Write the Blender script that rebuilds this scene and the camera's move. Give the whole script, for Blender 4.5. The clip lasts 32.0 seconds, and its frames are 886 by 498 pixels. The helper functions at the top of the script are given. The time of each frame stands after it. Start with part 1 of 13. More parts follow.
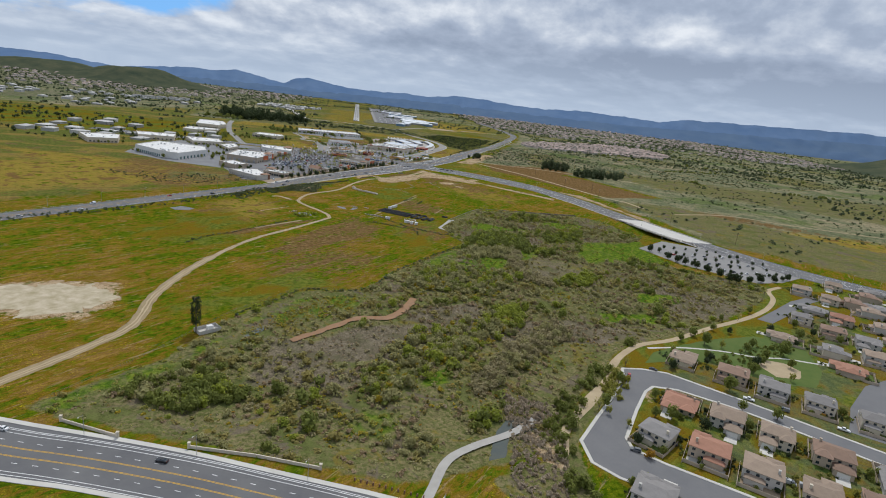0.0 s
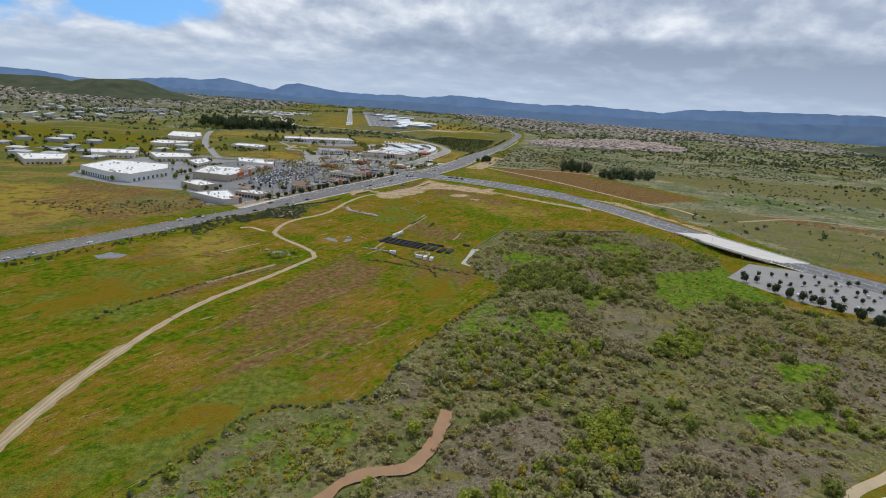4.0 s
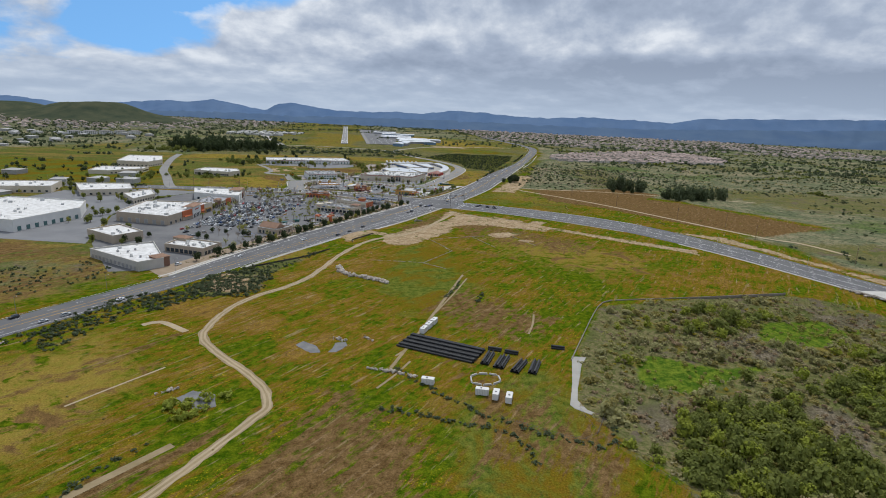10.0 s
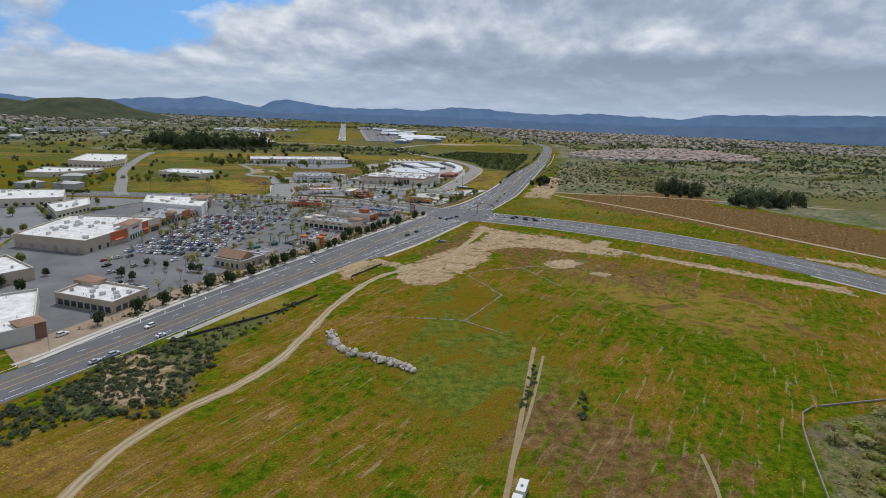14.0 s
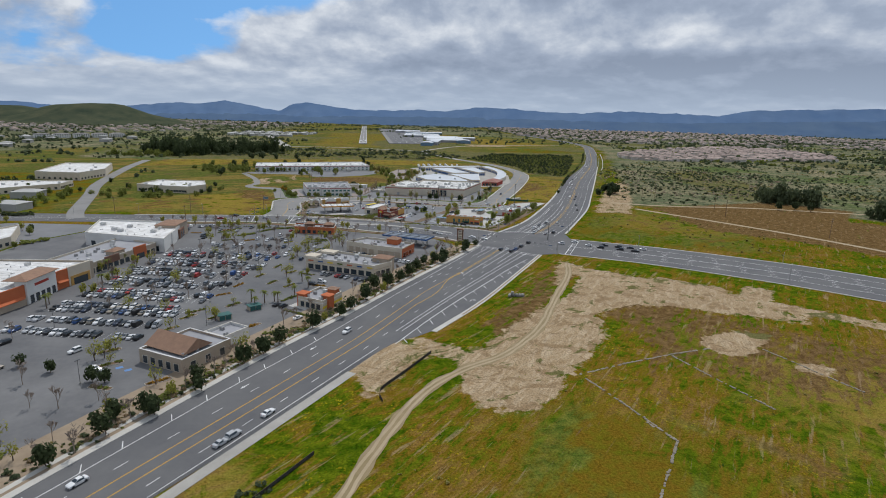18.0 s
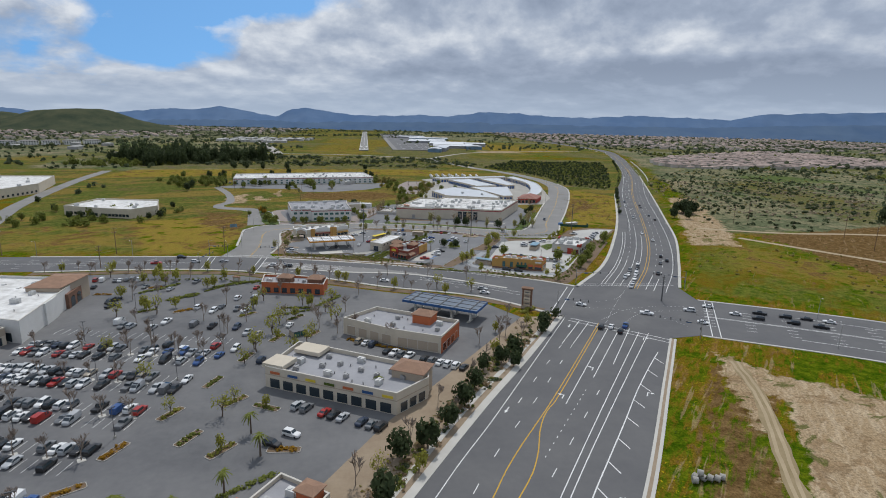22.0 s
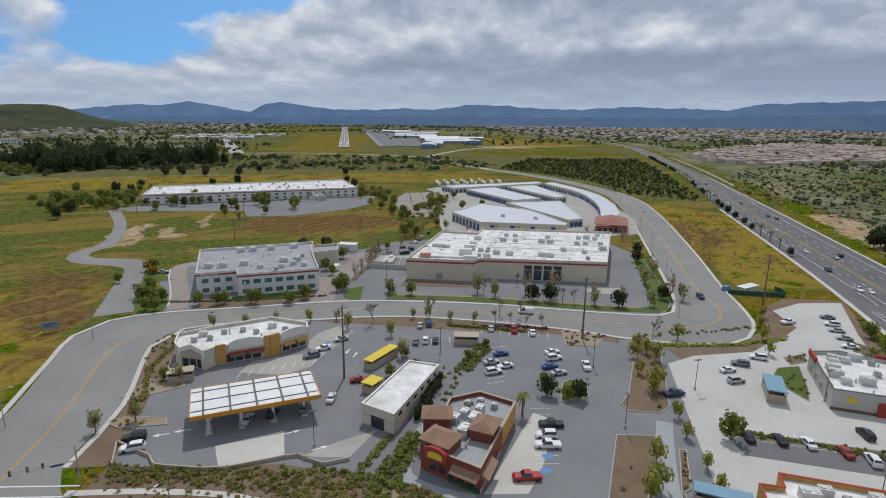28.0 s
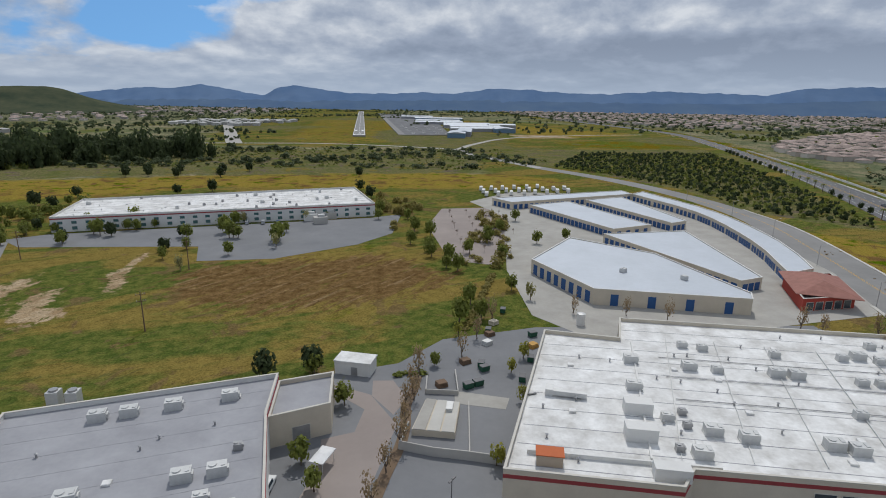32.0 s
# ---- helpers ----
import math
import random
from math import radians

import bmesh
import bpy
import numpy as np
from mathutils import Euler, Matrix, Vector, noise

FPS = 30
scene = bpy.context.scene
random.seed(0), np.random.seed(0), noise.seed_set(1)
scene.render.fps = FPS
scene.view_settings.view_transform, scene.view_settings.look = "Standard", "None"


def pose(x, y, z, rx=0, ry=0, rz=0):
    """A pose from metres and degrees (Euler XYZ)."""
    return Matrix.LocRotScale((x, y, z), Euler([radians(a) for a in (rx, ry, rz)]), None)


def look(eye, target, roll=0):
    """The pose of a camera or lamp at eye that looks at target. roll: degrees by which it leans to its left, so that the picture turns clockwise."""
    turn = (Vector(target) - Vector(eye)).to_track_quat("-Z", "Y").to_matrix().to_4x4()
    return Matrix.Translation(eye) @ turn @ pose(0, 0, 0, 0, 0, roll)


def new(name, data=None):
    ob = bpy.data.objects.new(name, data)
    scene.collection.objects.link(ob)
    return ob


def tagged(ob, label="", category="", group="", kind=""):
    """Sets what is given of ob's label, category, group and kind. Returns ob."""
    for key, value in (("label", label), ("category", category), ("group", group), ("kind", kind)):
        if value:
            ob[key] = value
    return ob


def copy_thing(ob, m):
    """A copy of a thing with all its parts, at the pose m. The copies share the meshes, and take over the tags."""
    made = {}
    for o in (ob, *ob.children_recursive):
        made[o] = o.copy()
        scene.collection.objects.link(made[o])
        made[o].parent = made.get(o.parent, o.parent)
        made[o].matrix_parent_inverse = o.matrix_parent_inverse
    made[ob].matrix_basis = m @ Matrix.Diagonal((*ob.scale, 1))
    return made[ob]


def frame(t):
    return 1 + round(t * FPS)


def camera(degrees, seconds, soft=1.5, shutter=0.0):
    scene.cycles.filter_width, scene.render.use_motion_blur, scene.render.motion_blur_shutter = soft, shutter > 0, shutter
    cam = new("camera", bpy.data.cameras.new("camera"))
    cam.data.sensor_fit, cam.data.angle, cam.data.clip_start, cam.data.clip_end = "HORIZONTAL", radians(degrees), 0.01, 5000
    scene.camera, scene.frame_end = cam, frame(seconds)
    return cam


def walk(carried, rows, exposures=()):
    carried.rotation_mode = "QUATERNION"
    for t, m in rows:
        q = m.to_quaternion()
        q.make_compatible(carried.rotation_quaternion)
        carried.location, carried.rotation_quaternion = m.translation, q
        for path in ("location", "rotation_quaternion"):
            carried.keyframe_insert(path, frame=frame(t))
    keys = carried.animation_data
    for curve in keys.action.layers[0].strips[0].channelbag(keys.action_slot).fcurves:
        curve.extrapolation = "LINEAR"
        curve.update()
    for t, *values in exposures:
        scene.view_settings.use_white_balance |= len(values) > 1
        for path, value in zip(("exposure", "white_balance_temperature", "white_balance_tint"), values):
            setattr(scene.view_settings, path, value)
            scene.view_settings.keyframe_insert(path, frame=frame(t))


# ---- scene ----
cam = camera(76.7, 32.0, soft=1.0)
# seconds, eye in metres, yaw, pitch and roll in degrees
ROWS = [
    (0.0, -0.09, -5.48, 137.97, -10.06, -15.44, 6.79),
    (0.5, 0.76, 13.89, 137.31, -11.00, -15.76, 6.63),
    (1.0, 1.61, 33.55, 136.46, -11.46, -16.06, 6.41),
    (1.5, 2.27, 53.20, 135.70, -11.12, -16.04, 6.16),
    (2.0, 3.02, 72.95, 134.38, -10.23, -15.75, 5.99),
    (2.5, 3.40, 92.61, 132.87, -9.41, -15.49, 5.79),
    (3.0, 3.59, 112.17, 131.35, -9.28, -15.29, 5.29),
    (3.5, 3.87, 131.54, 129.75, -9.79, -15.25, 4.75),
    (5.5, 5.29, 208.09, 122.94, -9.93, -15.91, 3.44),
    (6.0, 5.67, 227.46, 121.34, -10.05, -15.88, 3.24),
    (6.5, 5.95, 246.93, 119.64, -10.27, -15.81, 3.10),
    (7.0, 6.14, 266.30, 117.84, -10.46, -15.47, 2.90),
    (7.5, 6.43, 285.86, 115.76, -10.47, -15.10, 2.78),
    (8.0, 6.61, 305.33, 114.06, -10.60, -14.77, 2.76),
    (8.5, 6.99, 324.89, 112.27, -10.49, -14.52, 2.70),
    (9.0, 7.28, 344.36, 110.75, -10.39, -14.28, 2.64),
    (9.5, 7.56, 363.92, 109.34, -10.33, -13.93, 2.74),
    (10.0, 7.84, 383.39, 107.82, -10.07, -13.63, 2.70),
    (10.5, 8.13, 403.04, 106.22, -9.76, -13.53, 2.57),
    (11.0, 8.32, 422.41, 104.71, -9.58, -13.53, 2.60),
    (11.5, 8.41, 441.60, 102.91, -9.50, -13.60, 2.70),
    (12.0, 8.50, 460.97, 101.21, -9.65, -13.67, 2.69),
    (12.5, 8.41, 480.25, 99.41, -9.98, -13.78, 2.65),
    (13.0, 8.50, 499.72, 97.71, -10.31, -13.73, 2.47),
    (13.5, 8.60, 518.52, 96.01, -10.38, -13.76, 2.50),
    (14.0, 8.50, 537.99, 94.59, -10.25, -13.78, 2.55),
    (14.5, 8.60, 557.46, 93.18, -9.93, -13.58, 2.40),
    (16.5, 8.98, 632.77, 89.11, -9.34, -13.58, 1.57),
    (17.0, 9.07, 651.67, 87.98, -8.65, -13.34, 1.46),
    (17.5, 8.98, 670.48, 86.56, -8.11, -13.43, 1.41),
    (18.0, 8.60, 689.38, 85.05, -7.97, -13.68, 1.54),
    (18.5, 8.13, 708.18, 83.73, -8.20, -13.86, 1.61),
    (19.0, 7.75, 726.89, 82.69, -8.41, -13.95, 1.61),
    (19.5, 7.09, 745.42, 81.74, -8.23, -13.89, 1.51),
    (20.0, 6.52, 764.13, 80.51, -7.92, -13.61, 1.53),
    (20.5, 5.95, 782.84, 79.47, -7.68, -13.66, 1.50),
    (21.0, 5.58, 801.27, 78.81, -7.78, -13.64, 1.51),
    (21.5, 5.29, 819.69, 78.15, -7.93, -13.31, 1.53),
    (22.0, 4.82, 838.03, 77.11, -7.96, -13.08, 1.31),
    (22.5, 4.63, 856.26, 75.88, -7.52, -12.89, 1.04),
    (23.0, 4.44, 874.41, 74.66, -7.01, -12.86, 0.85),
    (23.5, 4.25, 892.74, 73.14, -6.94, -13.00, 0.75),
    (24.0, 4.06, 910.60, 71.82, -7.22, -13.43, 0.73),
    (24.5, 3.97, 928.56, 70.50, -7.43, -13.69, 0.58),
    (26.5, 3.97, 998.20, 67.85, -7.98, -13.62, 0.35),
    (27.0, 4.25, 1016.73, 67.28, -8.57, -13.81, 0.45),
    (27.5, 4.72, 1035.25, 66.91, -9.18, -13.79, 0.55),
    (28.0, 5.29, 1053.67, 66.72, -9.74, -13.54, 0.68),
    (28.5, 5.76, 1072.39, 66.62, -9.95, -13.22, 0.83),
    (29.0, 6.05, 1091.00, 66.24, -9.55, -13.02, 0.93),
    (29.5, 6.24, 1109.62, 65.96, -8.62, -13.26, 1.09),
    (30.0, 6.24, 1128.33, 65.68, -7.86, -13.81, 1.26),
    (30.5, 6.61, 1146.28, 65.96, -7.76, -14.27, 1.28),
    (31.0, 6.80, 1165.00, 65.77, -8.26, -14.62, 1.13),
    (31.5, 7.09, 1183.71, 65.49, -8.57, -14.84, 1.00),
    (32.0, 7.56, 1202.51, 65.11, -8.12, -15.05, 0.89),
]
walk(cam, [(t, pose(x, y, z, 0, 0, yaw) @ pose(0, 0, 0, 90 + pitch, 0, 0) @ pose(0, 0, 0, 0, 0, roll)) for t, x, y, z, yaw, pitch, roll in ROWS], [(0.0, 0.10), (3.0, 0.16), (9.0, 0.08), (13.0, 0.0), (19.0, -0.06), (28.0, -0.10), (32.0, -0.18)])

# ---- light ----
SUN_EL, SUN_AZ = 58.0, 14.0  # degrees up, and from +y towards +x
world = bpy.data.worlds.new("sky")
scene.world = world
world.use_nodes = True
wn, wl = world.node_tree.nodes, world.node_tree.links
wn.clear()


def wnode(kind, **values):
    n = wn.new(kind)
    for k, v in values.items():
        if k in n.inputs:
            n.inputs[k].default_value = v
    return n


def wmath(op, a, b=0.5, c=0.5, clamp=False):
    n = wn.new("ShaderNodeMath")
    n.operation, n.use_clamp = op, clamp
    for i, v in enumerate((a, b, c)):
        if isinstance(v, (int, float)):
            n.inputs[i].default_value = v
        else:
            wl.new(v, n.inputs[i])
    return n.outputs[0]


def wramp(fac, stops):
    n = wn.new("ShaderNodeValToRGB")
    wl.new(fac, n.inputs[0])
    e = n.color_ramp.elements
    while len(e) < len(stops):
        e.new(0.5)
    for k, (p, c) in zip(e, stops):
        k.position, k.color = p, (*c, 1) if len(c) == 3 else c
    return n.outputs[0]


def wmix(fac, a, b):
    n = wn.new("ShaderNodeMix")
    n.data_type = "RGBA"
    for i, v in ((0, fac), (6, a), (7, b)):
        if isinstance(v, tuple):
            n.inputs[i].default_value = (*v, 1)
        elif isinstance(v, (int, float)):
            n.inputs[i].default_value = v
        else:
            wl.new(v, n.inputs[i])
    return n.outputs[2]


sky = wn.new("ShaderNodeTexSky")
sky.sky_type, sky.sun_disc = "NISHITA", False
sky.sun_elevation, sky.sun_rotation = radians(SUN_EL), radians(SUN_AZ)
sky.air_density, sky.dust_density, sky.ozone_density = 1.0, 0.4, 1.0
tc = wn.new("ShaderNodeTexCoord")
sep = wn.new("ShaderNodeSeparateXYZ")
wl.new(tc.outputs["Generated"], sep.inputs[0])
dx, dy, dz = sep.outputs
az = wmath("ARCTAN2", dx, dy)
el = wmath("ARCSINE", dz)


def towards(bearing, up, wide, high):
    """1 at a direction, falling to 0 away from it."""
    u = wmath("DIVIDE", wmath("SUBTRACT", az, radians(bearing)), radians(wide))
    v = wmath("DIVIDE", wmath("SUBTRACT", el, radians(up)), radians(high))
    d = wmath("ADD", wmath("MULTIPLY", u, u), wmath("MULTIPLY", v, v))
    return wmath("SUBTRACT", 1.0, d, clamp=True)


def billows(rise, size, detail=9.0):
    """Cloud density over bearing and height, finer towards the horizon; rise: sampled a little higher up."""
    comb = wn.new("ShaderNodeCombineXYZ")
    wl.new(wmath("MULTIPLY", az, 9.0 * size), comb.inputs[0])
    v = wmath("LOGARITHM", wmath("ADD", wmath("MAXIMUM", el, 0.0), 0.05), math.e)
    wl.new(wmath("MULTIPLY", wmath("ADD", v, rise), 2.7 * size), comb.inputs[1])
    comb.inputs[2].default_value = 3.7
    t = wnode("ShaderNodeTexNoise", Scale=1.0, Detail=detail, Roughness=0.56, Distortion=0.1)
    wl.new(comb.outputs[0], t.inputs["Vector"])
    return t.outputs[0]


puff, above, broad = billows(0.0, 1.0), billows(0.16, 1.0), billows(0.0, 0.42, 4.0)
wisp = billows(0.0, 2.3, 7.0)


def total(*terms):
    out = None
    for k, t in terms:
        m = wmath("MULTIPLY", t, k)
        out = m if out is None else wmath("ADD", out, m)
    return out


gap = total((0.30, towards(-27, 5.0, 12, 4.0)), (0.62, towards(-17, 6.6, 7.5, 3.4)), (0.80, towards(-12, 11.0, 15, 3.6)), (0.50, towards(-24, 10.5, 8, 3.0)))
cover = wmath("SUBTRACT", total((0.72, puff), (0.42, wisp)), wmath("SUBTRACT", gap, 0.30))
cloudy = wramp(cover, [(0.40, (0, 0, 0)), (0.50, (0.45, 0.45, 0.45)), (0.66, (1, 1, 1))])
lit = total((1.5, wmath("SUBTRACT", puff, above)), (0.30, wmath("SUBTRACT", wisp, 0.5)), (0.55, wmath("SUBTRACT", broad, 0.5)), (-0.34, towards(32, 3.4, 34, 2.8)), (-0.12, towards(10, 3.6, 16, 2.0)), (0.16, towards(30, 8.0, 30, 2.6)), (0.30, towards(-6, 7.4, 11, 2.6)), (0.14, towards(14, 6.6, 12, 2.4)), (-0.10, towards(8, 12.5, 24, 2.6)), (0.10, towards(-29, 6.8, 6, 2.4)), (-0.13, towards(34, 8.0, 34, 9.0)))
lit = wmath("ADD", lit, 0.54)
tone = wramp(lit, [(0.10, (0.275, 0.335, 0.445)), (0.42, (0.365, 0.432, 0.552)), (0.64, (0.50, 0.562, 0.665)), (0.92, (0.74, 0.785, 0.85))])
low = wramp(el, [(0.0, (1, 1, 1)), (0.085, (0, 0, 0))])
tone = wmix(wmath("MULTIPLY", low, 0.78), tone, (0.415, 0.508, 0.645))
b_sky = wnode("ShaderNodeBackground", Strength=0.125)
lift = wn.new("ShaderNodeVectorMath")
lift.operation = "ADD"
wl.new(tc.outputs["Generated"], lift.inputs[0])
lift.inputs[1].default_value = (0, 0, 0.28)  # the clear gap shows the deep blue higher up
unit = wn.new("ShaderNodeVectorMath")
unit.operation = "NORMALIZE"
wl.new(lift.outputs[0], unit.inputs[0])
wl.new(unit.outputs[0], sky.inputs[0])
blue = wn.new("ShaderNodeMix")
blue.data_type, blue.blend_type = "RGBA", "MULTIPLY"
blue.inputs[0].default_value = 1.0
wl.new(sky.outputs[0], blue.inputs[6])
blue.inputs[7].default_value = (0.62, 0.95, 1.12, 1)
wl.new(blue.outputs[2], b_sky.inputs[0])
b_cloud = wnode("ShaderNodeBackground", Strength=1.0)
wl.new(tone, b_cloud.inputs[0])
mixs = wn.new("ShaderNodeMixShader")
wl.new(cloudy, mixs.inputs[0])
wl.new(b_sky.outputs[0], mixs.inputs[1])
wl.new(b_cloud.outputs[0], mixs.inputs[2])
wout = wn.new("ShaderNodeOutputWorld")
wl.new(mixs.outputs[0], wout.inputs[0])

sun = new("sun", bpy.data.lights.new("sun", "SUN"))
sun.data.energy, sun.data.angle, sun.data.color = 2.2, radians(1.2), (1.0, 0.98, 0.95)
sd = Vector((math.sin(radians(SUN_AZ)) * math.cos(radians(SUN_EL)), math.cos(radians(SUN_AZ)) * math.cos(radians(SUN_EL)), math.sin(radians(SUN_EL))))
sun.matrix_world = look(sd * 1000, (0, 0, 0))


# ---- materials ----
def mat(name, col, col2=None, rough=0.85, scale=1.0, fine=6.0, metal=0.0, bump=0.0, rnd=0.0, spec=0.3, island=0.0):
    """Two colours mixed by a coarse and a fine noise, in metres."""
    m = bpy.data.materials.new(name)
    m.use_nodes = True
    n, l = m.node_tree.nodes, m.node_tree.links
    p = n["Principled BSDF"]
    col2 = col2 or tuple(c * 0.78 for c in col)
    t = n.new("ShaderNodeTexCoord")
    out = []
    for s, det in ((scale, 5.0), (fine, 3.0)):
        x = n.new("ShaderNodeTexNoise")
        x.inputs["Scale"].default_value, x.inputs["Detail"].default_value, x.inputs["Roughness"].default_value = s, det, 0.62
        l.new(t.outputs["Object"], x.inputs["Vector"])
        out.append(x.outputs[0])
    a = n.new("ShaderNodeMath")
    a.operation = "MULTIPLY_ADD"
    l.new(out[1], a.inputs[0])
    a.inputs[1].default_value = 0.45
    b = n.new("ShaderNodeMath")
    b.operation = "MULTIPLY_ADD"
    l.new(out[0], b.inputs[0])
    b.inputs[1].default_value, b.inputs[2].default_value = 2.1, -0.78
    l.new(b.outputs[0], a.inputs[2])
    mx = n.new("ShaderNodeMix")
    mx.data_type, mx.clamp_factor = "RGBA", True
    l.new(a.outputs[0], mx.inputs[0])
    mx.inputs[6].default_value, mx.inputs[7].default_value = (*col, 1), (*col2, 1)
    res = mx.outputs[2]
    if rnd or island:
        hsv = n.new("ShaderNodeHueSaturation")
        src = n.new("ShaderNodeObjectInfo").outputs["Random"] if rnd else n.new("ShaderNodeNewGeometry").outputs["Random Per Island"]
        mr = n.new("ShaderNodeMapRange")
        k = rnd or island
        mr.inputs[3].default_value, mr.inputs[4].default_value = 1 - k, 1 + k
        l.new(src, mr.inputs[0])
        l.new(mr.outputs[0], hsv.inputs["Value"])
        l.new(res, hsv.inputs["Color"])
        res = hsv.outputs[0]
    l.new(res, p.inputs["Base Color"])
    p.inputs["Roughness"].default_value, p.inputs["Metallic"].default_value = rough, metal
    p.inputs["Specular IOR Level"].default_value = spec
    if bump:
        bp = n.new("ShaderNodeBump")
        bp.inputs["Strength"].default_value, bp.inputs["Distance"].default_value = 0.6, bump
        l.new(a.outputs[0], bp.inputs["Height"])
        l.new(bp.outputs[0], p.inputs["Normal"])
    return m


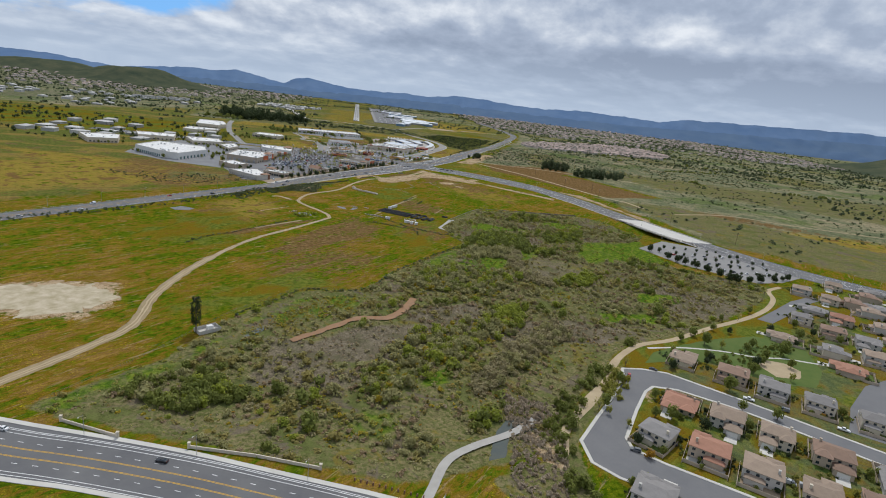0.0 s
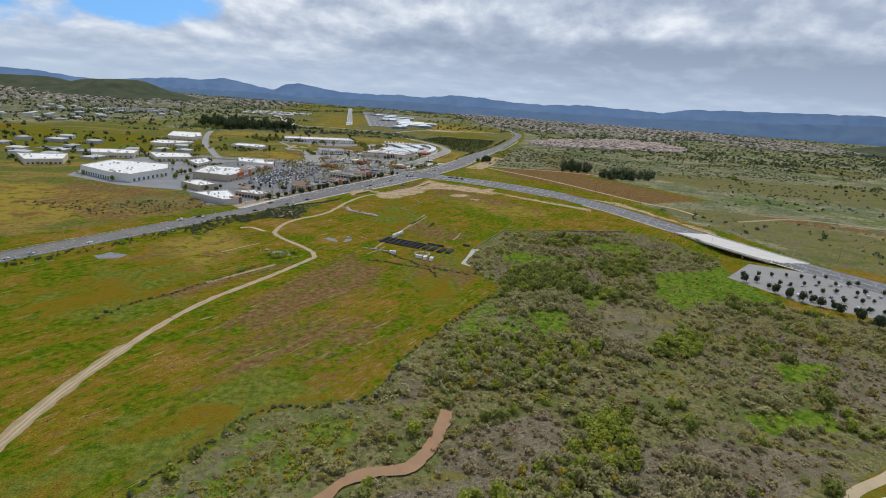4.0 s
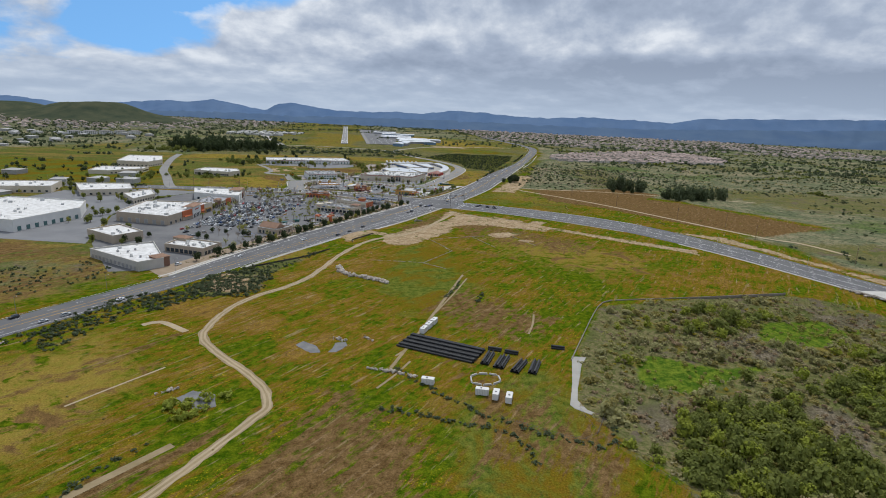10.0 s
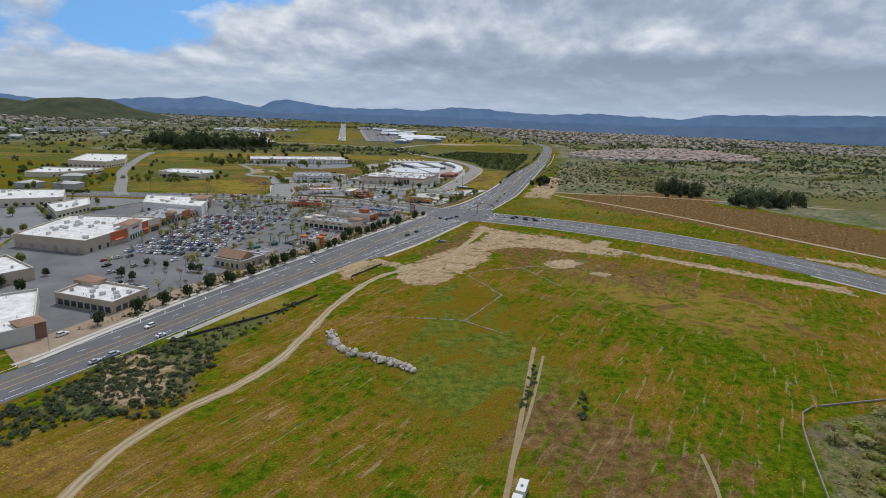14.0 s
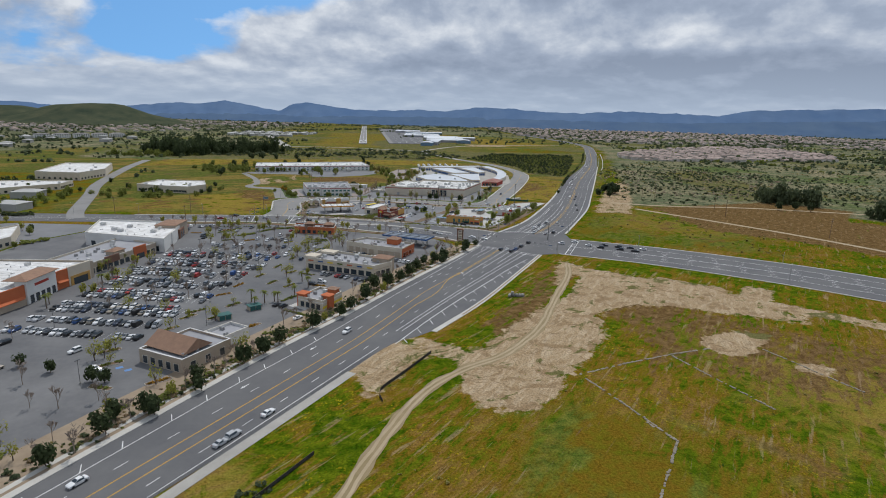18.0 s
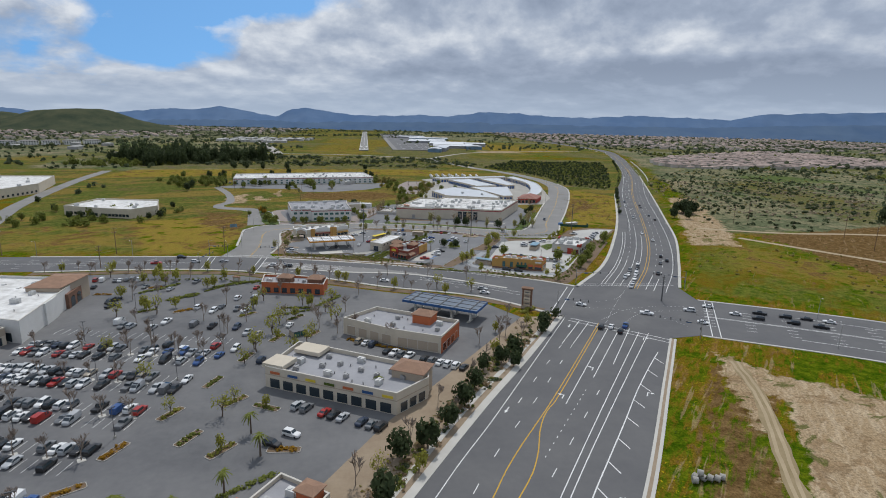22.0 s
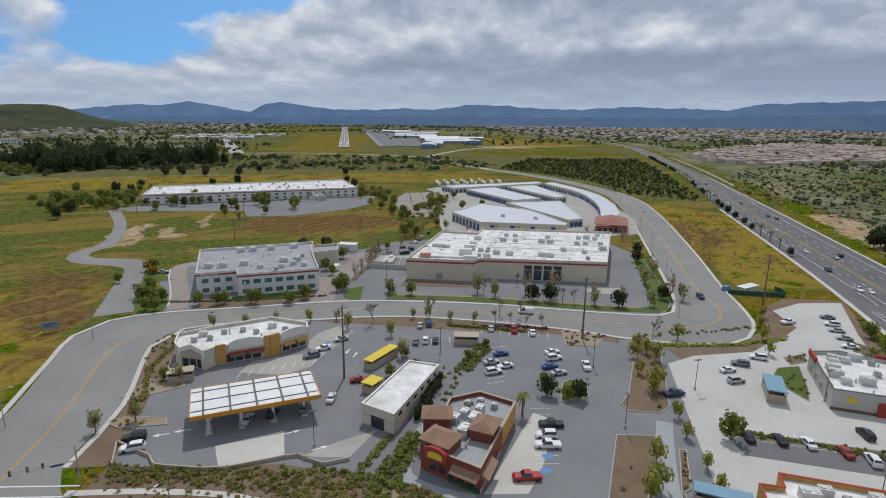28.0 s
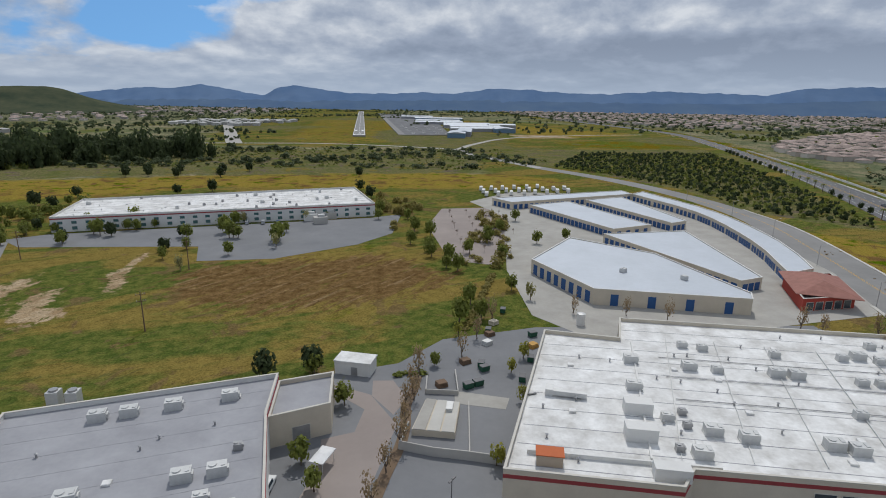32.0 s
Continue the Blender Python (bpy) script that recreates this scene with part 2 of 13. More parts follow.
M = dict(
    asphalt=mat("asphalt", (0.105, 0.105, 0.11), (0.15, 0.148, 0.146), 0.9, 0.05, 0.6),
    asphalt_lot=mat("asphalt_lot", (0.106, 0.107, 0.112), (0.198, 0.196, 0.194), 0.92, 0.04, 0.5),
    asphalt_old=mat("asphalt_old", (0.20, 0.195, 0.185), (0.27, 0.262, 0.25), 0.92, 0.05, 0.5),
    concrete_weathered=mat("concrete_weathered", (0.30, 0.265, 0.215), (0.185, 0.160, 0.120), 0.95, 0.3, 2.2),
    concrete=mat("concrete", (0.42, 0.40, 0.36), (0.31, 0.295, 0.265), 0.9, 0.12, 1.2),
    concrete_pale=mat("concrete_pale", (0.56, 0.54, 0.49), (0.45, 0.43, 0.39), 0.88, 0.08, 0.8),
    dirt=mat("dirt", (0.34, 0.26, 0.155), (0.215, 0.165, 0.08), 0.95, 0.12, 0.9, bump=0.08),
    dirt_pale=mat("dirt_pale", (0.44, 0.35, 0.225), (0.33, 0.255, 0.155), 0.95, 0.10, 0.7, bump=0.08),
    mulch=mat("mulch", (0.135, 0.090, 0.058), (0.215, 0.155, 0.10), 0.95, 0.12, 1.0, bump=0.05),
    bark_chips=mat("bark_chips", (0.25, 0.185, 0.125), (0.34, 0.27, 0.19), 0.95, 0.15, 1.3, bump=0.05),
    asphalt_pink=mat("asphalt_pink", (0.33, 0.28, 0.25), (0.26, 0.22, 0.20), 0.92, 0.06, 0.6),
    asphalt_worn=mat("asphalt_worn", (0.165, 0.168, 0.174), (0.225, 0.226, 0.23), 0.92, 0.05, 0.7),
    asphalt_mid=mat("asphalt_mid", (0.135, 0.135, 0.14), (0.175, 0.173, 0.172), 0.92, 0.05, 0.7),
    lawn=mat("lawn", (0.058, 0.106, 0.014), (0.098, 0.126, 0.024), 0.9, 0.15, 1.5, bump=0.04),
    white=mat("road_paint_white", (0.78, 0.78, 0.76), (0.62, 0.62, 0.60), 0.7, 0.3, 3.0),
    yellow=mat("road_paint_yellow", (0.62, 0.36, 0.03), (0.50, 0.29, 0.03), 0.7, 0.3, 3.0),
    stucco_cream=mat("stucco_cream", (0.62, 0.55, 0.44), (0.52, 0.46, 0.37), 0.9, 0.2, 2.0),
    stucco_tan=mat("stucco_tan", (0.46, 0.38, 0.29), (0.39, 0.32, 0.25), 0.9, 0.2, 2.0),
    stucco_grey=mat("stucco_grey", (0.50, 0.48, 0.44), (0.42, 0.40, 0.37), 0.9, 0.2, 2.0),
    stucco_white=mat("stucco_white", (0.72, 0.71, 0.68), (0.62, 0.61, 0.58), 0.85, 0.2, 2.0),
    stucco_orange=mat("stucco_orange", (0.52, 0.15, 0.06), (0.44, 0.12, 0.05), 0.88, 0.2, 2.0),
    stucco_red=mat("stucco_red", (0.40, 0.06, 0.04), (0.33, 0.05, 0.035), 0.85, 0.2, 2.0),
    stucco_ochre=mat("stucco_ochre", (0.52, 0.30, 0.09), (0.45, 0.26, 0.08), 0.88, 0.2, 2.0),
    yellow_cloth=mat("yellow_cloth", (0.72, 0.55, 0.06), (0.60, 0.45, 0.05), 0.8, 0.5, 3.0),
    stucco_brick=mat("stucco_brick", (0.25, 0.075, 0.050), (0.20, 0.062, 0.044), 0.88, 0.2, 2.0),
    awning_green=mat("awning_green", (0.03, 0.10, 0.055), (0.04, 0.085, 0.05), 0.85, 0.5, 3.0),
    lawn_dark=mat("painted_green", (0.035, 0.075, 0.03), (0.05, 0.09, 0.035), 0.8, 0.4, 3.0),
    concrete_lot=mat("concrete_lot", (0.52, 0.51, 0.475), (0.42, 0.41, 0.385), 0.9, 0.07, 0.7),
    concrete_lane=mat("concrete_lane", (0.36, 0.375, 0.385), (0.29, 0.30, 0.31), 0.9, 0.1, 0.9),
    canopy_white=mat("canopy_white", (0.80, 0.79, 0.77), (0.62, 0.61, 0.60), 0.7, 0.25, 2.0),
    stucco_brown=mat("stucco_brown", (0.22, 0.12, 0.08), (0.18, 0.10, 0.07), 0.88, 0.2, 2.0),
    band_red=mat("band_red", (0.34, 0.055, 0.06), (0.28, 0.05, 0.05), 0.7, 0.3, 2.0),
    roof_white=mat("roof_white", (0.85, 0.845, 0.825), (0.46, 0.445, 0.415), 0.85, 0.22, 1.1),
    roof_grey=mat("roof_grey", (0.37, 0.37, 0.385), (0.27, 0.27, 0.285), 0.88, 0.12, 1.2),
    roof_metal=mat("roof_metal", (0.53, 0.56, 0.60), (0.46, 0.49, 0.52), 0.5, 0.1, 0.8, metal=0.2),
    roof_tile=mat("roof_tile", (0.33, 0.20, 0.13), (0.24, 0.145, 0.10), 0.85, 0.5, 3.0),
    roof_red=mat("roof_red", (0.36, 0.165, 0.13), (0.25, 0.115, 0.09), 0.8, 0.5, 3.0),
    parapet=mat("parapet", (0.60, 0.57, 0.50), (0.50, 0.47, 0.42), 0.85, 0.3, 2.0),
    metal_light=mat("metal_light", (0.62, 0.62, 0.60), (0.48, 0.48, 0.47), 0.55, 0.5, 3.0, metal=0.3),
    metal_dark=mat("metal_dark", (0.10, 0.10, 0.105), (0.15, 0.15, 0.15), 0.5, 0.5, 3.0, metal=0.4),
    steel=mat("steel", (0.40, 0.40, 0.40), (0.32, 0.32, 0.32), 0.45, 0.5, 3.0, metal=0.6),
    blue_door=mat("blue_door", (0.03, 0.10, 0.27), (0.025, 0.08, 0.21), 0.55, 0.5, 2.0),
    glass=mat("glass_dark", (0.03, 0.045, 0.055), (0.02, 0.03, 0.04), 0.08, 0.5, 2.0, spec=0.8),
    glass_teal=mat("glass_teal", (0.07, 0.16, 0.16), (0.05, 0.12, 0.12), 0.1, 0.5, 2.0, spec=0.8),
    wood=mat("wood", (0.20, 0.13, 0.085), (0.15, 0.10, 0.065), 0.85, 0.6, 4.0),
    bark=mat("bark", (0.17, 0.13, 0.10), (0.12, 0.095, 0.075), 0.95, 1.0, 6.0),
    twig=mat("twig", (0.33, 0.27, 0.22), (0.24, 0.19, 0.155), 0.95, 1.0, 6.0),
    rock=mat("rock", (0.50, 0.44, 0.37), (0.36, 0.31, 0.26), 0.95, 0.6, 4.0, island=0.25),
    black_pipe=mat("black_pipe", (0.025, 0.026, 0.028), (0.05, 0.05, 0.05), 0.55, 0.4, 2.0),
    water=mat("water", (0.05, 0.065, 0.06), (0.08, 0.085, 0.06), 0.12, 0.2, 1.0, spec=0.6),
    stream=mat("stream_silt", (0.270, 0.135, 0.050), (0.195, 0.100, 0.040), 0.5, 0.15, 1.0),
    tyre=mat("tyre", (0.02, 0.02, 0.021), (0.03, 0.03, 0.03), 0.8, 2.0, 8.0),
)


# ---- mesh helpers ----
class Shape:
    """Collects boxes, prisms and tubes into one mesh."""

    def __init__(self):
        self.v, self.f = [], []

    def add(self, verts, faces):
        o = len(self.v)
        self.v += [tuple(p) for p in verts]
        self.f += [tuple(i + o for i in q) for q in faces]
        return self

    def box(self, x, y, z, sx, sy, sz, rz=0.0, taper=1.0):
        """A box that stands on z, turned by rz degrees; taper: the top's share of the base."""
        c, s = math.cos(radians(rz)), math.sin(radians(rz))
        vs = []
        for k, zz in ((1.0, z), (taper, z + sz)):
            for a, b in ((-1, -1), (1, -1), (1, 1), (-1, 1)):
                px, py = a * sx / 2 * k, b * sy / 2 * k
                vs.append((x + c * px - s * py, y + s * px + c * py, zz))
        return self.add(vs, [(3, 2, 1, 0), (4, 5, 6, 7), (0, 1, 5, 4), (1, 2, 6, 5), (2, 3, 7, 6), (3, 0, 4, 7)])

    def prism(self, poly, z0, z1, top=True, bottom=False):
        poly = ccw(poly)
        n = len(poly)
        vs = [(x, y, z0) for x, y in poly] + [(x, y, z1) for x, y in poly]
        fs = [(i, (i + 1) % n, n + (i + 1) % n, n + i) for i in range(n)]
        self.add(vs, fs)
        for on, z, flip in ((top, z1, False), (bottom, z0, True)):
            if on:
                tris = fill(poly)
                self.add([(x, y, z) for x, y in poly], [t[::-1] if flip else t for t in tris])
        return self

    def ring(self, poly, thick, z0, z1):
        """A wall of some thickness inside the outline of poly."""
        poly = ccw(poly)
        inn = inset(poly, thick)
        n = len(poly)
        vs = [(x, y, z) for z in (z0, z1) for p in (poly, inn) for x, y in p]
        fs = []
        for i in range(n):
            j = (i + 1) % n
            fs += [(i, j, 2 * n + j, 2 * n + i), (n + j, n + i, 3 * n + i, 3 * n + j), (2 * n + i, 2 * n + j, 3 * n + j, 3 * n + i), (j, i, n + i, n + j)]
        return self.add(vs, fs)

    def tube(self, p0, p1, r0, r1=None, n=6, cap=True):
        r1 = r0 if r1 is None else r1
        a, b = Vector(p0), Vector(p1)
        q = (b - a).to_track_quat("Z", "Y")
        vs = []
        for c, r in ((a, r0), (b, r1)):
            vs += [c + q @ Vector((r * math.cos(2 * math.pi * i / n), r * math.sin(2 * math.pi * i / n), 0)) for i in range(n)]
        fs = [(i, (i + 1) % n, n + (i + 1) % n, n + i) for i in range(n)]
        if cap:
            fs += [tuple(range(n - 1, -1, -1)), tuple(range(n, 2 * n))]
        return self.add(vs, fs)

    def hip(self, x, y, z, sx, sy, h, rz=0.0, ridge=0.45, over=0.0):
        """A hipped roof over a rectangle; ridge: the ridge's share of the longer side."""
        sx, sy = sx + 2 * over, sy + 2 * over
        c, s = math.cos(radians(rz)), math.sin(radians(rz))
        r = sx / 2 * ridge
        pts = [(-sx / 2, -sy / 2, 0), (sx / 2, -sy / 2, 0), (sx / 2, sy / 2, 0), (-sx / 2, sy / 2, 0)]
        pts += [(px, py, 0.18) for px, py, _ in pts] + [(-r, 0, h), (r, 0, h)]
        vs = [(x + c * px - s * py, y + s * px + c * py, z + pz) for px, py, pz in pts]
        return self.add(vs, [(0, 1, 5, 4), (1, 2, 6, 5), (2, 3, 7, 6), (3, 0, 4, 7), (4, 5, 9, 8), (5, 6, 9), (6, 7, 8, 9), (7, 4, 8), (3, 2, 1, 0)])

    def mesh(self, name, material, smooth=False):
        me = bpy.data.meshes.new(name)
        me.from_pydata(self.v, [], self.f)
        if material:
            me.materials.append(material)
        if smooth:
            me.polygons.foreach_set("use_smooth", [True] * len(me.polygons))
        return me


def area(poly):
    return sum(x0 * y1 - x1 * y0 for (x0, y0), (x1, y1) in zip(poly, poly[1:] + poly[:1])) / 2


def ccw(poly):
    poly = [tuple(p[:2]) for p in poly]
    return poly if area(poly) > 0 else poly[::-1]


def fill(poly):
    """Triangles over a simple outline, wound upwards."""
    from mathutils import geometry

    tris = geometry.tessellate_polygon([[Vector((x, y, 0)) for x, y in poly]])
    out = []
    for t in tris:
        (ax, ay), (bx, by), (cx, cy) = (poly[i] for i in t)
        out.append(tuple(t) if (bx - ax) * (cy - ay) - (by - ay) * (cx - ax) > 0 else tuple(t[::-1]))
    return out


def inset(poly, d):
    """The outline of poly, wound counterclockwise, moved inwards by d."""
    out, n = [], len(poly)
    for i in range(n):
        a, b, c = (Vector(poly[(i + k) % n]) for k in (-1, 0, 1))
        u, v = (b - a).normalized(), (c - b).normalized()
        nu, nv = Vector((-u.y, u.x)), Vector((-v.y, v.x))
        w = (nu + nv)
        w = w / max(0.35, w.dot(nu)) if w.length > 1e-6 else nu
        out.append(tuple(b + w * d))
    return out


def curve(pts, step=6.0):
    """A smooth line through the points, as points about step apart."""
    p = [np.array(q, float) for q in pts]
    p = [2 * p[0] - p[1], *p, 2 * p[-1] - p[-2]]
    out = []
    for a, b, c, d in zip(p, p[1:], p[2:], p[3:]):
        n = max(1, int(np.linalg.norm(c - b) / step))
        for k in range(n):
            t = k / n
            out.append(tuple(0.5 * (2 * b + (c - a) * t + (2 * a - 5 * b + 4 * c - d) * t * t + (3 * b - a - 3 * c + d) * t**3)))
    out.append(tuple(p[-2]))
    return out


def offset(line, d):
    """The line moved by d metres to its left."""
    out = []
    for i, b in enumerate(line):
        a, c = line[max(0, i - 1)], line[min(len(line) - 1, i + 1)]
        u = Vector((c[0] - a[0], c[1] - a[1])).normalized()
        out.append((b[0] - u.y * d, b[1] + u.x * d))
    return out


def rough(poly, amp, step=3.0, seed=0):
    """An outline with an uneven edge."""
    out, n = [], len(poly)
    for i in range(n):
        a, b = np.array(poly[i], float), np.array(poly[(i + 1) % n], float)
        k = max(1, int(np.linalg.norm(b - a) / step))
        for j in range(k):
            q = a + (b - a) * j / k
            w = noise.noise_vector(Vector((q[0] * 0.11, q[1] * 0.11, seed))) * amp + noise.noise_vector(Vector((q[0] * 0.4, q[1] * 0.4, seed + 7))) * amp * 0.4
            out.append((q[0] + w[0], q[1] + w[1]))
    return out


def part(name, shape, material, parent, label="", smooth=False):
    """Links a shape as one mesh object under a thing or a part."""
    me = shape.mesh(name, material, smooth) if isinstance(shape, Shape) else shape
    ob = new(name, me)
    ob.parent = parent
    return tagged(ob, label)


def thing(name, x, y, z=0.0, rz=0.0, label="", category="", group="", kind=""):
    ob = new(name)
    ob.empty_display_size = 0.5
    ob.matrix_basis = pose(x, y, z, 0, 0, rz)
    return tagged(ob, label, category, group, kind)


def solid(name, shape, material, label="", category="", group="", kind="", smooth=False):
    return tagged(new(name, shape.mesh(name, material, smooth)), label, category, group, kind)


def sheet(name, poly, z, material, label, category, kind="structure", thick=0.0):
    s = Shape()
    poly = ccw(poly)
    if thick:
        s.prism(poly, z - thick, z)
    else:
        s.add([(x, y, z) for x, y in poly], fill(poly))
    return solid(name, s, material, label, category, kind=kind)


def ribbon(line, w0, w1, z):
    """A flat band from w0 to w1 metres left of a line."""
    s = Shape()
    a, b = offset(line, w0), offset(line, w1)
    n = len(line)
    s.add([(x, y, z) for x, y in a] + [(x, y, z) for x, y in b], [(i + 1, i, n + i, n + i + 1) if w1 < w0 else (i, i + 1, n + i + 1, n + i) for i in range(n - 1)])
    # wound upwards
    s.f = [q[::-1] for q in s.f] if w1 < w0 else s.f
    return s


def dashes(line, d, wide, z, dash=3.66, period=14.63, phase=0.0, s=None):
    """Dashes along a line, d metres to its left."""
    s = s or Shape()
    line = offset(line, d)
    run = phase
    for a, b in zip(line, line[1:]):
        ang = math.degrees(math.atan2(b[1] - a[1], b[0] - a[0]))
        L = math.dist(a, b)
        k = (-run) % period
        while k < L:
            q = (a[0] + (b[0] - a[0]) * k / L, a[1] + (b[1] - a[1]) * k / L)
            c, sn = math.cos(radians(ang)), math.sin(radians(ang))
            pts = [(0, -wide / 2), (dash, -wide / 2), (dash, wide / 2), (0, wide / 2)]
            s.add([(q[0] + c * u - sn * v, q[1] + sn * u + c * v, z) for u, v in pts], [(0, 1, 2, 3)])
            k += period
        run += L
    return s

# ---- plan: outlines in metres; y runs along the runway's axis ----
HW_W = [(-396.9, 352.5), (-311.8, 465.9), (-226.8, 579.3), (-160.7, 668.1), (-132.3, 705.9), (-102, 746), (-93.6, 762.4), (-82.3, 784), (-67.2, 811.4), (-50.2, 839.8), (-26.5, 878.6), (1, 919.1), (24.2, 955.3), (39.7, 979), (58.6, 1006.4), (84.1, 1045.2)]
HW_E = [(-373.3, 344.9), (-288.2, 458.3), (-203.2, 571.7), (-158.8, 631.3), (-123.8, 679.5), (-91.7, 723.9), (-72.8, 754.1), (-58.6, 774.9), (-43.5, 798.5), (-20.8, 829.7), (1.9, 863.7), (18, 886.4), (34, 897.8), (61.4, 933.7), (94.5, 985.6), (115.3, 1018.7)]
HN_W = [(104.9, 1083.9), (134.2, 1121.7), (166.3, 1179.4), (209.8, 1268.2), (279.7, 1426.9), (411.1, 1695.3), (555.7, 2061), (642.6, 2343.6), (659.6, 2698.9), (652, 3213)]
HN_E = [(154, 1080.1), (181.4, 1128.3), (215.5, 1191.6), (249.5, 1267.2), (311.8, 1408), (407.3, 1627.3), (511.2, 1880.5), (576.4, 2045.9), (669.1, 2334.2), (691.7, 2698.9), (684.2, 3213)]
EA_N = [(152.1, 1060.3), (203.2, 1033.8), (249.5, 1001.7), (283.5, 973.3), (320.4, 930.8), (350.6, 865.6), (369.5, 812.7), (387.4, 741.8), (413.9, 652), (441.3, 571.7), (474.4, 510.3), (516.9, 460.2), (576.4, 406.3), (680.4, 326)]
EA_S = [(129.5, 1020.6), (176.7, 994.1), (217.3, 963), (247.6, 935.5), (283.5, 897.8), (311.8, 845.8), (332.6, 793.8), (353.4, 722.9), (376.1, 642.6), (403.5, 567), (430, 505.6), (460.2, 463), (500.8, 422.4), (567, 363.8), (661.5, 288.2)]
WS_N = [(-491.4, 1176.5), (-245.7, 1160.5), (-173.9, 1155.7), (-122.8, 1153.8), (-75.6, 1152), (-43.5, 1146.3), (-21.3, 1140.2), (-6.9, 1136.3), (11, 1130.8), (26.5, 1125), (43.8, 1119.5), (56.6, 1113.6), (66.2, 1108.4), (79.4, 1101), (90, 1095), (104.9, 1083.9)]
WS_S = [(-491.4, 1143.5), (-245.7, 1129.3), (-155.9, 1125.5), (-111.5, 1127.4), (-62.4, 1123.6), (-11.3, 1104.7), (12.3, 1091.5), (54.8, 1073.5), (84.1, 1045.2)]
SS_W = [(-75.6, 1152), (-71.8, 1179.4), (-75.6, 1210.5), (-77.5, 1228.5), (-71.8, 1240.5), (-65, 1244.4), (-55, 1246.4), (-42, 1247.2), (-30.7, 1247.8), (-16.2, 1249.1), (0, 1250), (17.6, 1248.3), (32.1, 1245.6), (44.9, 1242.5), (57.3, 1238.8), (74.2, 1232.1), (90.2, 1226), (103.7, 1221.4), (110.5, 1220.4), (117, 1223), (123.4, 1232), (135.1, 1257.8), (175.8, 1357), (213.6, 1462.9), (224.9, 1512), (225.9, 1568.7), (213.6, 1634.8), (193.7, 1691.5), (170.1, 1748.2), (141.8, 1852.2)]
SS_E = [(-43.5, 1146.3), (-50.1, 1158.6), (-48.2, 1182.2), (-52.9, 1217.2), (-47.2, 1230.4), (-37.8, 1233.4), (-22, 1233.4), (-4.7, 1233.4), (6.9, 1233.9), (23.4, 1232.3), (40.3, 1227.5), (52, 1223.1), (73.7, 1213.4), (94.5, 1201.1), (118.1, 1195.4), (133.2, 1204.9), (141.8, 1220), (153.1, 1249.3), (180.5, 1312.6), (215.5, 1400.5), (238.1, 1469.5), (243.8, 1521.4), (241.9, 1573.4), (229.6, 1639.6), (208.8, 1696.3), (184.3, 1753), (151.2, 1854.1)]
BR_N = [(-170.1, 214.5), (-124.7, 201.3), (-103, 195.6), (-80.3, 189.9), (-52.9, 182.4), (-27.4, 173.9), (-4.7, 166.3), (22.7, 156.9), (56.7, 141.8), (113.4, 111.5)]
BR_S = [(-155.9, 182.4), (-108.7, 170.1), (-88.8, 166.3), (-69.9, 161.6), (-42.5, 154), (-17, 145.5), (9.4, 136.1), (43.5, 121), (100.2, 90.7)]
TRACK = [(-141.8, 226.8), (-121, 264.6), (-110.6, 292.9), (-113.4, 334.5), (-108.7, 378.9), (-97.3, 427.1), (-79.4, 476.3), (-49.1, 525.4), (-26.5, 565.1), (-20.8, 579.3), (-28.3, 599.1), (-51, 630.3), (-59.5, 650.2), (-54.8, 682.3), (-43.5, 705), (-28.3, 722), (-17, 740.9), (-7.6, 767.3), (3.8, 803.2), (22.7, 842.9), (39.7, 861.8), (58.6, 874.1), (79.4, 899.6), (98.3, 935.5), (118.1, 973.3), (126.6, 997.9)]
WETLAND = [(-121, 209.8), (-79.4, 264.6), (-62.4, 308.1), (-41.6, 338.3), (-27.4, 357.2), (15.1, 365.7), (35, 404.5), (68, 450.8), (105.8, 499.9), (111.5, 516), (102.1, 541.5), (98.3, 567.9), (115.3, 611.4), (155, 677.6), (234.4, 694.6), (297.7, 699.3), (332.6, 682.3), (357.2, 623.7), (319.4, 557.5), (316.6, 472.5), (378, 444.1), (382.7, 430), (359.1, 401.6), (308.1, 362.9), (232.5, 315.6), (179.5, 294.8), (155.9, 274.1), (123.8, 236.2), (99.2, 200.3), (73.7, 179.5), (28.3, 166.3), (-56.7, 189.9)]
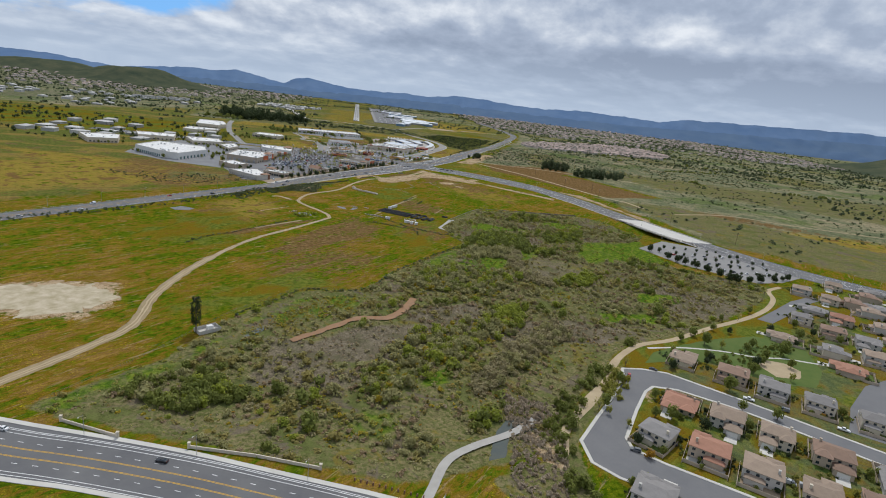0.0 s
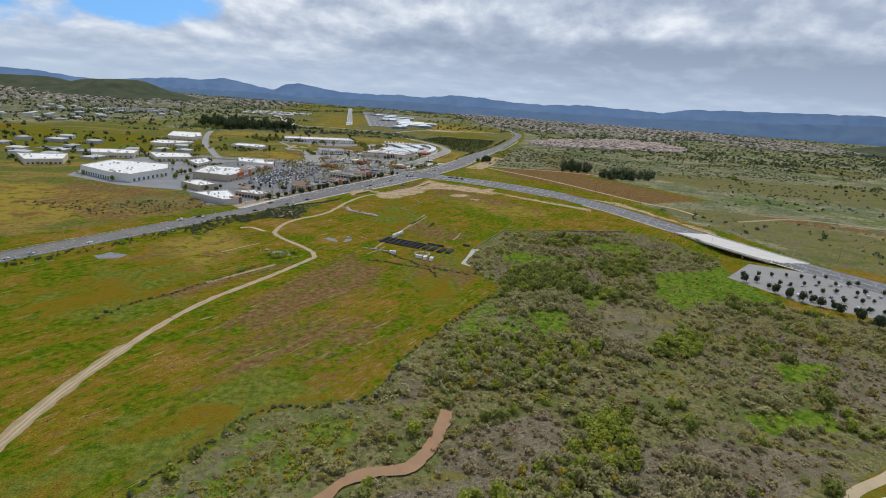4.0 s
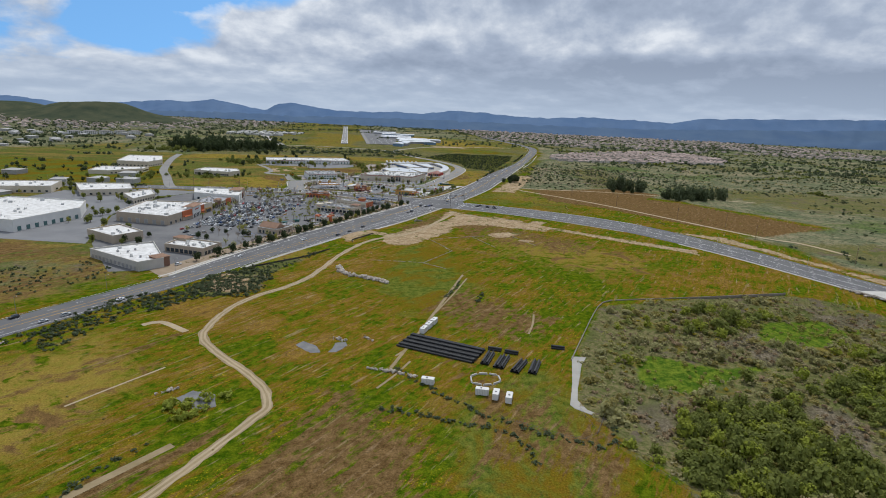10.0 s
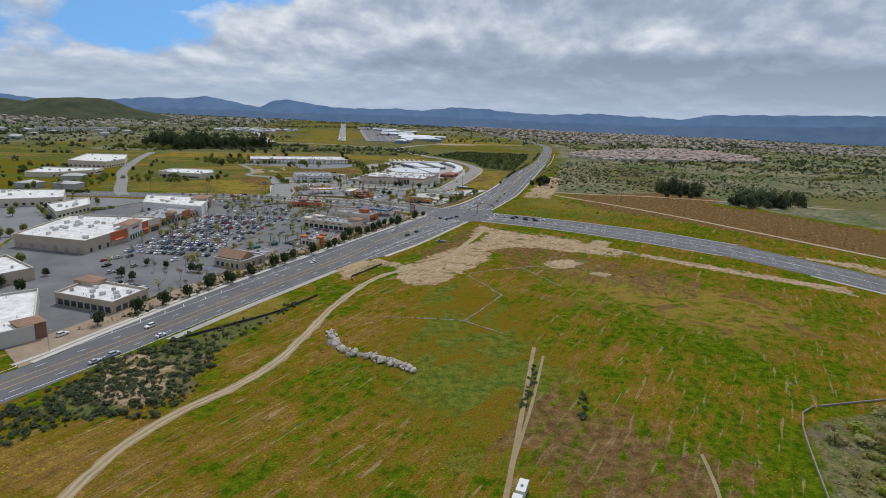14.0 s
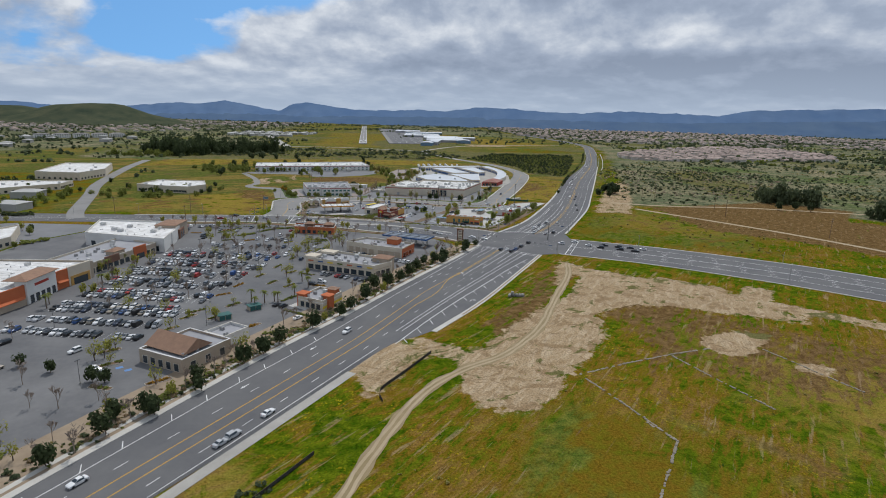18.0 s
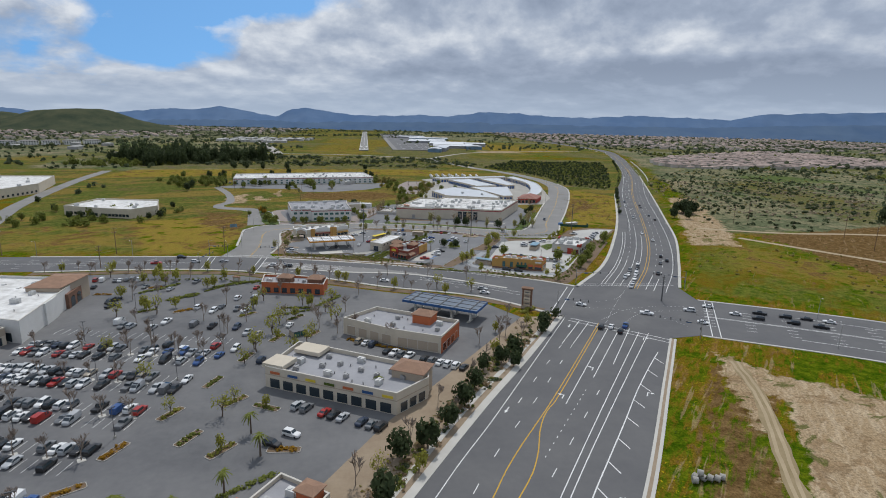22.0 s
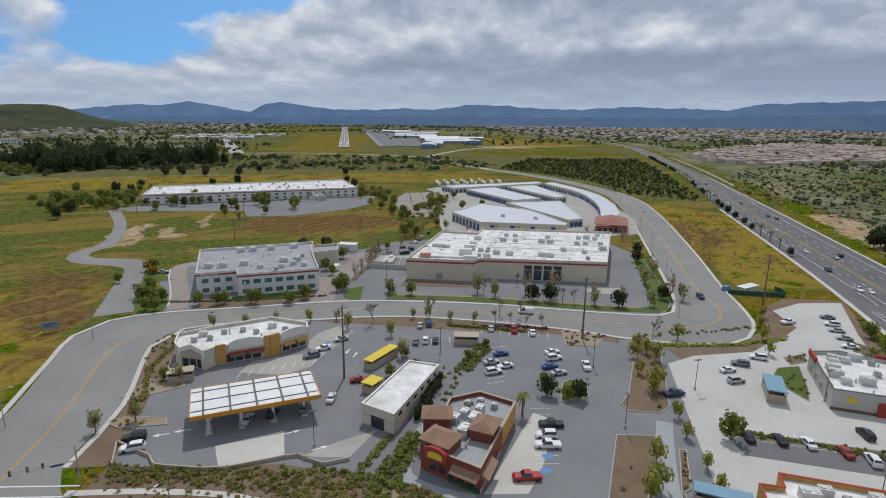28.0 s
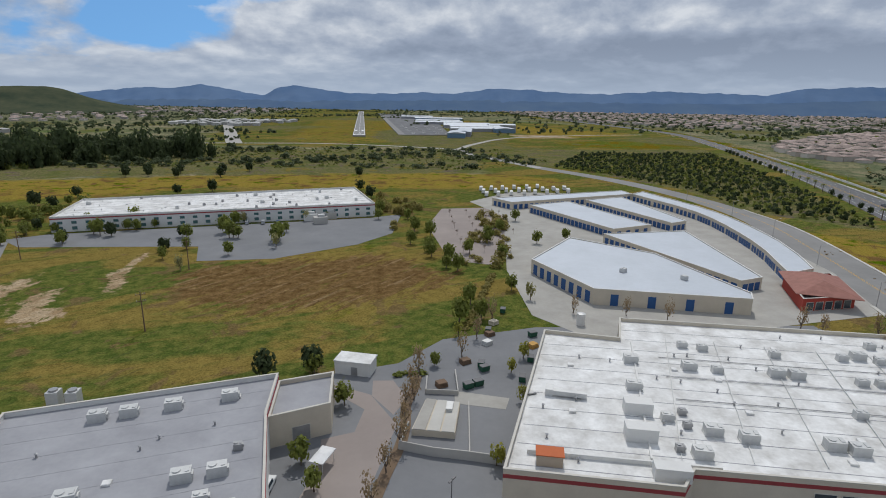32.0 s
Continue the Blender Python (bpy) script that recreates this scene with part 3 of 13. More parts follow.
# stands of one growth in the wetland
ZONES = [
    ("bank", [(118, 504), (158, 508), (152, 483), (140, 474), (109, 469), (109, 484)]),
    ("belt", [(158, 504), (164, 493), (157, 461), (150, 431), (168, 416), (165, 397), (153, 404), (139, 416), (144, 446), (146, 486)]),
    ("thorn", [(98, 468), (114, 467), (119, 441), (113, 433), (91, 445)]),
    ("grass", [(113, 468), (140, 466), (135, 438), (120, 440)]),
    ("mixed", [(64, 424), (90, 437), (131, 429), (133, 410), (127, 396), (110, 372), (40, 378), (55, 404)]),
    ("open", [(173, 495), (221, 470), (207, 436), (173, 419), (154, 434), (160, 470)]),
    ("fresh", [(192, 436), (227, 438), (193, 405), (168, 405)]),
    ("weeds", [(100, 497), (101, 464), (85, 440), (62, 430), (56, 428)]),
    ("dense", [(212, 573), (262, 591), (252, 562), (210, 543)]), ("dense", [(174, 519), (208, 501), (187, 491), (158, 508)]),
    ("grass", [(256, 562), (379, 577), (301, 505), (231, 474), (222, 500)]),
    ("dense", [(-76, 220), (-55, 244), (-41, 222), (-66, 210)]),
    ("mixed", [(10, 248), (40, 300), (107, 339), (107, 303), (49, 260), (21, 216)]),
    ("flowers", [(-66, 214), (-26, 211), (-28, 195), (-64, 197)]),
    ("flowers", [(33, 228), (67, 253), (66, 218), (34, 201)]),
    ("flowers", [(129, 291), (176, 312), (160, 270), (126, 261)]),
    ("weeds", [(10, 218), (32, 217), (26, 193), (-1, 194)]),
    ("belt", [(90, 280), (137, 322), (146, 307), (96, 258), (68, 228), (66, 240)]),
    ("grass", [(92, 452), (185, 536), (196, 501), (93, 413)]),
    ("weeds", [(-76, 262), (-66, 288), (-49, 316), (-26, 349), (22, 360), (5, 326), (-12, 312), (-36, 305), (-45, 309), (-61, 276), (-72, 252)]),
    ("sedge", [(-10, 289), (5, 303), (30, 312), (58, 315), (54, 290), (28, 263), (-6, 261), (-16, 280)]),
    ("thorn", [(36, 319), (52, 341), (97, 359), (86, 316), (56, 290), (58, 315)]),
    ("heath", [(-43, 289), (-17, 286), (-6, 258), (18, 248), (6, 234), (-44, 235), (-38, 264)]),
    ("marsh", [(43, 253), (59, 260), (54, 243), (41, 239)]),
    ("flowers", [(40, 233), (55, 248), (69, 252), (96, 262), (85, 232), (70, 222)]),
    ("fresh", [(102, 349), (128, 355), (115, 313), (99, 317)]),
    ("willows", [(18, 234), (20, 253), (29, 271), (48, 286), (71, 308), (91, 305), (71, 280), (48, 263), (37, 233)]),
    ("thorn", [(82, 296), (118, 328), (156, 333), (201, 316), (165, 295), (125, 297)]),
    ("flowers", [(120, 294), (171, 304), (137, 257), (100, 258)]),
    ("heath", [(266, 456), (293, 411), (337, 396), (288, 347), (231, 340), (250, 374)]),
    ("marsh", [(180, 350), (231, 353), (219, 335), (182, 334)]), ("marsh", [(237, 400), (278, 397), (265, 380), (228, 377)]),
    ("marsh", [(254, 534), (329, 580), (331, 488), (294, 492)]),
    ("marsh", [(145, 612), (153, 614), (175, 601), (204, 597), (183, 588), (148, 576), (131, 586)]),
    ("marsh", [(247, 656), (294, 663), (293, 644), (321, 653), (252, 618), (234, 623), (224, 628)]),
    ("thorn", [(193, 625), (233, 639), (219, 624), (227, 615), (204, 597), (201, 605), (211, 618), (188, 615)]),
    ("thorn", [(286, 655), (292, 672), (346, 670), (319, 650)]),
    ("dense", [(128, 550), (153, 564), (184, 562), (182, 536), (182, 517), (171, 507), (114, 512), (119, 534)]),
    ("thorn", [(192, 564), (208, 557), (196, 535), (182, 517), (176, 528)]),
    ("flowers", [(-92, 206), (-78, 222), (-48, 220), (-40, 200), (-60, 193)]), ("weeds", [(-120, 212), (-96, 244), (-80, 262), (-72, 252), (-92, 222), (-100, 206)]),
    ("reed", [(114, 565), (132, 574), (146, 565), (128, 550), (114, 535), (114, 551)]),
]


def smooth_edge(pts, step=6.0):
    return curve(pts, step)


HW = smooth_edge(HW_W) + smooth_edge(HW_E)[::-1]
INTER = [(84.1, 1045.2), (104.9, 1083.9), (154, 1080.1), (152.1, 1060.3), (129.5, 1020.6), (115.3, 1018.7)]


# ---- ground ----
def spaced(marks):
    """Coordinates from runs of (start, end, step)."""
    out = []
    for a, b, s in marks:
        out += list(np.arange(a, b, s))
    return np.array(out + [marks[-1][1]])


gx = spaced([(-5200, -1600, 240), (-1600, -500, 40), (-500, -240, 10), (-240, 480, 4), (480, 800, 12), (800, 2000, 50), (2000, 5200, 240)])
gy = spaced([(-900, 60, 80), (60, 1240, 4), (1240, 1700, 6), (1700, 2400, 16), (2400, 3600, 50), (3600, 5500, 190)])
GX, GY = np.meshgrid(gx, gy)
PX, PY = GX.ravel(), GY.ravel()


def inside(poly, soft):
    """A mask over the ground: 1 inside the outline, 0 outside, with an edge soft metres wide."""
    best = np.full(len(PX), 1e9)
    odd = np.zeros(len(PX), bool)
    for (x0, y0), (x1, y1) in zip(poly, poly[1:] + poly[:1]):
        ex, ey = x1 - x0, y1 - y0
        t = np.clip(((PX - x0) * ex + (PY - y0) * ey) / (ex * ex + ey * ey + 1e-9), 0, 1)
        best = np.minimum(best, np.hypot(PX - x0 - t * ex, PY - y0 - t * ey))
        cross = (y0 > PY) != (y1 > PY)
        with np.errstate(divide="ignore", invalid="ignore"):
            odd ^= cross & (PX < ex * (PY - y0) / (ey if ey else 1e-9) + x0)
    return np.clip(0.5 + np.where(odd, best, -best) / soft, 0, 1)


def spot(x, y, rx, ry):
    return np.clip(1.3 - ((PX - x) / rx) ** 2 - ((PY - y) / ry) ** 2, 0, 1)


def far_blobs(scale, seed, cut):
    v = np.array([noise.noise(Vector((x * scale, y * scale, seed))) for x, y in zip(PX, PY)])
    return np.clip((v - cut) * 4, 0, 1)


DIRT_YARD = [(125, 1004), (133, 989), (134, 970), (152, 960), (166, 933), (186, 925), (204, 901), (199, 896), (177, 905), (153, 919), (134, 925), (121, 921), (109, 912), (109, 903), (102, 890), (90, 871), (75, 854), (68, 843), (57.6, 833.5), (41.6, 837.3), (38.7, 850.5), (40, 866), (33, 878), (24, 892), (34, 888), (46, 876), (57, 886), (71, 906), (88, 923), (104, 952), (114, 980)]
YARD_GRASS = [(126, 974), (116, 956), (93, 922), (91, 928), (110, 957), (121, 976)]
soil = np.maximum.reduce([
    0.8 * inside([(-110, 486), (-72, 532), (-36, 566), (-33, 560), (-58, 530), (-96, 484)], 9),
    0.7 * inside([(-150, 560), (-104, 610), (-72, 650), (-69, 646), (-98, 606), (-144, 556)], 8),
    0.72 * inside([(3.8, 590.6), (34, 552.8), (28.3, 510.3), (-18, 464.9), (-39.7, 430), (-64.3, 439.4), (-55.8, 482.9), (-28.3, 527.3)], 22),
    0.6 * inside([(-322, 867), (-274, 871), (-150, 790), (-135, 757), (-168, 690), (-217, 664), (-300, 740)], 30),
    0.65 * inside([(-116, 1250), (-128, 1309), (-95, 1305), (-79, 1238), (-85, 1226)], 14),
    0.6 * inside([(54, 903), (100, 972), (122, 1002), (128, 985), (108, 950), (82, 908), (62, 882)], 10),
    0.85 * inside([(-66, 1392), (-60, 1425), (-30, 1428), (13, 1437), (40, 1408), (33, 1388), (0, 1375), (-32, 1372)], 18),
    inside([(284, 1201), (440, 1236), (487, 1180), (339, 1034), (277, 1093)], 12),
    0.6 * inside([(206, 1437), (220, 1425), (225, 1353), (223, 1330), (168, 1275), (171, 1296), (181, 1337)], 14),
    0.55 * inside([(105, 940), (135, 960), (180, 900), (230, 840), (200, 800), (110, 860)], 25),
    inside([(296.7, 1183.1), (392.2, 1166.1), (473.4, 1091.5), (538.6, 926.1), (430, 878.8), (378, 945), (316.6, 1063.1)], 12),
    0.55 * inside([(-18.9, 491.4), (37.8, 444.1), (9.4, 387.4), (-56.7, 378), (-66.1, 425.2)], 40),
    0.55 * inside([(56.7, 604.8), (103.9, 557.5), (94.5, 510.3), (47.2, 529.2)], 30),
    0.7 * inside([(75.6, 718.2), (122.8, 661.5), (85, 623.7), (52, 680.4)], 25),
    0.8 * inside([(472.5, 831.6), (604.8, 812.7), (718.2, 699.3), (529.2, 774.9)], 30),
])
brush = np.maximum.reduce([
    inside(WETLAND, 10),
    inside([(92, 182), (122, 229), (150, 268), (158, 262), (141, 236), (104, 194), (102, 180), (96, 150), (70, 150), (60, 170)], 5),
    0.7 * inside([(-89.8, 708.8), (-76.5, 744.7), (-56.7, 767.3), (-28.3, 795.7), (-18.9, 791.9), (-40.6, 751.3), (-42.5, 720.1), (-66.1, 701.2)], 10),
    0.85 * inside([(453.6, 604.8), (434.7, 774.9), (406.3, 850.5), (529.2, 850.5), (661.5, 661.5), (850.5, 472.5), (567, 453.6)], 40),
    inside([(191.8, 1748.2), (375.2, 1776.6), (453.6, 1871.1), (491.4, 1946.7), (283.5, 1946.7), (170.1, 1890)], 20),
    inside([(241, 1512), (250.4, 1597), (222.1, 1691.5), (283.5, 1738.8), (396.9, 1719.9), (283.5, 1455.3)], 12),
    inside([(-311.8, 1663.2), (-127.6, 1691.5), (113.4, 1701), (132.3, 1795.5), (113.4, 1927.8), (-189, 1965.6), (-425.2, 1937.2)], 30) * 0.8,
    0.8 * inside([(529.2, 1323), (850.5, 1228.5), (1417.5, 1134), (1701, 661.5), (945, 850.5), (604.8, 1058.4)], 120),
    0.7 * inside([(396.9, 1228.5), (529.2, 1266.3), (585.9, 1606.5), (453.6, 1549.8)], 60),
    0.5 * inside([(-226.8, 689.8), (-170.1, 718.2), (-141.8, 756), (-179.5, 803.2), (-245.7, 774.9)], 30),
])
gold = np.maximum.reduce([
    inside([(230.6, 1476.1), (274.1, 1398.6), (199.4, 1240.8), (158.8, 1245.5), (185.2, 1323)], 8),
    0.95 * inside([(-165, 1262), (-91.7, 1291.8), (-74.7, 1207.7), (-79.4, 1158.6), (-120, 1160)], 20),
    0.5 * inside([(-216, 1169), (-240, 1240), (-165, 1262), (-120, 1160), (-172, 1152)], 25),
    inside([(321.3, 2894.5), (557.5, 2268.9), (361.9, 2174.4), (311.8, 2315.2), (207.9, 3118.5)], 40),
    0.9 * inside([(491.4, 756), (850.5, 661.5), (1134, 585.9), (850.5, 378), (567, 491.4)], 60),
    0.9 * inside([(-491.4, 850.5), (-245.7, 661.5), (-170.1, 699.3), (-226.8, 793.8), (-311.8, 831.6)], 40),
    0.9 * inside([(-103.9, 1625.4), (141.8, 1606.5), (179.5, 1663.2), (56.7, 1729.3), (-311.8, 1663.2), (-321.3, 1549.8), (-160.7, 1587.6)], 30),
    0.6 * inside([(122.8, 907.2), (226.8, 850.5), (274.1, 756), (179.5, 727.6), (122.8, 803.2)], 60),
    0.75 * inside([(-151.2, 604.8), (-103.9, 661.5), (-66.1, 604.8), (-94.5, 529.2)], 40),
    0.6 * spot(-37.8, 803.2, 28.3, 28.3),
    0.55 * inside([(-120, 2050), (110, 2050), (120, 3000), (-130, 3000)], 40),
    0.5 * inside([(190, 1110), (240, 1200), (285, 1140), (300, 1060), (240, 1050)], 40),
    0.75 * inside([(-520, 420), (-330, 560), (-215, 690), (-130, 750), (-190, 800), (-420, 780), (-640, 600)], 90),
])
lush = np.maximum.reduce([
    1.2 * inside([(150, 262), (190, 300), (300, 350), (390, 440), (470, 450), (520, 380), (330, 130), (140, 130), (104, 178), (108, 200)], 6),
    0.55 * inside([(155.9, 1072.6), (212.6, 1176.5), (260.8, 1223.8), (288.2, 1157.6), (311.8, 1067.8), (283.5, 1001.7), (217.3, 1034.8)], 14),
    inside([(-850.5, 1086.8), (-311.8, 1181.2), (-245.7, 1171.8), (-283.5, 1398.6), (-661.5, 1512), (-1039.5, 1417.5)], 40),
    0.8 * inside([(9.4, 718.2), (56.7, 850.5), (103.9, 812.7), (94.5, 718.2), (56.7, 652)], 50),
    0.8 * inside([(37.8, 567), (94.5, 604.8), (102.1, 529.2), (56.7, 453.6)], 30),
    0.7 * inside([(-113.4, 311.8), (-37.8, 415.8), (9.4, 378), (-47.2, 311.8)], 40),
    0.8 * inside([(-189, 472.5), (-113.4, 604.8), (-75.6, 529.2), (-103.9, 434.7)], 60),
    0.8 * spot(321.3, 576.4, 37.8, 56.7), 0.9 * spot(283.5, 604.8, 47.2, 28.3), 0.7 * spot(-14.2, 1625.4, 56.7, 18.9),
    0.5 * spot(255.1, 680.4, 37.8, 13.2), 0.8 * spot(406.3, 2031.8, 122.8, 85), 0.6 * spot(-66.1, 2457, 85, 378), 0.6 * spot(56.7, 2551.5, 37.8, 472.5),
])
dirt = np.maximum.reduce([
    inside(DIRT_YARD, 11) * (1 - inside(YARD_GRASS, 5)),
    0.9 * inside([(167, 968), (194, 946), (185, 932), (158, 954)], 5), 0.9 * inside([(207, 951), (218, 941), (206, 927), (190, 918), (184, 922)], 5), inside([(147, 886), (161, 889), (172, 884), (162, 874), (141, 870), (137, 878)], 5),
    0.95 * inside([(-128, 1391), (-118, 1401), (-105, 1380), (-104, 1355), (-113, 1348), (-123, 1338), (-129, 1347), (-119, 1355)], 9),
    inside(curve([(131.4, 990.4), (141.8, 949.7), (174.8, 930.8), (203.2, 907.2), (231.5, 878.8), (264.6, 843.9), (298.6, 810.8), (304.3, 799.5)]) + curve([(311.8, 820.3), (274.1, 855.2), (236.2, 893), (209.8, 918.5), (179.5, 947.8), (151.2, 973.3)]), 5) * 0.8,
    inside([(-215, 336), (-171, 351), (-142, 351), (-129, 327), (-138, 298), (-161, 295), (-200, 305)], 14),
    0.9 * inside([(-0.9, 882.6), (18, 895.9), (34, 877), (9.4, 845.8)], 10),
    0.8 * inside([(326, 907.2), (378, 874.1), (401.6, 756), (415.8, 718.2), (406.3, 661.5), (392.2, 756), (373.3, 822.1), (354.4, 874.1)], 12),
    0.95 * inside([(217.3, 1171.8), (326, 1398.6), (354.4, 1398.6), (283.5, 1238), (247.6, 1168)], 14),
    0.85 * inside([(-95, 1366), (-103, 1390), (-97, 1402), (-93, 1394), (-93, 1382), (-84, 1381), (-83, 1370), (-90, 1365)], 8),
    0.85 * inside([(-82, 1397), (-87, 1419), (-86, 1455), (-83, 1446), (-80, 1414), (-77, 1396)], 6),
    0.6 * inside([(-125, 1400), (-112, 1420), (-104, 1410), (-112, 1385)], 9),
    0.9 * spot(148, 871, 11, 7), 0.75 * inside([(-76, 715), (-78, 748), (-66, 752), (-52, 738), (-50, 710)], 10),
    0.8 * spot(166.3, 853.3, 9.4, 5.7), 0.5 * spot(155.9, 247.6, 13.2, 28.3), 0.6 * spot(89.8, 193.7, 9.4, 28.3),
    0.7 * inside([(283.5, 2164), (396.9, 2173.5), (378, 2258.5), (274.1, 2268)], 20),
])
town = np.maximum.reduce([
    0.9 * inside([(540, 1815), (615, 1994), (880, 2200), (1152, 2360), (1230, 2200), (1180, 1969), (1057, 1836), (800, 1785), (610, 1762)], 60),
    0.5 * inside([(640, 2900), (850, 2500), (1150, 2490), (1700, 2350), (2300, 2300), (2600, 3000), (2400, 4300), (1300, 4500), (700, 4400)], 200),
    0.6 * inside([(-3307.5, 2457), (-1039.5, 2173.5), (-472.5, 2740.5), (-283.5, 3969), (-189, 5103), (-3780, 5103)], 200),
    0.6 * inside([(-2268, 1417.5), (-850.5, 1606.5), (-661.5, 2173.5), (-1890, 2173.5)], 200),
    0.45 * inside([(151.2, 162.5), (189, 155.9), (264.6, 160.7), (396.9, 311.8), (415.8, 415.8), (359.1, 378), (311.8, 311.8), (189, 283.5)], 10),
])
# Farther fields: grass colour dulled to stand in for distance haze.
hazy_pasture = np.maximum.reduce([
    0.85 * inside([(-900, 1170), (-250, 1165), (-80, 1160), (-60, 1240), (40, 1262), (130, 1235), (240, 1240), (420, 1600), (640, 2300), (700, 5300), (-900, 5300)], 30),
    0.8 * inside([(-700, 560), (-430, 420), (-240, 610), (-120, 745), (-150, 830), (-230, 1000), (-300, 1140), (-900, 1150)], 60),
    0.5 * inside([(160, 1075), (215, 1180), (262, 1225), (290, 1160), (315, 1065), (285, 1000), (217, 1035)], 20),
])
def zones(kind, soft=6):
    return np.maximum.reduce([inside(p, soft) for k, p in ZONES if k == kind])


bog = np.maximum.reduce([0.95 * zones("marsh"), 0.5 * zones("weeds"), 0.65 * zones("grass")])
mire = np.maximum.reduce([0.95 * zones("sedge"), 0.9 * zones("thorn"), 0.75 * zones("heath"), 0.6 * zones("reed"), 0.5 * zones("open")])
# Scrubland and far plain; their colour also carries the distance haze.
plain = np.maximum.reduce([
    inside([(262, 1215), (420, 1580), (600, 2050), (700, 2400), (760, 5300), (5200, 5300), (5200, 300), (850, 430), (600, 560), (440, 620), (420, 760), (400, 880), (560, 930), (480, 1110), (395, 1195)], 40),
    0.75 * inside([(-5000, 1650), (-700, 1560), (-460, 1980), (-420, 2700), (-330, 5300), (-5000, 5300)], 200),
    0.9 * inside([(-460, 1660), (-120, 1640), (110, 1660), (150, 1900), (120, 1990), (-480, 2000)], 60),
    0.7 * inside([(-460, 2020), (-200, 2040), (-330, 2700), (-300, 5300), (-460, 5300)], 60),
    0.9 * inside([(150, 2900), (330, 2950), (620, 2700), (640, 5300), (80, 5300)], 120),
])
dark_land = np.clip(np.maximum(far_blobs(0.0035, 3.0, 0.05), 0.6 * far_blobs(0.012, 9.0, 0.1)) * np.clip((np.hypot(PX, PY - 700) - 800) / 600, 0, 1), 0, 1)
brush = np.maximum(brush, 0.75 * dark_land)
wave = np.array([noise.noise(Vector((x * 0.004, y * 0.004, 1.5))) for x, y in zip(PX, PY)])
zz = np.where(np.hypot(PX - 150, PY - 900) > 1600, wave * 6, 0.0) * np.clip((np.abs(PX - 120) - 620) / 400, 0, 1)
channel = np.exp(-(((PX - 312) * 0.3 + (PY - 652) * 0.95) / 34) ** 2) * np.clip((PX - 218) / 110, 0, 1) * np.clip((530 - PX) / 85, 0, 1)
zz -= 5.5 * channel
zz -= 1.5 * np.clip(inside(WETLAND, 60) * 2 - 1, 0, 1)
me = bpy.data.meshes.new("ground")
nx, ny = len(gx), len(gy)
co = np.stack([PX, PY, zz], 1).astype(np.float32)
idx = np.arange(nx * ny).reshape(ny, nx)
quads = np.stack([idx[:-1, :-1], idx[:-1, 1:], idx[1:, 1:], idx[1:, :-1]], -1).reshape(-1)
me.vertices.add(nx * ny)
me.vertices.foreach_set("co", co.ravel())
me.loops.add(len(quads))
me.loops.foreach_set("vertex_index", quads.astype(np.int32))
me.polygons.add(len(quads) // 4)
me.polygons.foreach_set("loop_start", np.arange(0, len(quads), 4, dtype=np.int32))
me.polygons.foreach_set("use_smooth", np.ones(len(quads) // 4, bool))
me.update()
for key, chans in (("cover_a", (soil, brush, gold, lush)), ("cover_b", (dirt, town, plain, hazy_pasture)), ("cover_c", (bog, mire, bog * 0, bog * 0 + 1))):
    at = me.attributes.new(key, "FLOAT_COLOR", "POINT")
    at.data.foreach_set("color", np.stack(chans, 1).astype(np.float32).ravel())


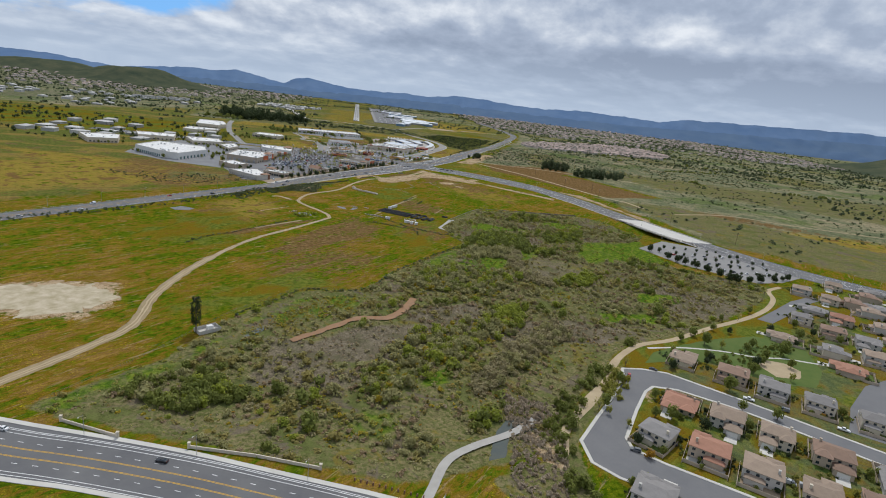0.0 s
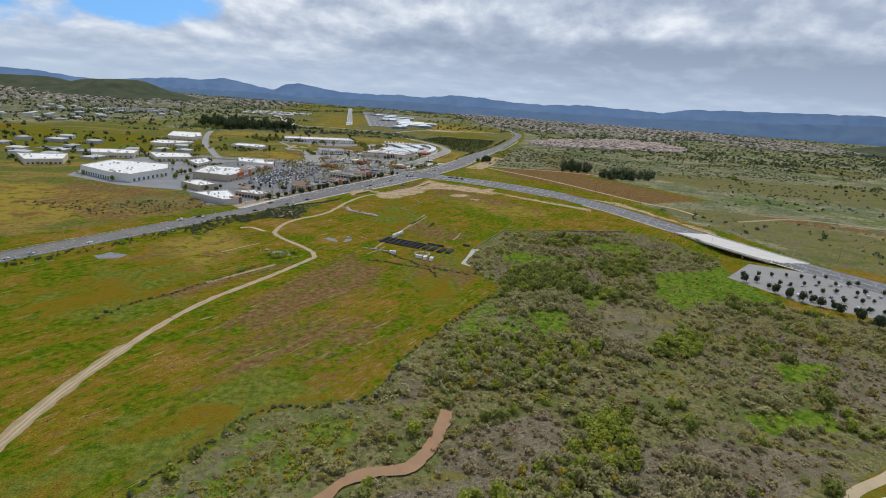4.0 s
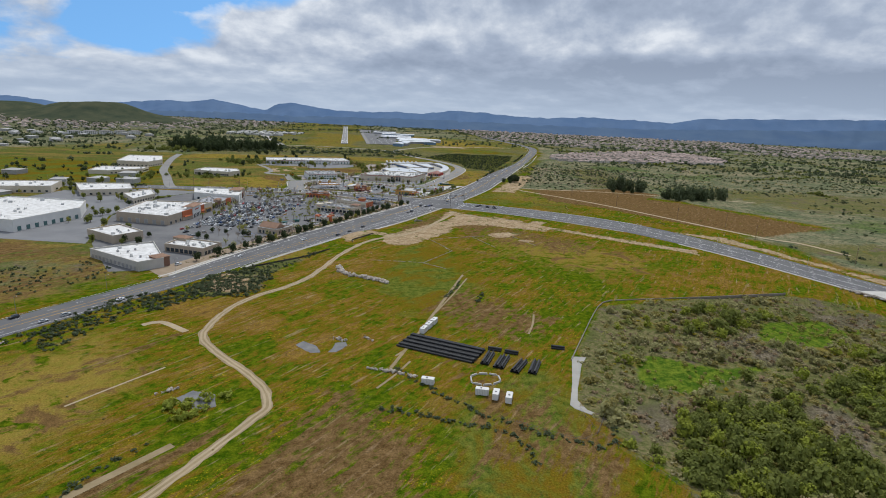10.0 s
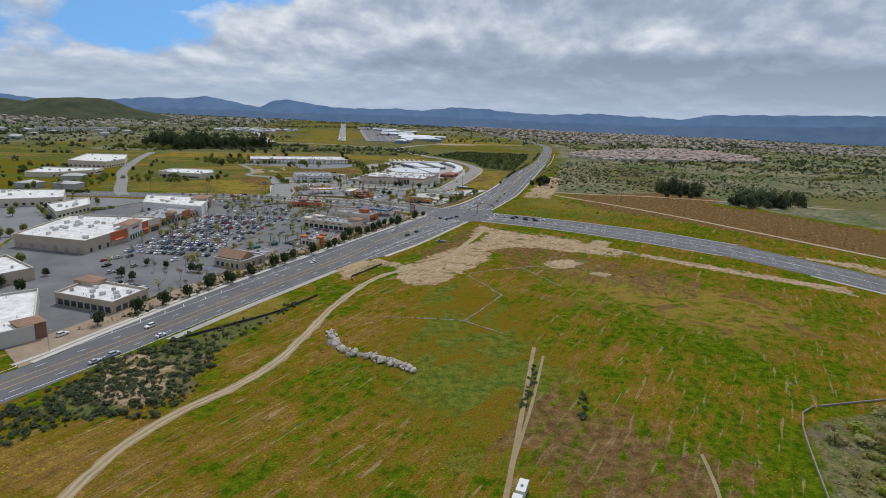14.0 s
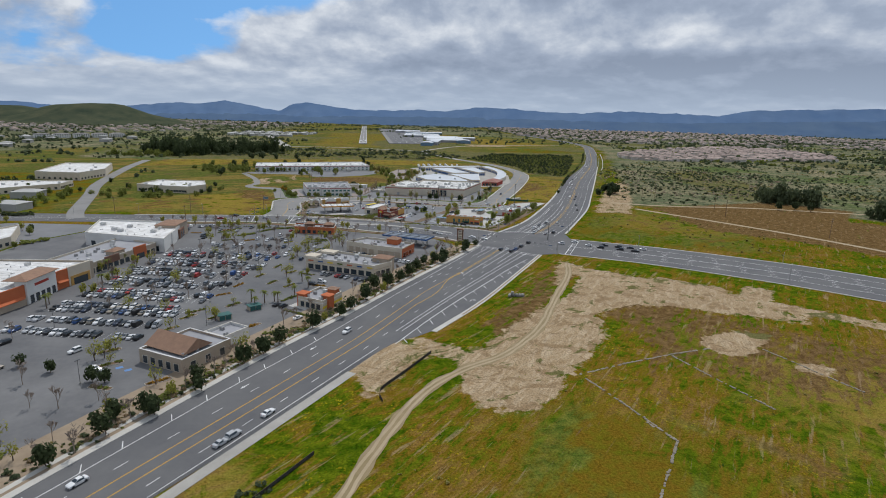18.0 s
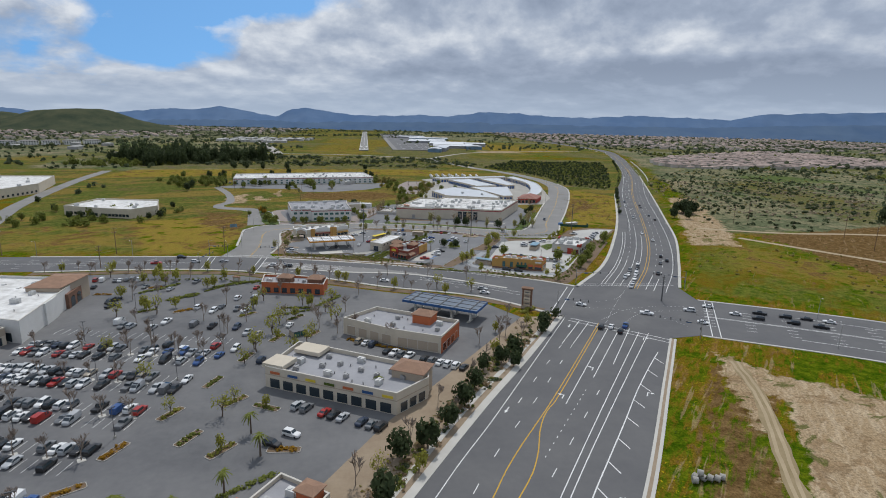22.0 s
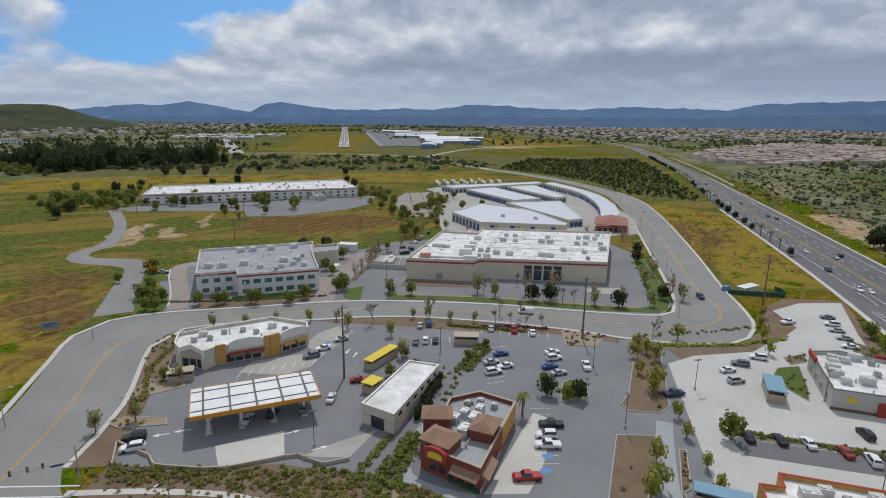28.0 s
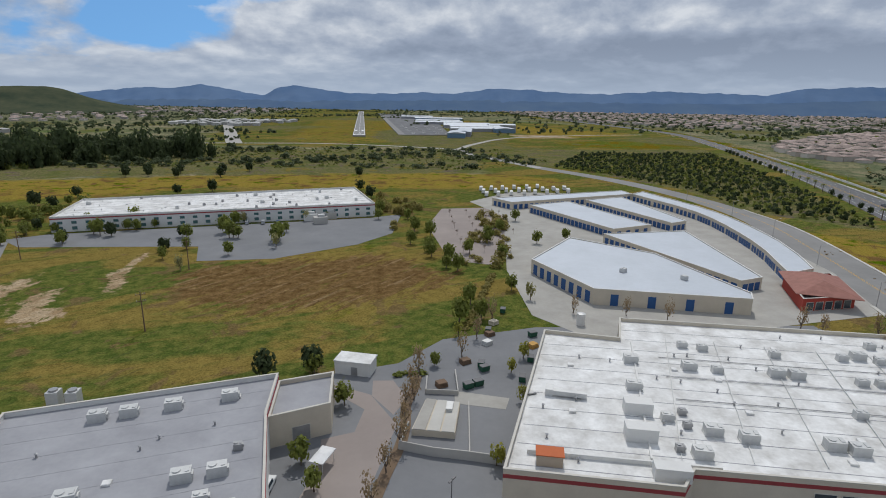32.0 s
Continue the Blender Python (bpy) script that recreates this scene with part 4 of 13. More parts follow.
def ground_material():
    m = bpy.data.materials.new("meadow")
    m.use_nodes = True
    n, l = m.node_tree.nodes, m.node_tree.links
    p = n["Principled BSDF"]
    p.inputs["Roughness"].default_value, p.inputs["Specular IOR Level"].default_value = 0.95, 0.0
    pos = n.new("ShaderNodeTexCoord").outputs["Object"]

    def tex(scale, detail=6.0, stretch=None, dist=0.0, power=0.65):
        v = pos
        if stretch:
            mp = n.new("ShaderNodeMapping")
            mp.vector_type = "TEXTURE"
            mp.inputs["Rotation"].default_value = (0, 0, radians(stretch[0]))
            mp.inputs["Scale"].default_value = (stretch[1], 1.0, 1.0)
            l.new(pos, mp.inputs[0])
            v = mp.outputs[0]
        t = n.new("ShaderNodeTexNoise")
        t.inputs["Scale"].default_value, t.inputs["Detail"].default_value = scale, detail
        t.inputs["Roughness"].default_value, t.inputs["Distortion"].default_value = power, dist
        l.new(v, t.inputs["Vector"])
        return t.outputs[0]

    def ramp(f, a, b):
        r = n.new("ShaderNodeMapRange")
        r.interpolation_type = "SMOOTHSTEP"
        r.inputs[1].default_value, r.inputs[2].default_value = a, b
        l.new(f, r.inputs[0])
        return r.outputs[0]

    def mix(f, a, b):
        x = n.new("ShaderNodeMix")
        x.data_type = "RGBA"
        for i, v in ((0, f), (6, a), (7, b)):
            if isinstance(v, tuple):
                x.inputs[i].default_value = (*v, 1)
            elif isinstance(v, float):
                x.inputs[i].default_value = v
            else:
                l.new(v, x.inputs[i])
        return x.outputs[2]

    def calc(op, a, b):
        x = n.new("ShaderNodeMath")
        x.operation, x.use_clamp = op, True
        for i, v in ((0, a), (1, b)):
            if isinstance(v, float):
                x.inputs[i].default_value = v
            else:
                l.new(v, x.inputs[i])
        return x.outputs[0]

    wide, mid, small, grain = tex(0.010, 6.0), tex(0.05, 7.0, None, 0.8), tex(0.28, 6.0), tex(1.5, 4.0, None, 0.0, 0.75)
    rows, streaks = tex(0.11, 7.0, (50, 5.0), 0.3), tex(0.42, 6.0, (50, 9.0), 0.4)
    fine = tex(0.42, 7.0, (50, 3.6), 0.5, 0.7)
    cov = []
    for key in ("cover_a", "cover_b", "cover_c"):
        a = n.new("ShaderNodeAttribute")
        a.attribute_name = key
        s = n.new("ShaderNodeSeparateColor")
        l.new(a.outputs["Color"], s.inputs[0])
        cov += [s.outputs[0], s.outputs[1], s.outputs[2], a.outputs["Alpha"]]
    soil_a, brush_a, gold_a, lush_a, dirt_a, town_a, hazy_plain_a, hazy_pasture_a, bog_a, mire_a = cov[:10]

    def edged(c, t, width=0.35, amp=1.7):
        """A cover whose edge is broken up by a texture."""
        x = n.new("ShaderNodeMath")
        x.operation = "MULTIPLY_ADD"
        l.new(t, x.inputs[0])
        x.inputs[1].default_value, x.inputs[2].default_value = amp, -0.5 * amp
        y = n.new("ShaderNodeMath")
        l.new(c, y.inputs[0])
        l.new(x.outputs[0], y.inputs[1])
        return ramp(y.outputs[0], 0.5 - width / 2, 0.5 + width / 2)

    green = mix(ramp(small, 0.36, 0.62), (0.042, 0.086, 0.003), (0.092, 0.117, 0.006))
    sallow = mix(ramp(small, 0.38, 0.62), (0.172, 0.108, 0.012), (0.120, 0.098, 0.009))
    rusty = mix(ramp(streaks, 0.40, 0.60), (0.238, 0.138, 0.038), (0.166, 0.098, 0.028))
    blend = calc("ADD", calc("ADD", calc("MULTIPLY", rows, 0.22), calc("MULTIPLY", fine, 0.30)), calc("ADD", calc("MULTIPLY", mid, 0.22), calc("MULTIPLY", wide, 0.26)))
    col = mix(ramp(blend, 0.472, 0.512), green, sallow)
    col = mix(calc("MULTIPLY", ramp(blend, 0.514, 0.556), 0.85), col, rusty)
    col = mix(calc("MULTIPLY", ramp(streaks, 0.58, 0.66), 0.6), col, (0.31, 0.225, 0.12))
    col = mix(calc("MULTIPLY", ramp(tex(0.9, 4.0, None, 0.5, 0.75), 0.58, 0.63), calc("MULTIPLY", ramp(mid, 0.45, 0.6), 0.85)), col, (0.36, 0.27, 0.012))
    col = mix(calc("MULTIPLY", ramp(tex(0.6, 5.0, (50, 2.0), 0.6, 0.75), 0.60, 0.66), 0.7), col, (0.030, 0.052, 0.010))
    # Field grass in green, gold and brown, greyed by haze put into the colour.
    hazed_grass = mix(ramp(small, 0.36, 0.62), (0.074, 0.104, 0.022), (0.118, 0.122, 0.030))
    hazed_grass = mix(ramp(tex(0.03, 7.0, (20, 2.5), 0.6), 0.48, 0.58), hazed_grass, (0.196, 0.146, 0.040))
    hazed_grass = mix(calc("MULTIPLY", ramp(tex(0.06, 7.0, None, 0.8), 0.55, 0.63), 0.8), hazed_grass, (0.145, 0.098, 0.046))
    hazed_grass = mix(calc("MULTIPLY", ramp(fine, 0.56, 0.66), 0.5), hazed_grass, (0.052, 0.066, 0.026))
    col = mix(edged(hazy_pasture_a, mid, 0.4), col, hazed_grass)
    # Scrub tones, lightened and greyed so the base colour imitates haze.
    hazed_chap = mix(ramp(tex(0.02, 7.0, None, 0.8), 0.42, 0.58), (0.125, 0.140, 0.076), (0.225, 0.205, 0.120))
    hazed_chap = mix(calc("MULTIPLY", ramp(tex(0.008, 7.0, None, 1.0), 0.54, 0.62), 0.75), hazed_chap, (0.30, 0.245, 0.155))
    hazed_chap = mix(calc("MULTIPLY", ramp(tex(0.005, 6.0, None, 0.6), 0.54, 0.62), 0.8), hazed_chap, (0.092, 0.130, 0.036))
    hazed_chap = mix(calc("MULTIPLY", ramp(tex(0.16, 4.0), 0.52, 0.58), 0.7), hazed_chap, (0.045, 0.062, 0.034))
    col = mix(edged(hazy_plain_a, wide, 0.4), col, hazed_chap)
    fresh = mix(ramp(small, 0.36, 0.62), (0.075, 0.112, 0.016), (0.126, 0.134, 0.022))
    col = mix(edged(lush_a, mid, 0.5), col, mix(ramp(tex(0.035, 7.0, (50, 2.0), 0.6), 0.45, 0.56), fresh, sallow))
    straw = mix(ramp(small, 0.38, 0.62), (0.275, 0.192, 0.040), (0.200, 0.158, 0.030))
    straw = mix(ramp(mid, 0.50, 0.62), straw, (0.150, 0.090, 0.034))
    col = mix(edged(gold_a, mid, 0.5), col, mix(ramp(tex(0.09, 6.0, None, 0.5), 0.54, 0.64), straw, green))
    earth = mix(ramp(small, 0.36, 0.66), (0.122, 0.073, 0.028), (0.165, 0.104, 0.044))
    earth = mix(calc("MULTIPLY", ramp(streaks, 0.55, 0.68), 0.7), earth, (0.27, 0.19, 0.105))
    col = mix(edged(soil_a, calc("ADD", calc("MULTIPLY", rows, 0.45), calc("MULTIPLY", fine, 0.55)), 0.4, 4.2), col, earth)
    scrub = mix(ramp(tex(0.55, 6.0, None, 0.5, 0.72), 0.40, 0.60), (0.088, 0.100, 0.030), (0.205, 0.172, 0.086))
    scrub = mix(calc("MULTIPLY", ramp(tex(0.035, 6.0), 0.50, 0.60), 0.8), scrub, (0.096, 0.114, 0.034))
    scrub = mix(calc("MULTIPLY", ramp(tex(0.045, 6.0, None, 1.0), 0.57, 0.64), 0.8), scrub, (0.19, 0.145, 0.03))
    scrub = mix(calc("MULTIPLY", ramp(tex(0.03, 6.0, None, 1.6), 0.56, 0.62), 0.8), scrub, (0.145, 0.112, 0.088))
    scrub = mix(calc("MULTIPLY", ramp(grain, 0.50, 0.60), 0.5), scrub, (0.075, 0.080, 0.028))
    bleak = mix(ramp(tex(0.9, 5.0, None, 0.4, 0.75), 0.44, 0.60), (0.118, 0.098, 0.064), (0.205, 0.172, 0.122))
    bleak = mix(calc("MULTIPLY", ramp(tex(0.07, 6.0), 0.48, 0.60), 0.6), bleak, (0.080, 0.078, 0.038))
    sward = mix(ramp(small, 0.38, 0.62), (0.056, 0.112, 0.012), (0.120, 0.158, 0.018))
    scrub = mix(edged(mire_a, mid, 0.5), scrub, bleak)
    scrub = mix(edged(bog_a, mid, 0.4), scrub, sward)
    col = mix(edged(brush_a, mid, 0.3), col, scrub)
    col = mix(edged(town_a, mid, 0.4), col, mix(ramp(mid, 0.4, 0.6), (0.19, 0.165, 0.125), (0.085, 0.105, 0.045)))
    ruts = tex(0.30, 7.0, (56, 5.0), 1.4)
    bare = mix(ramp(small, 0.36, 0.64), (0.42, 0.315, 0.195), (0.285, 0.205, 0.12))
    bare = mix(calc("MULTIPLY", ramp(ruts, 0.47, 0.62), 0.6), bare, (0.49, 0.39, 0.265))
    bare = mix(calc("MULTIPLY", ramp(tex(0.12, 7.0, None, 1.2), 0.50, 0.60), 0.7), bare, (0.225, 0.150, 0.082))
    bare = mix(calc("MULTIPLY", ramp(tex(0.10, 7.0, (30, 1.6), 1.0), 0.57, 0.62), 0.85), bare, (0.10, 0.105, 0.03))
    col = mix(edged(dirt_a, calc("ADD", calc("MULTIPLY", small, 0.5), calc("MULTIPLY", mid, 0.5)), 0.22, 2.6), col, bare)
    v = n.new("ShaderNodeHueSaturation")
    l.new(col, v.inputs["Color"])
    g = n.new("ShaderNodeMapRange")
    l.new(calc("ADD", calc("MULTIPLY", grain, 0.65), calc("MULTIPLY", small, 0.35)), g.inputs[0])
    g.inputs[1].default_value, g.inputs[2].default_value, g.inputs[3].default_value, g.inputs[4].default_value = 0.37, 0.63, 0.50, 1.46
    l.new(g.outputs[0], v.inputs["Value"])
    l.new(v.outputs[0], p.inputs["Base Color"])
    b = n.new("ShaderNodeBump")
    b.inputs["Strength"].default_value, b.inputs["Distance"].default_value = 0.7, 0.5
    l.new(calc("ADD", calc("MULTIPLY", small, 0.7), calc("MULTIPLY", grain, 0.3)), b.inputs["Height"])
    l.new(b.outputs[0], p.inputs["Normal"])
    return m


me.materials.append(ground_material())
tagged(new("ground", me), "green and golden spring meadow with wetland scrub and bare soil", "ground", kind="structure")

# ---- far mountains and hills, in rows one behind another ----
# Blue distance haze is painted into both mountain base colours.
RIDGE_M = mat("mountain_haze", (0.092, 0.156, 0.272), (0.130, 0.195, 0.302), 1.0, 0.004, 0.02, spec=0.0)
RIDGE_N = mat("mountain_near_haze", (0.074, 0.122, 0.208), (0.104, 0.154, 0.226), 1.0, 0.004, 0.02, spec=0.0)
HILL = mat("hill_grass", (0.040, 0.056, 0.038), (0.100, 0.104, 0.062), 1.0, 0.012, 0.10, spec=0.0)


def ridge(name, profile, depth, base, material, label, seed=0, amp=0.05):
    """A mountain chain across the view: rows of (bearing, elevation) in degrees, seen from the middle of the flight."""
    s, eye, axis = Shape(), (7.6, 501.0, 97.0), 9.7
    az = np.arange(profile[0][0], profile[-1][0] + 0.01, 0.25)
    el = np.interp(az, [p[0] for p in profile], [p[1] for p in profile])
    rows = 7
    for a, e in zip(az, el):
        e += amp * noise.fractal(Vector((a * 0.9, seed, 0)), 1.0, 2.0, 4)
        for k in range(rows):
            f = k / (rows - 1)
            r = (depth - 520 * (1 - f)) / math.cos(radians(a - axis))
            top = eye[2] + depth / math.cos(radians(a - axis)) * math.tan(radians(e))
            wob = 0.35 * noise.noise(Vector((a * 1.1, k * 0.9, seed))) * math.sin(f * math.pi)
            z = base + (top - base) * max(0.0, f**1.25 + wob * 0.6)
            s.add([(eye[0] + r * math.sin(radians(a)), eye[1] + r * math.cos(radians(a)), z if k else base - 30)], [])
    n = len(az)
    s.f = [(i * rows + k, (i + 1) * rows + k, (i + 1) * rows + k + 1, i * rows + k + 1) for i in range(n - 1) for k in range(rows - 1)]
    return solid(name, s, material, label, "mountain", kind="structure", smooth=True)


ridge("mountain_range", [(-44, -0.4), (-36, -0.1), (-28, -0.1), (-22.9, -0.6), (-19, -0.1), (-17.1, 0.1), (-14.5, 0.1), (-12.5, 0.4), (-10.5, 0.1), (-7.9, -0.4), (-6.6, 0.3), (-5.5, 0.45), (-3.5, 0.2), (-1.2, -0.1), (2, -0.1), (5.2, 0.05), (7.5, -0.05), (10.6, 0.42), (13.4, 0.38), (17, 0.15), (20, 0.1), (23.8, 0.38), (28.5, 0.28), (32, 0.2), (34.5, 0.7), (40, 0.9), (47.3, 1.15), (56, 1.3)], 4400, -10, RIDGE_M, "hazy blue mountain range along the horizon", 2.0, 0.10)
ridge("mountain_spur", [(-44, -1.0), (-30, -0.9), (-20, -0.8), (-12, -0.7), (-6, -0.75), (0, -0.7), (10, -0.55), (20, -0.6), (30, -0.5), (36, -0.2), (42, 0.0), (48, 0.35), (56, 0.5)], 4150, -10, RIDGE_N, "wooded foothills tinted hazy dark blue below the mountains", 5.0, 0.10)


def hill(name, x, y, rx, ry, h, seed, label):
    s = Shape()
    n, rings = 56, 14
    for k in range(rings + 1):
        f = k / rings
        for i in range(n):
            a = 2 * math.pi * i / n
            w = 1 + 0.22 * noise.noise(Vector((math.cos(a) * 1.5, math.sin(a) * 1.5, seed)))
            px, py = x + math.cos(a) * rx * f * w, y + math.sin(a) * ry * f * w
            z = h * (0.5 + 0.5 * math.cos(math.pi * f)) * (1 + 0.25 * noise.noise(Vector((px * 0.006, py * 0.006, seed)))) - 3
            s.add([(px, py, z)], [])
    s.f = [(k * n + i, (k + 1) * n + i, (k + 1) * n + (i + 1) % n, k * n + (i + 1) % n) for k in range(rings) for i in range(n)]
    solid(name, s, HILL, label, "hill", kind="structure", smooth=True)


hill("hill", -1230, 3500, 540, 400, 88, 3.0, "rounded green hill with grass and scrub")
hill("hill", -1900, 3900, 700, 420, 70, 4.0, "low green hill behind the town")
hill("hill", 2750, 2350, 520, 500, 100, 5.0, "dark scrub-covered hill beside the valley")

# ---- roads ----
def road(name, left, right, label, material="asphalt", z=0.06):
    return sheet(name, smooth_edge(left) + smooth_edge(right)[::-1], z, M[material], label, "road", thick=0.25)


highway = road("road", HW_W, HW_E, "wide grey asphalt highway with yellow and white lines")
cross = sheet("road", INTER, 0.062, M["asphalt"], "grey asphalt road crossing with white stop lines", "road", thick=0.25)
highway_n = road("road", HN_W, HN_E, "grey asphalt highway running on past the crossing")
arterial = road("road", EA_N, EA_S, "new grey asphalt arterial road with white lines")
west_street = road("road", WS_N, WS_S, "grey asphalt street past the shopping centre")
side_street = road("road", SS_W, SS_E, "worn pale asphalt street curving round the buildings", "asphalt_old", 0.05)
near_road = road("road", BR_N, BR_S, "grey asphalt road with yellow centre lines")


def kerb_line(pts, wide, side=1, label="pale concrete pavement and kerb", material="concrete_pale", z=0.0, h=0.16):
    """A raised concrete pavement along an edge, on its left (side 1) or right."""
    line = smooth_edge(pts, 8.0)
    a, b = line, offset(line, wide * side)
    poly = a + b[::-1]
    s = Shape()
    n = len(line)
    for i in range(n - 1):
        q = [a[i], a[i + 1], b[i + 1], b[i]]
        s.prism(q, z - 0.1, z + 0.06 + h)
    return solid("pavement", s, M[material], label, "pavement", kind="structure")


kerb_line(HW_W[5:], 2.2, 1)
kerb_line(HW_E[12:], 2.4, -1)
kerb_line(HN_W[:5], 1.8, 1)
kerb_line(HN_E[:6], 1.4, -1)
kerb_line(EA_N[:5], 1.2, 1)
kerb_line(EA_S[:5], 1.0, -1)
kerb_line(EA_S[5:10], 2.0, -1)
kerb_line(WS_N[2:5], 1.4, 1)
kerb_line(WS_N[5:], 1.6, 1)
kerb_line(WS_S[2:], 1.6, -1)
kerb_line(SS_W[1:23], 1.3, 1)
kerb_line(SS_E[1:22], 1.2, -1)
kerb_line(BR_N, 2.2, 1)
kerb_line(BR_S, 2.0, -1)

# lines on the roads
HN_MID = smooth_edge([(132.3, 1080.1), (158.8, 1120.8), (189.9, 1179.4), (229.6, 1267.2), (294.8, 1417.5), (410.1, 1663.2), (534.9, 1975), (609.5, 2194.3), (663.4, 2513.7)], 6.0)
EA_MID = smooth_edge([(142.7, 1040.4), (189.9, 1014), (233.4, 982.8), (265.5, 954.4), (301.5, 914.8), (330.8, 856.2), (351.5, 803.2), (370.4, 732.4), (395, 647.3), (422.4, 568.9), (451.7, 508.4), (488.6, 461.2), (538.6, 413.9), (619, 344.9)], 5.0)
WS_MID = smooth_edge([(-491.4, 1160.5), (-245.7, 1144.4), (-155.9, 1140.6), (-111.5, 1140.6), (-62.4, 1136.8), (-11.3, 1117.9), (18.9, 1105.6), (56.7, 1089.6), (90.7, 1066)], 5.0)
BR_MID = smooth_edge([(-162.5, 198.4), (-116.2, 185.2), (-94.5, 180.5), (-74.7, 175.8), (-47.2, 168.2), (-21.7, 159.7), (2.8, 151.2), (33.1, 138.9), (106.8, 101.1)], 5.0)
SS_MID = smooth_edge([(-59.5, 1151), (-59.5, 1181.2), (-63, 1214.3), (-59, 1228), (-47, 1235.4), (-35.4, 1239.6), (-24.3, 1241.1), (-12.7, 1242), (-0.5, 1242.1), (12, 1241.4), (24.4, 1239.2), (36.6, 1236.4), (48.4, 1233), (59.5, 1229), (70, 1224.8), (80.2, 1221.1), (111.5, 1209.6), (132.3, 1219), (143.6, 1253.1), (177.7, 1334.3), (214.5, 1431.7), (232.5, 1493.1), (234.4, 1568.7)], 5.0)


def lines(parent, name, shape, material, label):
    ob = part(name, shape, M[material], parent, label)
    return tagged(ob, kind="structure")


def double(line, d, gap=0.55, wide=0.22, z=0.066):
    s = ribbon(line, d - gap / 2 - wide, d - gap / 2, z)
    t = ribbon(line, d + gap / 2, d + gap / 2 + wide, z)
    return s.add(t.v, t.f)


ZL = 0.066
HY = smooth_edge([(-384, 352.5), (-302, 464), (-217, 577.5), (-162, 651.5), (-116.3, 713.5), (-104.4, 730), (-82.9, 760), (-54.8, 804), (-31.2, 839), (-3.5, 880.5), (5.8, 895), (28.9, 935), (38.9, 952), (59.1, 981.2), (95, 1036)], 4.0)
south = [p for p in HY if p[1] < 936]
merge = smooth_edge([(32.6, 932.3), (36.5, 938), (41.4, 945.4), (45.4, 954), (48, 961.5), (51.4, 968.8), (54.8, 973.8), (61, 982.3), (95.7, 1035.4)], 3.0)
lines(highway, "yellow_line", ribbon(HY, -0.14, 0.14, ZL), "yellow", "yellow centre line")
lines(highway, "yellow_line", ribbon(offset(south, -4.1)[:-1] + merge, -0.14, 0.14, ZL), "yellow", "yellow centre line")
W_EDGE = smooth_edge([(-393, 361), (-310.5, 472), (-225.5, 585.5), (-170, 658), (-124, 719), (-95.4, 759.5), (-64.6, 806.5), (-55.6, 821), (-42.9, 841.3), (-33.5, 856.5), (-12.4, 888.1), (17.3, 937), (26.3, 951.7), (36.7, 967.5), (54.4, 995.9), (83.6, 1043)], 4.0)
lines(highway, "edge_line", ribbon(W_EDGE, -0.11, 0.11, ZL), "white", "white edge line")
tick_s = Shape()
for a, b in zip(W_EDGE, W_EDGE[3:]):
    if 735 < a[1] < 900 and W_EDGE.index(a) % 3 == 0:
        u = Vector((b[0] - a[0], b[1] - a[1])).normalized()
        e = Vector(a) + Vector((-u.y, u.x)) * 2.9 + u * 2.4
        w = Vector((0.14, -0.03))
        tick_s.add([(*(Vector(a) - w), ZL), (*(Vector(a) + w), ZL), (*(e + w), ZL), (*(e - w), ZL)], [(0, 1, 2, 3)])
lines(highway, "hatching", tick_s, "white", "short slanted white bars on the shoulder")
lines(highway, "dashed_line", dashes([p for p in HY if p[1] < 1012], 4.2, 0.2, ZL), "white", "dashed white lane line")
lines(highway, "dashed_line", dashes([p for p in HY if p[1] < 940], -7.9, 0.2, ZL), "white", "dashed white lane line")
lines(highway, "dashed_line", dashes(curve([(46.5, 976.8), (58.2, 994.6), (71, 1013.4)], 4), 0, 0.2, ZL), "white", "dashed white lane line")
lines(highway, "dashed_line", dashes(curve([(45.2, 943.4), (61.8, 966.8), (78, 989.7)], 4), 0, 0.2, ZL), "white", "dashed white lane line")
lines(highway, "guide_dots", dashes(curve([(46, 950.8), (56.3, 965.3), (69.4, 983.6)], 2), 0, 0.2, ZL, 0.8, 3.2), "white", "dotted white turn lane line")
for pts in ([(73.5, 1017.3), (88.6, 1039.6)], [(76, 1014.7), (91.8, 1037.8)], [(59.8, 975.1), (98.5, 1033.4)], [(74.2, 990.4), (101.7, 1031.1)], [(84.5, 999), (104.8, 1029.5)], [(20, 899), (44.8, 936.5), (71.4, 975.2), (106.9, 1025.9)], [(22.4, 899), (46.8, 936.1), (71.6, 971.4), (109.9, 1024.3)]):
    lines(highway, "lane_line", ribbon(curve(pts, 4), -0.12, 0.12, ZL), "white", "white turn lane line")
lines(highway, "edge_line", ribbon(offset([p for p in HY if p[1] < 893], -11.7), -0.11, 0.11, ZL), "white", "white edge line")
E_EDGE = curve([(19, 886), (36, 913), (51.6, 935.8), (60.3, 947.9), (72.6, 964.9), (84.3, 981.4), (97.3, 998.3), (105.8, 1008.7)], 1.0)
lines(highway, "edge_line", ribbon(E_EDGE[::4], -0.15, 0.15, ZL + 0.002), "white", "white edge line")
hatch = Shape()
for k in range(6, len(E_EDGE) - 8, 11):
    a = Vector(E_EDGE[k])
    u = (Vector(E_EDGE[k + 1]) - a).normalized()
    e = a + Vector((u.y, -u.x)) * 3.6 - u * 3.4
    w = Vector((0.12, 0.12))
    hatch.add([(*(a - w), ZL), (*(e - w), ZL), (*(e + w), ZL), (*(a + w), ZL)], [(0, 1, 2, 3)])
lines(highway, "hatching", hatch, "white", "slanted white hatching")
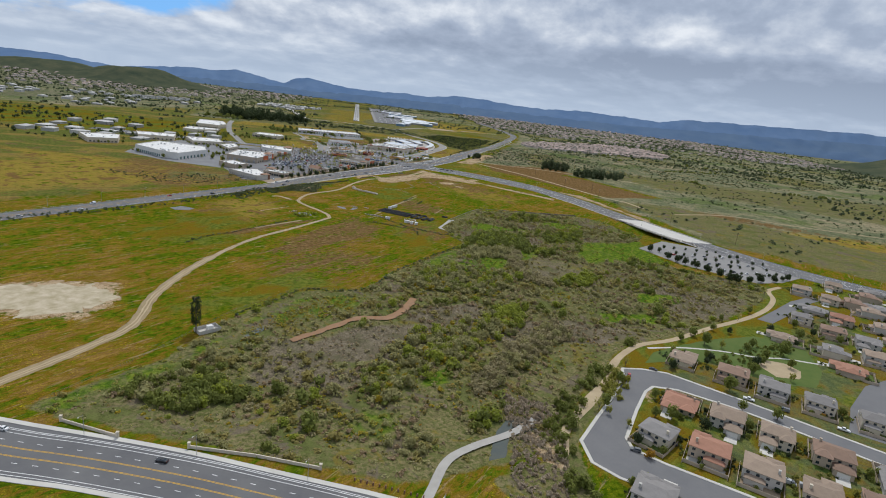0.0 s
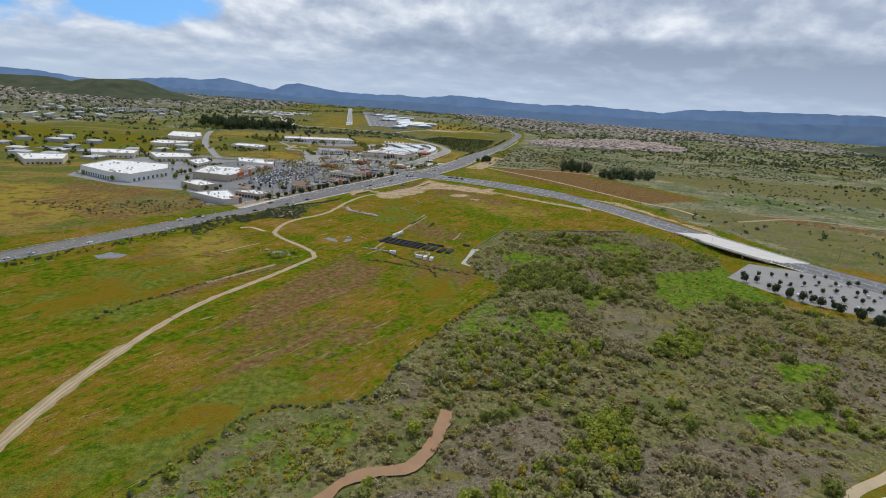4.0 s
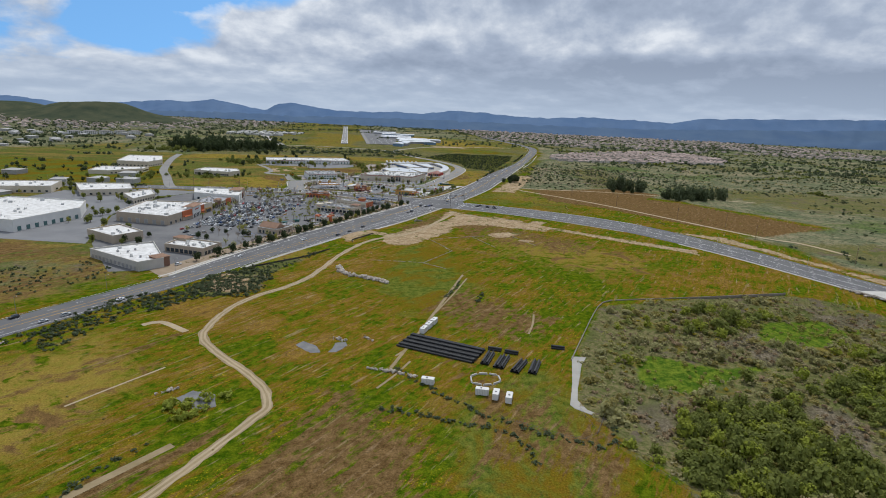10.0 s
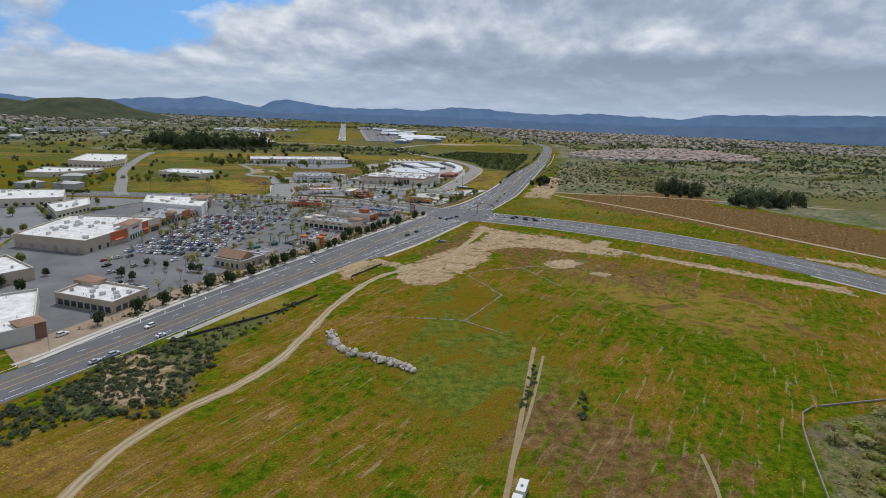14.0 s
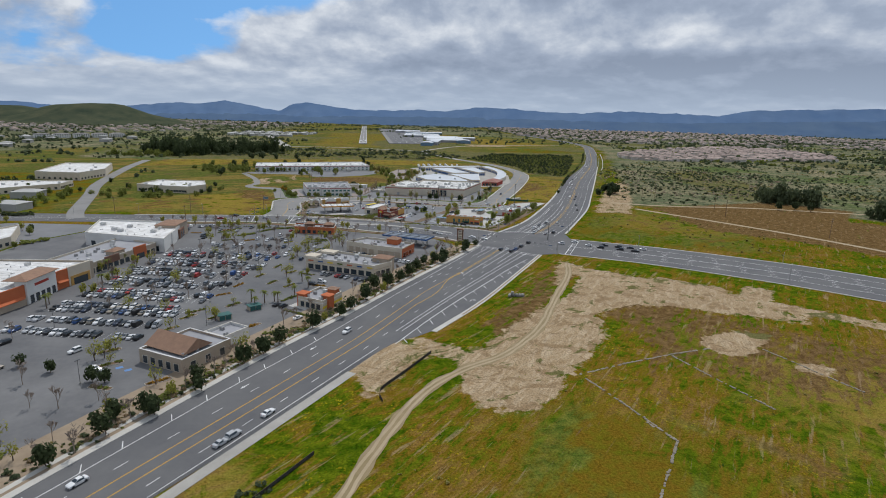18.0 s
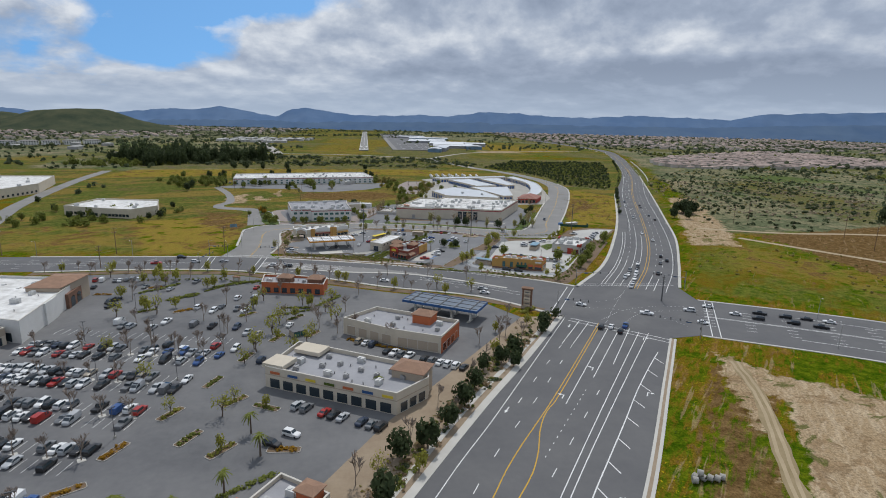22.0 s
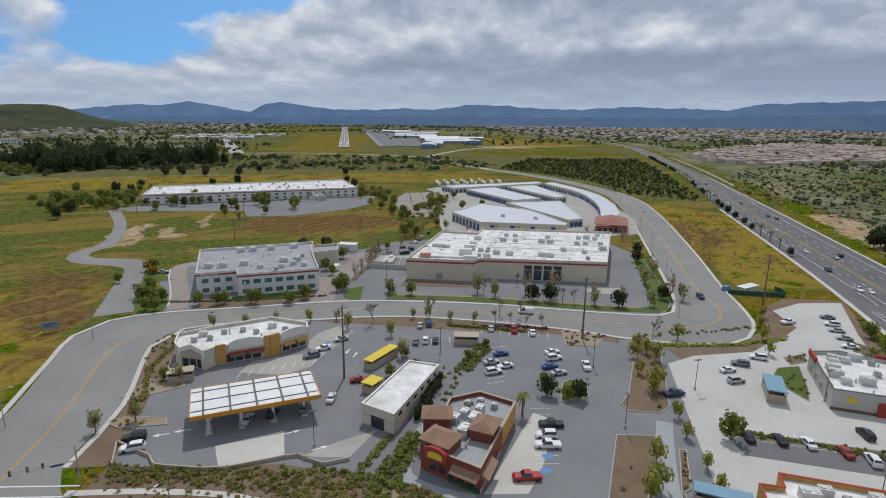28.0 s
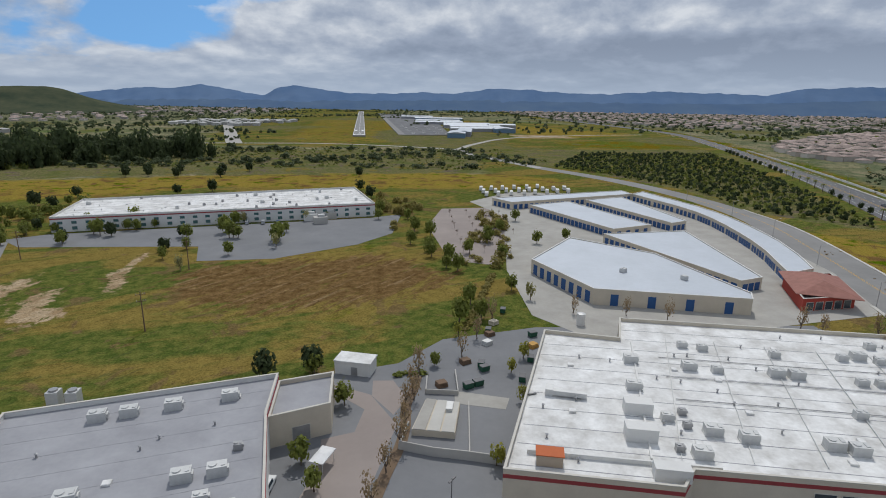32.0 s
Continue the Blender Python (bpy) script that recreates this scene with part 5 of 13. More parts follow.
solid("shoulder", ribbon(offset([p for p in HY if 770 < p[1] < 872], -13.5), -3.4, 0.0, 0.085), M["concrete"], "pale concrete shoulder behind the guard rail", "pavement", kind="structure")
solid("planted_gap", ribbon([p for p in smooth_edge(HW_E) if p[1] > 915], -1.55, -0.75, 0.235), M["bark_chips"], "brown planting gap along the pavement", "planting strip", kind="structure")
lines(highway_n, "yellow_line", double(HN_MID, 0, 1.2, 0.28), "yellow", "double yellow line")
for d in (3.97, 7.4, -4.5, -8.1):
    lines(highway_n, "dashed_line", dashes([p for p in HN_MID if p[1] > (1236 if d > 0 else 1108)], d, 0.24, ZL), "white", "dashed white lane line")
lines(highway_n, "edge_line", ribbon([p for p in HN_MID if p[1] > 1215], 10.6, 10.85, ZL), "white", "white edge line")
lines(highway_n, "edge_line", ribbon(HN_MID, -13.6, -13.35, ZL), "white", "white edge line")
for d, top in ((4.0, 1205), (7.5, 1236), (11.2, 1132), (14.6, 1208), (16.2, 1208), (-4.5, 1106), (-8.1, 1104)):
    lines(highway_n, "lane_line", ribbon([p for p in HN_MID if p[1] < top], d - 0.13, d + 0.13, ZL + 0.002), "white", "white turn lane line")
lines(highway_n, "dashed_line", dashes([p for p in HN_MID if 1132 < p[1] < 1236], 11.2, 0.24, ZL), "white", "dashed white lane line")
for d in (0.4, -0.4):
    lines(arterial, "median_line", ribbon(EA_MID, d - 0.13, d + 0.13, ZL), "white", "white median line")
for d in (3.97, 7.56, 11.15, -3.97, -7.56, -11.15):
    lines(arterial, "dashed_line", dashes(EA_MID, d, 0.24, ZL), "white", "dashed white lane line")
for d in (13.7, -13.7):
    lines(arterial, "edge_line", ribbon(EA_MID[6:], d - 0.14, d + 0.14, ZL), "white", "white edge line")
MEDIAN = smooth_edge([(-48.6, 1128.4), (-35.6, 1125.4), (-23.9, 1122), (-12.3, 1118), (-1.2, 1115.8), (18.7, 1113.2), (36, 1106.5), (52, 1097), (70, 1084.5)], 3.0)
med = Shape()
for k, (a, b) in enumerate(zip(MEDIAN, MEDIAN[1:])):
    wide = 0.35 + 0.5 * min(1.0, k / 14)
    (ax, ay), (bx, by) = a, b
    L = math.dist(a, b)
    nx_, ny_ = -(by - ay) / L * wide, (bx - ax) / L * wide
    med.prism([(ax - nx_, ay - ny_), (bx - nx_, by - ny_), (bx + nx_, by + ny_), (ax + nx_, ay + ny_)], -0.1, 0.24)
solid("median", med, M["concrete_pale"], "narrow pale concrete median kerb", "median", kind="structure")
pocket = [(-50.4, 1139.4), (-32.8, 1135.4), (-6.7, 1128), (18, 1119.4), (30, 1113.5), (36, 1107.5), (18.7, 1114.3), (-1.2, 1116.9), (-12.3, 1119), (-24, 1123), (-36, 1126.4), (-49.6, 1129.4)]
sheet("turn_pocket", pocket, 0.066, M["asphalt_old"], "worn pale asphalt turn pocket", "road", thick=0.01)
for pts in ([(-49.9, 1139.7), (-32.8, 1135.6), (-6.7, 1128.3)], [(-50.4, 1136.2), (-25.6, 1130.1), (-7.7, 1124.9)], [(-50.2, 1132.9), (-24.8, 1126.2), (-8.8, 1121.7)], [(-50.1, 1148), (-50.1, 1129.6)], [(46, 1116.2), (60, 1110), (71.3, 1102.7)]):
    lines(west_street, "lane_line", ribbon(curve(pts, 4), -0.11, 0.11, ZL + 0.006), "white", "white turn lane line")
lines(west_street, "dashed_line", dashes(curve([(-4.5, 1127.5), (17.8, 1119.5), (34, 1113), (46, 1107.5)], 3), 0, 0.2, ZL + 0.006, 2.0, 7.0), "white", "dashed white lane line")
lines(west_street, "dashed_line", dashes(curve([(-41, 1121.7), (-19.8, 1115.7), (1.3, 1108.8), (15.5, 1103.6), (34, 1095), (56, 1082)], 3), 0, 0.2, ZL, 2.0, 7.2), "white", "dashed white lane line")
for pts in ([(30.9, 1105.2), (46, 1097.5), (60, 1089), (76, 1077)], [(30, 1102), (45, 1094), (58, 1086), (74, 1073.5)]):
    lines(west_street, "lane_line", ribbon(curve(pts, 4), -0.11, 0.11, ZL + 0.002), "white", "white turn lane line")
west = [p for p in WS_MID if p[0] < -82]
lines(west_street, "median_line", double(west, 0, 0.9, 0.16), "white", "double white median line")
for d in (4.2, 8.0, -4.2, -8.0):
    lines(west_street, "dashed_line", dashes(west, d, 0.22, ZL), "white", "dashed white lane line")
lines(near_road, "yellow_line", double(BR_MID, 1.2, 0.2, 0.2), "yellow", "double yellow line")
lines(near_road, "yellow_line", double(BR_MID, -3.0, 0.2, 0.2), "yellow", "double yellow line")
for d in (4.5, -6.2):
    lines(near_road, "dashed_line", dashes(BR_MID, d, 0.22, ZL, 2.1, 7.3), "white", "dashed white lane line")
for d in (8.5, 10.21, 10.96, -10.39, -11.91):
    lines(near_road, "edge_line", ribbon(BR_MID, d - 0.12, d + 0.12, ZL), "white", "white bicycle lane line")
lines(side_street, "yellow_line", double(SS_MID, 0, 0.4, 0.16, 0.056), "yellow", "double yellow line")


def crosswalk(parent, a, b, wide=3.0):
    """Two white lines of a crossing from a to b."""
    s = Shape()
    u = (Vector(b) - Vector(a)).normalized()
    n2 = Vector((-u.y, u.x))
    for o in (-wide / 2, wide / 2):
        p, q = Vector(a) + n2 * o, Vector(b) + n2 * o
        w = n2 * 0.16
        s.add([(*(p - w), 0.07), (*(q - w), 0.07), (*(q + w), 0.07), (*(p + w), 0.07)], [(0, 1, 2, 3)])
    lines(parent, "crosswalk", s, "white", "white crosswalk lines")


for a, b in (((85, 1041.4), (114.3, 1015.9)), ((106.8, 1087.7), (154, 1084.9)), ((155.9, 1058.4), (134.2, 1018.7)), ((101.1, 1083.9), (81.3, 1049)), ((-74.7, 1154.8), (-44.4, 1151)), ((-79.4, 1152), (-77.5, 1126.4)), ((-51.5, 1149.6), (-52.2, 1114.6))):
    crosswalk(cross, a, b)


def arrow(parent, x, y, rz, turn=0):
    """A white lane arrow: straight (0), left (1) or right (-1)."""
    s = Shape()
    c, sn = math.cos(radians(rz)), math.sin(radians(rz))

    def put(pts):
        s.add([(x + c * u - sn * v, y + sn * u + c * v, 0.07) for u, v in pts], [tuple(range(len(pts)))])

    put([(-1.6, -0.16), (0.6, -0.16), (0.6, 0.16), (-1.6, 0.16)])
    if turn == 0:
        put([(0.5, -0.6), (2.0, 0), (0.5, 0.6)])
    else:
        put([(0.6, -0.16 * turn), (0.9, -0.16 * turn), (0.9, 0.9 * turn), (0.6, 0.9 * turn)][:: turn])
        put([(0.2, 0.8 * turn), (1.3, 0.8 * turn), (0.75, 1.9 * turn)][:: turn])
    lines(parent, "arrow", s, "white", "white lane arrow")


for x, y, rz in ((-27.4, 1129, 165), (-28.4, 1125.9, 165), (-9.7, 1123.7, 163), (-10.7, 1120.8, 163)):
    arrow(west_street, x, y, rz, 1)
for x, y, rz in ((34.2, 1101.8, -28), (40, 1097.2, -30), (71, 1105.5, -28)):
    arrow(west_street, x, y, rz, 1)
for x, y, t in ((60.6, 979.5, 1), (76.5, 996.5, 1), (86.0, 978.6, -1), (105.5, 1019.5, -1), (57.0, 934.5, -1), (42.5, 973.5, 0), (82.5, 1034.5, 0), (-29.5, 856.5, 0), (-11.0, 884.5, 0)):
    arrow(highway, x, y, 57 if t else 237, t)


dots = Shape()
for pts in ([(98, 1036), (112, 1058), (126, 1078)], [(126, 1078), (116, 1066), (104, 1062), (94, 1062)], [(104, 1034), (118, 1046), (136, 1048), (150, 1046)], [(144, 1052), (128, 1054), (112, 1050), (98, 1040)], [(92, 1056), (108, 1052), (124, 1040), (130, 1030)]):
    dots = dashes(curve(pts, 1.0), 0, 0.18, ZL + 0.006, 0.45, 1.7, 0.0, dots)
lines(cross, "guide_dots", dots, "white", "dotted white turning guides")

# ---- paved and bare areas ----
LOT = [(-118.1, 758.8), (-94.5, 799.5), (-64.3, 852.4), (-39.7, 892.1), (-13.2, 932.7), (9.4, 969.6), (42.5, 1014), (66.1, 1045.2), (54.8, 1064.1), (11.3, 1083), (-18.9, 1097.1), (-62.4, 1115.1), (-111.5, 1118.9), (-165.4, 1116), (-200.3, 1058.4), (-209.8, 945), (-181.4, 831.6), (-141.8, 756)]
sheet("parking_lot", LOT, 0.04, M["asphalt_lot"], "grey asphalt parking lot of the shopping centre", "parking lot", thick=0.2)
verge = [q for q in offset(smooth_edge(HW_W), 0.5) if 742 < q[1] < 1046]
strip = verge + [(66.1, 1045.2), (42.5, 1014), (9.4, 969.6), (-13.2, 932.7), (-39.7, 892.1), (-64.3, 852.4), (-94.5, 799.5), (-118.1, 758.8)]
sheet("planting_strip", strip, 0.09, M["bark_chips"], "pale brown mulch planting strip beside the highway", "planting strip", thick=0.2)
walk_line = [(x + 0.5 * math.sin(y * 0.05), y) for x, y in offset(smooth_edge(HW_W), 3.6) if 742 < y < 1040]
solid("sidewalk", ribbon(walk_line, 0, 1.7, 0.13), M["concrete_pale"], "pale concrete sidewalk in the planting strip", "sidewalk", kind="structure")
sheet("planting_strip", [(-18.9, 1099), (11.3, 1084.9), (54.8, 1066), (75.6, 1050.8), (79.4, 1054.6), (54.8, 1070.7), (12.3, 1088.6), (-11.3, 1101.9), (-62.4, 1120.8), (-111.5, 1124.5), (-155.9, 1122.7), (-155.9, 1118.9), (-111.5, 1119.8), (-62.4, 1116)], 0.09, M["mulch"], "brown planting strip beside the street", "planting strip", thick=0.2)
GAS = [(-41.6, 1158.6), (-42.5, 1181.2), (-46.3, 1215.3), (-41.6, 1226.6), (-32.1, 1231.3), (-7.6, 1232.3), (35.9, 1218.1), (71.8, 1208.7), (85, 1200.1), (75.6, 1176.5), (62.4, 1148.2), (51, 1121.7), (20.8, 1134), (9.4, 1146.3), (-1.9, 1151), (-9.4, 1153.8), (-28.3, 1154.8)]
sheet("forecourt", GAS, 0.05, M["asphalt_worn"], "grey asphalt forecourt and parking of the filling station", "forecourt", thick=0.2)
sheet("planting_bank", [(-43.5, 1149.1), (-20.8, 1142.2), (-6.3, 1138.2), (11.6, 1132.7), (27.2, 1126.9), (42, 1121.8), (46, 1127), (24, 1137), (11, 1147), (-1.9, 1151), (-9.4, 1153.8), (-28.3, 1154.8), (-41.6, 1158.6)], 0.10, M["mulch"], "brown planted bank below the filling station", "planting bank", thick=0.2)
sheet("forecourt", [(-20.6, 1153.5), (-8.7, 1156.6), (-9.7, 1165.9), (-23, 1162)], 0.056, M["concrete_pale"], "pale concrete slab over the fuel tanks", "slab", thick=0.01)
FAST = [(62.4, 1113.2), (86.9, 1102.8), (100.2, 1098.1), (111.5, 1113.2), (132.3, 1148.2), (155.9, 1176.5), (149.3, 1198.3), (135.1, 1196.4), (121, 1188.8), (102.1, 1188.8), (91.7, 1185), (79.4, 1154.8)]
sheet("parking_lot", FAST, 0.05, M["concrete_lot"], "pale concrete parking lot of the fast food block", "parking lot", thick=0.2)
sheet("planting_strip", [(62.4, 1111.3), (86.9, 1100.9), (103.9, 1092.4), (118.1, 1111.3), (138, 1141.6), (162.5, 1181.2), (155.9, 1192.6), (132.3, 1151), (111.5, 1116), (99.2, 1101.9), (86.9, 1105.6), (64.3, 1116)], 0.10, M["mulch"], "planting strip of mulch and low shrubs beside the highway", "planting strip", thick=0.2)
sheet("parking_lot", [(-58, 1248), (-45, 1248.8), (-16, 1250.6), (2, 1251.6), (18, 1250), (45, 1244), (75, 1233.6), (104, 1223), (112, 1222), (121, 1231), (132, 1258), (146, 1300), (143.6, 1323), (141.8, 1343.8), (56.7, 1351.3), (28.3, 1345.7), (15.1, 1332.4), (-7.6, 1326.8), (-66.1, 1315.4), (-72, 1290)], 0.05, M["asphalt_worn"], "grey asphalt yard round the industrial buildings", "parking lot", thick=0.2)
FRONT = [(18.2, 1250.6), (19.3, 1259), (22.6, 1261.9), (22.5, 1255.6), (37.8, 1252.7), (53.8, 1248.3), (66.6, 1244.3), (78.2, 1239.6), (94.6, 1233.9), (107.6, 1229.4), (112.4, 1229.6), (119, 1243), (127.6, 1266), (139, 1293.5), (144.4, 1296), (133.8, 1266), (127.8, 1246), (121.6, 1234), (116.2, 1226.4), (111, 1223.4), (92.2, 1228.2), (75.9, 1234.4), (58.6, 1241), (32.8, 1248.4)]
sheet("lawn_strip", FRONT, 0.13, M["lawn"], "green lawn strip between the street and the lot", "lawn", thick=0.2)
sheet("planting_strip", [(22.5, 1256.6), (22.5, 1255), (37.8, 1252), (53.8, 1247.5), (66.6, 1243.4), (78.2, 1238.4), (94.6, 1232.8), (107.4, 1228.4), (107.6, 1230), (94.7, 1234.6), (78.4, 1240.3), (66.8, 1245), (54, 1249), (38, 1253.4)], 0.15, M["bark_chips"], "bark strip along the lot's kerb", "planting strip", thick=0.2)
sheet("planting_strip", [(-49.3, 1250.4), (-45.9, 1248.8), (-33.7, 1249.3), (-17.9, 1250.9), (-10.4, 1252.4), (-7.6, 1264.8), (-9.8, 1267), (-15.8, 1255.4), (-33.9, 1255.6), (-47.7, 1256)], 0.12, M["mulch"], "brown planting strip in front of the office building", "planting strip", thick=0.2)
sheet("lawn_strip", [(-42, 1256.6), (-36.7, 1261.4), (-10.9, 1265.4), (-15.1, 1257.6), (-35.7, 1256.2)], 0.14, M["lawn"], "green lawn strip in front of the office building", "lawn", thick=0.2)
sheet("lawn_strip", [(2.3, 1255.9), (3.5, 1265.3), (10.2, 1268.1), (8.7, 1252), (5.7, 1252)], 0.14, M["lawn"], "bright green lawn island beside the drive", "lawn", thick=0.2)
sheet("planting_bed", [(24.7, 1266.9), (28.6, 1276), (56, 1264.6), (55.1, 1260.9), (40.3, 1263.7), (28.5, 1266.3)], 0.12, M["mulch"], "brown bed along the warehouse wall", "planting bed", thick=0.2)
sheet("planting_bed", [(96.9, 1253.7), (111, 1252), (107.7, 1246.3), (101.5, 1245.4), (95.5, 1249)], 0.14, M["concrete"], "pale kerbed walk at the warehouse entrance", "walk", thick=0.2)
sheet("lawn_strip", [(-65.7, 1246.4), (-72.1, 1259.9), (-74.8, 1275.5), (-81, 1301), (-84, 1318), (-79, 1318), (-76, 1302), (-71.1, 1294.4), (-66, 1287.7), (-72.7, 1284.4), (-67.7, 1274.9), (-59.2, 1258.7), (-58.6, 1249.6)], 0.13, M["lawn"], "grassy bank between the lane and the lot", "lawn", thick=0.2)
solid("drive", ribbon(curve([(-54.4, 1250), (-56.4, 1262), (-60.4, 1276), (-64.6, 1290), (-68, 1304), (-67, 1310), (-62, 1312)], 2), -3.2, 3.2, 0.058), M["asphalt_pink"], "pinkish asphalt drive beside the office building", "drive", kind="structure")
solid("kerb", ribbon(curve([(-58, 1252.6), (-60, 1263), (-64.2, 1277.4), (-68.4, 1291), (-71.6, 1304)], 2), -0.35, 0.35, 0.2), M["concrete_pale"], "pale kerb beside the drive", "kerb", kind="structure")
solid("drive", ribbon(curve([(-5.6, 1251.4), (-4.6, 1262), (-6, 1275), (-6.6, 1283)], 2), -4.2, 4.2, 0.056), M["asphalt_pink"], "pinkish asphalt drive between the buildings", "drive", kind="structure")
STORE = [(58.6, 1360.8), (69.9, 1341.9), (103.9, 1340), (141.8, 1345.7), (172, 1349.5), (192.8, 1392.9), (209.8, 1474.2), (209.8, 1549.8), (198.4, 1576.3), (113.4, 1597), (75.6, 1559.2), (86.9, 1512), (62.4, 1408)]
sheet("yard", STORE, 0.064, M["concrete"], "pale concrete yard of the storage buildings", "yard", thick=0.2)
sheet("parking_lot", [(-155.9, 1474.2), (-141.8, 1460), (-66.1, 1455.3), (-60.5, 1431.7), (-30.2, 1432.6), (3.8, 1453.4), (20.8, 1474.2), (28.3, 1521.4), (11.3, 1512), (-141.8, 1483.6)], 0.05, M["asphalt_worn"], "grey asphalt parking lot of the long building", "parking lot", thick=0.2)
sheet("road", smooth_edge([(-79.4, 1245.5), (-86.9, 1285.2), (-92.6, 1308.8), (-118.1, 1321.1), (-125.7, 1337.2), (-121, 1360.8), (-132.3, 1408), (-156.9, 1464.8)]) + smooth_edge([(-151.2, 1470.4), (-126.6, 1411.8), (-113.4, 1360.8), (-117.2, 1340), (-111.5, 1328.7), (-86.9, 1321.1), (-78.4, 1296.5), (-68, 1249.3)]), 0.05, M["asphalt_old"], "narrow worn asphalt lane across the fields", "road", thick=0.2)
sheet("parking_lot", [(313.7, 546.2), (364.8, 587.8), (415.8, 557.5), (446, 499), (453.6, 472.5), (415.8, 451.7), (382.7, 444.1), (332.6, 491.4)], 0.05, M["asphalt_old"], "pale grey parking lot beside the bridge", "parking lot", thick=0.2)

TR = smooth_edge(TRACK, 3.0)
TR_B = [a if q[1] > 420 else b for a, b, q in zip(offset(TR, 2.1), offset(TR, 3.4), TR)]
TR_C = [a if q[1] > 420 else b for a, b, q in zip(offset(TR, -2.1), offset(TR, -3.2), TR)]
left = [(x + noise.noise(Vector((x * .15, y * .15, 1))) * 1.2, y + noise.noise(Vector((x * .15, y * .15, 2))) * 1.2) for x, y in TR_B]
right = [(x + noise.noise(Vector((x * .15, y * .15, 5))) * 1.2, y + noise.noise(Vector((x * .15, y * .15, 6))) * 1.2) for x, y in TR_C]
track = sheet("dirt_track", left + right[::-1], 0.05, M["dirt"], "pale dirt track winding through the meadow", "track")
for d in (-1.35, 0.45):
    rut = offset(TR, d)
    rut = [(x + noise.noise(Vector((x * 0.2, y * 0.2, 8 + d))) * 0.5, y) for x, y in rut]
    lines(track, "wheel_rut", ribbon(rut, 0, 0.9, 0.06), "dirt_pale", "worn pale wheel rut")


M["sand"] = mat("sand", (0.52, 0.44, 0.33), (0.28, 0.24, 0.13), 0.95, 0.16, 0.5, bump=0.08)
sheet("sand_patch", rough([(-205, 330), (-172, 346), (-146, 346), (-134, 330), (-139, 312), (-152, 303), (-162, 300), (-195, 310)], 9.0, 1.5, 4), 0.06, M["sand"], "bare pale sand in the meadow", "sand")


def trail(pts, w, material, label, z=0.085, cat="path"):
    ln = smooth_edge(pts, 3.0)
    return sheet("path", offset(ln, w / 2) + offset(ln, -w / 2)[::-1], z, M[material], label, cat)


trail([(-68, 652), (-83.2, 665.3), (-90.7, 661.5)], 3.5, "dirt_pale", "short dirt spur off the track")
trail([(94.5, 184.3), (101.1, 200.3), (111.5, 213.6), (123.8, 228.7), (141.8, 247.6), (154, 266.5), (170.1, 283.5), (187.1, 295.8), (211.7, 304.3), (233.4, 315.6), (260.8, 330.8), (288.2, 344), (315.6, 359.1), (342.1, 378), (364.8, 400.7), (378, 423.4), (400.7, 436.6)], 4.2, "dirt_pale", "pale gravel path along the wetland")
trail([(100, 198), (106.8, 207.1), (126, 227.1), (140.3, 246.3), (153.9, 264.5), (160, 272)], 3.0, "dirt_pale", "sandy path beside the reeds", 0.105)
trail([(30.2, 151.2), (35.9, 162.5), (44.4, 179.5), (56.7, 189), (73.7, 197.5), (83.2, 204.1), (89.8, 209.8)], 3.8, "concrete", "pale concrete path to the pond")
trail([(189, 291.1), (213.6, 293.9), (241, 291.1), (260.8, 284.4), (281.6, 283.5), (311.8, 274.1)], 1.8, "concrete_pale", "winding concrete path through the lawn")
trail([(-91, 583), (-78, 599), (-66, 613)], 1.0, "dirt_pale", "faint dirt track in the meadow")
trail([(-85, 513), (-67, 533), (-47, 555)], 3.0, "dirt", "strip of bare soil beside the track", 0.095)
for a, b in (((46, 640), (30, 618)), ((36, 612), (20, 588)), ((52, 664), (88, 738)), ((100, 640), (112, 668))):
    trail([a, ((a[0] + b[0]) / 2 + 0.8, (a[1] + b[1]) / 2), b], 1.1, "dirt", "faint wheel track in the grass", 0.1)
trail([(26.5, 604.8), (47.2, 652), (68, 701.2), (86.9, 746.5)], 1.6, "dirt", "straight dirt track past the containers", 0.115)
trail([(264.6, 1192.6), (340.2, 1067.8), (415.8, 888.3), (444.1, 850.5), (453.6, 803.2)], 5.0, "dirt_pale", "dirt road along the ploughed field")
trail([(255.1, 1228.5), (311.8, 1207.7), (406.3, 1192.6), (604.8, 1115.1)], 5.0, "dirt_pale", "dirt road along the ploughed field")
trail([(491.4, 774.9), (604.8, 803.2), (718.2, 756), (1039.5, 661.5)], 6.0, "dirt", "dirt road over the slope")
trail([(-491.4, 2022.3), (-170.1, 2036.5), (-27.4, 2028), (122.8, 1946.7), (138, 1866.4), (179.5, 1738.8)], 9.0, "concrete", "pale road across the end of the runway", cat="road")
trail([(132.3, 1946.7), (170.1, 2031.8), (257, 2165.9), (406.3, 2249.1), (567, 2286.9)], 9.0, "concrete", "pale road past the hangars", cat="road")
trail([(-173.9, 2039.3), (-217.3, 2220.8), (-330.8, 2707.4)], 22.0, "concrete", "pale taxiway beside the airfield", cat="road")
trail([(-210, 1140), (-224, 1172), (-252, 1258), (-281, 1345), (-318, 1517), (-336, 1640)], 12.0, "asphalt_old", "asphalt street between the offices", cat="road")

# ---- buildings ----
rng = random.Random(7)


def contains(poly, x, y):
    odd = False
    for (x0, y0), (x1, y1) in zip(poly, poly[1:] + poly[:1]):
        if (y0 > y) != (y1 > y) and x < (x1 - x0) * (y - y0) / (y1 - y0) + x0:
            odd = not odd
    return odd


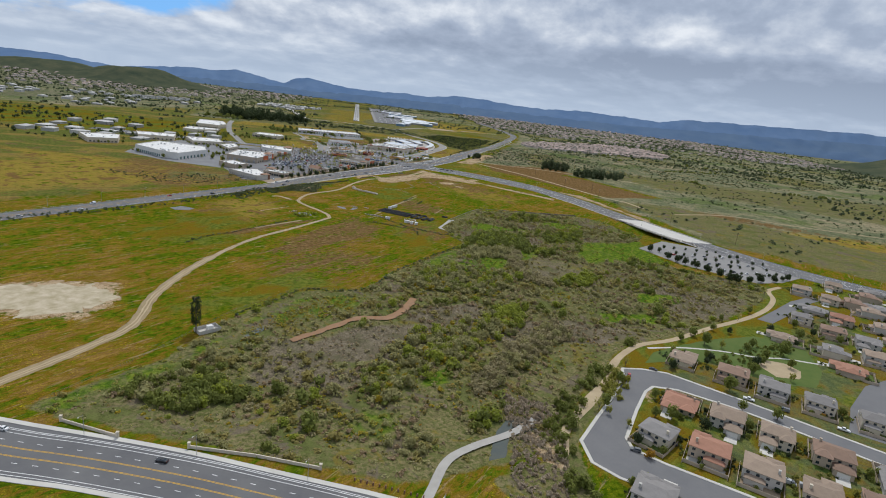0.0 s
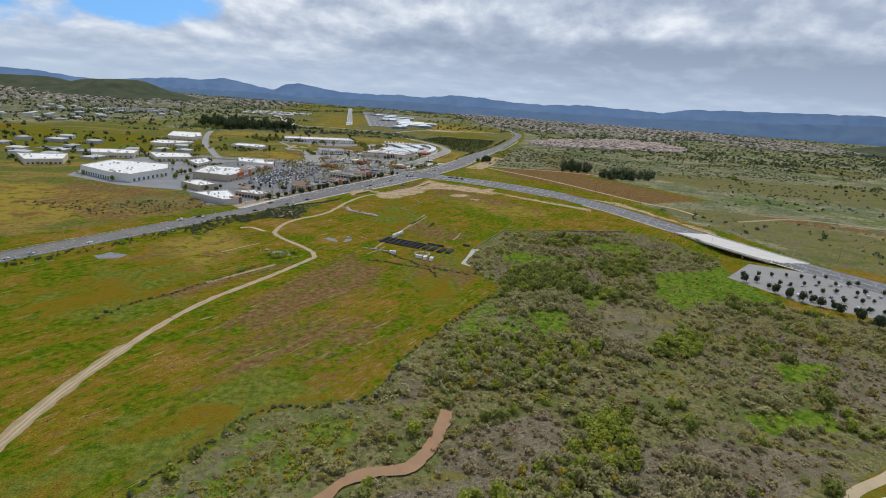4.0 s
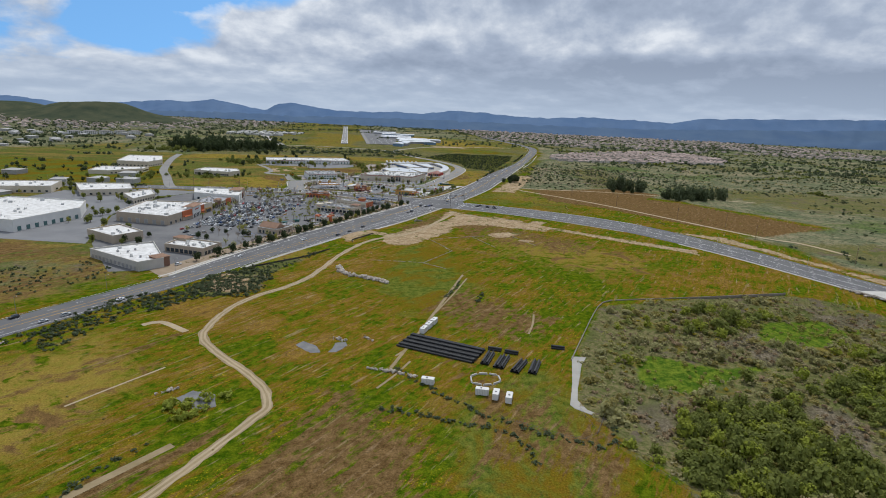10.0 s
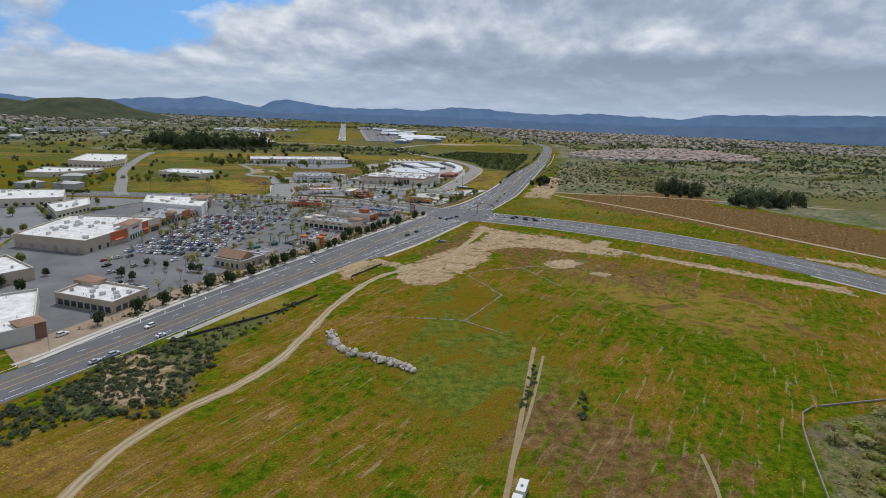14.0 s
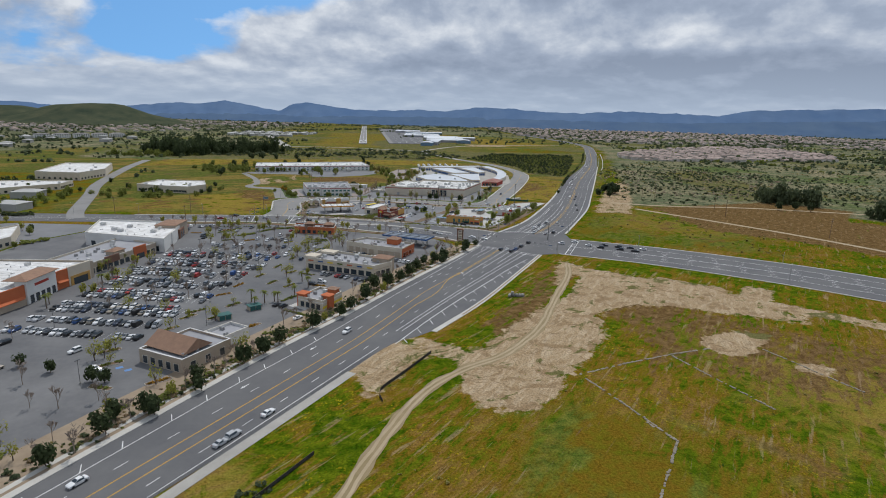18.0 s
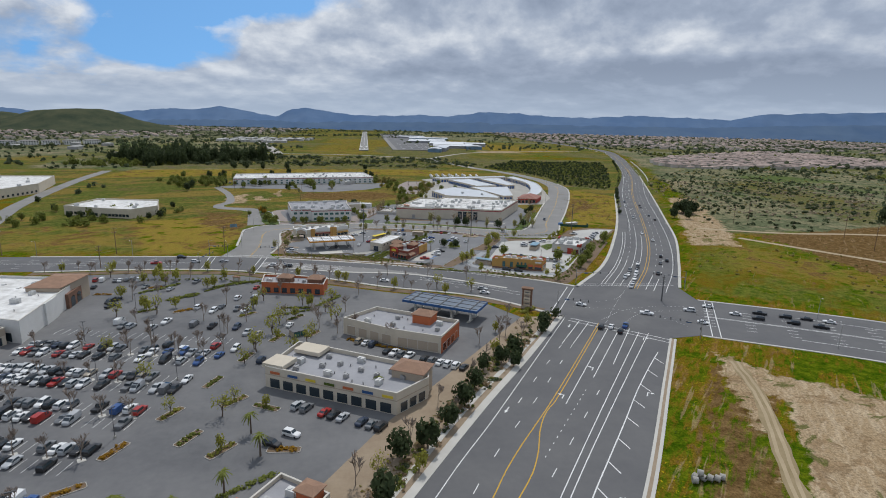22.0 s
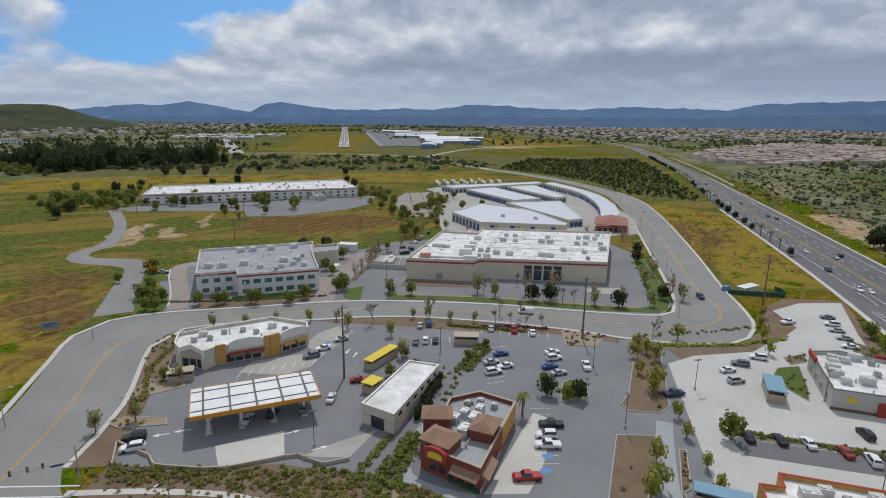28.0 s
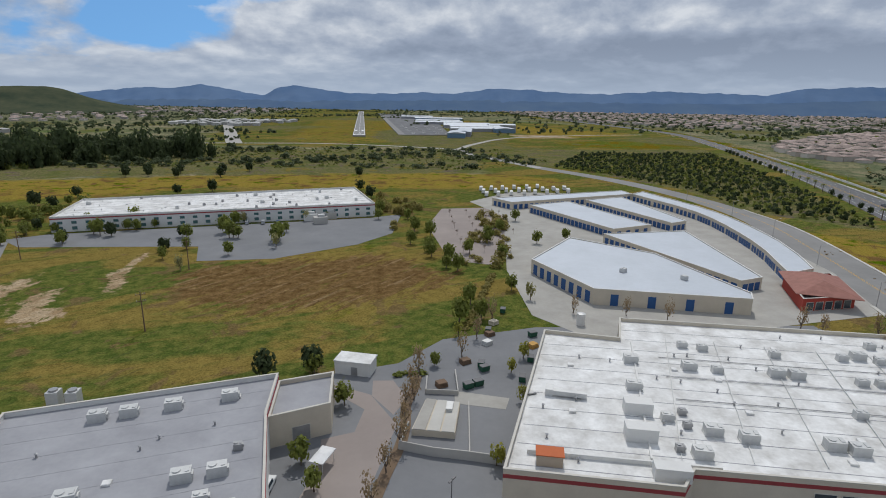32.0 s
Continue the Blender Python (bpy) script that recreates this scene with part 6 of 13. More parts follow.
def unit_mesh(sx, sy, sz, material):
    s = Shape().box(0, 0, 0, sx * 1.05, sy * 1.05, 0.3).box(0, 0, 0.3, sx, sy, sz)
    s.tube((-sx * 0.2, 0, sz + 0.3), (-sx * 0.2, 0, sz + 0.48), min(sx, sy) * 0.32, n=12)
    s.box(sx * 0.32, 0, sz + 0.3, sx * 0.2, sy * 0.6, 0.12).box(sx * 0.5 + 0.12, 0, 0.5, 0.24, sy * 0.6, sz * 0.5)
    return s.mesh("rooftop_unit", material)


UNITS = [unit_mesh(2.2, 1.5, 1.2, M["metal_light"]), unit_mesh(3.0, 2.0, 1.5, M["metal_light"]), unit_mesh(1.4, 1.2, 0.9, M["steel"])]
VENT = Shape().tube((0, 0, 0), (0, 0, 0.7), 0.18, n=8).tube((0, 0, 0.7), (0, 0, 0.85), 0.32, 0.1, 8).mesh("vent_pipe", M["steel"])
HATCH = Shape().box(0, 0, 0, 1.3, 1.3, 0.35).box(0, 0, 0.35, 1.15, 1.15, 0.06).mesh("skylight", M["roof_white"])


FOOTPRINTS = []


class House:
    """A building with a flat roof behind a parapet; its parts lie about its own origin."""

    def __init__(self, poly, h, wall, roof, label, category="building", name="building", par=0.9, cap="parapet", group=""):
        self.poly = ccw(poly)
        FOOTPRINTS.append(self.poly)
        self.cx, self.cy = (sum(p[i] for p in self.poly) / len(self.poly) for i in (0, 1))
        self.p = [(x - self.cx, y - self.cy) for x, y in self.poly]
        self.h, self.par = h, par
        self.root = thing(name, self.cx, self.cy, 0, 0, label, category, group)
        s = Shape().ring(self.p, 0.3, -0.5, h)
        part("wall", s, M[wall], self.root)
        inn = inset(self.p, 0.3)
        part("roof", Shape().add([(x, y, h - par) for x, y in inn], fill(inn)), M[roof], self.root)
        part("parapet_cap", Shape().ring([tuple(q) for q in inset(self.p, -0.06)], 0.45, h, h + 0.12), M[cap], self.root)

    def band(self, z0, z1, material, edges=None, out=0.06):
        n = len(self.p)
        for i in edges if edges is not None else range(n):
            a, b = Vector(self.p[i]), Vector(self.p[(i + 1) % n])
            u = (b - a).normalized()
            o = Vector((u.y, -u.x)) * out
            q = [a - u * out * 0.5, b + u * out * 0.5, b + u * out * 0.5 + o, a - u * out * 0.5 + o]
            part("trim_band", Shape().prism([tuple(v) for v in q], z0, z1, True, True), M[material], self.root)
        return self

    def openings(self, edge, z0, z1, width, count, material="glass", name="window", frame="parapet", margin=1.0, depth=0.08):
        """A row of like windows or doors along an edge, each with a frame."""
        n = len(self.p)
        a, b = Vector(self.p[edge]), Vector(self.p[(edge + 1) % n])
        L, u = (b - a).length, (b - a).normalized()
        o = Vector((u.y, -u.x))
        rz = math.degrees(math.atan2(u.y, u.x))
        pane = Shape().box(0, -depth / 2, 0, width, depth, z1 - z0).mesh(name, M[material])
        rim = Shape().box(0, 0, -0.1, width + 0.24, 0.1, 0.1).box(0, 0, z1 - z0, width + 0.24, 0.1, 0.1)
        rim.box(-width / 2 - 0.06, 0, 0, 0.12, 0.1, z1 - z0).box(width / 2 + 0.06, 0, 0, 0.12, 0.1, z1 - z0)
        rim = rim.mesh(name + "_frame", M[frame])
        for k in range(count):
            t = margin + (L - 2 * margin) * ((k + 0.5) / count)
            q = a + u * t
            ob = part(name, pane, None, self.root)
            ob.matrix_basis = pose(q.x, q.y, z0, 0, 0, rz)
            if name != "roller_door" and not (name == "window" and count > 5):
                fr = part(name + "_frame", rim, None, ob)
                fr.matrix_basis = pose(0, -0.07, 0)
        return self

    def units(self, count, seed=0, kinds=(0, 1, 2), rz=0.0, margin=3.0, vents=0, hatches=0):
        r = random.Random(seed)
        xs, ys = [q[0] for q in self.p], [q[1] for q in self.p]
        inn = inset(self.p, margin)
        done = []
        for name, num, gap in (("rooftop_unit", count, 4.5), ("vent_pipe", vents, 2.0), ("skylight", hatches, 3.0)):
            k = tries = 0
            while k < num and tries < 4000:
                tries += 1
                x, y = r.uniform(min(xs), max(xs)), r.uniform(min(ys), max(ys))
                if not contains(inn, x, y) or any(math.hypot(x - a, y - b) < gap for a, b in done):
                    continue
                done.append((x, y))
                me = UNITS[r.choice(kinds)] if name == "rooftop_unit" else VENT if name == "vent_pipe" else HATCH
                part(name, me, None, self.root).matrix_basis = pose(x, y, self.h - self.par, 0, 0, rz + r.choice((0, 85)))
                k += 1
        return self

    def fit(self, spots, rz=0.0):
        """Roof units at given places: x, y and kind."""
        for x, y, k in spots:
            part("rooftop_unit", UNITS[k], None, self.root).matrix_basis = pose(x - self.cx, y - self.cy, self.h - self.par, 0, 0, rz)
        return self

    def tower(self, x, y, sx, sy, z1, rz, wall, roof="roof_tile", rise=1.6):
        """A roof tower with a hipped tile roof."""
        x, y = x - self.cx, y - self.cy
        part("tower", Shape().box(x, y, 0, sx, sy, z1, rz), M[wall], self.root)
        part("tower_roof", Shape().hip(x, y, z1, sx, sy, rise, rz, 0.35, 0.5), M[roof], self.root)
        return self

    def panel(self, edge, t0, t1, z0, z1, material, name="panel", out=0.25, back=0.0, rise=0.0, peak=False, label=""):
        """A slab on an edge's face from t0 to t1 metres along it; rise: an arched or peaked top."""
        a, b = Vector(self.p[edge]), Vector(self.p[(edge + 1) % len(self.p)])
        u = (b - a).normalized()
        o = Vector((u.y, -u.x))
        top = [(t1, z1), ((t0 + t1) / 2, z1 + rise), (t0, z1)] if peak else [((t0 + t1) / 2 + (t1 - t0) / 2 * math.cos(k * math.pi / 10), z1 + rise * math.sin(k * math.pi / 10)) for k in range(11)] if rise else [(t1, z1), (t0, z1)]
        prof = [(t0, z0), (t1, z0)] + top
        n = len(prof)
        vs = [(*(a + u * t + o * d), z) for d in (out, -back) for t, z in prof]
        fs = [tuple(range(n)), tuple(range(2 * n - 1, n - 1, -1))] + [(k, k + n, (k + 1) % n + n, (k + 1) % n) for k in range(n)]
        part(name, Shape().add(vs, fs), M[material], self.root, label)
        return self

    def awning(self, edge, t0, t1, z, material, deep=1.3, drop=0.7, label=""):
        """A sloping cloth awning over a window."""
        a, b = Vector(self.p[edge]), Vector(self.p[(edge + 1) % len(self.p)])
        u = (b - a).normalized()
        o = Vector((u.y, -u.x))
        vs = [(*(a + u * t + o * d), z + dz) for t in (t0, t1) for d, dz in ((0.02, 0), (deep, -drop), (deep, -drop - 0.25), (0.02, -drop - 0.05))]
        part("awning", Shape().add(vs, [(0, 1, 5, 4), (1, 2, 6, 5), (2, 3, 7, 6), (3, 2, 1, 0), (4, 5, 6, 7)]), M[material], self.root, label)
        return self

    def block(self, name, x, y, z, sx, sy, sz, rz, material, label=""):
        part(name, Shape().box(x - self.cx, y - self.cy, z, sx, sy, sz, rz), M[material], self.root, label)
        return self


# the industrial row behind the filling station
b1 = House([(-51, 1264.4), (-36.9, 1267.2), (-35.9, 1261.6), (-6.6, 1266.3), (-11.3, 1298.4), (-11.3, 1313.5), (-58.6, 1303.2)], 8.6, "stucco_white", "roof_grey", "two-storey cream office building with grey flat roof and dark red band")
b1.band(7.3, 7.9, "band_red").openings(2, 1.0, 2.6, 2.6, 7, "glass_teal").openings(2, 4.6, 6.2, 2.6, 7, "glass_teal").openings(0, 1.0, 2.6, 2.2, 3, "glass_teal").openings(0, 4.6, 6.2, 2.2, 3, "glass_teal").units(0, 3, (0, 1), 12, 4.0, 9, 4)
b1.fit([(-41.3, 1300.4, 1), (-36.3, 1301.4, 1), (-29, 1303, 1), (-19.3, 1305.4, 1), (-49, 1275.5, 1), (-43.9, 1276.2, 1), (-36.2, 1278, 1), (-29.3, 1272.6, 0), (-21.2, 1272.2, 0), (-22.8, 1268.6, 2), (-21.3, 1281.3, 1), (-16.2, 1282.2, 1), (-14.4, 1288.5, 2), (-17.1, 1276, 0), (-12.8, 1273.6, 0)], 10)
House([(-11.3, 1299.4), (0, 1303.2), (0, 1316.4), (-11.3, 1313.5)], 6.8, "stucco_cream", "roof_grey", "low cream annexe with a loading door").openings(0, 0.1, 3.4, 3.4, 1, "steel", "loading_door")
b2 = House([(28.3, 1276.7), (54.8, 1269.1), (58.6, 1272.9), (108.7, 1259.7), (138, 1317.3), (74.7, 1335.3), (69, 1323), (52, 1329.6)], 8.8, "stucco_cream", "roof_white", "large cream warehouse with white flat roof and dark red band")
b2.band(7.2, 7.9, "band_red", (0, 1, 2, 3)).openings(2, 0.3, 4.4, 3.2, 4, "glass", margin=34).openings(2, 4.6, 6.4, 3.2, 4, "glass", margin=34).openings(0, 0.2, 3.2, 2.4, 1, "steel", "door")
b2.units(0, 5, (0, 1, 2, 2), -16, 3.0, 30, 10)
b2.fit([(66.5, 1311.7, 1), (61.6, 1300, 1), (82.6, 1317.8, 0), (86.5, 1315.7, 0), (77.9, 1306.9, 1), (83.3, 1304.9, 0), (101.5, 1310.5, 0), (95.3, 1301.8, 1), (99, 1300.5, 1), (116, 1307, 0), (120.1, 1307.1, 1), (123.3, 1304.3, 0), (110.6, 1295.9, 0), (114.4, 1295, 0), (99.4, 1284.6, 0), (73.2, 1280.2, 1), (68.2, 1283, 1), (86.5, 1276.4, 1), (89.6, 1274.6, 1), (64.7, 1285.4, 2), (62.4, 1277, 1), (62.4, 1288.2, 0), (59.6, 1279, 2), (66.2, 1289.7, 2), (121, 1293, 0), (128, 1312, 0), (104, 1268.5, 2), (107, 1279, 0), (118, 1284, 1)], -16)
for x, y, sx, sy, sz in ((58.2, 1291.6, 5.2, 2.6, 2.4), (54.6, 1283.2, 5.4, 2.7, 2.6), (54.5, 1272.6, 5.6, 2.4, 2.2)):
    b2.block("plant_room", x, y, b2.h - b2.par, sx, sy, sz, -16, "stucco_white", "white rooftop plant container")
b2.block("plant_room", 36.5, 1278.6, b2.h - b2.par, 4.2, 2.4, 2.0, -16, "stucco_tan", "tan rooftop shed with a rusty roof").block("shed_roof", 36.5, 1278.6, b2.h - b2.par + 2.0, 4.6, 2.8, 0.16, -16, "stucco_orange")
b2.block("duct", 46.8, 1298.4, b2.h - b2.par + 0.3, 7.4, 1.1, 1.0, -20, "metal_light", "long galvanised roof duct").block("duct", 43.6, 1300.2, b2.h - b2.par, 1.6, 2.4, 1.5, -20, "metal_light", "galvanised duct end")
# a parapet step across the roof
b2.block("roof_step", 48.5, 1277.2, b2.h - b2.par, 31, 0.35, 0.8, -15.8, "stucco_white", "white inner parapet").block("roof_step", 62.6, 1299.5, b2.h - b2.par, 0.35, 48, 0.35, -22, "stucco_white", "low roof kerb")
for k in range(5):
    b2.block("roof_pipe", 70 + k * 11, 1300 - k * 3.2, b2.h - b2.par + 0.15, 0.14, 52 - k * 1.5, 0.14, -26, "metal_light")
for k in range(3):
    b2.block("roof_pipe", 92 + k * 3, 1288 + k * 9, b2.h - b2.par + 0.15, 50, 0.14, 0.14, -16, "steel")
long_b = House([(-141.8, 1487.4), (13.2, 1516.7), (0.9, 1576.3), (-149.3, 1538.5)], 7.6, "stucco_white", "roof_white", "very long white warehouse with a dark red band")
long_b.band(6.2, 6.8, "band_red", (0, 3)).openings(0, 1.0, 2.6, 2.2, 26, "glass_teal").openings(0, 3.9, 5.2, 2.2, 26, "glass_teal").openings(3, 1.0, 2.4, 2.0, 7, "glass").units(24, 6, (2, 0), 11, 4.0, 20, 10)

# storage park
st = dict(label="low cream self-storage building with white metal roof and blue doors", category="storage building", group="storage buildings")


def storage(poly, h, doors):
    b = House(poly, h, "stucco_cream", "roof_metal", par=0.25, name="storage_building", cap="stucco_white", **st)
    for e, n in doors:
        b.openings(e, 0.05, h - 1.6, 2.5, n, "blue_door", "roller_door", "stucco_white", 0.8)
    return b


sa = storage([(71, 1404), (81.5, 1368), (128, 1353.5), (131.5, 1359), (124, 1408), (98.5, 1437)], 5.6, ((0, 8), (1, 4)))
sa.units(2, 1, (0,), 20, 5)
storage([(119, 1447), (138.5, 1374), (149, 1377), (162, 1450)], 4.6, ((0, 20), (1, 3)))
storage([(105, 1522), (128, 1456), (152, 1464), (133, 1532)], 4.6, ((0, 22), (1, 4)))
storage([(146, 1537), (165, 1467), (176, 1472), (174, 1546)], 4.6, ((0, 22), (1, 3)))
storage([(87.9, 1547), (96.4, 1530.9), (187.1, 1557.4), (186.2, 1571.5)], 4.6, ((1, 24), (0, 4)))
arc_in = curve([(187.1, 1557.4), (195.6, 1494), (182.4, 1428.8), (162.5, 1380.6)], 16)
arc_out = curve([(176.7, 1385.4), (194.7, 1426.9), (207, 1494), (199.4, 1566.8)], 16)
storage(arc_in + arc_out, 4.6, [(i, 5) for i in range(len(ccw(arc_in + arc_out))) if i < len(arc_in) - 1])
mg = House([(147, 1355), (167, 1356), (179, 1380), (159, 1379)], 4.4, "stucco_red", "roof_grey", "storage office with red walls and red tile roof", "office")
part("hip_roof", Shape().hip(0, 0, 4.4, 26, 18, 3.2, 63, 0.4, 0.7), M["roof_red"], mg.root)
mg.openings(0, 0.3, 3.0, 2.6, 5, "glass")

# filling station block
cv = House([(-43.5, 1213), (-42.5, 1206), (-40.3, 1202.3), (-33, 1199.3), (-31, 1201.4), (-17.5, 1205.6), (-7.3, 1212.8), (-8, 1217), (-18.9, 1223), (-35.5, 1217)], 5.4, "stucco_cream", "roof_white", "cream convenience store with arched parapets and white roof", "shop", cap="stucco_white")
cv.openings(2, 0.3, 2.7, 1.7, 3, "glass", margin=0.8).openings(4, 0.4, 2.7, 2.3, 4, "glass", margin=2.6).openings(5, 0.4, 2.7, 2.2, 4, "glass").units(0, 8, (0, 2), 15, 2.5, 5)
cv.fit([(-38, 1208, 2), (-34, 1209, 2), (-36.5, 1212, 0), (-31, 1213, 2), (-26, 1214, 2), (-22, 1212, 2), (-18, 1216, 0), (-14, 1213, 2)], 20)
cv.panel(2, 0.2, 7.7, 3.0, 5.6, "stucco_white", "entrance_gable", 0.7, 0.0, 1.5, True, "white peaked entrance gable").panel(2, 0.8, 7.1, 3.0, 4.6, "stucco_tan", "gable_panel", 0.76, 0.0, 1.2, True, "tan panel in the entrance gable")
cv.panel(2, 0.0, 1.0, 0.0, 3.0, "stucco_cream", "pier", 0.7).panel(2, 6.9, 7.9, 0.0, 3.0, "stucco_cream", "pier", 0.7)
cv.panel(4, 0.0, 2.6, 0.6, 5.9, "stucco_ochre", "ochre_panel", 0.4).panel(4, 3.4, 12.5, 4.0, 5.5, "stucco_white", "arched_parapet", 0.3, 0.3, 1.3, False, "white arched parapet").panel(4, 3.0, 13.2, 2.85, 3.15, "stucco_red", "sign_band", 0.5, 0.0, 0.0, False, "red band over the shop windows")
cv.panel(4, 12.6, 14.1, 0.0, 6.3, "stucco_ochre", "ochre_panel", 0.4, 0.3).panel(5, 0.0, 3.0, 0.0, 6.3, "stucco_ochre", "ochre_panel", 0.4, 0.3).panel(5, 3.4, 11.8, 4.0, 5.5, "stucco_white", "arched_parapet", 0.3, 0.3, 1.1, False, "white arched parapet")
cv.awning(4, 3.6, 7.6, 2.9, "stucco_brown", 1.2, 0.6, "brown-red awning").awning(4, 8.4, 12.4, 2.9, "stucco_brown", 1.2, 0.6, "brown-red awning").awning(5, 4.0, 7.6, 2.9, "stucco_ochre", 1.2, 0.6).awning(5, 8.2, 11.8, 2.9, "stucco_ochre", 1.2, 0.6)
cw = House([(6.9, 1166.6), (13.6, 1160.8), (26.9, 1183.4), (19.6, 1187)], 4.8, "stucco_cream", "roof_white", "long cream car wash tunnel with a white roof", "car wash", par=0.25, cap="stucco_white")
cw.openings(0, 0.05, 2.9, 3.6, 1, "glass", "tunnel_opening").band(2.4, 2.6, "stucco_tan").openings(1, 3.2, 3.9, 1.6, 6, "glass")
mx = House([(18.3, 1147.6), (27.3, 1139.3), (40.5, 1161.5), (33.8, 1167.5), (26.5, 1165.5)], 5.2, "stucco_brick", "roof_grey", "brick-red restaurant with tiled roof towers and roof units", "restaurant", cap="stucco_tan")
mx.units(0, 4, (0, 2), 20, 3.0, 6).openings(0, 0.9, 2.6, 1.5, 5, "glass", frame="stucco_red").openings(1, 0.9, 2.6, 1.5, 4, "glass", margin=2, frame="stucco_red")
mx.fit([(27, 1152, 1), (30, 1156, 1), (28.5, 1159, 0), (32, 1160, 0), (30, 1163, 2), (26, 1157, 0), (33, 1163.5, 2), (35.5, 1161, 2)], 55)
mx.tower(21.6, 1148.4, 6.0, 5.0, 6.4, -42, "stucco_brick").tower(22.3, 1157.4, 5.6, 4.6, 6.4, -10, "stucco_brick").tower(31.0, 1151.2, 5.6, 4.4, 6.6, 58, "stucco_brick")
mx.awning(0, 6.4, 12.2, 3.9, "roof_tile", 1.6, 0.9, "brown tiled canopy roof").awning(1, 0.2, 6.6, 3.9, "roof_tile", 1.6, 0.9, "brown tiled canopy roof").panel(0, 0.6, 5.4, 3.7, 5.4, "stucco_red", "sign_gable", 1.0, 0.0, 1.0, False, "red arched entrance gable").panel(0, 1.4, 4.6, 4.2, 4.9, "yellow_cloth", "sign", 1.06, 0.0, 0.7, False, "yellow half-round sign shape")
mx.panel(1, 14.5, 25.6, 0.8, 5.3, "stucco_ochre", "ochre_panel", 0.12).panel(0, 5.6, 12.2, 0.0, 0.9, "lawn_dark", "planter_base", 0.3, 0.0, 0.0, False, "dark green base band").panel(1, 0.0, 13.5, 0.0, 0.8, "stucco_tan", "base_band", 0.16)
tc_b = House([(71.3, 1122.3), (96.1, 1112.8), (100.4, 1119.7), (79.6, 1130.2), (77.6, 1126.6), (74, 1128)], 5.2, "stucco_ochre", "roof_white", "ochre fast food restaurant with red trim and awnings", "restaurant", cap="stucco_red")
tc_b.units(0, 9, (0, 2), -22, 2.5, 4).fit([(80.5, 1124, 1), (84, 1124.6, 0), (88.5, 1119.6, 1), (91, 1121.5, 0), (95.8, 1117.4, 1), (86, 1122, 2), (93.5, 1118.5, 2)], -22)
tc_b.panel(0, 0.0, 26.56, 0.0, 0.9, "stucco_brown", "base_band", 0.08, 0.0, 0.0, False, "dark brown base band").panel(0, 3.0, 26.6, 5.2, 5.9, "stucco_ochre", "parapet_panel", 0.1, 0.25)
for t in (5.5, 9.6):
    tc_b.panel(0, t, t + 1.5, 1.3, 4.0, "glass_teal", "window", 0.1).panel(0, t - 0.12, t + 1.62, 1.18, 1.3, "stucco_brown", "window_sill", 0.16)
for t in (13.2, 15.2, 17.2):
    tc_b.panel(0, t, t + 1.0, 2.9, 4.1, "glass_teal", "window", 0.1).panel(0, t - 0.1, t + 1.1, 2.8, 2.9, "stucco_brown", "window_sill", 0.16)
tc_b.awning(0, 12.8, 18.6, 2.7, "awning_green", 1.3, 0.5, "dark green awning over the hatch").panel(0, 13.2, 18.2, 0.9, 2.0, "glass", "window", 0.09)
for t0, t1 in ((19.4, 21.6), (22.6, 26.2)):
    tc_b.panel(0, t0, t1, 0.9, 2.3, "glass", "window", 0.1).awning(0, t0 - 0.2, t1 + 0.2, 3.3, "stucco_orange", 1.1, 0.7, "orange-red awning")
tc_b.panel(0, 22.2, 26.5, 3.5, 5.9, "stucco_ochre", "sign_panel", 0.3).panel(0, 22.7, 26.0, 4.2, 5.0, "stucco_white", "sign", 0.36, 0.0, 0.0, False, "white sign shape").panel(1, 0.6, 7.4, 3.2, 3.6, "stucco_orange", "sign_band", 0.2).openings(1, 0.8, 2.8, 1.5, 3, "glass")
dl = House([(116, 1156.4), (130.3, 1148.4), (144.5, 1168), (141.5, 1170.6), (136, 1175.6), (128, 1176.6)], 5.2, "stucco_grey", "roof_white", "grey fast food restaurant with red corner panels", "restaurant", cap="metal_dark")
dl.units(0, 10, (0, 2), -22, 2.5, 6).fit([(124, 1164, 1), (126, 1167, 1), (129, 1170, 0), (123, 1160, 0), (128, 1159, 1), (133, 1170.5, 0), (134, 1162, 2), (137, 1171.5, 1), (131, 1172.5, 0), (138.5, 1168, 2)], -30)
dl.panel(0, 0.0, 16.3, 0.0, 0.8, "stucco_brown", "base_band", 0.06).panel(0, 3.0, 5.0, 2.5, 3.5, "yellow_cloth", "sign", 0.2, 0.0, 0.3, False, "yellow rounded sign shape").panel(0, 9.2, 12.4, 0.0, 3.4, "stucco_red", "entrance_panel", 0.5, 0.0, 0.0, False, "red entrance panel").panel(0, 13.4, 15.6, 0.8, 3.0, "stucco_red", "window_frame", 0.1).panel(0, 13.7, 15.3, 1.1, 2.7, "glass", "window", 0.14)
dl.panel(0, 14.6, 16.9, 4.6, 6.2, "stucco_red", "red_fin", 0.6, 0.3).panel(1, -0.3, 2.0, 4.6, 6.2, "stucco_red", "red_fin", 0.6, 0.3).panel(5, 0.0, 7.0, 4.6, 6.0, "stucco_red", "red_fin", 0.3, 0.3).panel(2, 0.5, 3.5, 3.4, 6.0, "stucco_red", "red_fin", 0.4, 0.2).openings(1, 0.8, 2.8, 1.8, 6, "glass").openings(5, 0.8, 2.8, 1.6, 4, "glass")


M["canopy_orange"] = mat("canopy_orange", (0.60, 0.27, 0.03), (0.52, 0.23, 0.03), 0.6, 0.3, 2.0)


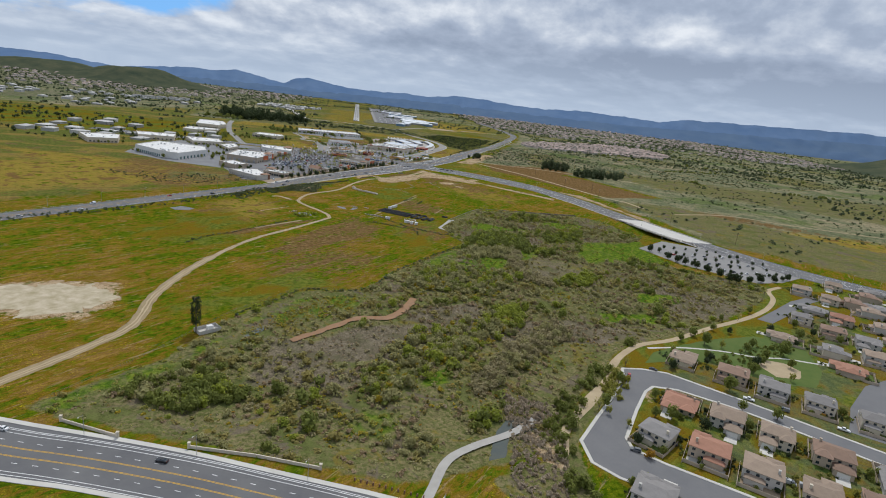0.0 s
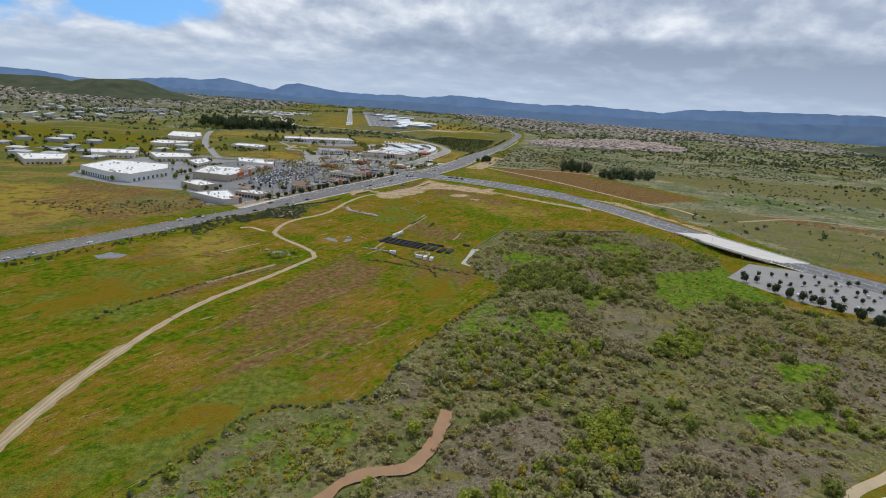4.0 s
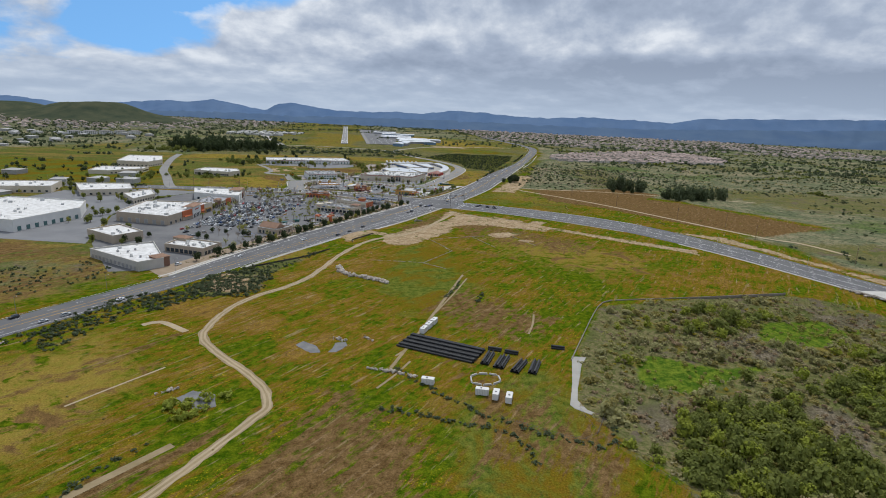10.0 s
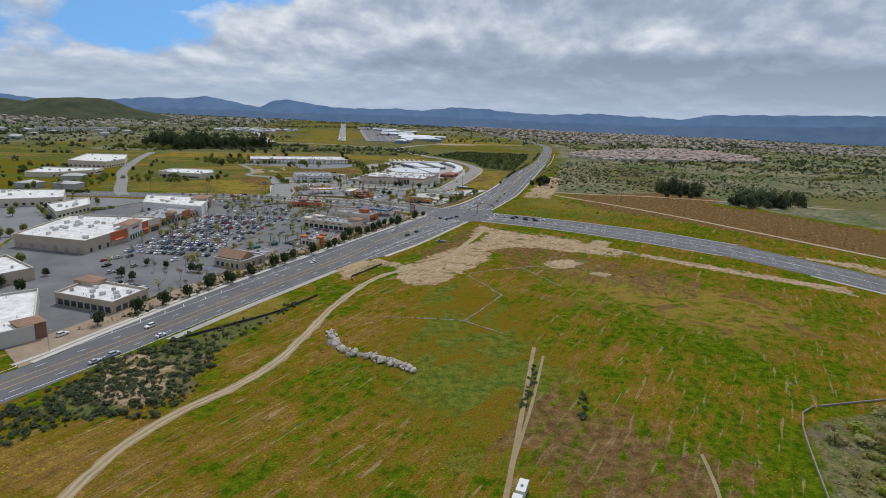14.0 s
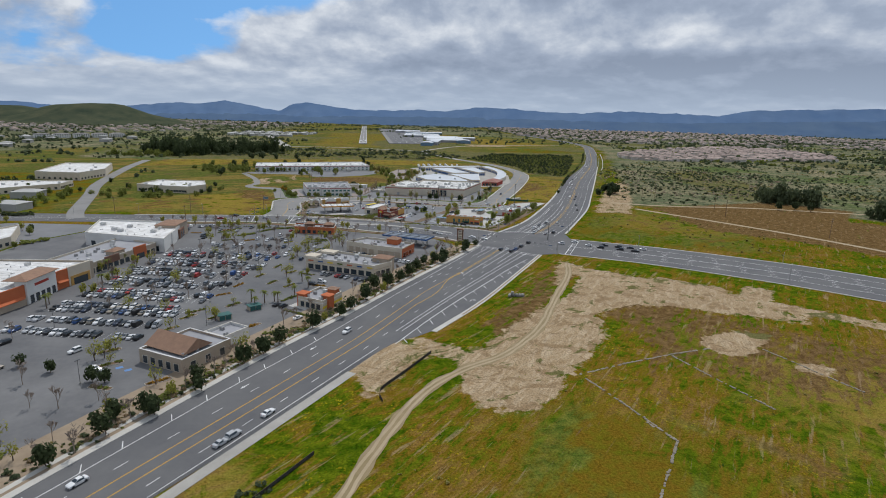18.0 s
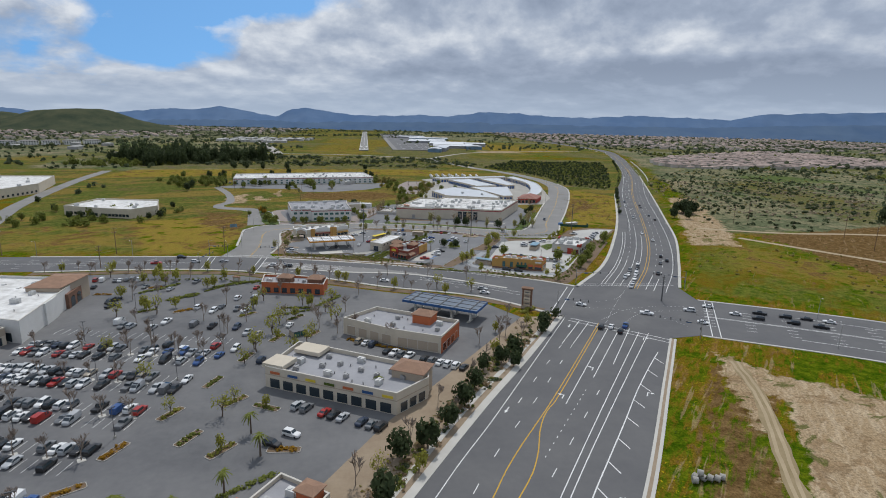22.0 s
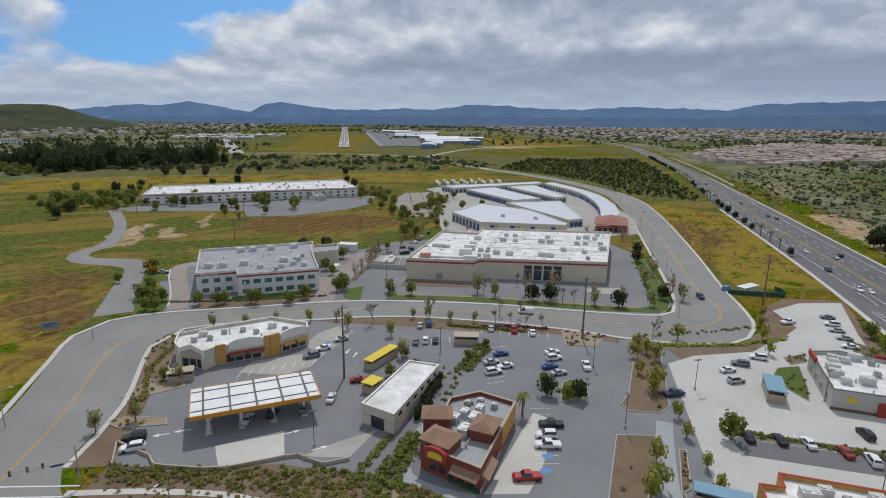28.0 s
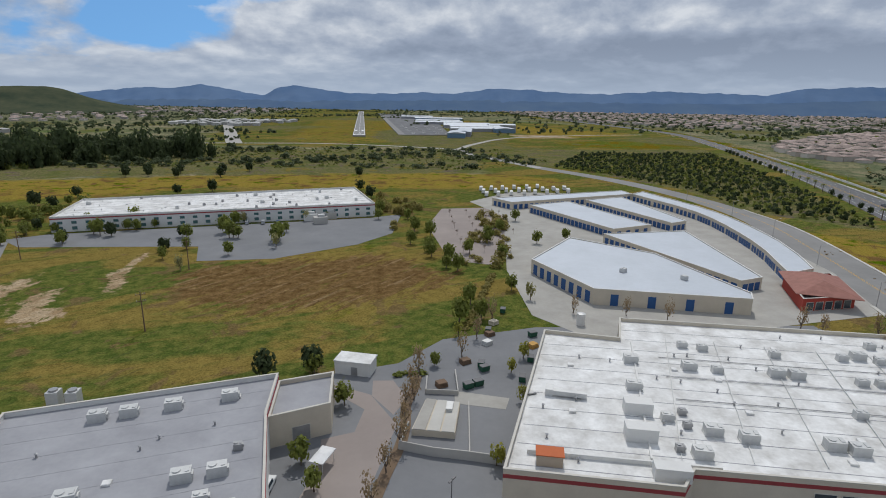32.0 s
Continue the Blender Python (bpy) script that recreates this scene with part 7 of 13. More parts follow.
def canopy(x, y, sx, sy, rz, fascia, label, pumps, roof="canopy_white"):
    """A filling station canopy on columns, with ribs on its roof and pumps below."""
    c = thing("fuel_canopy", x, y, 0, rz, label, "canopy")
    part("canopy_roof", Shape().box(0, 0, 4.9, sx - 0.3, sy - 0.3, 0.7), M[roof], c)
    part("fascia", Shape().ring([(-sx / 2, -sy / 2), (sx / 2, -sy / 2), (sx / 2, sy / 2), (-sx / 2, sy / 2)], 0.15, 4.8, 5.75), M[fascia], c)
    for k in range(5):
        part("roof_rib", Shape().box(-sx / 2 + sx * (k + 0.5) / 5, 0, 5.6, 0.35, sy - 0.5, 0.25), M["metal_dark"], c)
    for k in range(3):
        part("roof_rib", Shape().box(0, -sy / 2 + sy * (k + 0.5) / 3, 5.6, sx - 0.5, 0.2, 0.15), M["metal_dark"], c)
    for k in range(pumps):
        px = -sx / 2 + sx * (k + 0.5) / pumps
        for py in (-sy * 0.22, sy * 0.22):
            part("column", Shape().box(px, py, 0, 0.5, 0.5, 4.9), M["stucco_white"], c)
            part("island", Shape().box(px, py, 0, 1.3, 4.2, 0.22), M["concrete_pale"], c)
            part("fuel_pump", Shape().box(px, py + 1.3, 0.22, 0.8, 0.7, 1.7).box(px, py + 1.3, 1.92, 0.95, 0.8, 0.25), M["metal_light"], c)
    return c


canopy(-16.5, 1173.6, 26.9, 13.4, 12.9, "canopy_orange", "white filling station canopy with an orange-yellow edge", 4)
M["solar"] = mat("solar_panels", (0.10, 0.13, 0.17), (0.16, 0.19, 0.23), 0.3, 0.3, 2.0, spec=0.6)
canopy(35.9, 1051, 32, 13, -31, "blue_door", "filling station canopy with dark panels and a blue edge", 4, "solar")


def shelter(x, y, sx, sy, rz, h, roof, label, name="shelter"):
    c = thing(name, x, y, 0, rz, label, "shelter")
    part("roof", Shape().box(0, 0, h, sx, sy, 0.25), M[roof], c)
    for a in (-1, 1):
        for b in (-1, 1):
            part("post", Shape().box(a * (sx / 2 - 0.3), b * (sy / 2 - 0.3), 0, 0.2, 0.2, h), M["stucco_tan"], c)
    part("enclosure", Shape().ring([(-sx / 2 + 0.3, -sy / 2 + 0.3), (sx / 2 - 0.3, -sy / 2 + 0.3), (sx / 2 - 0.3, sy / 2 - 0.3), (-sx / 2 + 0.3, sy / 2 - 0.3)], 0.2, 0, h * 0.7), M["stucco_tan"], c)
    return c


M["roof_blue"] = mat("roof_blue", (0.20, 0.33, 0.42), (0.15, 0.27, 0.36), 0.6, 0.4, 3.0)
shelter(68.4, 1129.2, 9.4, 3.2, -32, 3.0, "roof_blue", "long blue-grey roofed refuse enclosure")
shelter(107.5, 1164.4, 4.4, 9.6, -32, 3.2, "roof_blue", "small blue-grey roofed enclosure")
shelter(13.1, 1197.4, 12.4, 3.0, 50, 2.6, "yellow_cloth", "long yellow vacuum shelter beside the car wash")
shelter(9.9, 1181.3, 4.6, 3.6, 50, 2.6, "yellow_cloth", "small yellow sunshade beside the car wash")
shelter(-38, 1194, 6.5, 3.4, 12, 2.6, "stucco_tan", "tan trash enclosure on the forecourt")
shelter(39, 1207, 7.5, 4.0, -12, 2.6, "stucco_tan", "tan trash enclosure beside the street")

# shopping centre
shp = House([(-24.6, 993.2), (12.3, 973.3), (21.7, 981.9), (22.7, 988.5), (-8.5, 1006.4), (-17, 1011.1)], 6.4, "stucco_cream", "roof_grey", "cream strip of shops with grey roof and raised corner towers", "shop", par=1.2)
shp.units(16, 11, (0, 2, 2), -28, 3.0, 10).openings(0, 0.3, 3.0, 3.2, 9, "glass").openings(1, 0.3, 3.0, 2.6, 3, "glass").band(4.0, 4.25, "stucco_tan", (0, 1)).tower(17.5, 986.6, 9.5, 7.5, 7.6, -28, "stucco_tan")
shp.block("corner_tower", -20.8, 995.6, 5.8, 7, 7, 1.3, -28, "stucco_cream").block("corner_tower", -12.3, 1004.5, 5.8, 9, 6, 1.2, -28, "stucco_cream")
for k in range(7):
    t = (k + 0.5) / 7
    shp.block("shop_sign", (-26 + 39 * t + 0.4) * 0.945 - 0.1, (1051 - 21 * t) * 0.945 - 0.35, 4.6, 3.2, 0.16, 0.7, -28.3, ("stucco_orange", "blue_door", "yellow_cloth", "lawn")[k % 4], "small coloured shop sign")
bk = House([(-3.8, 1032.9), (14.2, 1019.7), (29.3, 1012.1), (37.8, 1027.2), (8.5, 1044.2)], 6.2, "stucco_cream", "roof_grey", "cream and brick-orange shop with low roof parapets", "shop", par=1.2)
bk.units(5, 12, (0, 2), -30, 3.0, 6).openings(0, 0.4, 3.6, 3.6, 4, "stucco_tan", "blind_arch").openings(1, 0.4, 3.6, 3.6, 4, "stucco_tan", "blind_arch").openings(2, 0.3, 3.0, 2.8, 4, "glass").band(0.0, 5.6, "stucco_orange", (2,), 0.08).tower(25.5, 1030.0, 7, 6, 8.2, -30, "stucco_orange")

ck = House([(-41.6, 1084.9), (-14.2, 1079.2), (-13.2, 1090.5), (-42.5, 1097.1)], 5.0, "stucco_orange", "roof_grey", "red-brown restaurant with two tiled roof towers", "restaurant")
ck.units(5, 13, (0, 2), -12, 2.5, 2).tower(-31.2, 1086.8, 6, 5, 6.6, -12, "stucco_brown").tower(-18.0, 1085.8, 6, 6, 6.2, -12, "stucco_brown").openings(0, 0.4, 2.6, 2.2, 7, "glass")
dr = House([(-68, 877), (-51, 866.6), (-39.7, 883.6), (-56.7, 894.9)], 5.0, "stucco_tan", "roof_grey", "tan shop with a big brown gabled tile roof", "shop", par=0.8, cap="stucco_white")
g = Shape()
c0, s0 = math.cos(radians(-32.5)), math.sin(radians(-32.5))
pts = [(-9.4, -6.2, 5.0), (9.4, -6.2, 5.0), (9.4, 6.2, 5.0), (-9.4, 6.2, 5.0), (-9.4, 0, 8.9), (9.4, 0, 8.9)]
pts = [(-2.3 + c0 * x - s0 * y, -0.4 + s0 * x + c0 * y, z) for x, y, z in pts]
g.add(pts, [(0, 1, 5, 4), (2, 3, 4, 5), (1, 2, 5), (3, 0, 4), (3, 2, 1, 0)])
part("gable_roof", g, M["roof_tile"], dr.root)
dr.units(3, 2, (2,), -31, 2.0).openings(0, 0.4, 3.0, 2.0, 5, "glass").openings(1, 0.4, 3.0, 2.0, 3, "glass")
House([(-42.5, 886.4), (-35.9, 895.9), (-43.5, 901.5), (-51, 892.1)], 4.6, "stucco_white", "roof_grey", "small flat-roofed drive-through bay", "shop").units(2, 3, (2,), -31, 1.5)
pd = House([(-21.7, 930.8), (-10.4, 923.3), (-2.8, 936.5), (-13.2, 944.1)], 4.8, "stucco_cream", "roof_grey", "small drive-through restaurant with red corner towers", "restaurant")
pd.band(0.9, 2.0, "yellow_cloth", (1,)).band(3.4, 3.7, "stucco_white").units(4, 3, (2, 0), -33, 2.5).openings(0, 0.4, 2.8, 2.0, 4, "glass").tower(-19.4, 931.8, 4, 4, 6.0, -33, "stucco_orange", "stucco_orange", 0.3).tower(-8.5, 928.0, 4, 3.5, 6.0, -33, "stucco_orange", "stucco_orange", 0.3).tower(-6.6, 936.5, 4, 3.5, 6.2, -33, "stucco_orange", "roof_tile", 0.8)
mk = House([(-196.6, 921.4), (-148, 902.5), (-136.8, 939.6), (-134.5, 958.5), (-127.5, 981), (-191.8, 986.6)], 8.6, "stucco_tan", "roof_white", "big supermarket with a white roof and tan walls", "supermarket")
mk.units(18, 14, (0, 1), -15, 5, 14, 10).openings(1, 0.4, 3.0, 2.4, 5, "glass").openings(0, 0.2, 4.0, 3.4, 6, "steel", "loading_door")
mk.panel(1, 22.5, 38.6, 0.0, 8.9, "stucco_orange", "brick_panel", 0.4, 0.3, 0.0, False, "orange-brick front bay").panel(1, 22.5, 38.6, 0.0, 3.4, "stucco_tan", "base_panel", 0.5).awning(1, 25, 37, 4.4, "stucco_orange", 1.8, 0.9)
mk.panel(2, 0.0, 19.0, 0.0, 10.6, "stucco_white", "entrance_front", 1.0, 4.0, 0.0, False, "white entrance front").panel(2, 5.0, 14.0, 6.9, 8.1, "stucco_red", "sign", 1.06, 0.0, 0.0, False, "red sign shape")
for t in (1.5, 5.0, 8.5, 12.0, 15.5):
    mk.panel(2, t, t + 2.3, 0.1, 3.6, "glass", "window", 1.05)
part("entrance_roof", Shape().hip(-138.6 - mk.cx, 949.3 - mk.cy, 10.6, 20.5, 9.5, 1.9, 83, 0.6, 0.6), M["roof_tile"], mk.root)
mk.panel(3, 0.0, 7.5, 0.0, 8.9, "stucco_orange", "brick_panel", 0.4, 0.3, 0.0, False, "orange-brick front bay").awning(3, 1, 6.5, 4.4, "stucco_orange", 1.8, 0.9).panel(3, 7.5, 21.0, 0.0, 9.3, "stucco_cream", "front_panel", 0.6, 0.3).panel(3, 8.5, 20.0, 0.0, 4.6, "stucco_ochre", "front_bay", 0.9, 0.0, 0.0, False, "tan entrance bay").panel(3, 10.0, 18.5, 0.1, 3.4, "glass", "window", 0.95)
ms = House([(-155.9, 990.4), (-131.4, 982.8), (-115.3, 1031.9), (-141.8, 1045.2)], 6.0, "stucco_cream", "roof_grey", "row of shops with a tan arcade front", "shop", par=1.0)
ms.units(12, 15, (0, 2), -18, 3, 6).openings(1, 0.3, 3.0, 3.0, 12, "glass").band(3.4, 5.6, "stucco_tan", (1,)).tower(-128.4, 1009, 8, 5, 7.0, 72, "stucco_tan").panel(1, 33, 43, 0.0, 7.2, "stucco_orange", "brick_panel", 0.4, 0.3, 0.0, False, "orange-brick shop front").panel(1, 35, 41, 0.1, 3.0, "glass", "window", 0.46).panel(1, 12, 22, 3.0, 6.8, "stucco_brown", "sign_panel", 0.4, 0.3)
mb = House([(-162.5, 1050.8), (-110.6, 1031.9), (-115.3, 1083.9), (-172, 1093.4)], 8.2, "stucco_white", "roof_white", "large white store with a flat roof", "store")
mb.units(8, 16, (0, 1), -10, 5, 10, 6).tower(-120.6, 1077.2, 13, 20, 9.0, -4, "stucco_tan", "roof_tile", 2.2).panel(1, 18, 28, 0.0, 8.2, "stucco_white", "front_panel", 0.6).panel(1, 36, 50, 0.0, 6.0, "stucco_brown", "front_bay", 1.2, 0.0, 0.0, False, "brown arched entrance bay").panel(1, 38, 42, 0.1, 3.2, "glass", "window", 1.25, 0.0, 1.2).panel(1, 44, 48, 0.1, 3.2, "glass", "window", 1.25, 0.0, 1.2).openings(0, 0.3, 3.4, 3.0, 6, "glass")
pf = House([(-123.8, 810.8), (-93.6, 795.7), (-85, 815.5), (-117.2, 831.6)], 5.8, "stucco_tan", "roof_white", "low tan shop building with a white roof", "shop", par=1.0)
pf.units(10, 17, (2, 0), -28, 3, 6).openings(0, 0.3, 3.0, 3.0, 8, "glass").openings(1, 0.3, 3.0, 3.0, 5, "glass").tower(-115.3, 827.8, 12, 8, 6.8, -28, "stucco_tan")
lb = House([(-166.3, 791.9), (-123.8, 756), (-111.5, 767.3), (-132.3, 814.6)], 6.4, "stucco_grey", "roof_white", "long grey store with a white roof", "store")
lb.units(6, 18, (0, 2), 30, 4, 6).openings(0, 0.3, 3.0, 2.6, 12, "steel", "panel").tower(-115.3, 771.1, 9, 9, 6.6, 45, "stucco_brown")
House([(-193.7, 855.2), (-166.3, 831.6), (-151.2, 850.5), (-177.7, 877)], 6.5, "stucco_tan", "roof_white", "tan shop building with white roof", "shop").units(6, 19, (0, 2), 30, 4)
wh = House([(-330.8, 921.4), (-280.7, 878.8), (-253.3, 869.4), (-229.6, 930.8), (-241.9, 971.5), (-316.6, 987.5)], 10.0, "stucco_white", "roof_white", "big white industrial building with loading doors", "warehouse")
wh.units(14, 20, (0, 1), 10, 6, 10, 8).openings(0, 0.3, 4.0, 3.0, 12, "glass_teal").openings(2, 0.3, 4.0, 3.4, 8, "glass_teal")
for poly, h, lab in (([(-330, 1260), (-296, 1296), (-296, 1322), (-363, 1318), (-358, 1262)], 6, "white office building among trees"), ([(-362, 1378), (-311, 1369), (-303, 1415), (-325, 1488), (-380, 1484)], 9, "white office building with a flat roof"), ([(-222, 1292), (-192, 1280), (-168, 1273.5), (-155, 1292), (-165, 1324), (-214, 1330)], 7, "cream office building in a green field"), ([(-396.9, 1115.1), (-378, 1067.8), (-321.3, 1077.3), (-330.8, 1124.5)], 8, "white warehouse behind the shopping centre"), ([(-311.8, 1115.1), (-283.5, 1058.4), (-236.2, 1077.3), (-255.1, 1124.5)], 7, "grey commercial building with flat roof"), ([(-453.6, 1020.6), (-415.8, 963.9), (-378, 982.8), (-396.9, 1039.5)], 8, "pale flat-roofed warehouse beyond the trees"), ([(-236.2, 1049), (-212.6, 1011.1), (-203.2, 1049), (-219.2, 1086.8)], 6, "small commercial building with a white roof")):
    House(poly, h, "stucco_cream", "roof_white", lab, "building").units(6, int(-poly[0][0]), (0, 1), 20, 4).openings(0, 1.0, 3.0, 2.4, 8, "glass").openings(1, 1.0, 3.0, 2.4, 8, "glass")

# airfield
sheet("runway", [(-10.8, 2186), (10.8, 2186), (10.8, 3900), (-10.8, 3900)], 2.2, M["asphalt_old"], "long pale runway with white markings", "runway", thick=2.6)
rw = Shape()
for sx in (-1, 1):
    rw.box(sx * 9.8, 3043, 2.2, 0.9, 1710, 0.02)
    for k in range(4):
        rw.box(sx * (1.6 + k * 2.0), 2202, 2.2, 1.2, 26, 0.03)
    rw.box(sx * 6, 2330, 2.2, 4.0, 40, 0.03)
for k in range(24):
    rw.box(0, 2270 + k * 60, 2.2, 0.9, 34, 0.03)
rw.box(-1.5, 2248, 2.2, 1.0, 16, 0.03).box(2.0, 2248, 2.2, 3.2, 16, 0.03)
solid("runway_markings", rw, M["white"], "white runway stripes and numbers", "marking", kind="structure")
sheet("runway", [(70, 2230), (82, 2225), (82, 3600), (70, 3600)], 1.2, M["asphalt_old"], "narrow taxiway beside the runway", "taxiway", thick=2.0)
sheet("apron", [(82, 2226), (165, 2230), (262, 3400), (82, 3600)], 1.1, M["asphalt_lot"], "grey asphalt apron with parked aircraft", "apron", thick=2.0)
M["hangar_blue"] = mat("hangar_blue", (0.16, 0.26, 0.36), (0.13, 0.21, 0.30), 0.6, 0.2, 1.5)
for i, (x, y, sx, sy, h) in enumerate(((172, 2200, 30, 80, 8), (196, 2260, 26, 120, 8), (230, 2360, 90, 26, 7), (290, 2340, 40, 60, 8), (250, 2440, 110, 26, 7), (250, 2500, 120, 26, 7), (255, 2570, 110, 26, 7), (200, 2660, 120, 26, 7), (210, 2760, 120, 30, 7), (230, 2900, 140, 30, 8), (180, 3050, 100, 40, 8), (320, 2480, 60, 40, 9))):
    hg = thing("hangar", x, y, 0, -12 if i < 2 else -4, "white and blue metal hangar beside the apron", "hangar", "hangars by the runway")
    part("wall", Shape().box(0, 0, 0, sx, sy, h), M["hangar_blue" if i % 3 == 0 else "roof_grey"], hg)
    r = Shape()
    o = 0.6
    if sx > sy:
        r.add([(-sx / 2 - o, -sy / 2 - o, h), (sx / 2 + o, -sy / 2 - o, h), (sx / 2 + o, 0, h + 2.4), (-sx / 2 - o, 0, h + 2.4), (-sx / 2 - o, sy / 2 + o, h), (sx / 2 + o, sy / 2 + o, h)], [(0, 1, 2, 3), (3, 2, 5, 4), (1, 5, 2), (4, 0, 3)])
    else:
        r.add([(-sx / 2 - o, -sy / 2 - o, h), (-sx / 2 - o, sy / 2 + o, h), (0, sy / 2 + o, h + 2.4), (0, -sy / 2 - o, h + 2.4), (sx / 2 + o, -sy / 2 - o, h), (sx / 2 + o, sy / 2 + o, h)], [(1, 0, 3, 2), (3, 4, 5, 2), (0, 4, 3), (5, 1, 2)])
    part("roof", r, M["roof_metal"], hg)
pl = Shape()
pl.tube((-3.4, 0, 1.2), (3.2, 0, 1.2), 0.55, 0.25, 8).box(1.0, 0, 1.5, 1.5, 10, 0.18).box(-3.1, 0, 1.4, 0.9, 3.2, 0.12).box(-3.2, 0, 1.4, 0.8, 0.15, 1.5)
pl_me = pl.mesh("aircraft", M["stucco_white"])
for k in range(26):
    ob = new("small_aircraft", pl_me)
    ob.matrix_basis = pose(100 + 22 * (k % 5) + rng.uniform(-4, 4), 2260 + 60 * (k // 5) + rng.uniform(-9, 9), 1.1, 0, 0, rng.choice((80, 260, 170)))
    tagged(ob, "small white propeller aircraft parked on the apron", "aircraft", "aircraft on the apron")

# ---- plants ----
def leaf_mat(name, a, b, island=0.2):
    """Leaves that let some light through."""
    m = mat(name, a, b, 0.75, 0.06, 1.2, island=island, spec=0.15)
    n, l = m.node_tree.nodes, m.node_tree.links
    p = n["Principled BSDF"]
    t = n.new("ShaderNodeBsdfTranslucent")
    l.new(p.inputs["Base Color"].links[0].from_socket, t.inputs[0])
    x = n.new("ShaderNodeMixShader")
    x.inputs[0].default_value = 0.45
    l.new(p.outputs[0], x.inputs[1])
    l.new(t.outputs[0], x.inputs[2])
    l.new(x.outputs[0], n["Material Output"].inputs[0])
    return m


LEAF = dict(
    willow=leaf_mat("leaf_willow", (0.400, 0.368, 0.165), (0.290, 0.278, 0.115), 0.1),
    green=leaf_mat("leaf_green", (0.222, 0.245, 0.056), (0.170, 0.195, 0.046)),
    bright=leaf_mat("leaf_bright", (0.335, 0.360, 0.050), (0.255, 0.300, 0.044)),
    dark=leaf_mat("leaf_dark", (0.052, 0.072, 0.032), (0.072, 0.094, 0.038)),
    olive=leaf_mat("leaf_olive", (0.340, 0.288, 0.092), (0.245, 0.212, 0.068), 0.1),
    gold=leaf_mat("leaf_gold", (0.460, 0.340, 0.030), (0.320, 0.260, 0.035), 0.1),
    dry=leaf_mat("leaf_dry", (0.400, 0.295, 0.172), (0.270, 0.200, 0.115), 0.1),
    spring=leaf_mat("leaf_spring", (0.355, 0.340, 0.070), (0.265, 0.262, 0.055), 0.1),
    orange=leaf_mat("leaf_orange", (0.43, 0.245, 0.028), (0.33, 0.185, 0.026)),
    straw=leaf_mat("leaf_straw", (0.46, 0.38, 0.28), (0.34, 0.27, 0.19)),
    purple=leaf_mat("leaf_purple", (0.22, 0.110, 0.160), (0.16, 0.085, 0.120)),
    far=leaf_mat("leaf_far", (0.115, 0.140, 0.066), (0.085, 0.108, 0.056)),
    grey=leaf_mat("leaf_greyish", (0.400, 0.345, 0.185), (0.300, 0.258, 0.135), 0.1),
)
nprng = np.random.RandomState(11)


def clump(n, lumps, leaf, flat=0.8, hollow=0.55, r=nprng):
    """A crown of n small leafy quads on a few overlapping lumps, about 1 m in radius, standing on z = 0."""
    c = r.uniform(-0.55, 0.55, (lumps, 3))
    c[:, 2] = r.uniform(0.35, 1.0, lumps) * flat
    rad = r.uniform(0.35, 0.62, lumps)
    k = r.randint(0, lumps, n)
    d = r.normal(size=(n, 3))
    d /= np.linalg.norm(d, axis=1)[:, None]
    p = c[k] + d * (rad[k] * r.uniform(hollow, 1.0, n) ** 0.6)[:, None] * np.array([1, 1, flat])
    p[:, 2] = np.maximum(p[:, 2], 0.02)
    nrm = d + r.normal(scale=0.40, size=(n, 3)) + np.array([0, 0, 0.55])
    nrm /= np.linalg.norm(nrm, axis=1)[:, None]
    u = np.cross(nrm, r.normal(size=(n, 3)))
    u /= np.linalg.norm(u, axis=1)[:, None]
    v = np.cross(nrm, u)
    s = leaf * r.uniform(0.6, 1.3, n)[:, None]
    quad = np.stack([p - u * s - v * s * 0.6, p + u * s - v * s * 0.7, p + u * s * 0.8 + v * s * 0.7, p - u * s * 0.7 + v * s * 0.8], 1)
    return quad.reshape(-1, 3)


def quads_mesh(name, verts, material):
    verts = np.asarray(verts, np.float32)
    me = bpy.data.meshes.new(name)
    n = len(verts)
    me.vertices.add(n)
    me.vertices.foreach_set("co", verts.ravel())
    me.loops.add(n)
    me.loops.foreach_set("vertex_index", np.arange(n, dtype=np.int32))
    me.polygons.add(n // 4)
    me.polygons.foreach_set("loop_start", np.arange(0, n, 4, dtype=np.int32))
    me.update()
    me.materials.append(material)
    return me


def placed(template, x, y, z, r, h, turn):
    c, s = math.cos(turn), math.sin(turn)
    t = template
    return np.stack([x + r * (c * t[:, 0] - s * t[:, 1]), y + r * (s * t[:, 0] + c * t[:, 1]), z + h * t[:, 2]], 1)


BUSH = [clump(90, 7, 0.195, 1.0, 0.7) for _ in range(8)]
BUSH_F = [clump(11, 2, 0.48) for _ in range(6)]
BUSH_T = [clump(30, 4, 0.27, 1.0, 0.65) for _ in range(8)]
BUSH_S = [clump(34, 4, 0.27) for _ in range(6)]
TREE_C = [clump(175, 12, 0.138, 1.0) for _ in range(6)]


def scatter(poly, count, seed, gap=0.0, taken=None):
    r = random.Random(seed)
    xs, ys = [p[0] for p in poly], [p[1] for p in poly]
    out, tries = [], 0
    while len(out) < count and tries < count * 40:
        tries += 1
        x, y = r.uniform(min(xs), max(xs)), r.uniform(min(ys), max(ys))
        if contains(poly, x, y):
            out.append((x, y))
    return out


def ground_z(x, y):
    ch = math.exp(-(((x - 312) * 0.3 + (y - 652) * 0.95) / 34) ** 2) * min(1, max(0, (x - 218) / 110)) * min(1, max(0, (530 - x) / 85))
    return -5.5 * ch


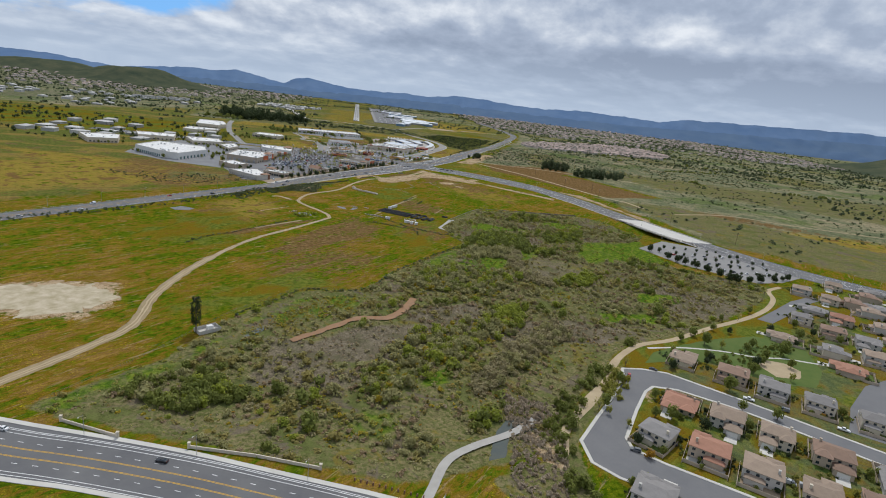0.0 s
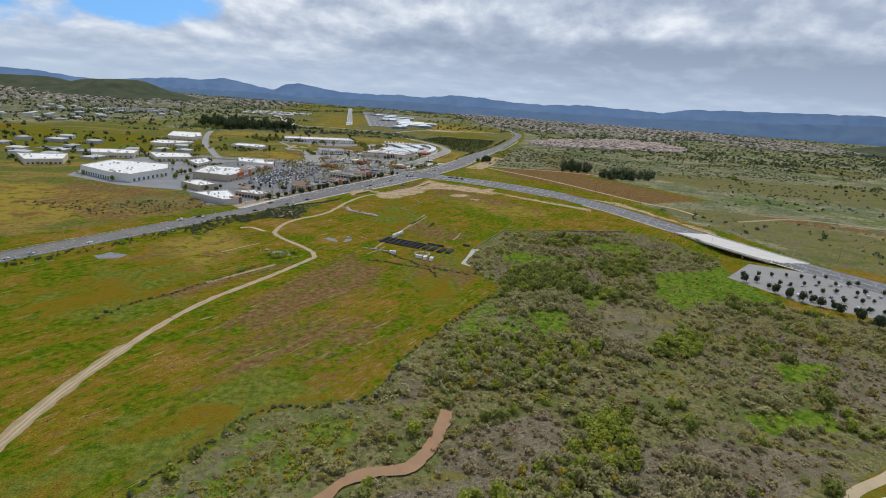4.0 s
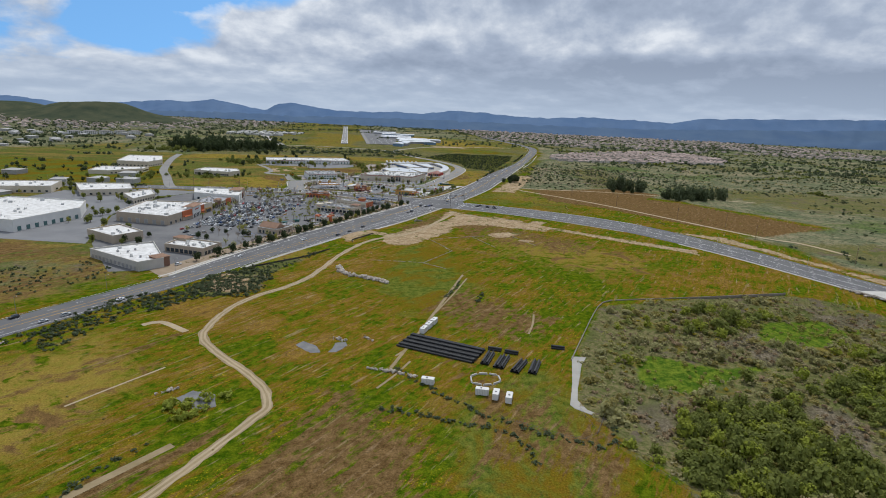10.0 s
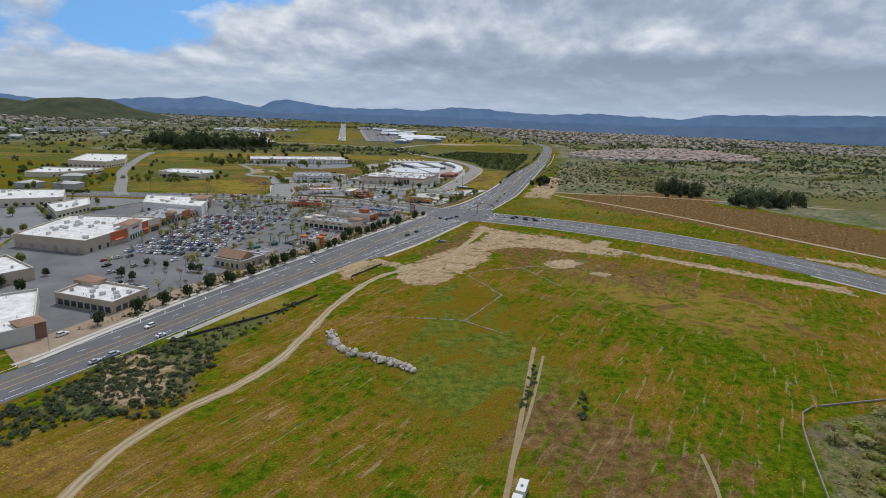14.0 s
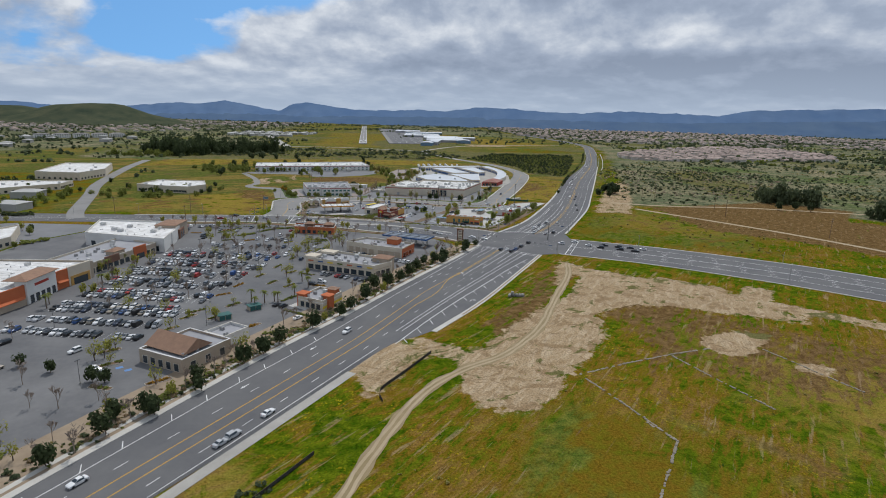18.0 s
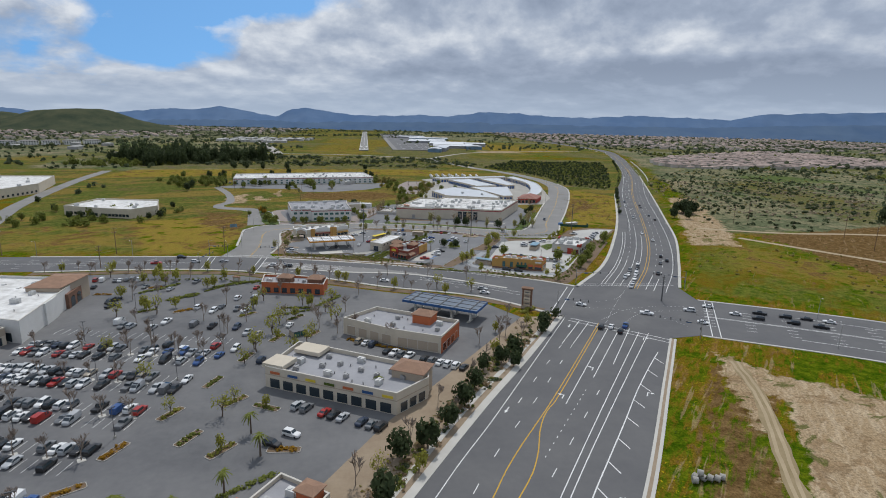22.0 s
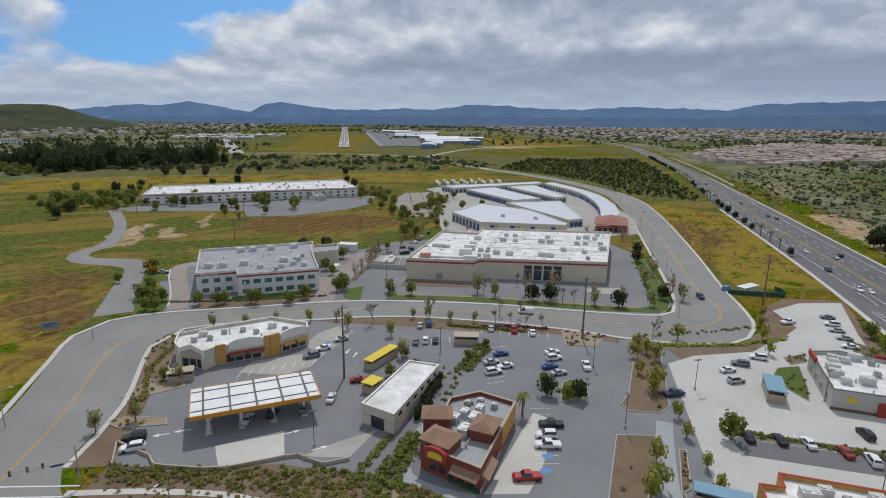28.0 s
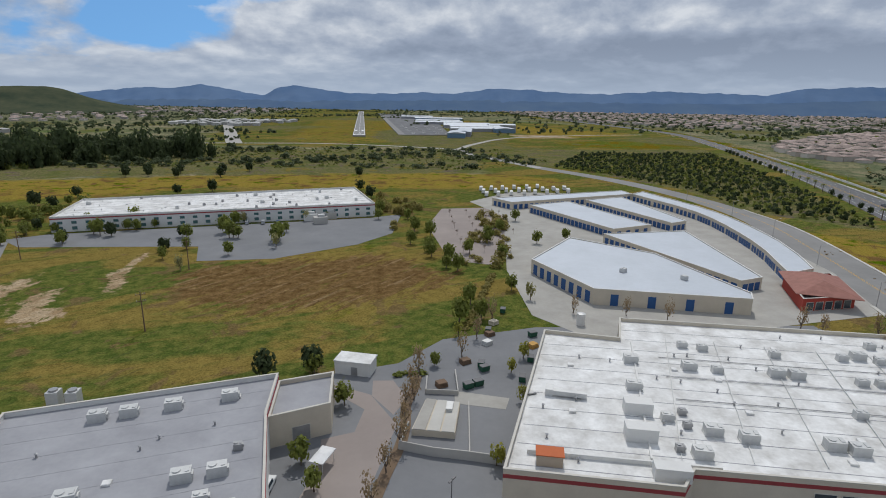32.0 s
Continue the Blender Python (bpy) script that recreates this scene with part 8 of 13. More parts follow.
def thicket(name, spots, material, label, lo, hi, templates=BUSH, tall=1.0, seed=1, drop=0.0):
    r = random.Random(seed)
    vs = [placed(r.choice(templates), x, y, ground_z(x, y) - drop, s := r.uniform(lo, hi) * r.uniform(0.7, 1.2), s * tall * r.uniform(0.7, 1.2), r.uniform(0, 6.28)) for x, y in spots]
    ob = new(name, quads_mesh(name, np.concatenate(vs), LEAF[material]))
    return tagged(ob, label, "bushes", kind="stuff")


def noisy(spots, scale, seed, lo, hi):
    """Those spots where a slow noise lies between lo and hi, so that kinds grow in stands."""
    return [(x, y) for x, y in spots if lo <= noise.noise(Vector((x * scale, y * scale, seed))) < hi]


STREAM = curve([(-27, 283), (-10, 299), (6, 315), (16, 320), (29, 322), (40, 338), (48, 358)], 3)
POOLS = [(72, 204), (80, 206), (90, 209), (64, 178), (68, 188), (70, 196), (-62, 280), (-54, 288), (-46, 297), (-58, 281)]
PATHS = curve([(30.2, 151.2), (44.4, 179.5), (56.7, 189), (73.7, 197.5), (89.8, 209.8)], 3) + curve([(94.5, 184.3), (111.5, 213.6), (141.8, 247.6), (170.1, 283.5), (233.4, 315.6), (315.6, 359.1), (378, 423.4)], 4)


def open_ground(x, y, r):
    """Whether a bush of radius r leaves the stream, the pools, the paths and the marsh free."""
    if any(math.hypot(x - a, y - b) < 2.9 + r * 0.45 for a, b in STREAM) or any(math.hypot(x - a, y - b) < 4.5 + r * 0.6 for a, b in POOLS) or any(math.hypot(x - a, y - b) < 2.5 + r for a, b in PATHS):
        return False
    return all(((x - a) / p) ** 2 + ((y - b) / q) ** 2 > 0.8 + 0.5 * noise.noise(Vector((x * 0.08, y * 0.08, 2))) for a, b, p, q in MARSH)


MARSH = [(46, 205, 10, 14), (300, 520, 12, 10)]
# kinds of growth: name, leaf, label, radii, crown, height for width
GROWTH = dict(
    grey=("low_scrub", "grey", "low grey-brown scrub in the wetland", 0.7, 1.9, BUSH_T, 0.75),
    pale=("low_scrub", "willow", "low grey-green scrub in the wetland", 0.7, 2.0, BUSH_T, 0.8),
    oliv=("low_scrub", "olive", "low olive scrub in the wetland", 0.7, 2.0, BUSH_T, 0.8),
    lime=("low_scrub", "spring", "low yellow-green scrub in the wetland", 0.6, 1.8, BUSH_T, 0.75),
    twig=("dry_brush", "dry", "brown leafless brush in the wetland", 0.7, 2.1, BUSH_S, 0.9),
    sedge=("sedge", "dry", "low purplish-brown sedge round the stream", 0.4, 1.0, BUSH_T, 0.5),
    reed=("dry_reeds", "straw", "pale dry reeds between the willows", 0.4, 1.2, BUSH_T, 0.8),
    gold=("yellow_brush", "gold", "yellow flowering brush in the wetland", 0.5, 1.6, BUSH_S, 0.8),
    rust=("orange_brush", "orange", "small orange-brown brush in the wetland", 0.4, 1.0, BUSH_T, 0.7),
    w_pale=("willow_thicket", "willow", "grey-green willow thicket in the wetland", 1.4, 3.6, BUSH, 0.8),
    w_oliv=("olive_brush", "olive", "olive-green willow brush in the wetland", 1.3, 3.3, BUSH, 0.8),
    w_green=("willow_thicket", "green", "green willow thicket in the wetland", 1.4, 3.8, BUSH, 0.85),
    t_green=("tall_willows", "green", "tall dark green willows in the wetland", 2.0, 4.4, TREE_C, 1.2),
    t_fresh=("tall_willows", "bright", "fresh yellow-green willows in the wetland", 1.8, 4.0, TREE_C, 1.1),
    t_grey=("tall_willows", "grey", "tall grey-brown willows in a belt", 2.2, 4.0, TREE_C, 1.0),
    t_gold=("tall_willows", "gold", "golden flowering bushes in the wetland", 1.4, 2.6, TREE_C, 1.0),
    t_pale=("tall_willows", "willow", "tall pale willows in the wetland", 1.8, 3.8, TREE_C, 1.15),
)
# shares of each kind in a stand: first the low growth, then the bushes
STAND = dict(
    bank=(("pale", "oliv"), ("t_pale", "w_pale", "t_pale")),
    belt=(("grey", "pale"), ("t_grey", "t_grey", "t_pale")),
    mixed=(("lime", "oliv", "pale", "gold"), ("t_pale", "t_fresh", "w_pale", "t_gold", "w_green", "t_pale")),
    grass=(("lime",), ()),
    open=(("grey", "oliv"), ()),
    weeds=(("lime", "gold", "lime", "oliv", "pale"), ("pale", "gold", "lime", "twig")),
    sedge=(("sedge", "sedge", "grey", "reed", "sedge"), ()),
    thorn=(("sedge", "grey", "twig", "grey"), ("twig", "twig", "w_oliv")),
    heath=(("grey", "pale", "oliv", "sedge", "pale"), ("twig", "w_oliv")),
    marsh=(("lime", "oliv"), ()),
    flowers=(("gold", "rust", "oliv", "lime", "twig", "reed"), ("gold", "oliv", "twig", "rust")),
    fresh=(("lime", "oliv"), ("t_fresh", "t_fresh", "w_green")),
    willows=(("oliv", "lime", "pale"), ("t_pale", "w_pale", "w_oliv", "t_fresh", "w_green")),
    dense=(("oliv", "lime"), ("t_green", "t_green", "w_green", "t_fresh")),
    reed=(("reed", "grey", "twig", "oliv"), ("twig", "reed")),
)
BELTS = (("pale", "grey", "twig"), ("oliv", "pale", "lime"), ("lime", "oliv", "gold"), ("grey", "sedge", "twig"), ("oliv", "pale", "grey"))
WOODS = (("w_pale", "w_pale", "w_oliv", "t_pale"), ("w_oliv", "w_pale", "twig"), ("w_green", "w_oliv", "t_fresh"), ("w_pale", "twig", "twig", "w_oliv"), ("t_green", "w_green", "w_oliv", "t_fresh"))


def growth(x, y, bush, r):
    """The kind of growth at a place, or none."""
    for k, p in ZONES:
        if contains(p, x + r.gauss(0, 2.0), y + r.gauss(0, 2.0)):
            kinds = STAND[k][1 if bush else 0]
            return r.choice(kinds) if kinds and r.random() < (0.5 if k in ("weeds", "thorn", "heath", "flowers", "reed") and bush else 0.45 if k == "marsh" else 0.3 if k in ("grass", "open") else 1.0) else None
    v = noise.noise(Vector((x * 0.022, y * 0.022, 1.0))) + 0.45 * noise.noise(Vector((x * 0.08, y * 0.08, 6.0)))
    k = min(4, max(0, int((v * 1.7 + 0.5) * 5)))
    if bush and noise.noise(Vector((x * 0.035, y * 0.035, 4.4))) < -0.22:
        return None
    return r.choice((WOODS if bush else BELTS)[k])


stands = {}
zone_rng = random.Random(77)
for bush, count, seed, room in ((True, 3000, 21, 2.0), (False, 9500, 31, 0.7)):
    for x, y in scatter(WETLAND, count, seed):
        if open_ground(x, y, room):
            k = growth(x, y, bush, zone_rng)
            if k:
                stands.setdefault(k, []).append((x, y))
# closed stands: crowns that touch
for i, (k, p) in enumerate(ZONES):
    if k in ("bank", "belt", "mixed", "dense", "fresh"):
        for x, y in scatter(p, int(abs(area(p)) / (18 if k == "mixed" else 14)), 840 + i):
            stands.setdefault(zone_rng.choice(STAND[k][1]), []).append((x, y))
for i, (k, spots) in enumerate(stands.items()):
    name, leaf, label, lo, hi, crowns, tall = GROWTH[k]
    thicket(name, spots, leaf, label, lo, hi, crowns, tall, 500 + i, 1.2)
thicket("tall_willows", scatter([(-98, 226), (-74, 246), (-60, 262), (-52, 240), (-72, 214)], 40, 8), "green", "green willows above the road wall", 1.6, 3.2, TREE_C, 1.1, 7, 1.2)
thicket("yellow_brush", scatter([(-44, 305), (-32, 336), (-14, 350), (16, 355), (-18, 311), (-59, 283), (-84, 246), (-91, 246)], 620, 195), "gold", "yellow flowering weeds along the wetland's edge", 0.3, 0.8, BUSH_S, 0.7, 196, 0.9)
thicket("pond_reeds", scatter([(79.4, 232.5), (103.9, 223), (94.5, 179.5), (86.9, 151.2), (62.4, 151.2), (73.7, 189)], 520, 51), "straw", "pale dry reeds round the pond", 0.8, 1.6, BUSH_S, 1.3, 12, 0.6)
thicket("bank_trees", scatter([(98.3, 189), (121, 226.8), (151.2, 260.8), (143.6, 266.5), (111.5, 232.5), (86.9, 193.7), (86.9, 141.8), (103.9, 141.8)], 90, 52), "green", "trees and shrubs between the pond and the houses", 1.5, 3.0, TREE_C, 1.3, 13)
thicket("bank_trees", scatter([(141.8, 226.8), (156.9, 247.6), (151.2, 259.9), (130.4, 236.2)], 26, 53), "spring", "light green shrubs beside the cul-de-sac", 1.2, 2.6, TREE_C, 1.4, 14)
thicket("roadside_brush", scatter([(-89.8, 708.8), (-76.5, 746.5), (-56.7, 769.2), (-24.6, 797.6), (-9.4, 820.3), (-17, 793.8), (-40.6, 751.3), (-42.5, 720.1), (-66.1, 701.2)], 260, 54), "far", "olive brush on the sandy bank beside the highway", 0.5, 1.5, BUSH_S, 0.9, 15)
thicket("roadside_brush", scatter([(-97.7, 678.4), (-100.7, 701.6), (-90.6, 716.6), (-77.1, 747.5), (-55.4, 767.5), (-39.8, 757), (-37.3, 728.7), (-43.4, 712.8), (-49.8, 702.9), (-68.6, 704.5), (-78.2, 696), (-89.2, 682.1)], 420, 254), "far", "dark green brush on the sandy bank beside the highway", 0.8, 2.0, BUSH_S, 0.7, 255)
thicket("roadside_brush", scatter([(-135, 654), (-122, 700), (-100, 712), (-95, 690), (-109, 660), (-117, 625)], 170, 256), "far", "dark green brush on the sandy bank beside the highway", 0.8, 2.0, BUSH_S, 0.7, 257)
thicket("roadside_brush", scatter([(-311.8, 453.6), (-203.2, 568.9), (-123.8, 676.6), (-91.7, 721), (-86.9, 710.6), (-113.4, 661.5), (-198.4, 552.8), (-302.4, 439.4)], 300, 55), "far", "brush along the edge of the highway", 0.5, 1.7, BUSH_S, 0.9, 16)
thicket("roadside_brush", scatter([(-226.8, 689.8), (-165.4, 710.6), (-132.3, 756), (-165.4, 784.3), (-226.8, 756), (-311.8, 737.1)], 260, 56), "far", "brush in the golden field beyond the highway", 0.6, 1.6, BUSH_S, 0.8, 17)
thicket("field_shrubs", scatter([(-58.6, 567), (-37.8, 570.8), (-35.9, 587.8), (-54.8, 584)], 26, 57), "bright", "clump of green shrubs beside the dirt track", 1.2, 2.4, BUSH, 0.9, 18)
thicket("field_weeds", [p for p in scatter([(-141.8, 245.7), (-113.4, 311.8), (-141.8, 604.8), (-75.6, 699.3), (28.3, 831.6), (113.4, 935.5), (283.5, 803.2), (226.8, 718.2), (103.9, 661.5), (85, 529.2), (0, 396.9)], 1200, 58) if noise.noise(Vector((p[0] * 0.03, p[1] * 0.03, 2.0))) > 0.12], "olive", "scattered weeds in the meadow", 0.25, 0.7, BUSH_S, 0.6, 19)
ditch = curve([(28.3, 604.8), (56.7, 567), (94.5, 540.5), (105.8, 557.5)], 1.6) + curve([(-128, 450), (-116, 476), (-103, 489), (-89, 508), (-72, 531), (-56, 557)], 2.0) + curve([(22, 572), (43, 563), (66, 549), (68, 532)], 1.6) + curve([(66, 700), (74, 712), (80, 728)], 1.5) + curve([(84, 690), (92, 706)], 1.2) + curve([(-62.4, 311.8), (-41.6, 340.2), (-27.4, 359.1), (15.1, 366.7), (35, 406.3), (68, 452.7), (105.8, 501.8)], 2.0)
thicket("ditch_weeds", [(x + rng.uniform(-1.5, 1.5), y + rng.uniform(-1.5, 1.5)) for x, y in ditch], "far", "line of dark weeds along a ditch", 0.7, 1.5, BUSH_S, 0.7, 20)
thicket("far_scrub", [p for p in scatter([(444.1, 604.8), (406.3, 850.5), (529.2, 878.8), (604.8, 1058.4), (850.5, 1228.5), (1417.5, 1134), (1701, 661.5), (850.5, 453.6), (567, 453.6)], 1700, 59) if noise.noise(Vector((p[0] * 0.008, p[1] * 0.008, 3.0))) > -0.05], "far", "dark scrub on the far slope", 1.0, 3.4, BUSH_T, 0.8, 21)
thicket("far_scrub", scatter([(311.8, 1238), (444.1, 1219), (661.5, 1228.5), (604.8, 1653.8), (453.6, 1549.8)], 420, 60), "far", "scrub beside the highway", 1.0, 2.8, BUSH_S, 0.8, 22)
far_low = scatter([(-480, 1960), (-130, 1960), (-170, 2200), (-340, 2700), (-900, 2700), (-900, 2000)], 220, 171)
thicket("far_trees", far_low, "dark", "dark trees between the low buildings", 2.2, 5.0, BUSH_F, 1.1, 172)
thicket("field_shrubs", noisy(scatter([(165, 1080), (215, 1180), (262, 1225), (330, 1060), (480, 900), (400, 880), (240, 1030)], 340, 173), 0.02, 5.0, 0.0, 1), "olive", "dark shrubs dotted over the green field", 0.5, 1.5, BUSH_S, 0.8, 174)
thicket("field_shrubs", noisy(scatter([(262, 1215), (420, 1580), (700, 1500), (620, 1200)], 420, 175), 0.012, 6.0, -0.1, 1), "dark", "dark scrub on the rough ground beside the highway", 0.9, 2.8, BUSH_S, 0.9, 176)
thicket("field_weeds", noisy(scatter([(168, 1275), (181, 1337), (215, 1430), (262, 1400), (225, 1310), (196, 1245)], 420, 177), 0.03, 7.0, -0.1, 1), "dry", "rusty weeds on the verge of the storage street", 0.3, 0.8, BUSH_S, 0.7, 178)
thicket("field_weeds", noisy(scatter([(275, 1240), (400, 1500), (640, 1450), (600, 1230)], 900, 181), 0.014, 8.0, 0.0, 1), "straw", "pale dry weeds and brush piles on the rough ground", 0.5, 1.8, BUSH_S, 0.6, 182)
orch = [(247.6, 1512), (255.1, 1597), (226.8, 1691.5), (193.7, 1748.2), (283.5, 1890), (453.6, 1880.5), (396.9, 1719.9), (311.8, 1512), (283.5, 1460)]
nursery = [(x + rng.uniform(-2, 2), y + rng.uniform(-2, 2)) for i in range(60) for j in range(70) for x, y in [(200 + i * 5.2, 1460 + j * 7.0)] if contains(orch, x, y)]
thicket("palm_nursery", nursery[::2], "dark", "rows of small dark palms in a nursery", 1.8, 3.0, BUSH_S, 1.3, 23)
thicket("palm_nursery", nursery[1::2], "green", "rows of green shrubs in a nursery", 1.5, 2.8, BUSH_S, 1.1, 123)
eucalypts = scatter([(-300, 1700), (-283, 1749), (-205, 1800), (-150, 1800), (-155, 1850), (-205, 1930), (-423, 1930), (-405, 1800)], 200, 61)
thicket("grove", eucalypts[::2], "dark", "grove of tall dark eucalyptus trees", 5, 10, TREE_C, 2.1, 24)
thicket("grove", eucalypts[1::2], "dark", "dark grey-green eucalyptus trees in a grove", 4, 8.5, TREE_C, 2.0, 25)
thicket("grove", scatter([(-330, 1690), (-283, 1735), (-290, 1760), (-400, 1790), (-430, 1720)], 60, 161), "green", "green trees along the edge of the grove", 3, 6, TREE_C, 1.2, 26)
thicket("grove", scatter([(425, 1228), (462, 1200), (492, 1226), (446, 1262)], 26, 62), "far", "stand of tall grey-green eucalyptus trees", 5.5, 9, TREE_C, 1.9, 25)
thicket("grove", scatter([(446, 1128), (478, 1104), (560, 1130), (610, 1190), (520, 1180)], 46, 162), "far", "tall grey-green eucalyptus trees beside the ploughed field", 5, 8.5, TREE_C, 1.8, 125)
thicket("brush_piles", noisy(scatter([(325, 1423), (373, 1539), (534, 1604), (640, 1560), (600, 1400), (499, 1330), (429, 1251), (352, 1269)], 700, 601), 0.03, 3.0, -0.05, 1), "straw", "pale brush and rock heaps on the rough ground", 0.8, 2.6, BUSH_T, 0.6, 602)
thicket("plain_scrub", noisy(scatter([(300, 1290), (373, 1560), (560, 1760), (1000, 1720), (1500, 1480), (1100, 1250), (700, 1180), (480, 1270)], 3000, 603), 0.012, 5.0, -0.2, 1), "far", "green scrub over the rough plain", 1.0, 3.2, BUSH_T, 0.75, 604)
thicket("plain_scrub", noisy(scatter([(300, 1290), (373, 1560), (560, 1760), (1000, 1720), (1500, 1480), (1100, 1250), (700, 1180), (480, 1270)], 1500, 605), 0.02, 6.0, -0.05, 1), "olive", "olive scrub over the rough plain", 0.8, 2.4, BUSH_T, 0.7, 606)
thicket("grove", noisy(scatter([(-330, 1740), (-120, 1760), (120, 1730), (200, 1780), (180, 1930), (-60, 1960), (-330, 1930)], 620, 63), 0.012, 9.0, -0.15, 1), "far", "low green trees and brush along the creek", 2.2, 5.2, BUSH, 0.8, 26)
thicket("creek_scrub", scatter([(-330, 1740), (-120, 1750), (120, 1720), (210, 1780), (180, 1950), (-60, 1980), (-330, 1960)], 900, 163), "green", "low green scrub along the creek", 1.0, 2.6, BUSH_T, 0.7, 164)
thicket("hedge_trees", scatter([(-160.7, 1469.5), (-151.2, 1549.8), (-236.2, 1530.9), (-189, 1455.3)], 50, 64), "green", "trees beside the long warehouse", 2.5, 4.5, TREE_C, 1.3, 27)
thicket("hedge_trees", scatter([(-283.5, 1167.1), (-226.8, 1228.5), (-146.5, 1256.8), (-141.8, 1308.8), (-236.2, 1323), (-311.8, 1256.8)], 46, 65), "green", "trees round the office buildings", 2.5, 4.5, TREE_C, 1.3, 28)
thicket("hedge_trees", scatter([(18.9, 1474.2), (42.5, 1530.9), (33.1, 1568.7), (4.7, 1597), (-37.8, 1597), (18.9, 1549.8)], 40, 66), "olive", "trees behind the warehouse", 2.0, 3.6, TREE_C, 1.2, 29)
thicket("hedge_trees", scatter([(66.1, 1409.9), (86.9, 1512), (73.7, 1517.7), (45.4, 1417.5)], 36, 67), "olive", "line of olive trees beside the storage park", 2.0, 3.6, TREE_C, 1.0, 30)


def far_woods(poly, count, seed, material, lo, hi, cut):
    return thicket("far_trees", [p for p in scatter(poly, count, seed) if noise.noise(Vector((p[0] * 0.0035, p[1] * 0.0035, seed))) > cut], material, "dark trees scattered over the far plain", lo, hi, BUSH_F, 1.1, seed)


far_woods([(-2268, 1228.5), (-396.9, 1181.2), (-245.7, 1417.5), (-283.5, 2268), (-56.7, 4725), (-3024, 4725)], 3000, 71, "far", 3.0, 6.5, -0.1)
far_woods([(113.4, 2173.5), (661.5, 2362.5), (604.8, 1606.5), (1512, 1323), (3402, 1890), (3118.5, 4725), (141.8, 4725)], 3600, 72, "far", 3.0, 6.5, -0.15)
far_woods([(850.5, 378), (1512, 283.5), (3213, 1134), (3024, 2268), (1606.5, 1417.5), (945, 1228.5)], 1500, 73, "far", 2.5, 6.0, 0.0)


def tree_rows(x0, x1, y0, y1, count, seed, material, label):
    """Hedgerows and street trees of the far plain, in broken lines."""
    r = random.Random(seed)
    spots = []
    for _ in range(count):
        x, y, L, a = r.uniform(x0, x1), r.uniform(y0, y1), r.uniform(60, 260), radians(r.choice((r.gauss(0, 12), r.gauss(20, 10), r.gauss(90, 8))))
        if -110 < x < 640 and y < 3000:
            continue
        for k in range(int(L / 9)):
            if r.random() < 0.8:
                spots.append((x + math.cos(a) * k * 9 + r.uniform(-3, 3), y + math.sin(a) * k * 9 + r.uniform(-3, 3)))
    thicket("far_trees", spots, material, label, 2.5, 6.0, BUSH_F, 1.1, seed)


tree_rows(-1700, -330, 1500, 3300, 90, 81, "far", "broken rows of dark trees on the far plain")
tree_rows(700, 2300, 1350, 3600, 110, 82, "far", "broken rows of dark trees between the far houses")
tree_rows(-700, 900, 3000, 4300, 80, 83, "far", "rows of dark trees at the foot of the mountains")
tree_rows(640, 1500, 1150, 2300, 26, 84, "green", "rows of green trees on the far plain")


# single trees
def bare_tree(h, seed):
    """A leafless tree of tapering limbs and twigs."""
    r = random.Random(seed)
    s = Shape()

    def grow(p, d, L, rad, level):
        q = p + d * L
        s.tube(p, q, rad, rad * 0.62, 4 if level else 6, False)
        if level == 4:
            return
        for _ in range(4 if level == 1 else 3):
            e = (d + Vector((r.gauss(0, 0.5), r.gauss(0, 0.5), r.uniform(0.0, 0.45)))).normalized()
            grow(p + d * L * r.uniform(0.6, 1.0), e, L * r.uniform(0.58, 0.8), max(0.055, rad * 0.58), level + 1)

    grow(Vector((0, 0, 0)), Vector((0, 0, 1)), h * 0.34, h * 0.017, 0)
    return s


def tree(name, h, r, material, seed, label, trunk=0.3, templates=TREE_C, squash=None, group="", dense=1):
    """A tree with a tapered trunk, limbs and a leafy crown of uneven outline."""
    q = random.Random(seed)
    root = thing(name, 0, 0, 0, 0, label, "tree", group)
    s = Shape()
    z1 = h * trunk
    s.tube((0, 0, -0.3), (0.05 * h * q.uniform(-1, 1), 0.03 * h, z1 * 1.15), 0.028 * h, 0.018 * h, 6, False)
    for k in range(5):
        a = 2 * math.pi * k / 5 + q.uniform(-0.4, 0.4)
        s.tube((0, 0, z1 * q.uniform(0.75, 1.05)), (math.cos(a) * r * 0.55, math.sin(a) * r * 0.55, z1 + (h - z1) * q.uniform(0.3, 0.65)), 0.013 * h, 0.005 * h, 4, False)
    part("trunk", s, M["bark"], root)
    vs = [placed(q.choice(templates), r * 0.2 * q.uniform(-1, 1), r * 0.2 * q.uniform(-1, 1), z1 * 0.8, r, (h - z1 * 0.8) / 1.45, q.uniform(0, 6.28)) for _ in range(dense)]
    part("crown", quads_mesh("crown", np.concatenate(vs), LEAF[material]), None, root)
    return root


def bare(name, h, seed, label, group=""):
    root = thing(name, 0, 0, 0, 0, label, "tree", group)
    s = bare_tree(h, seed)
    part("trunk", s, M["twig"], root)
    return root


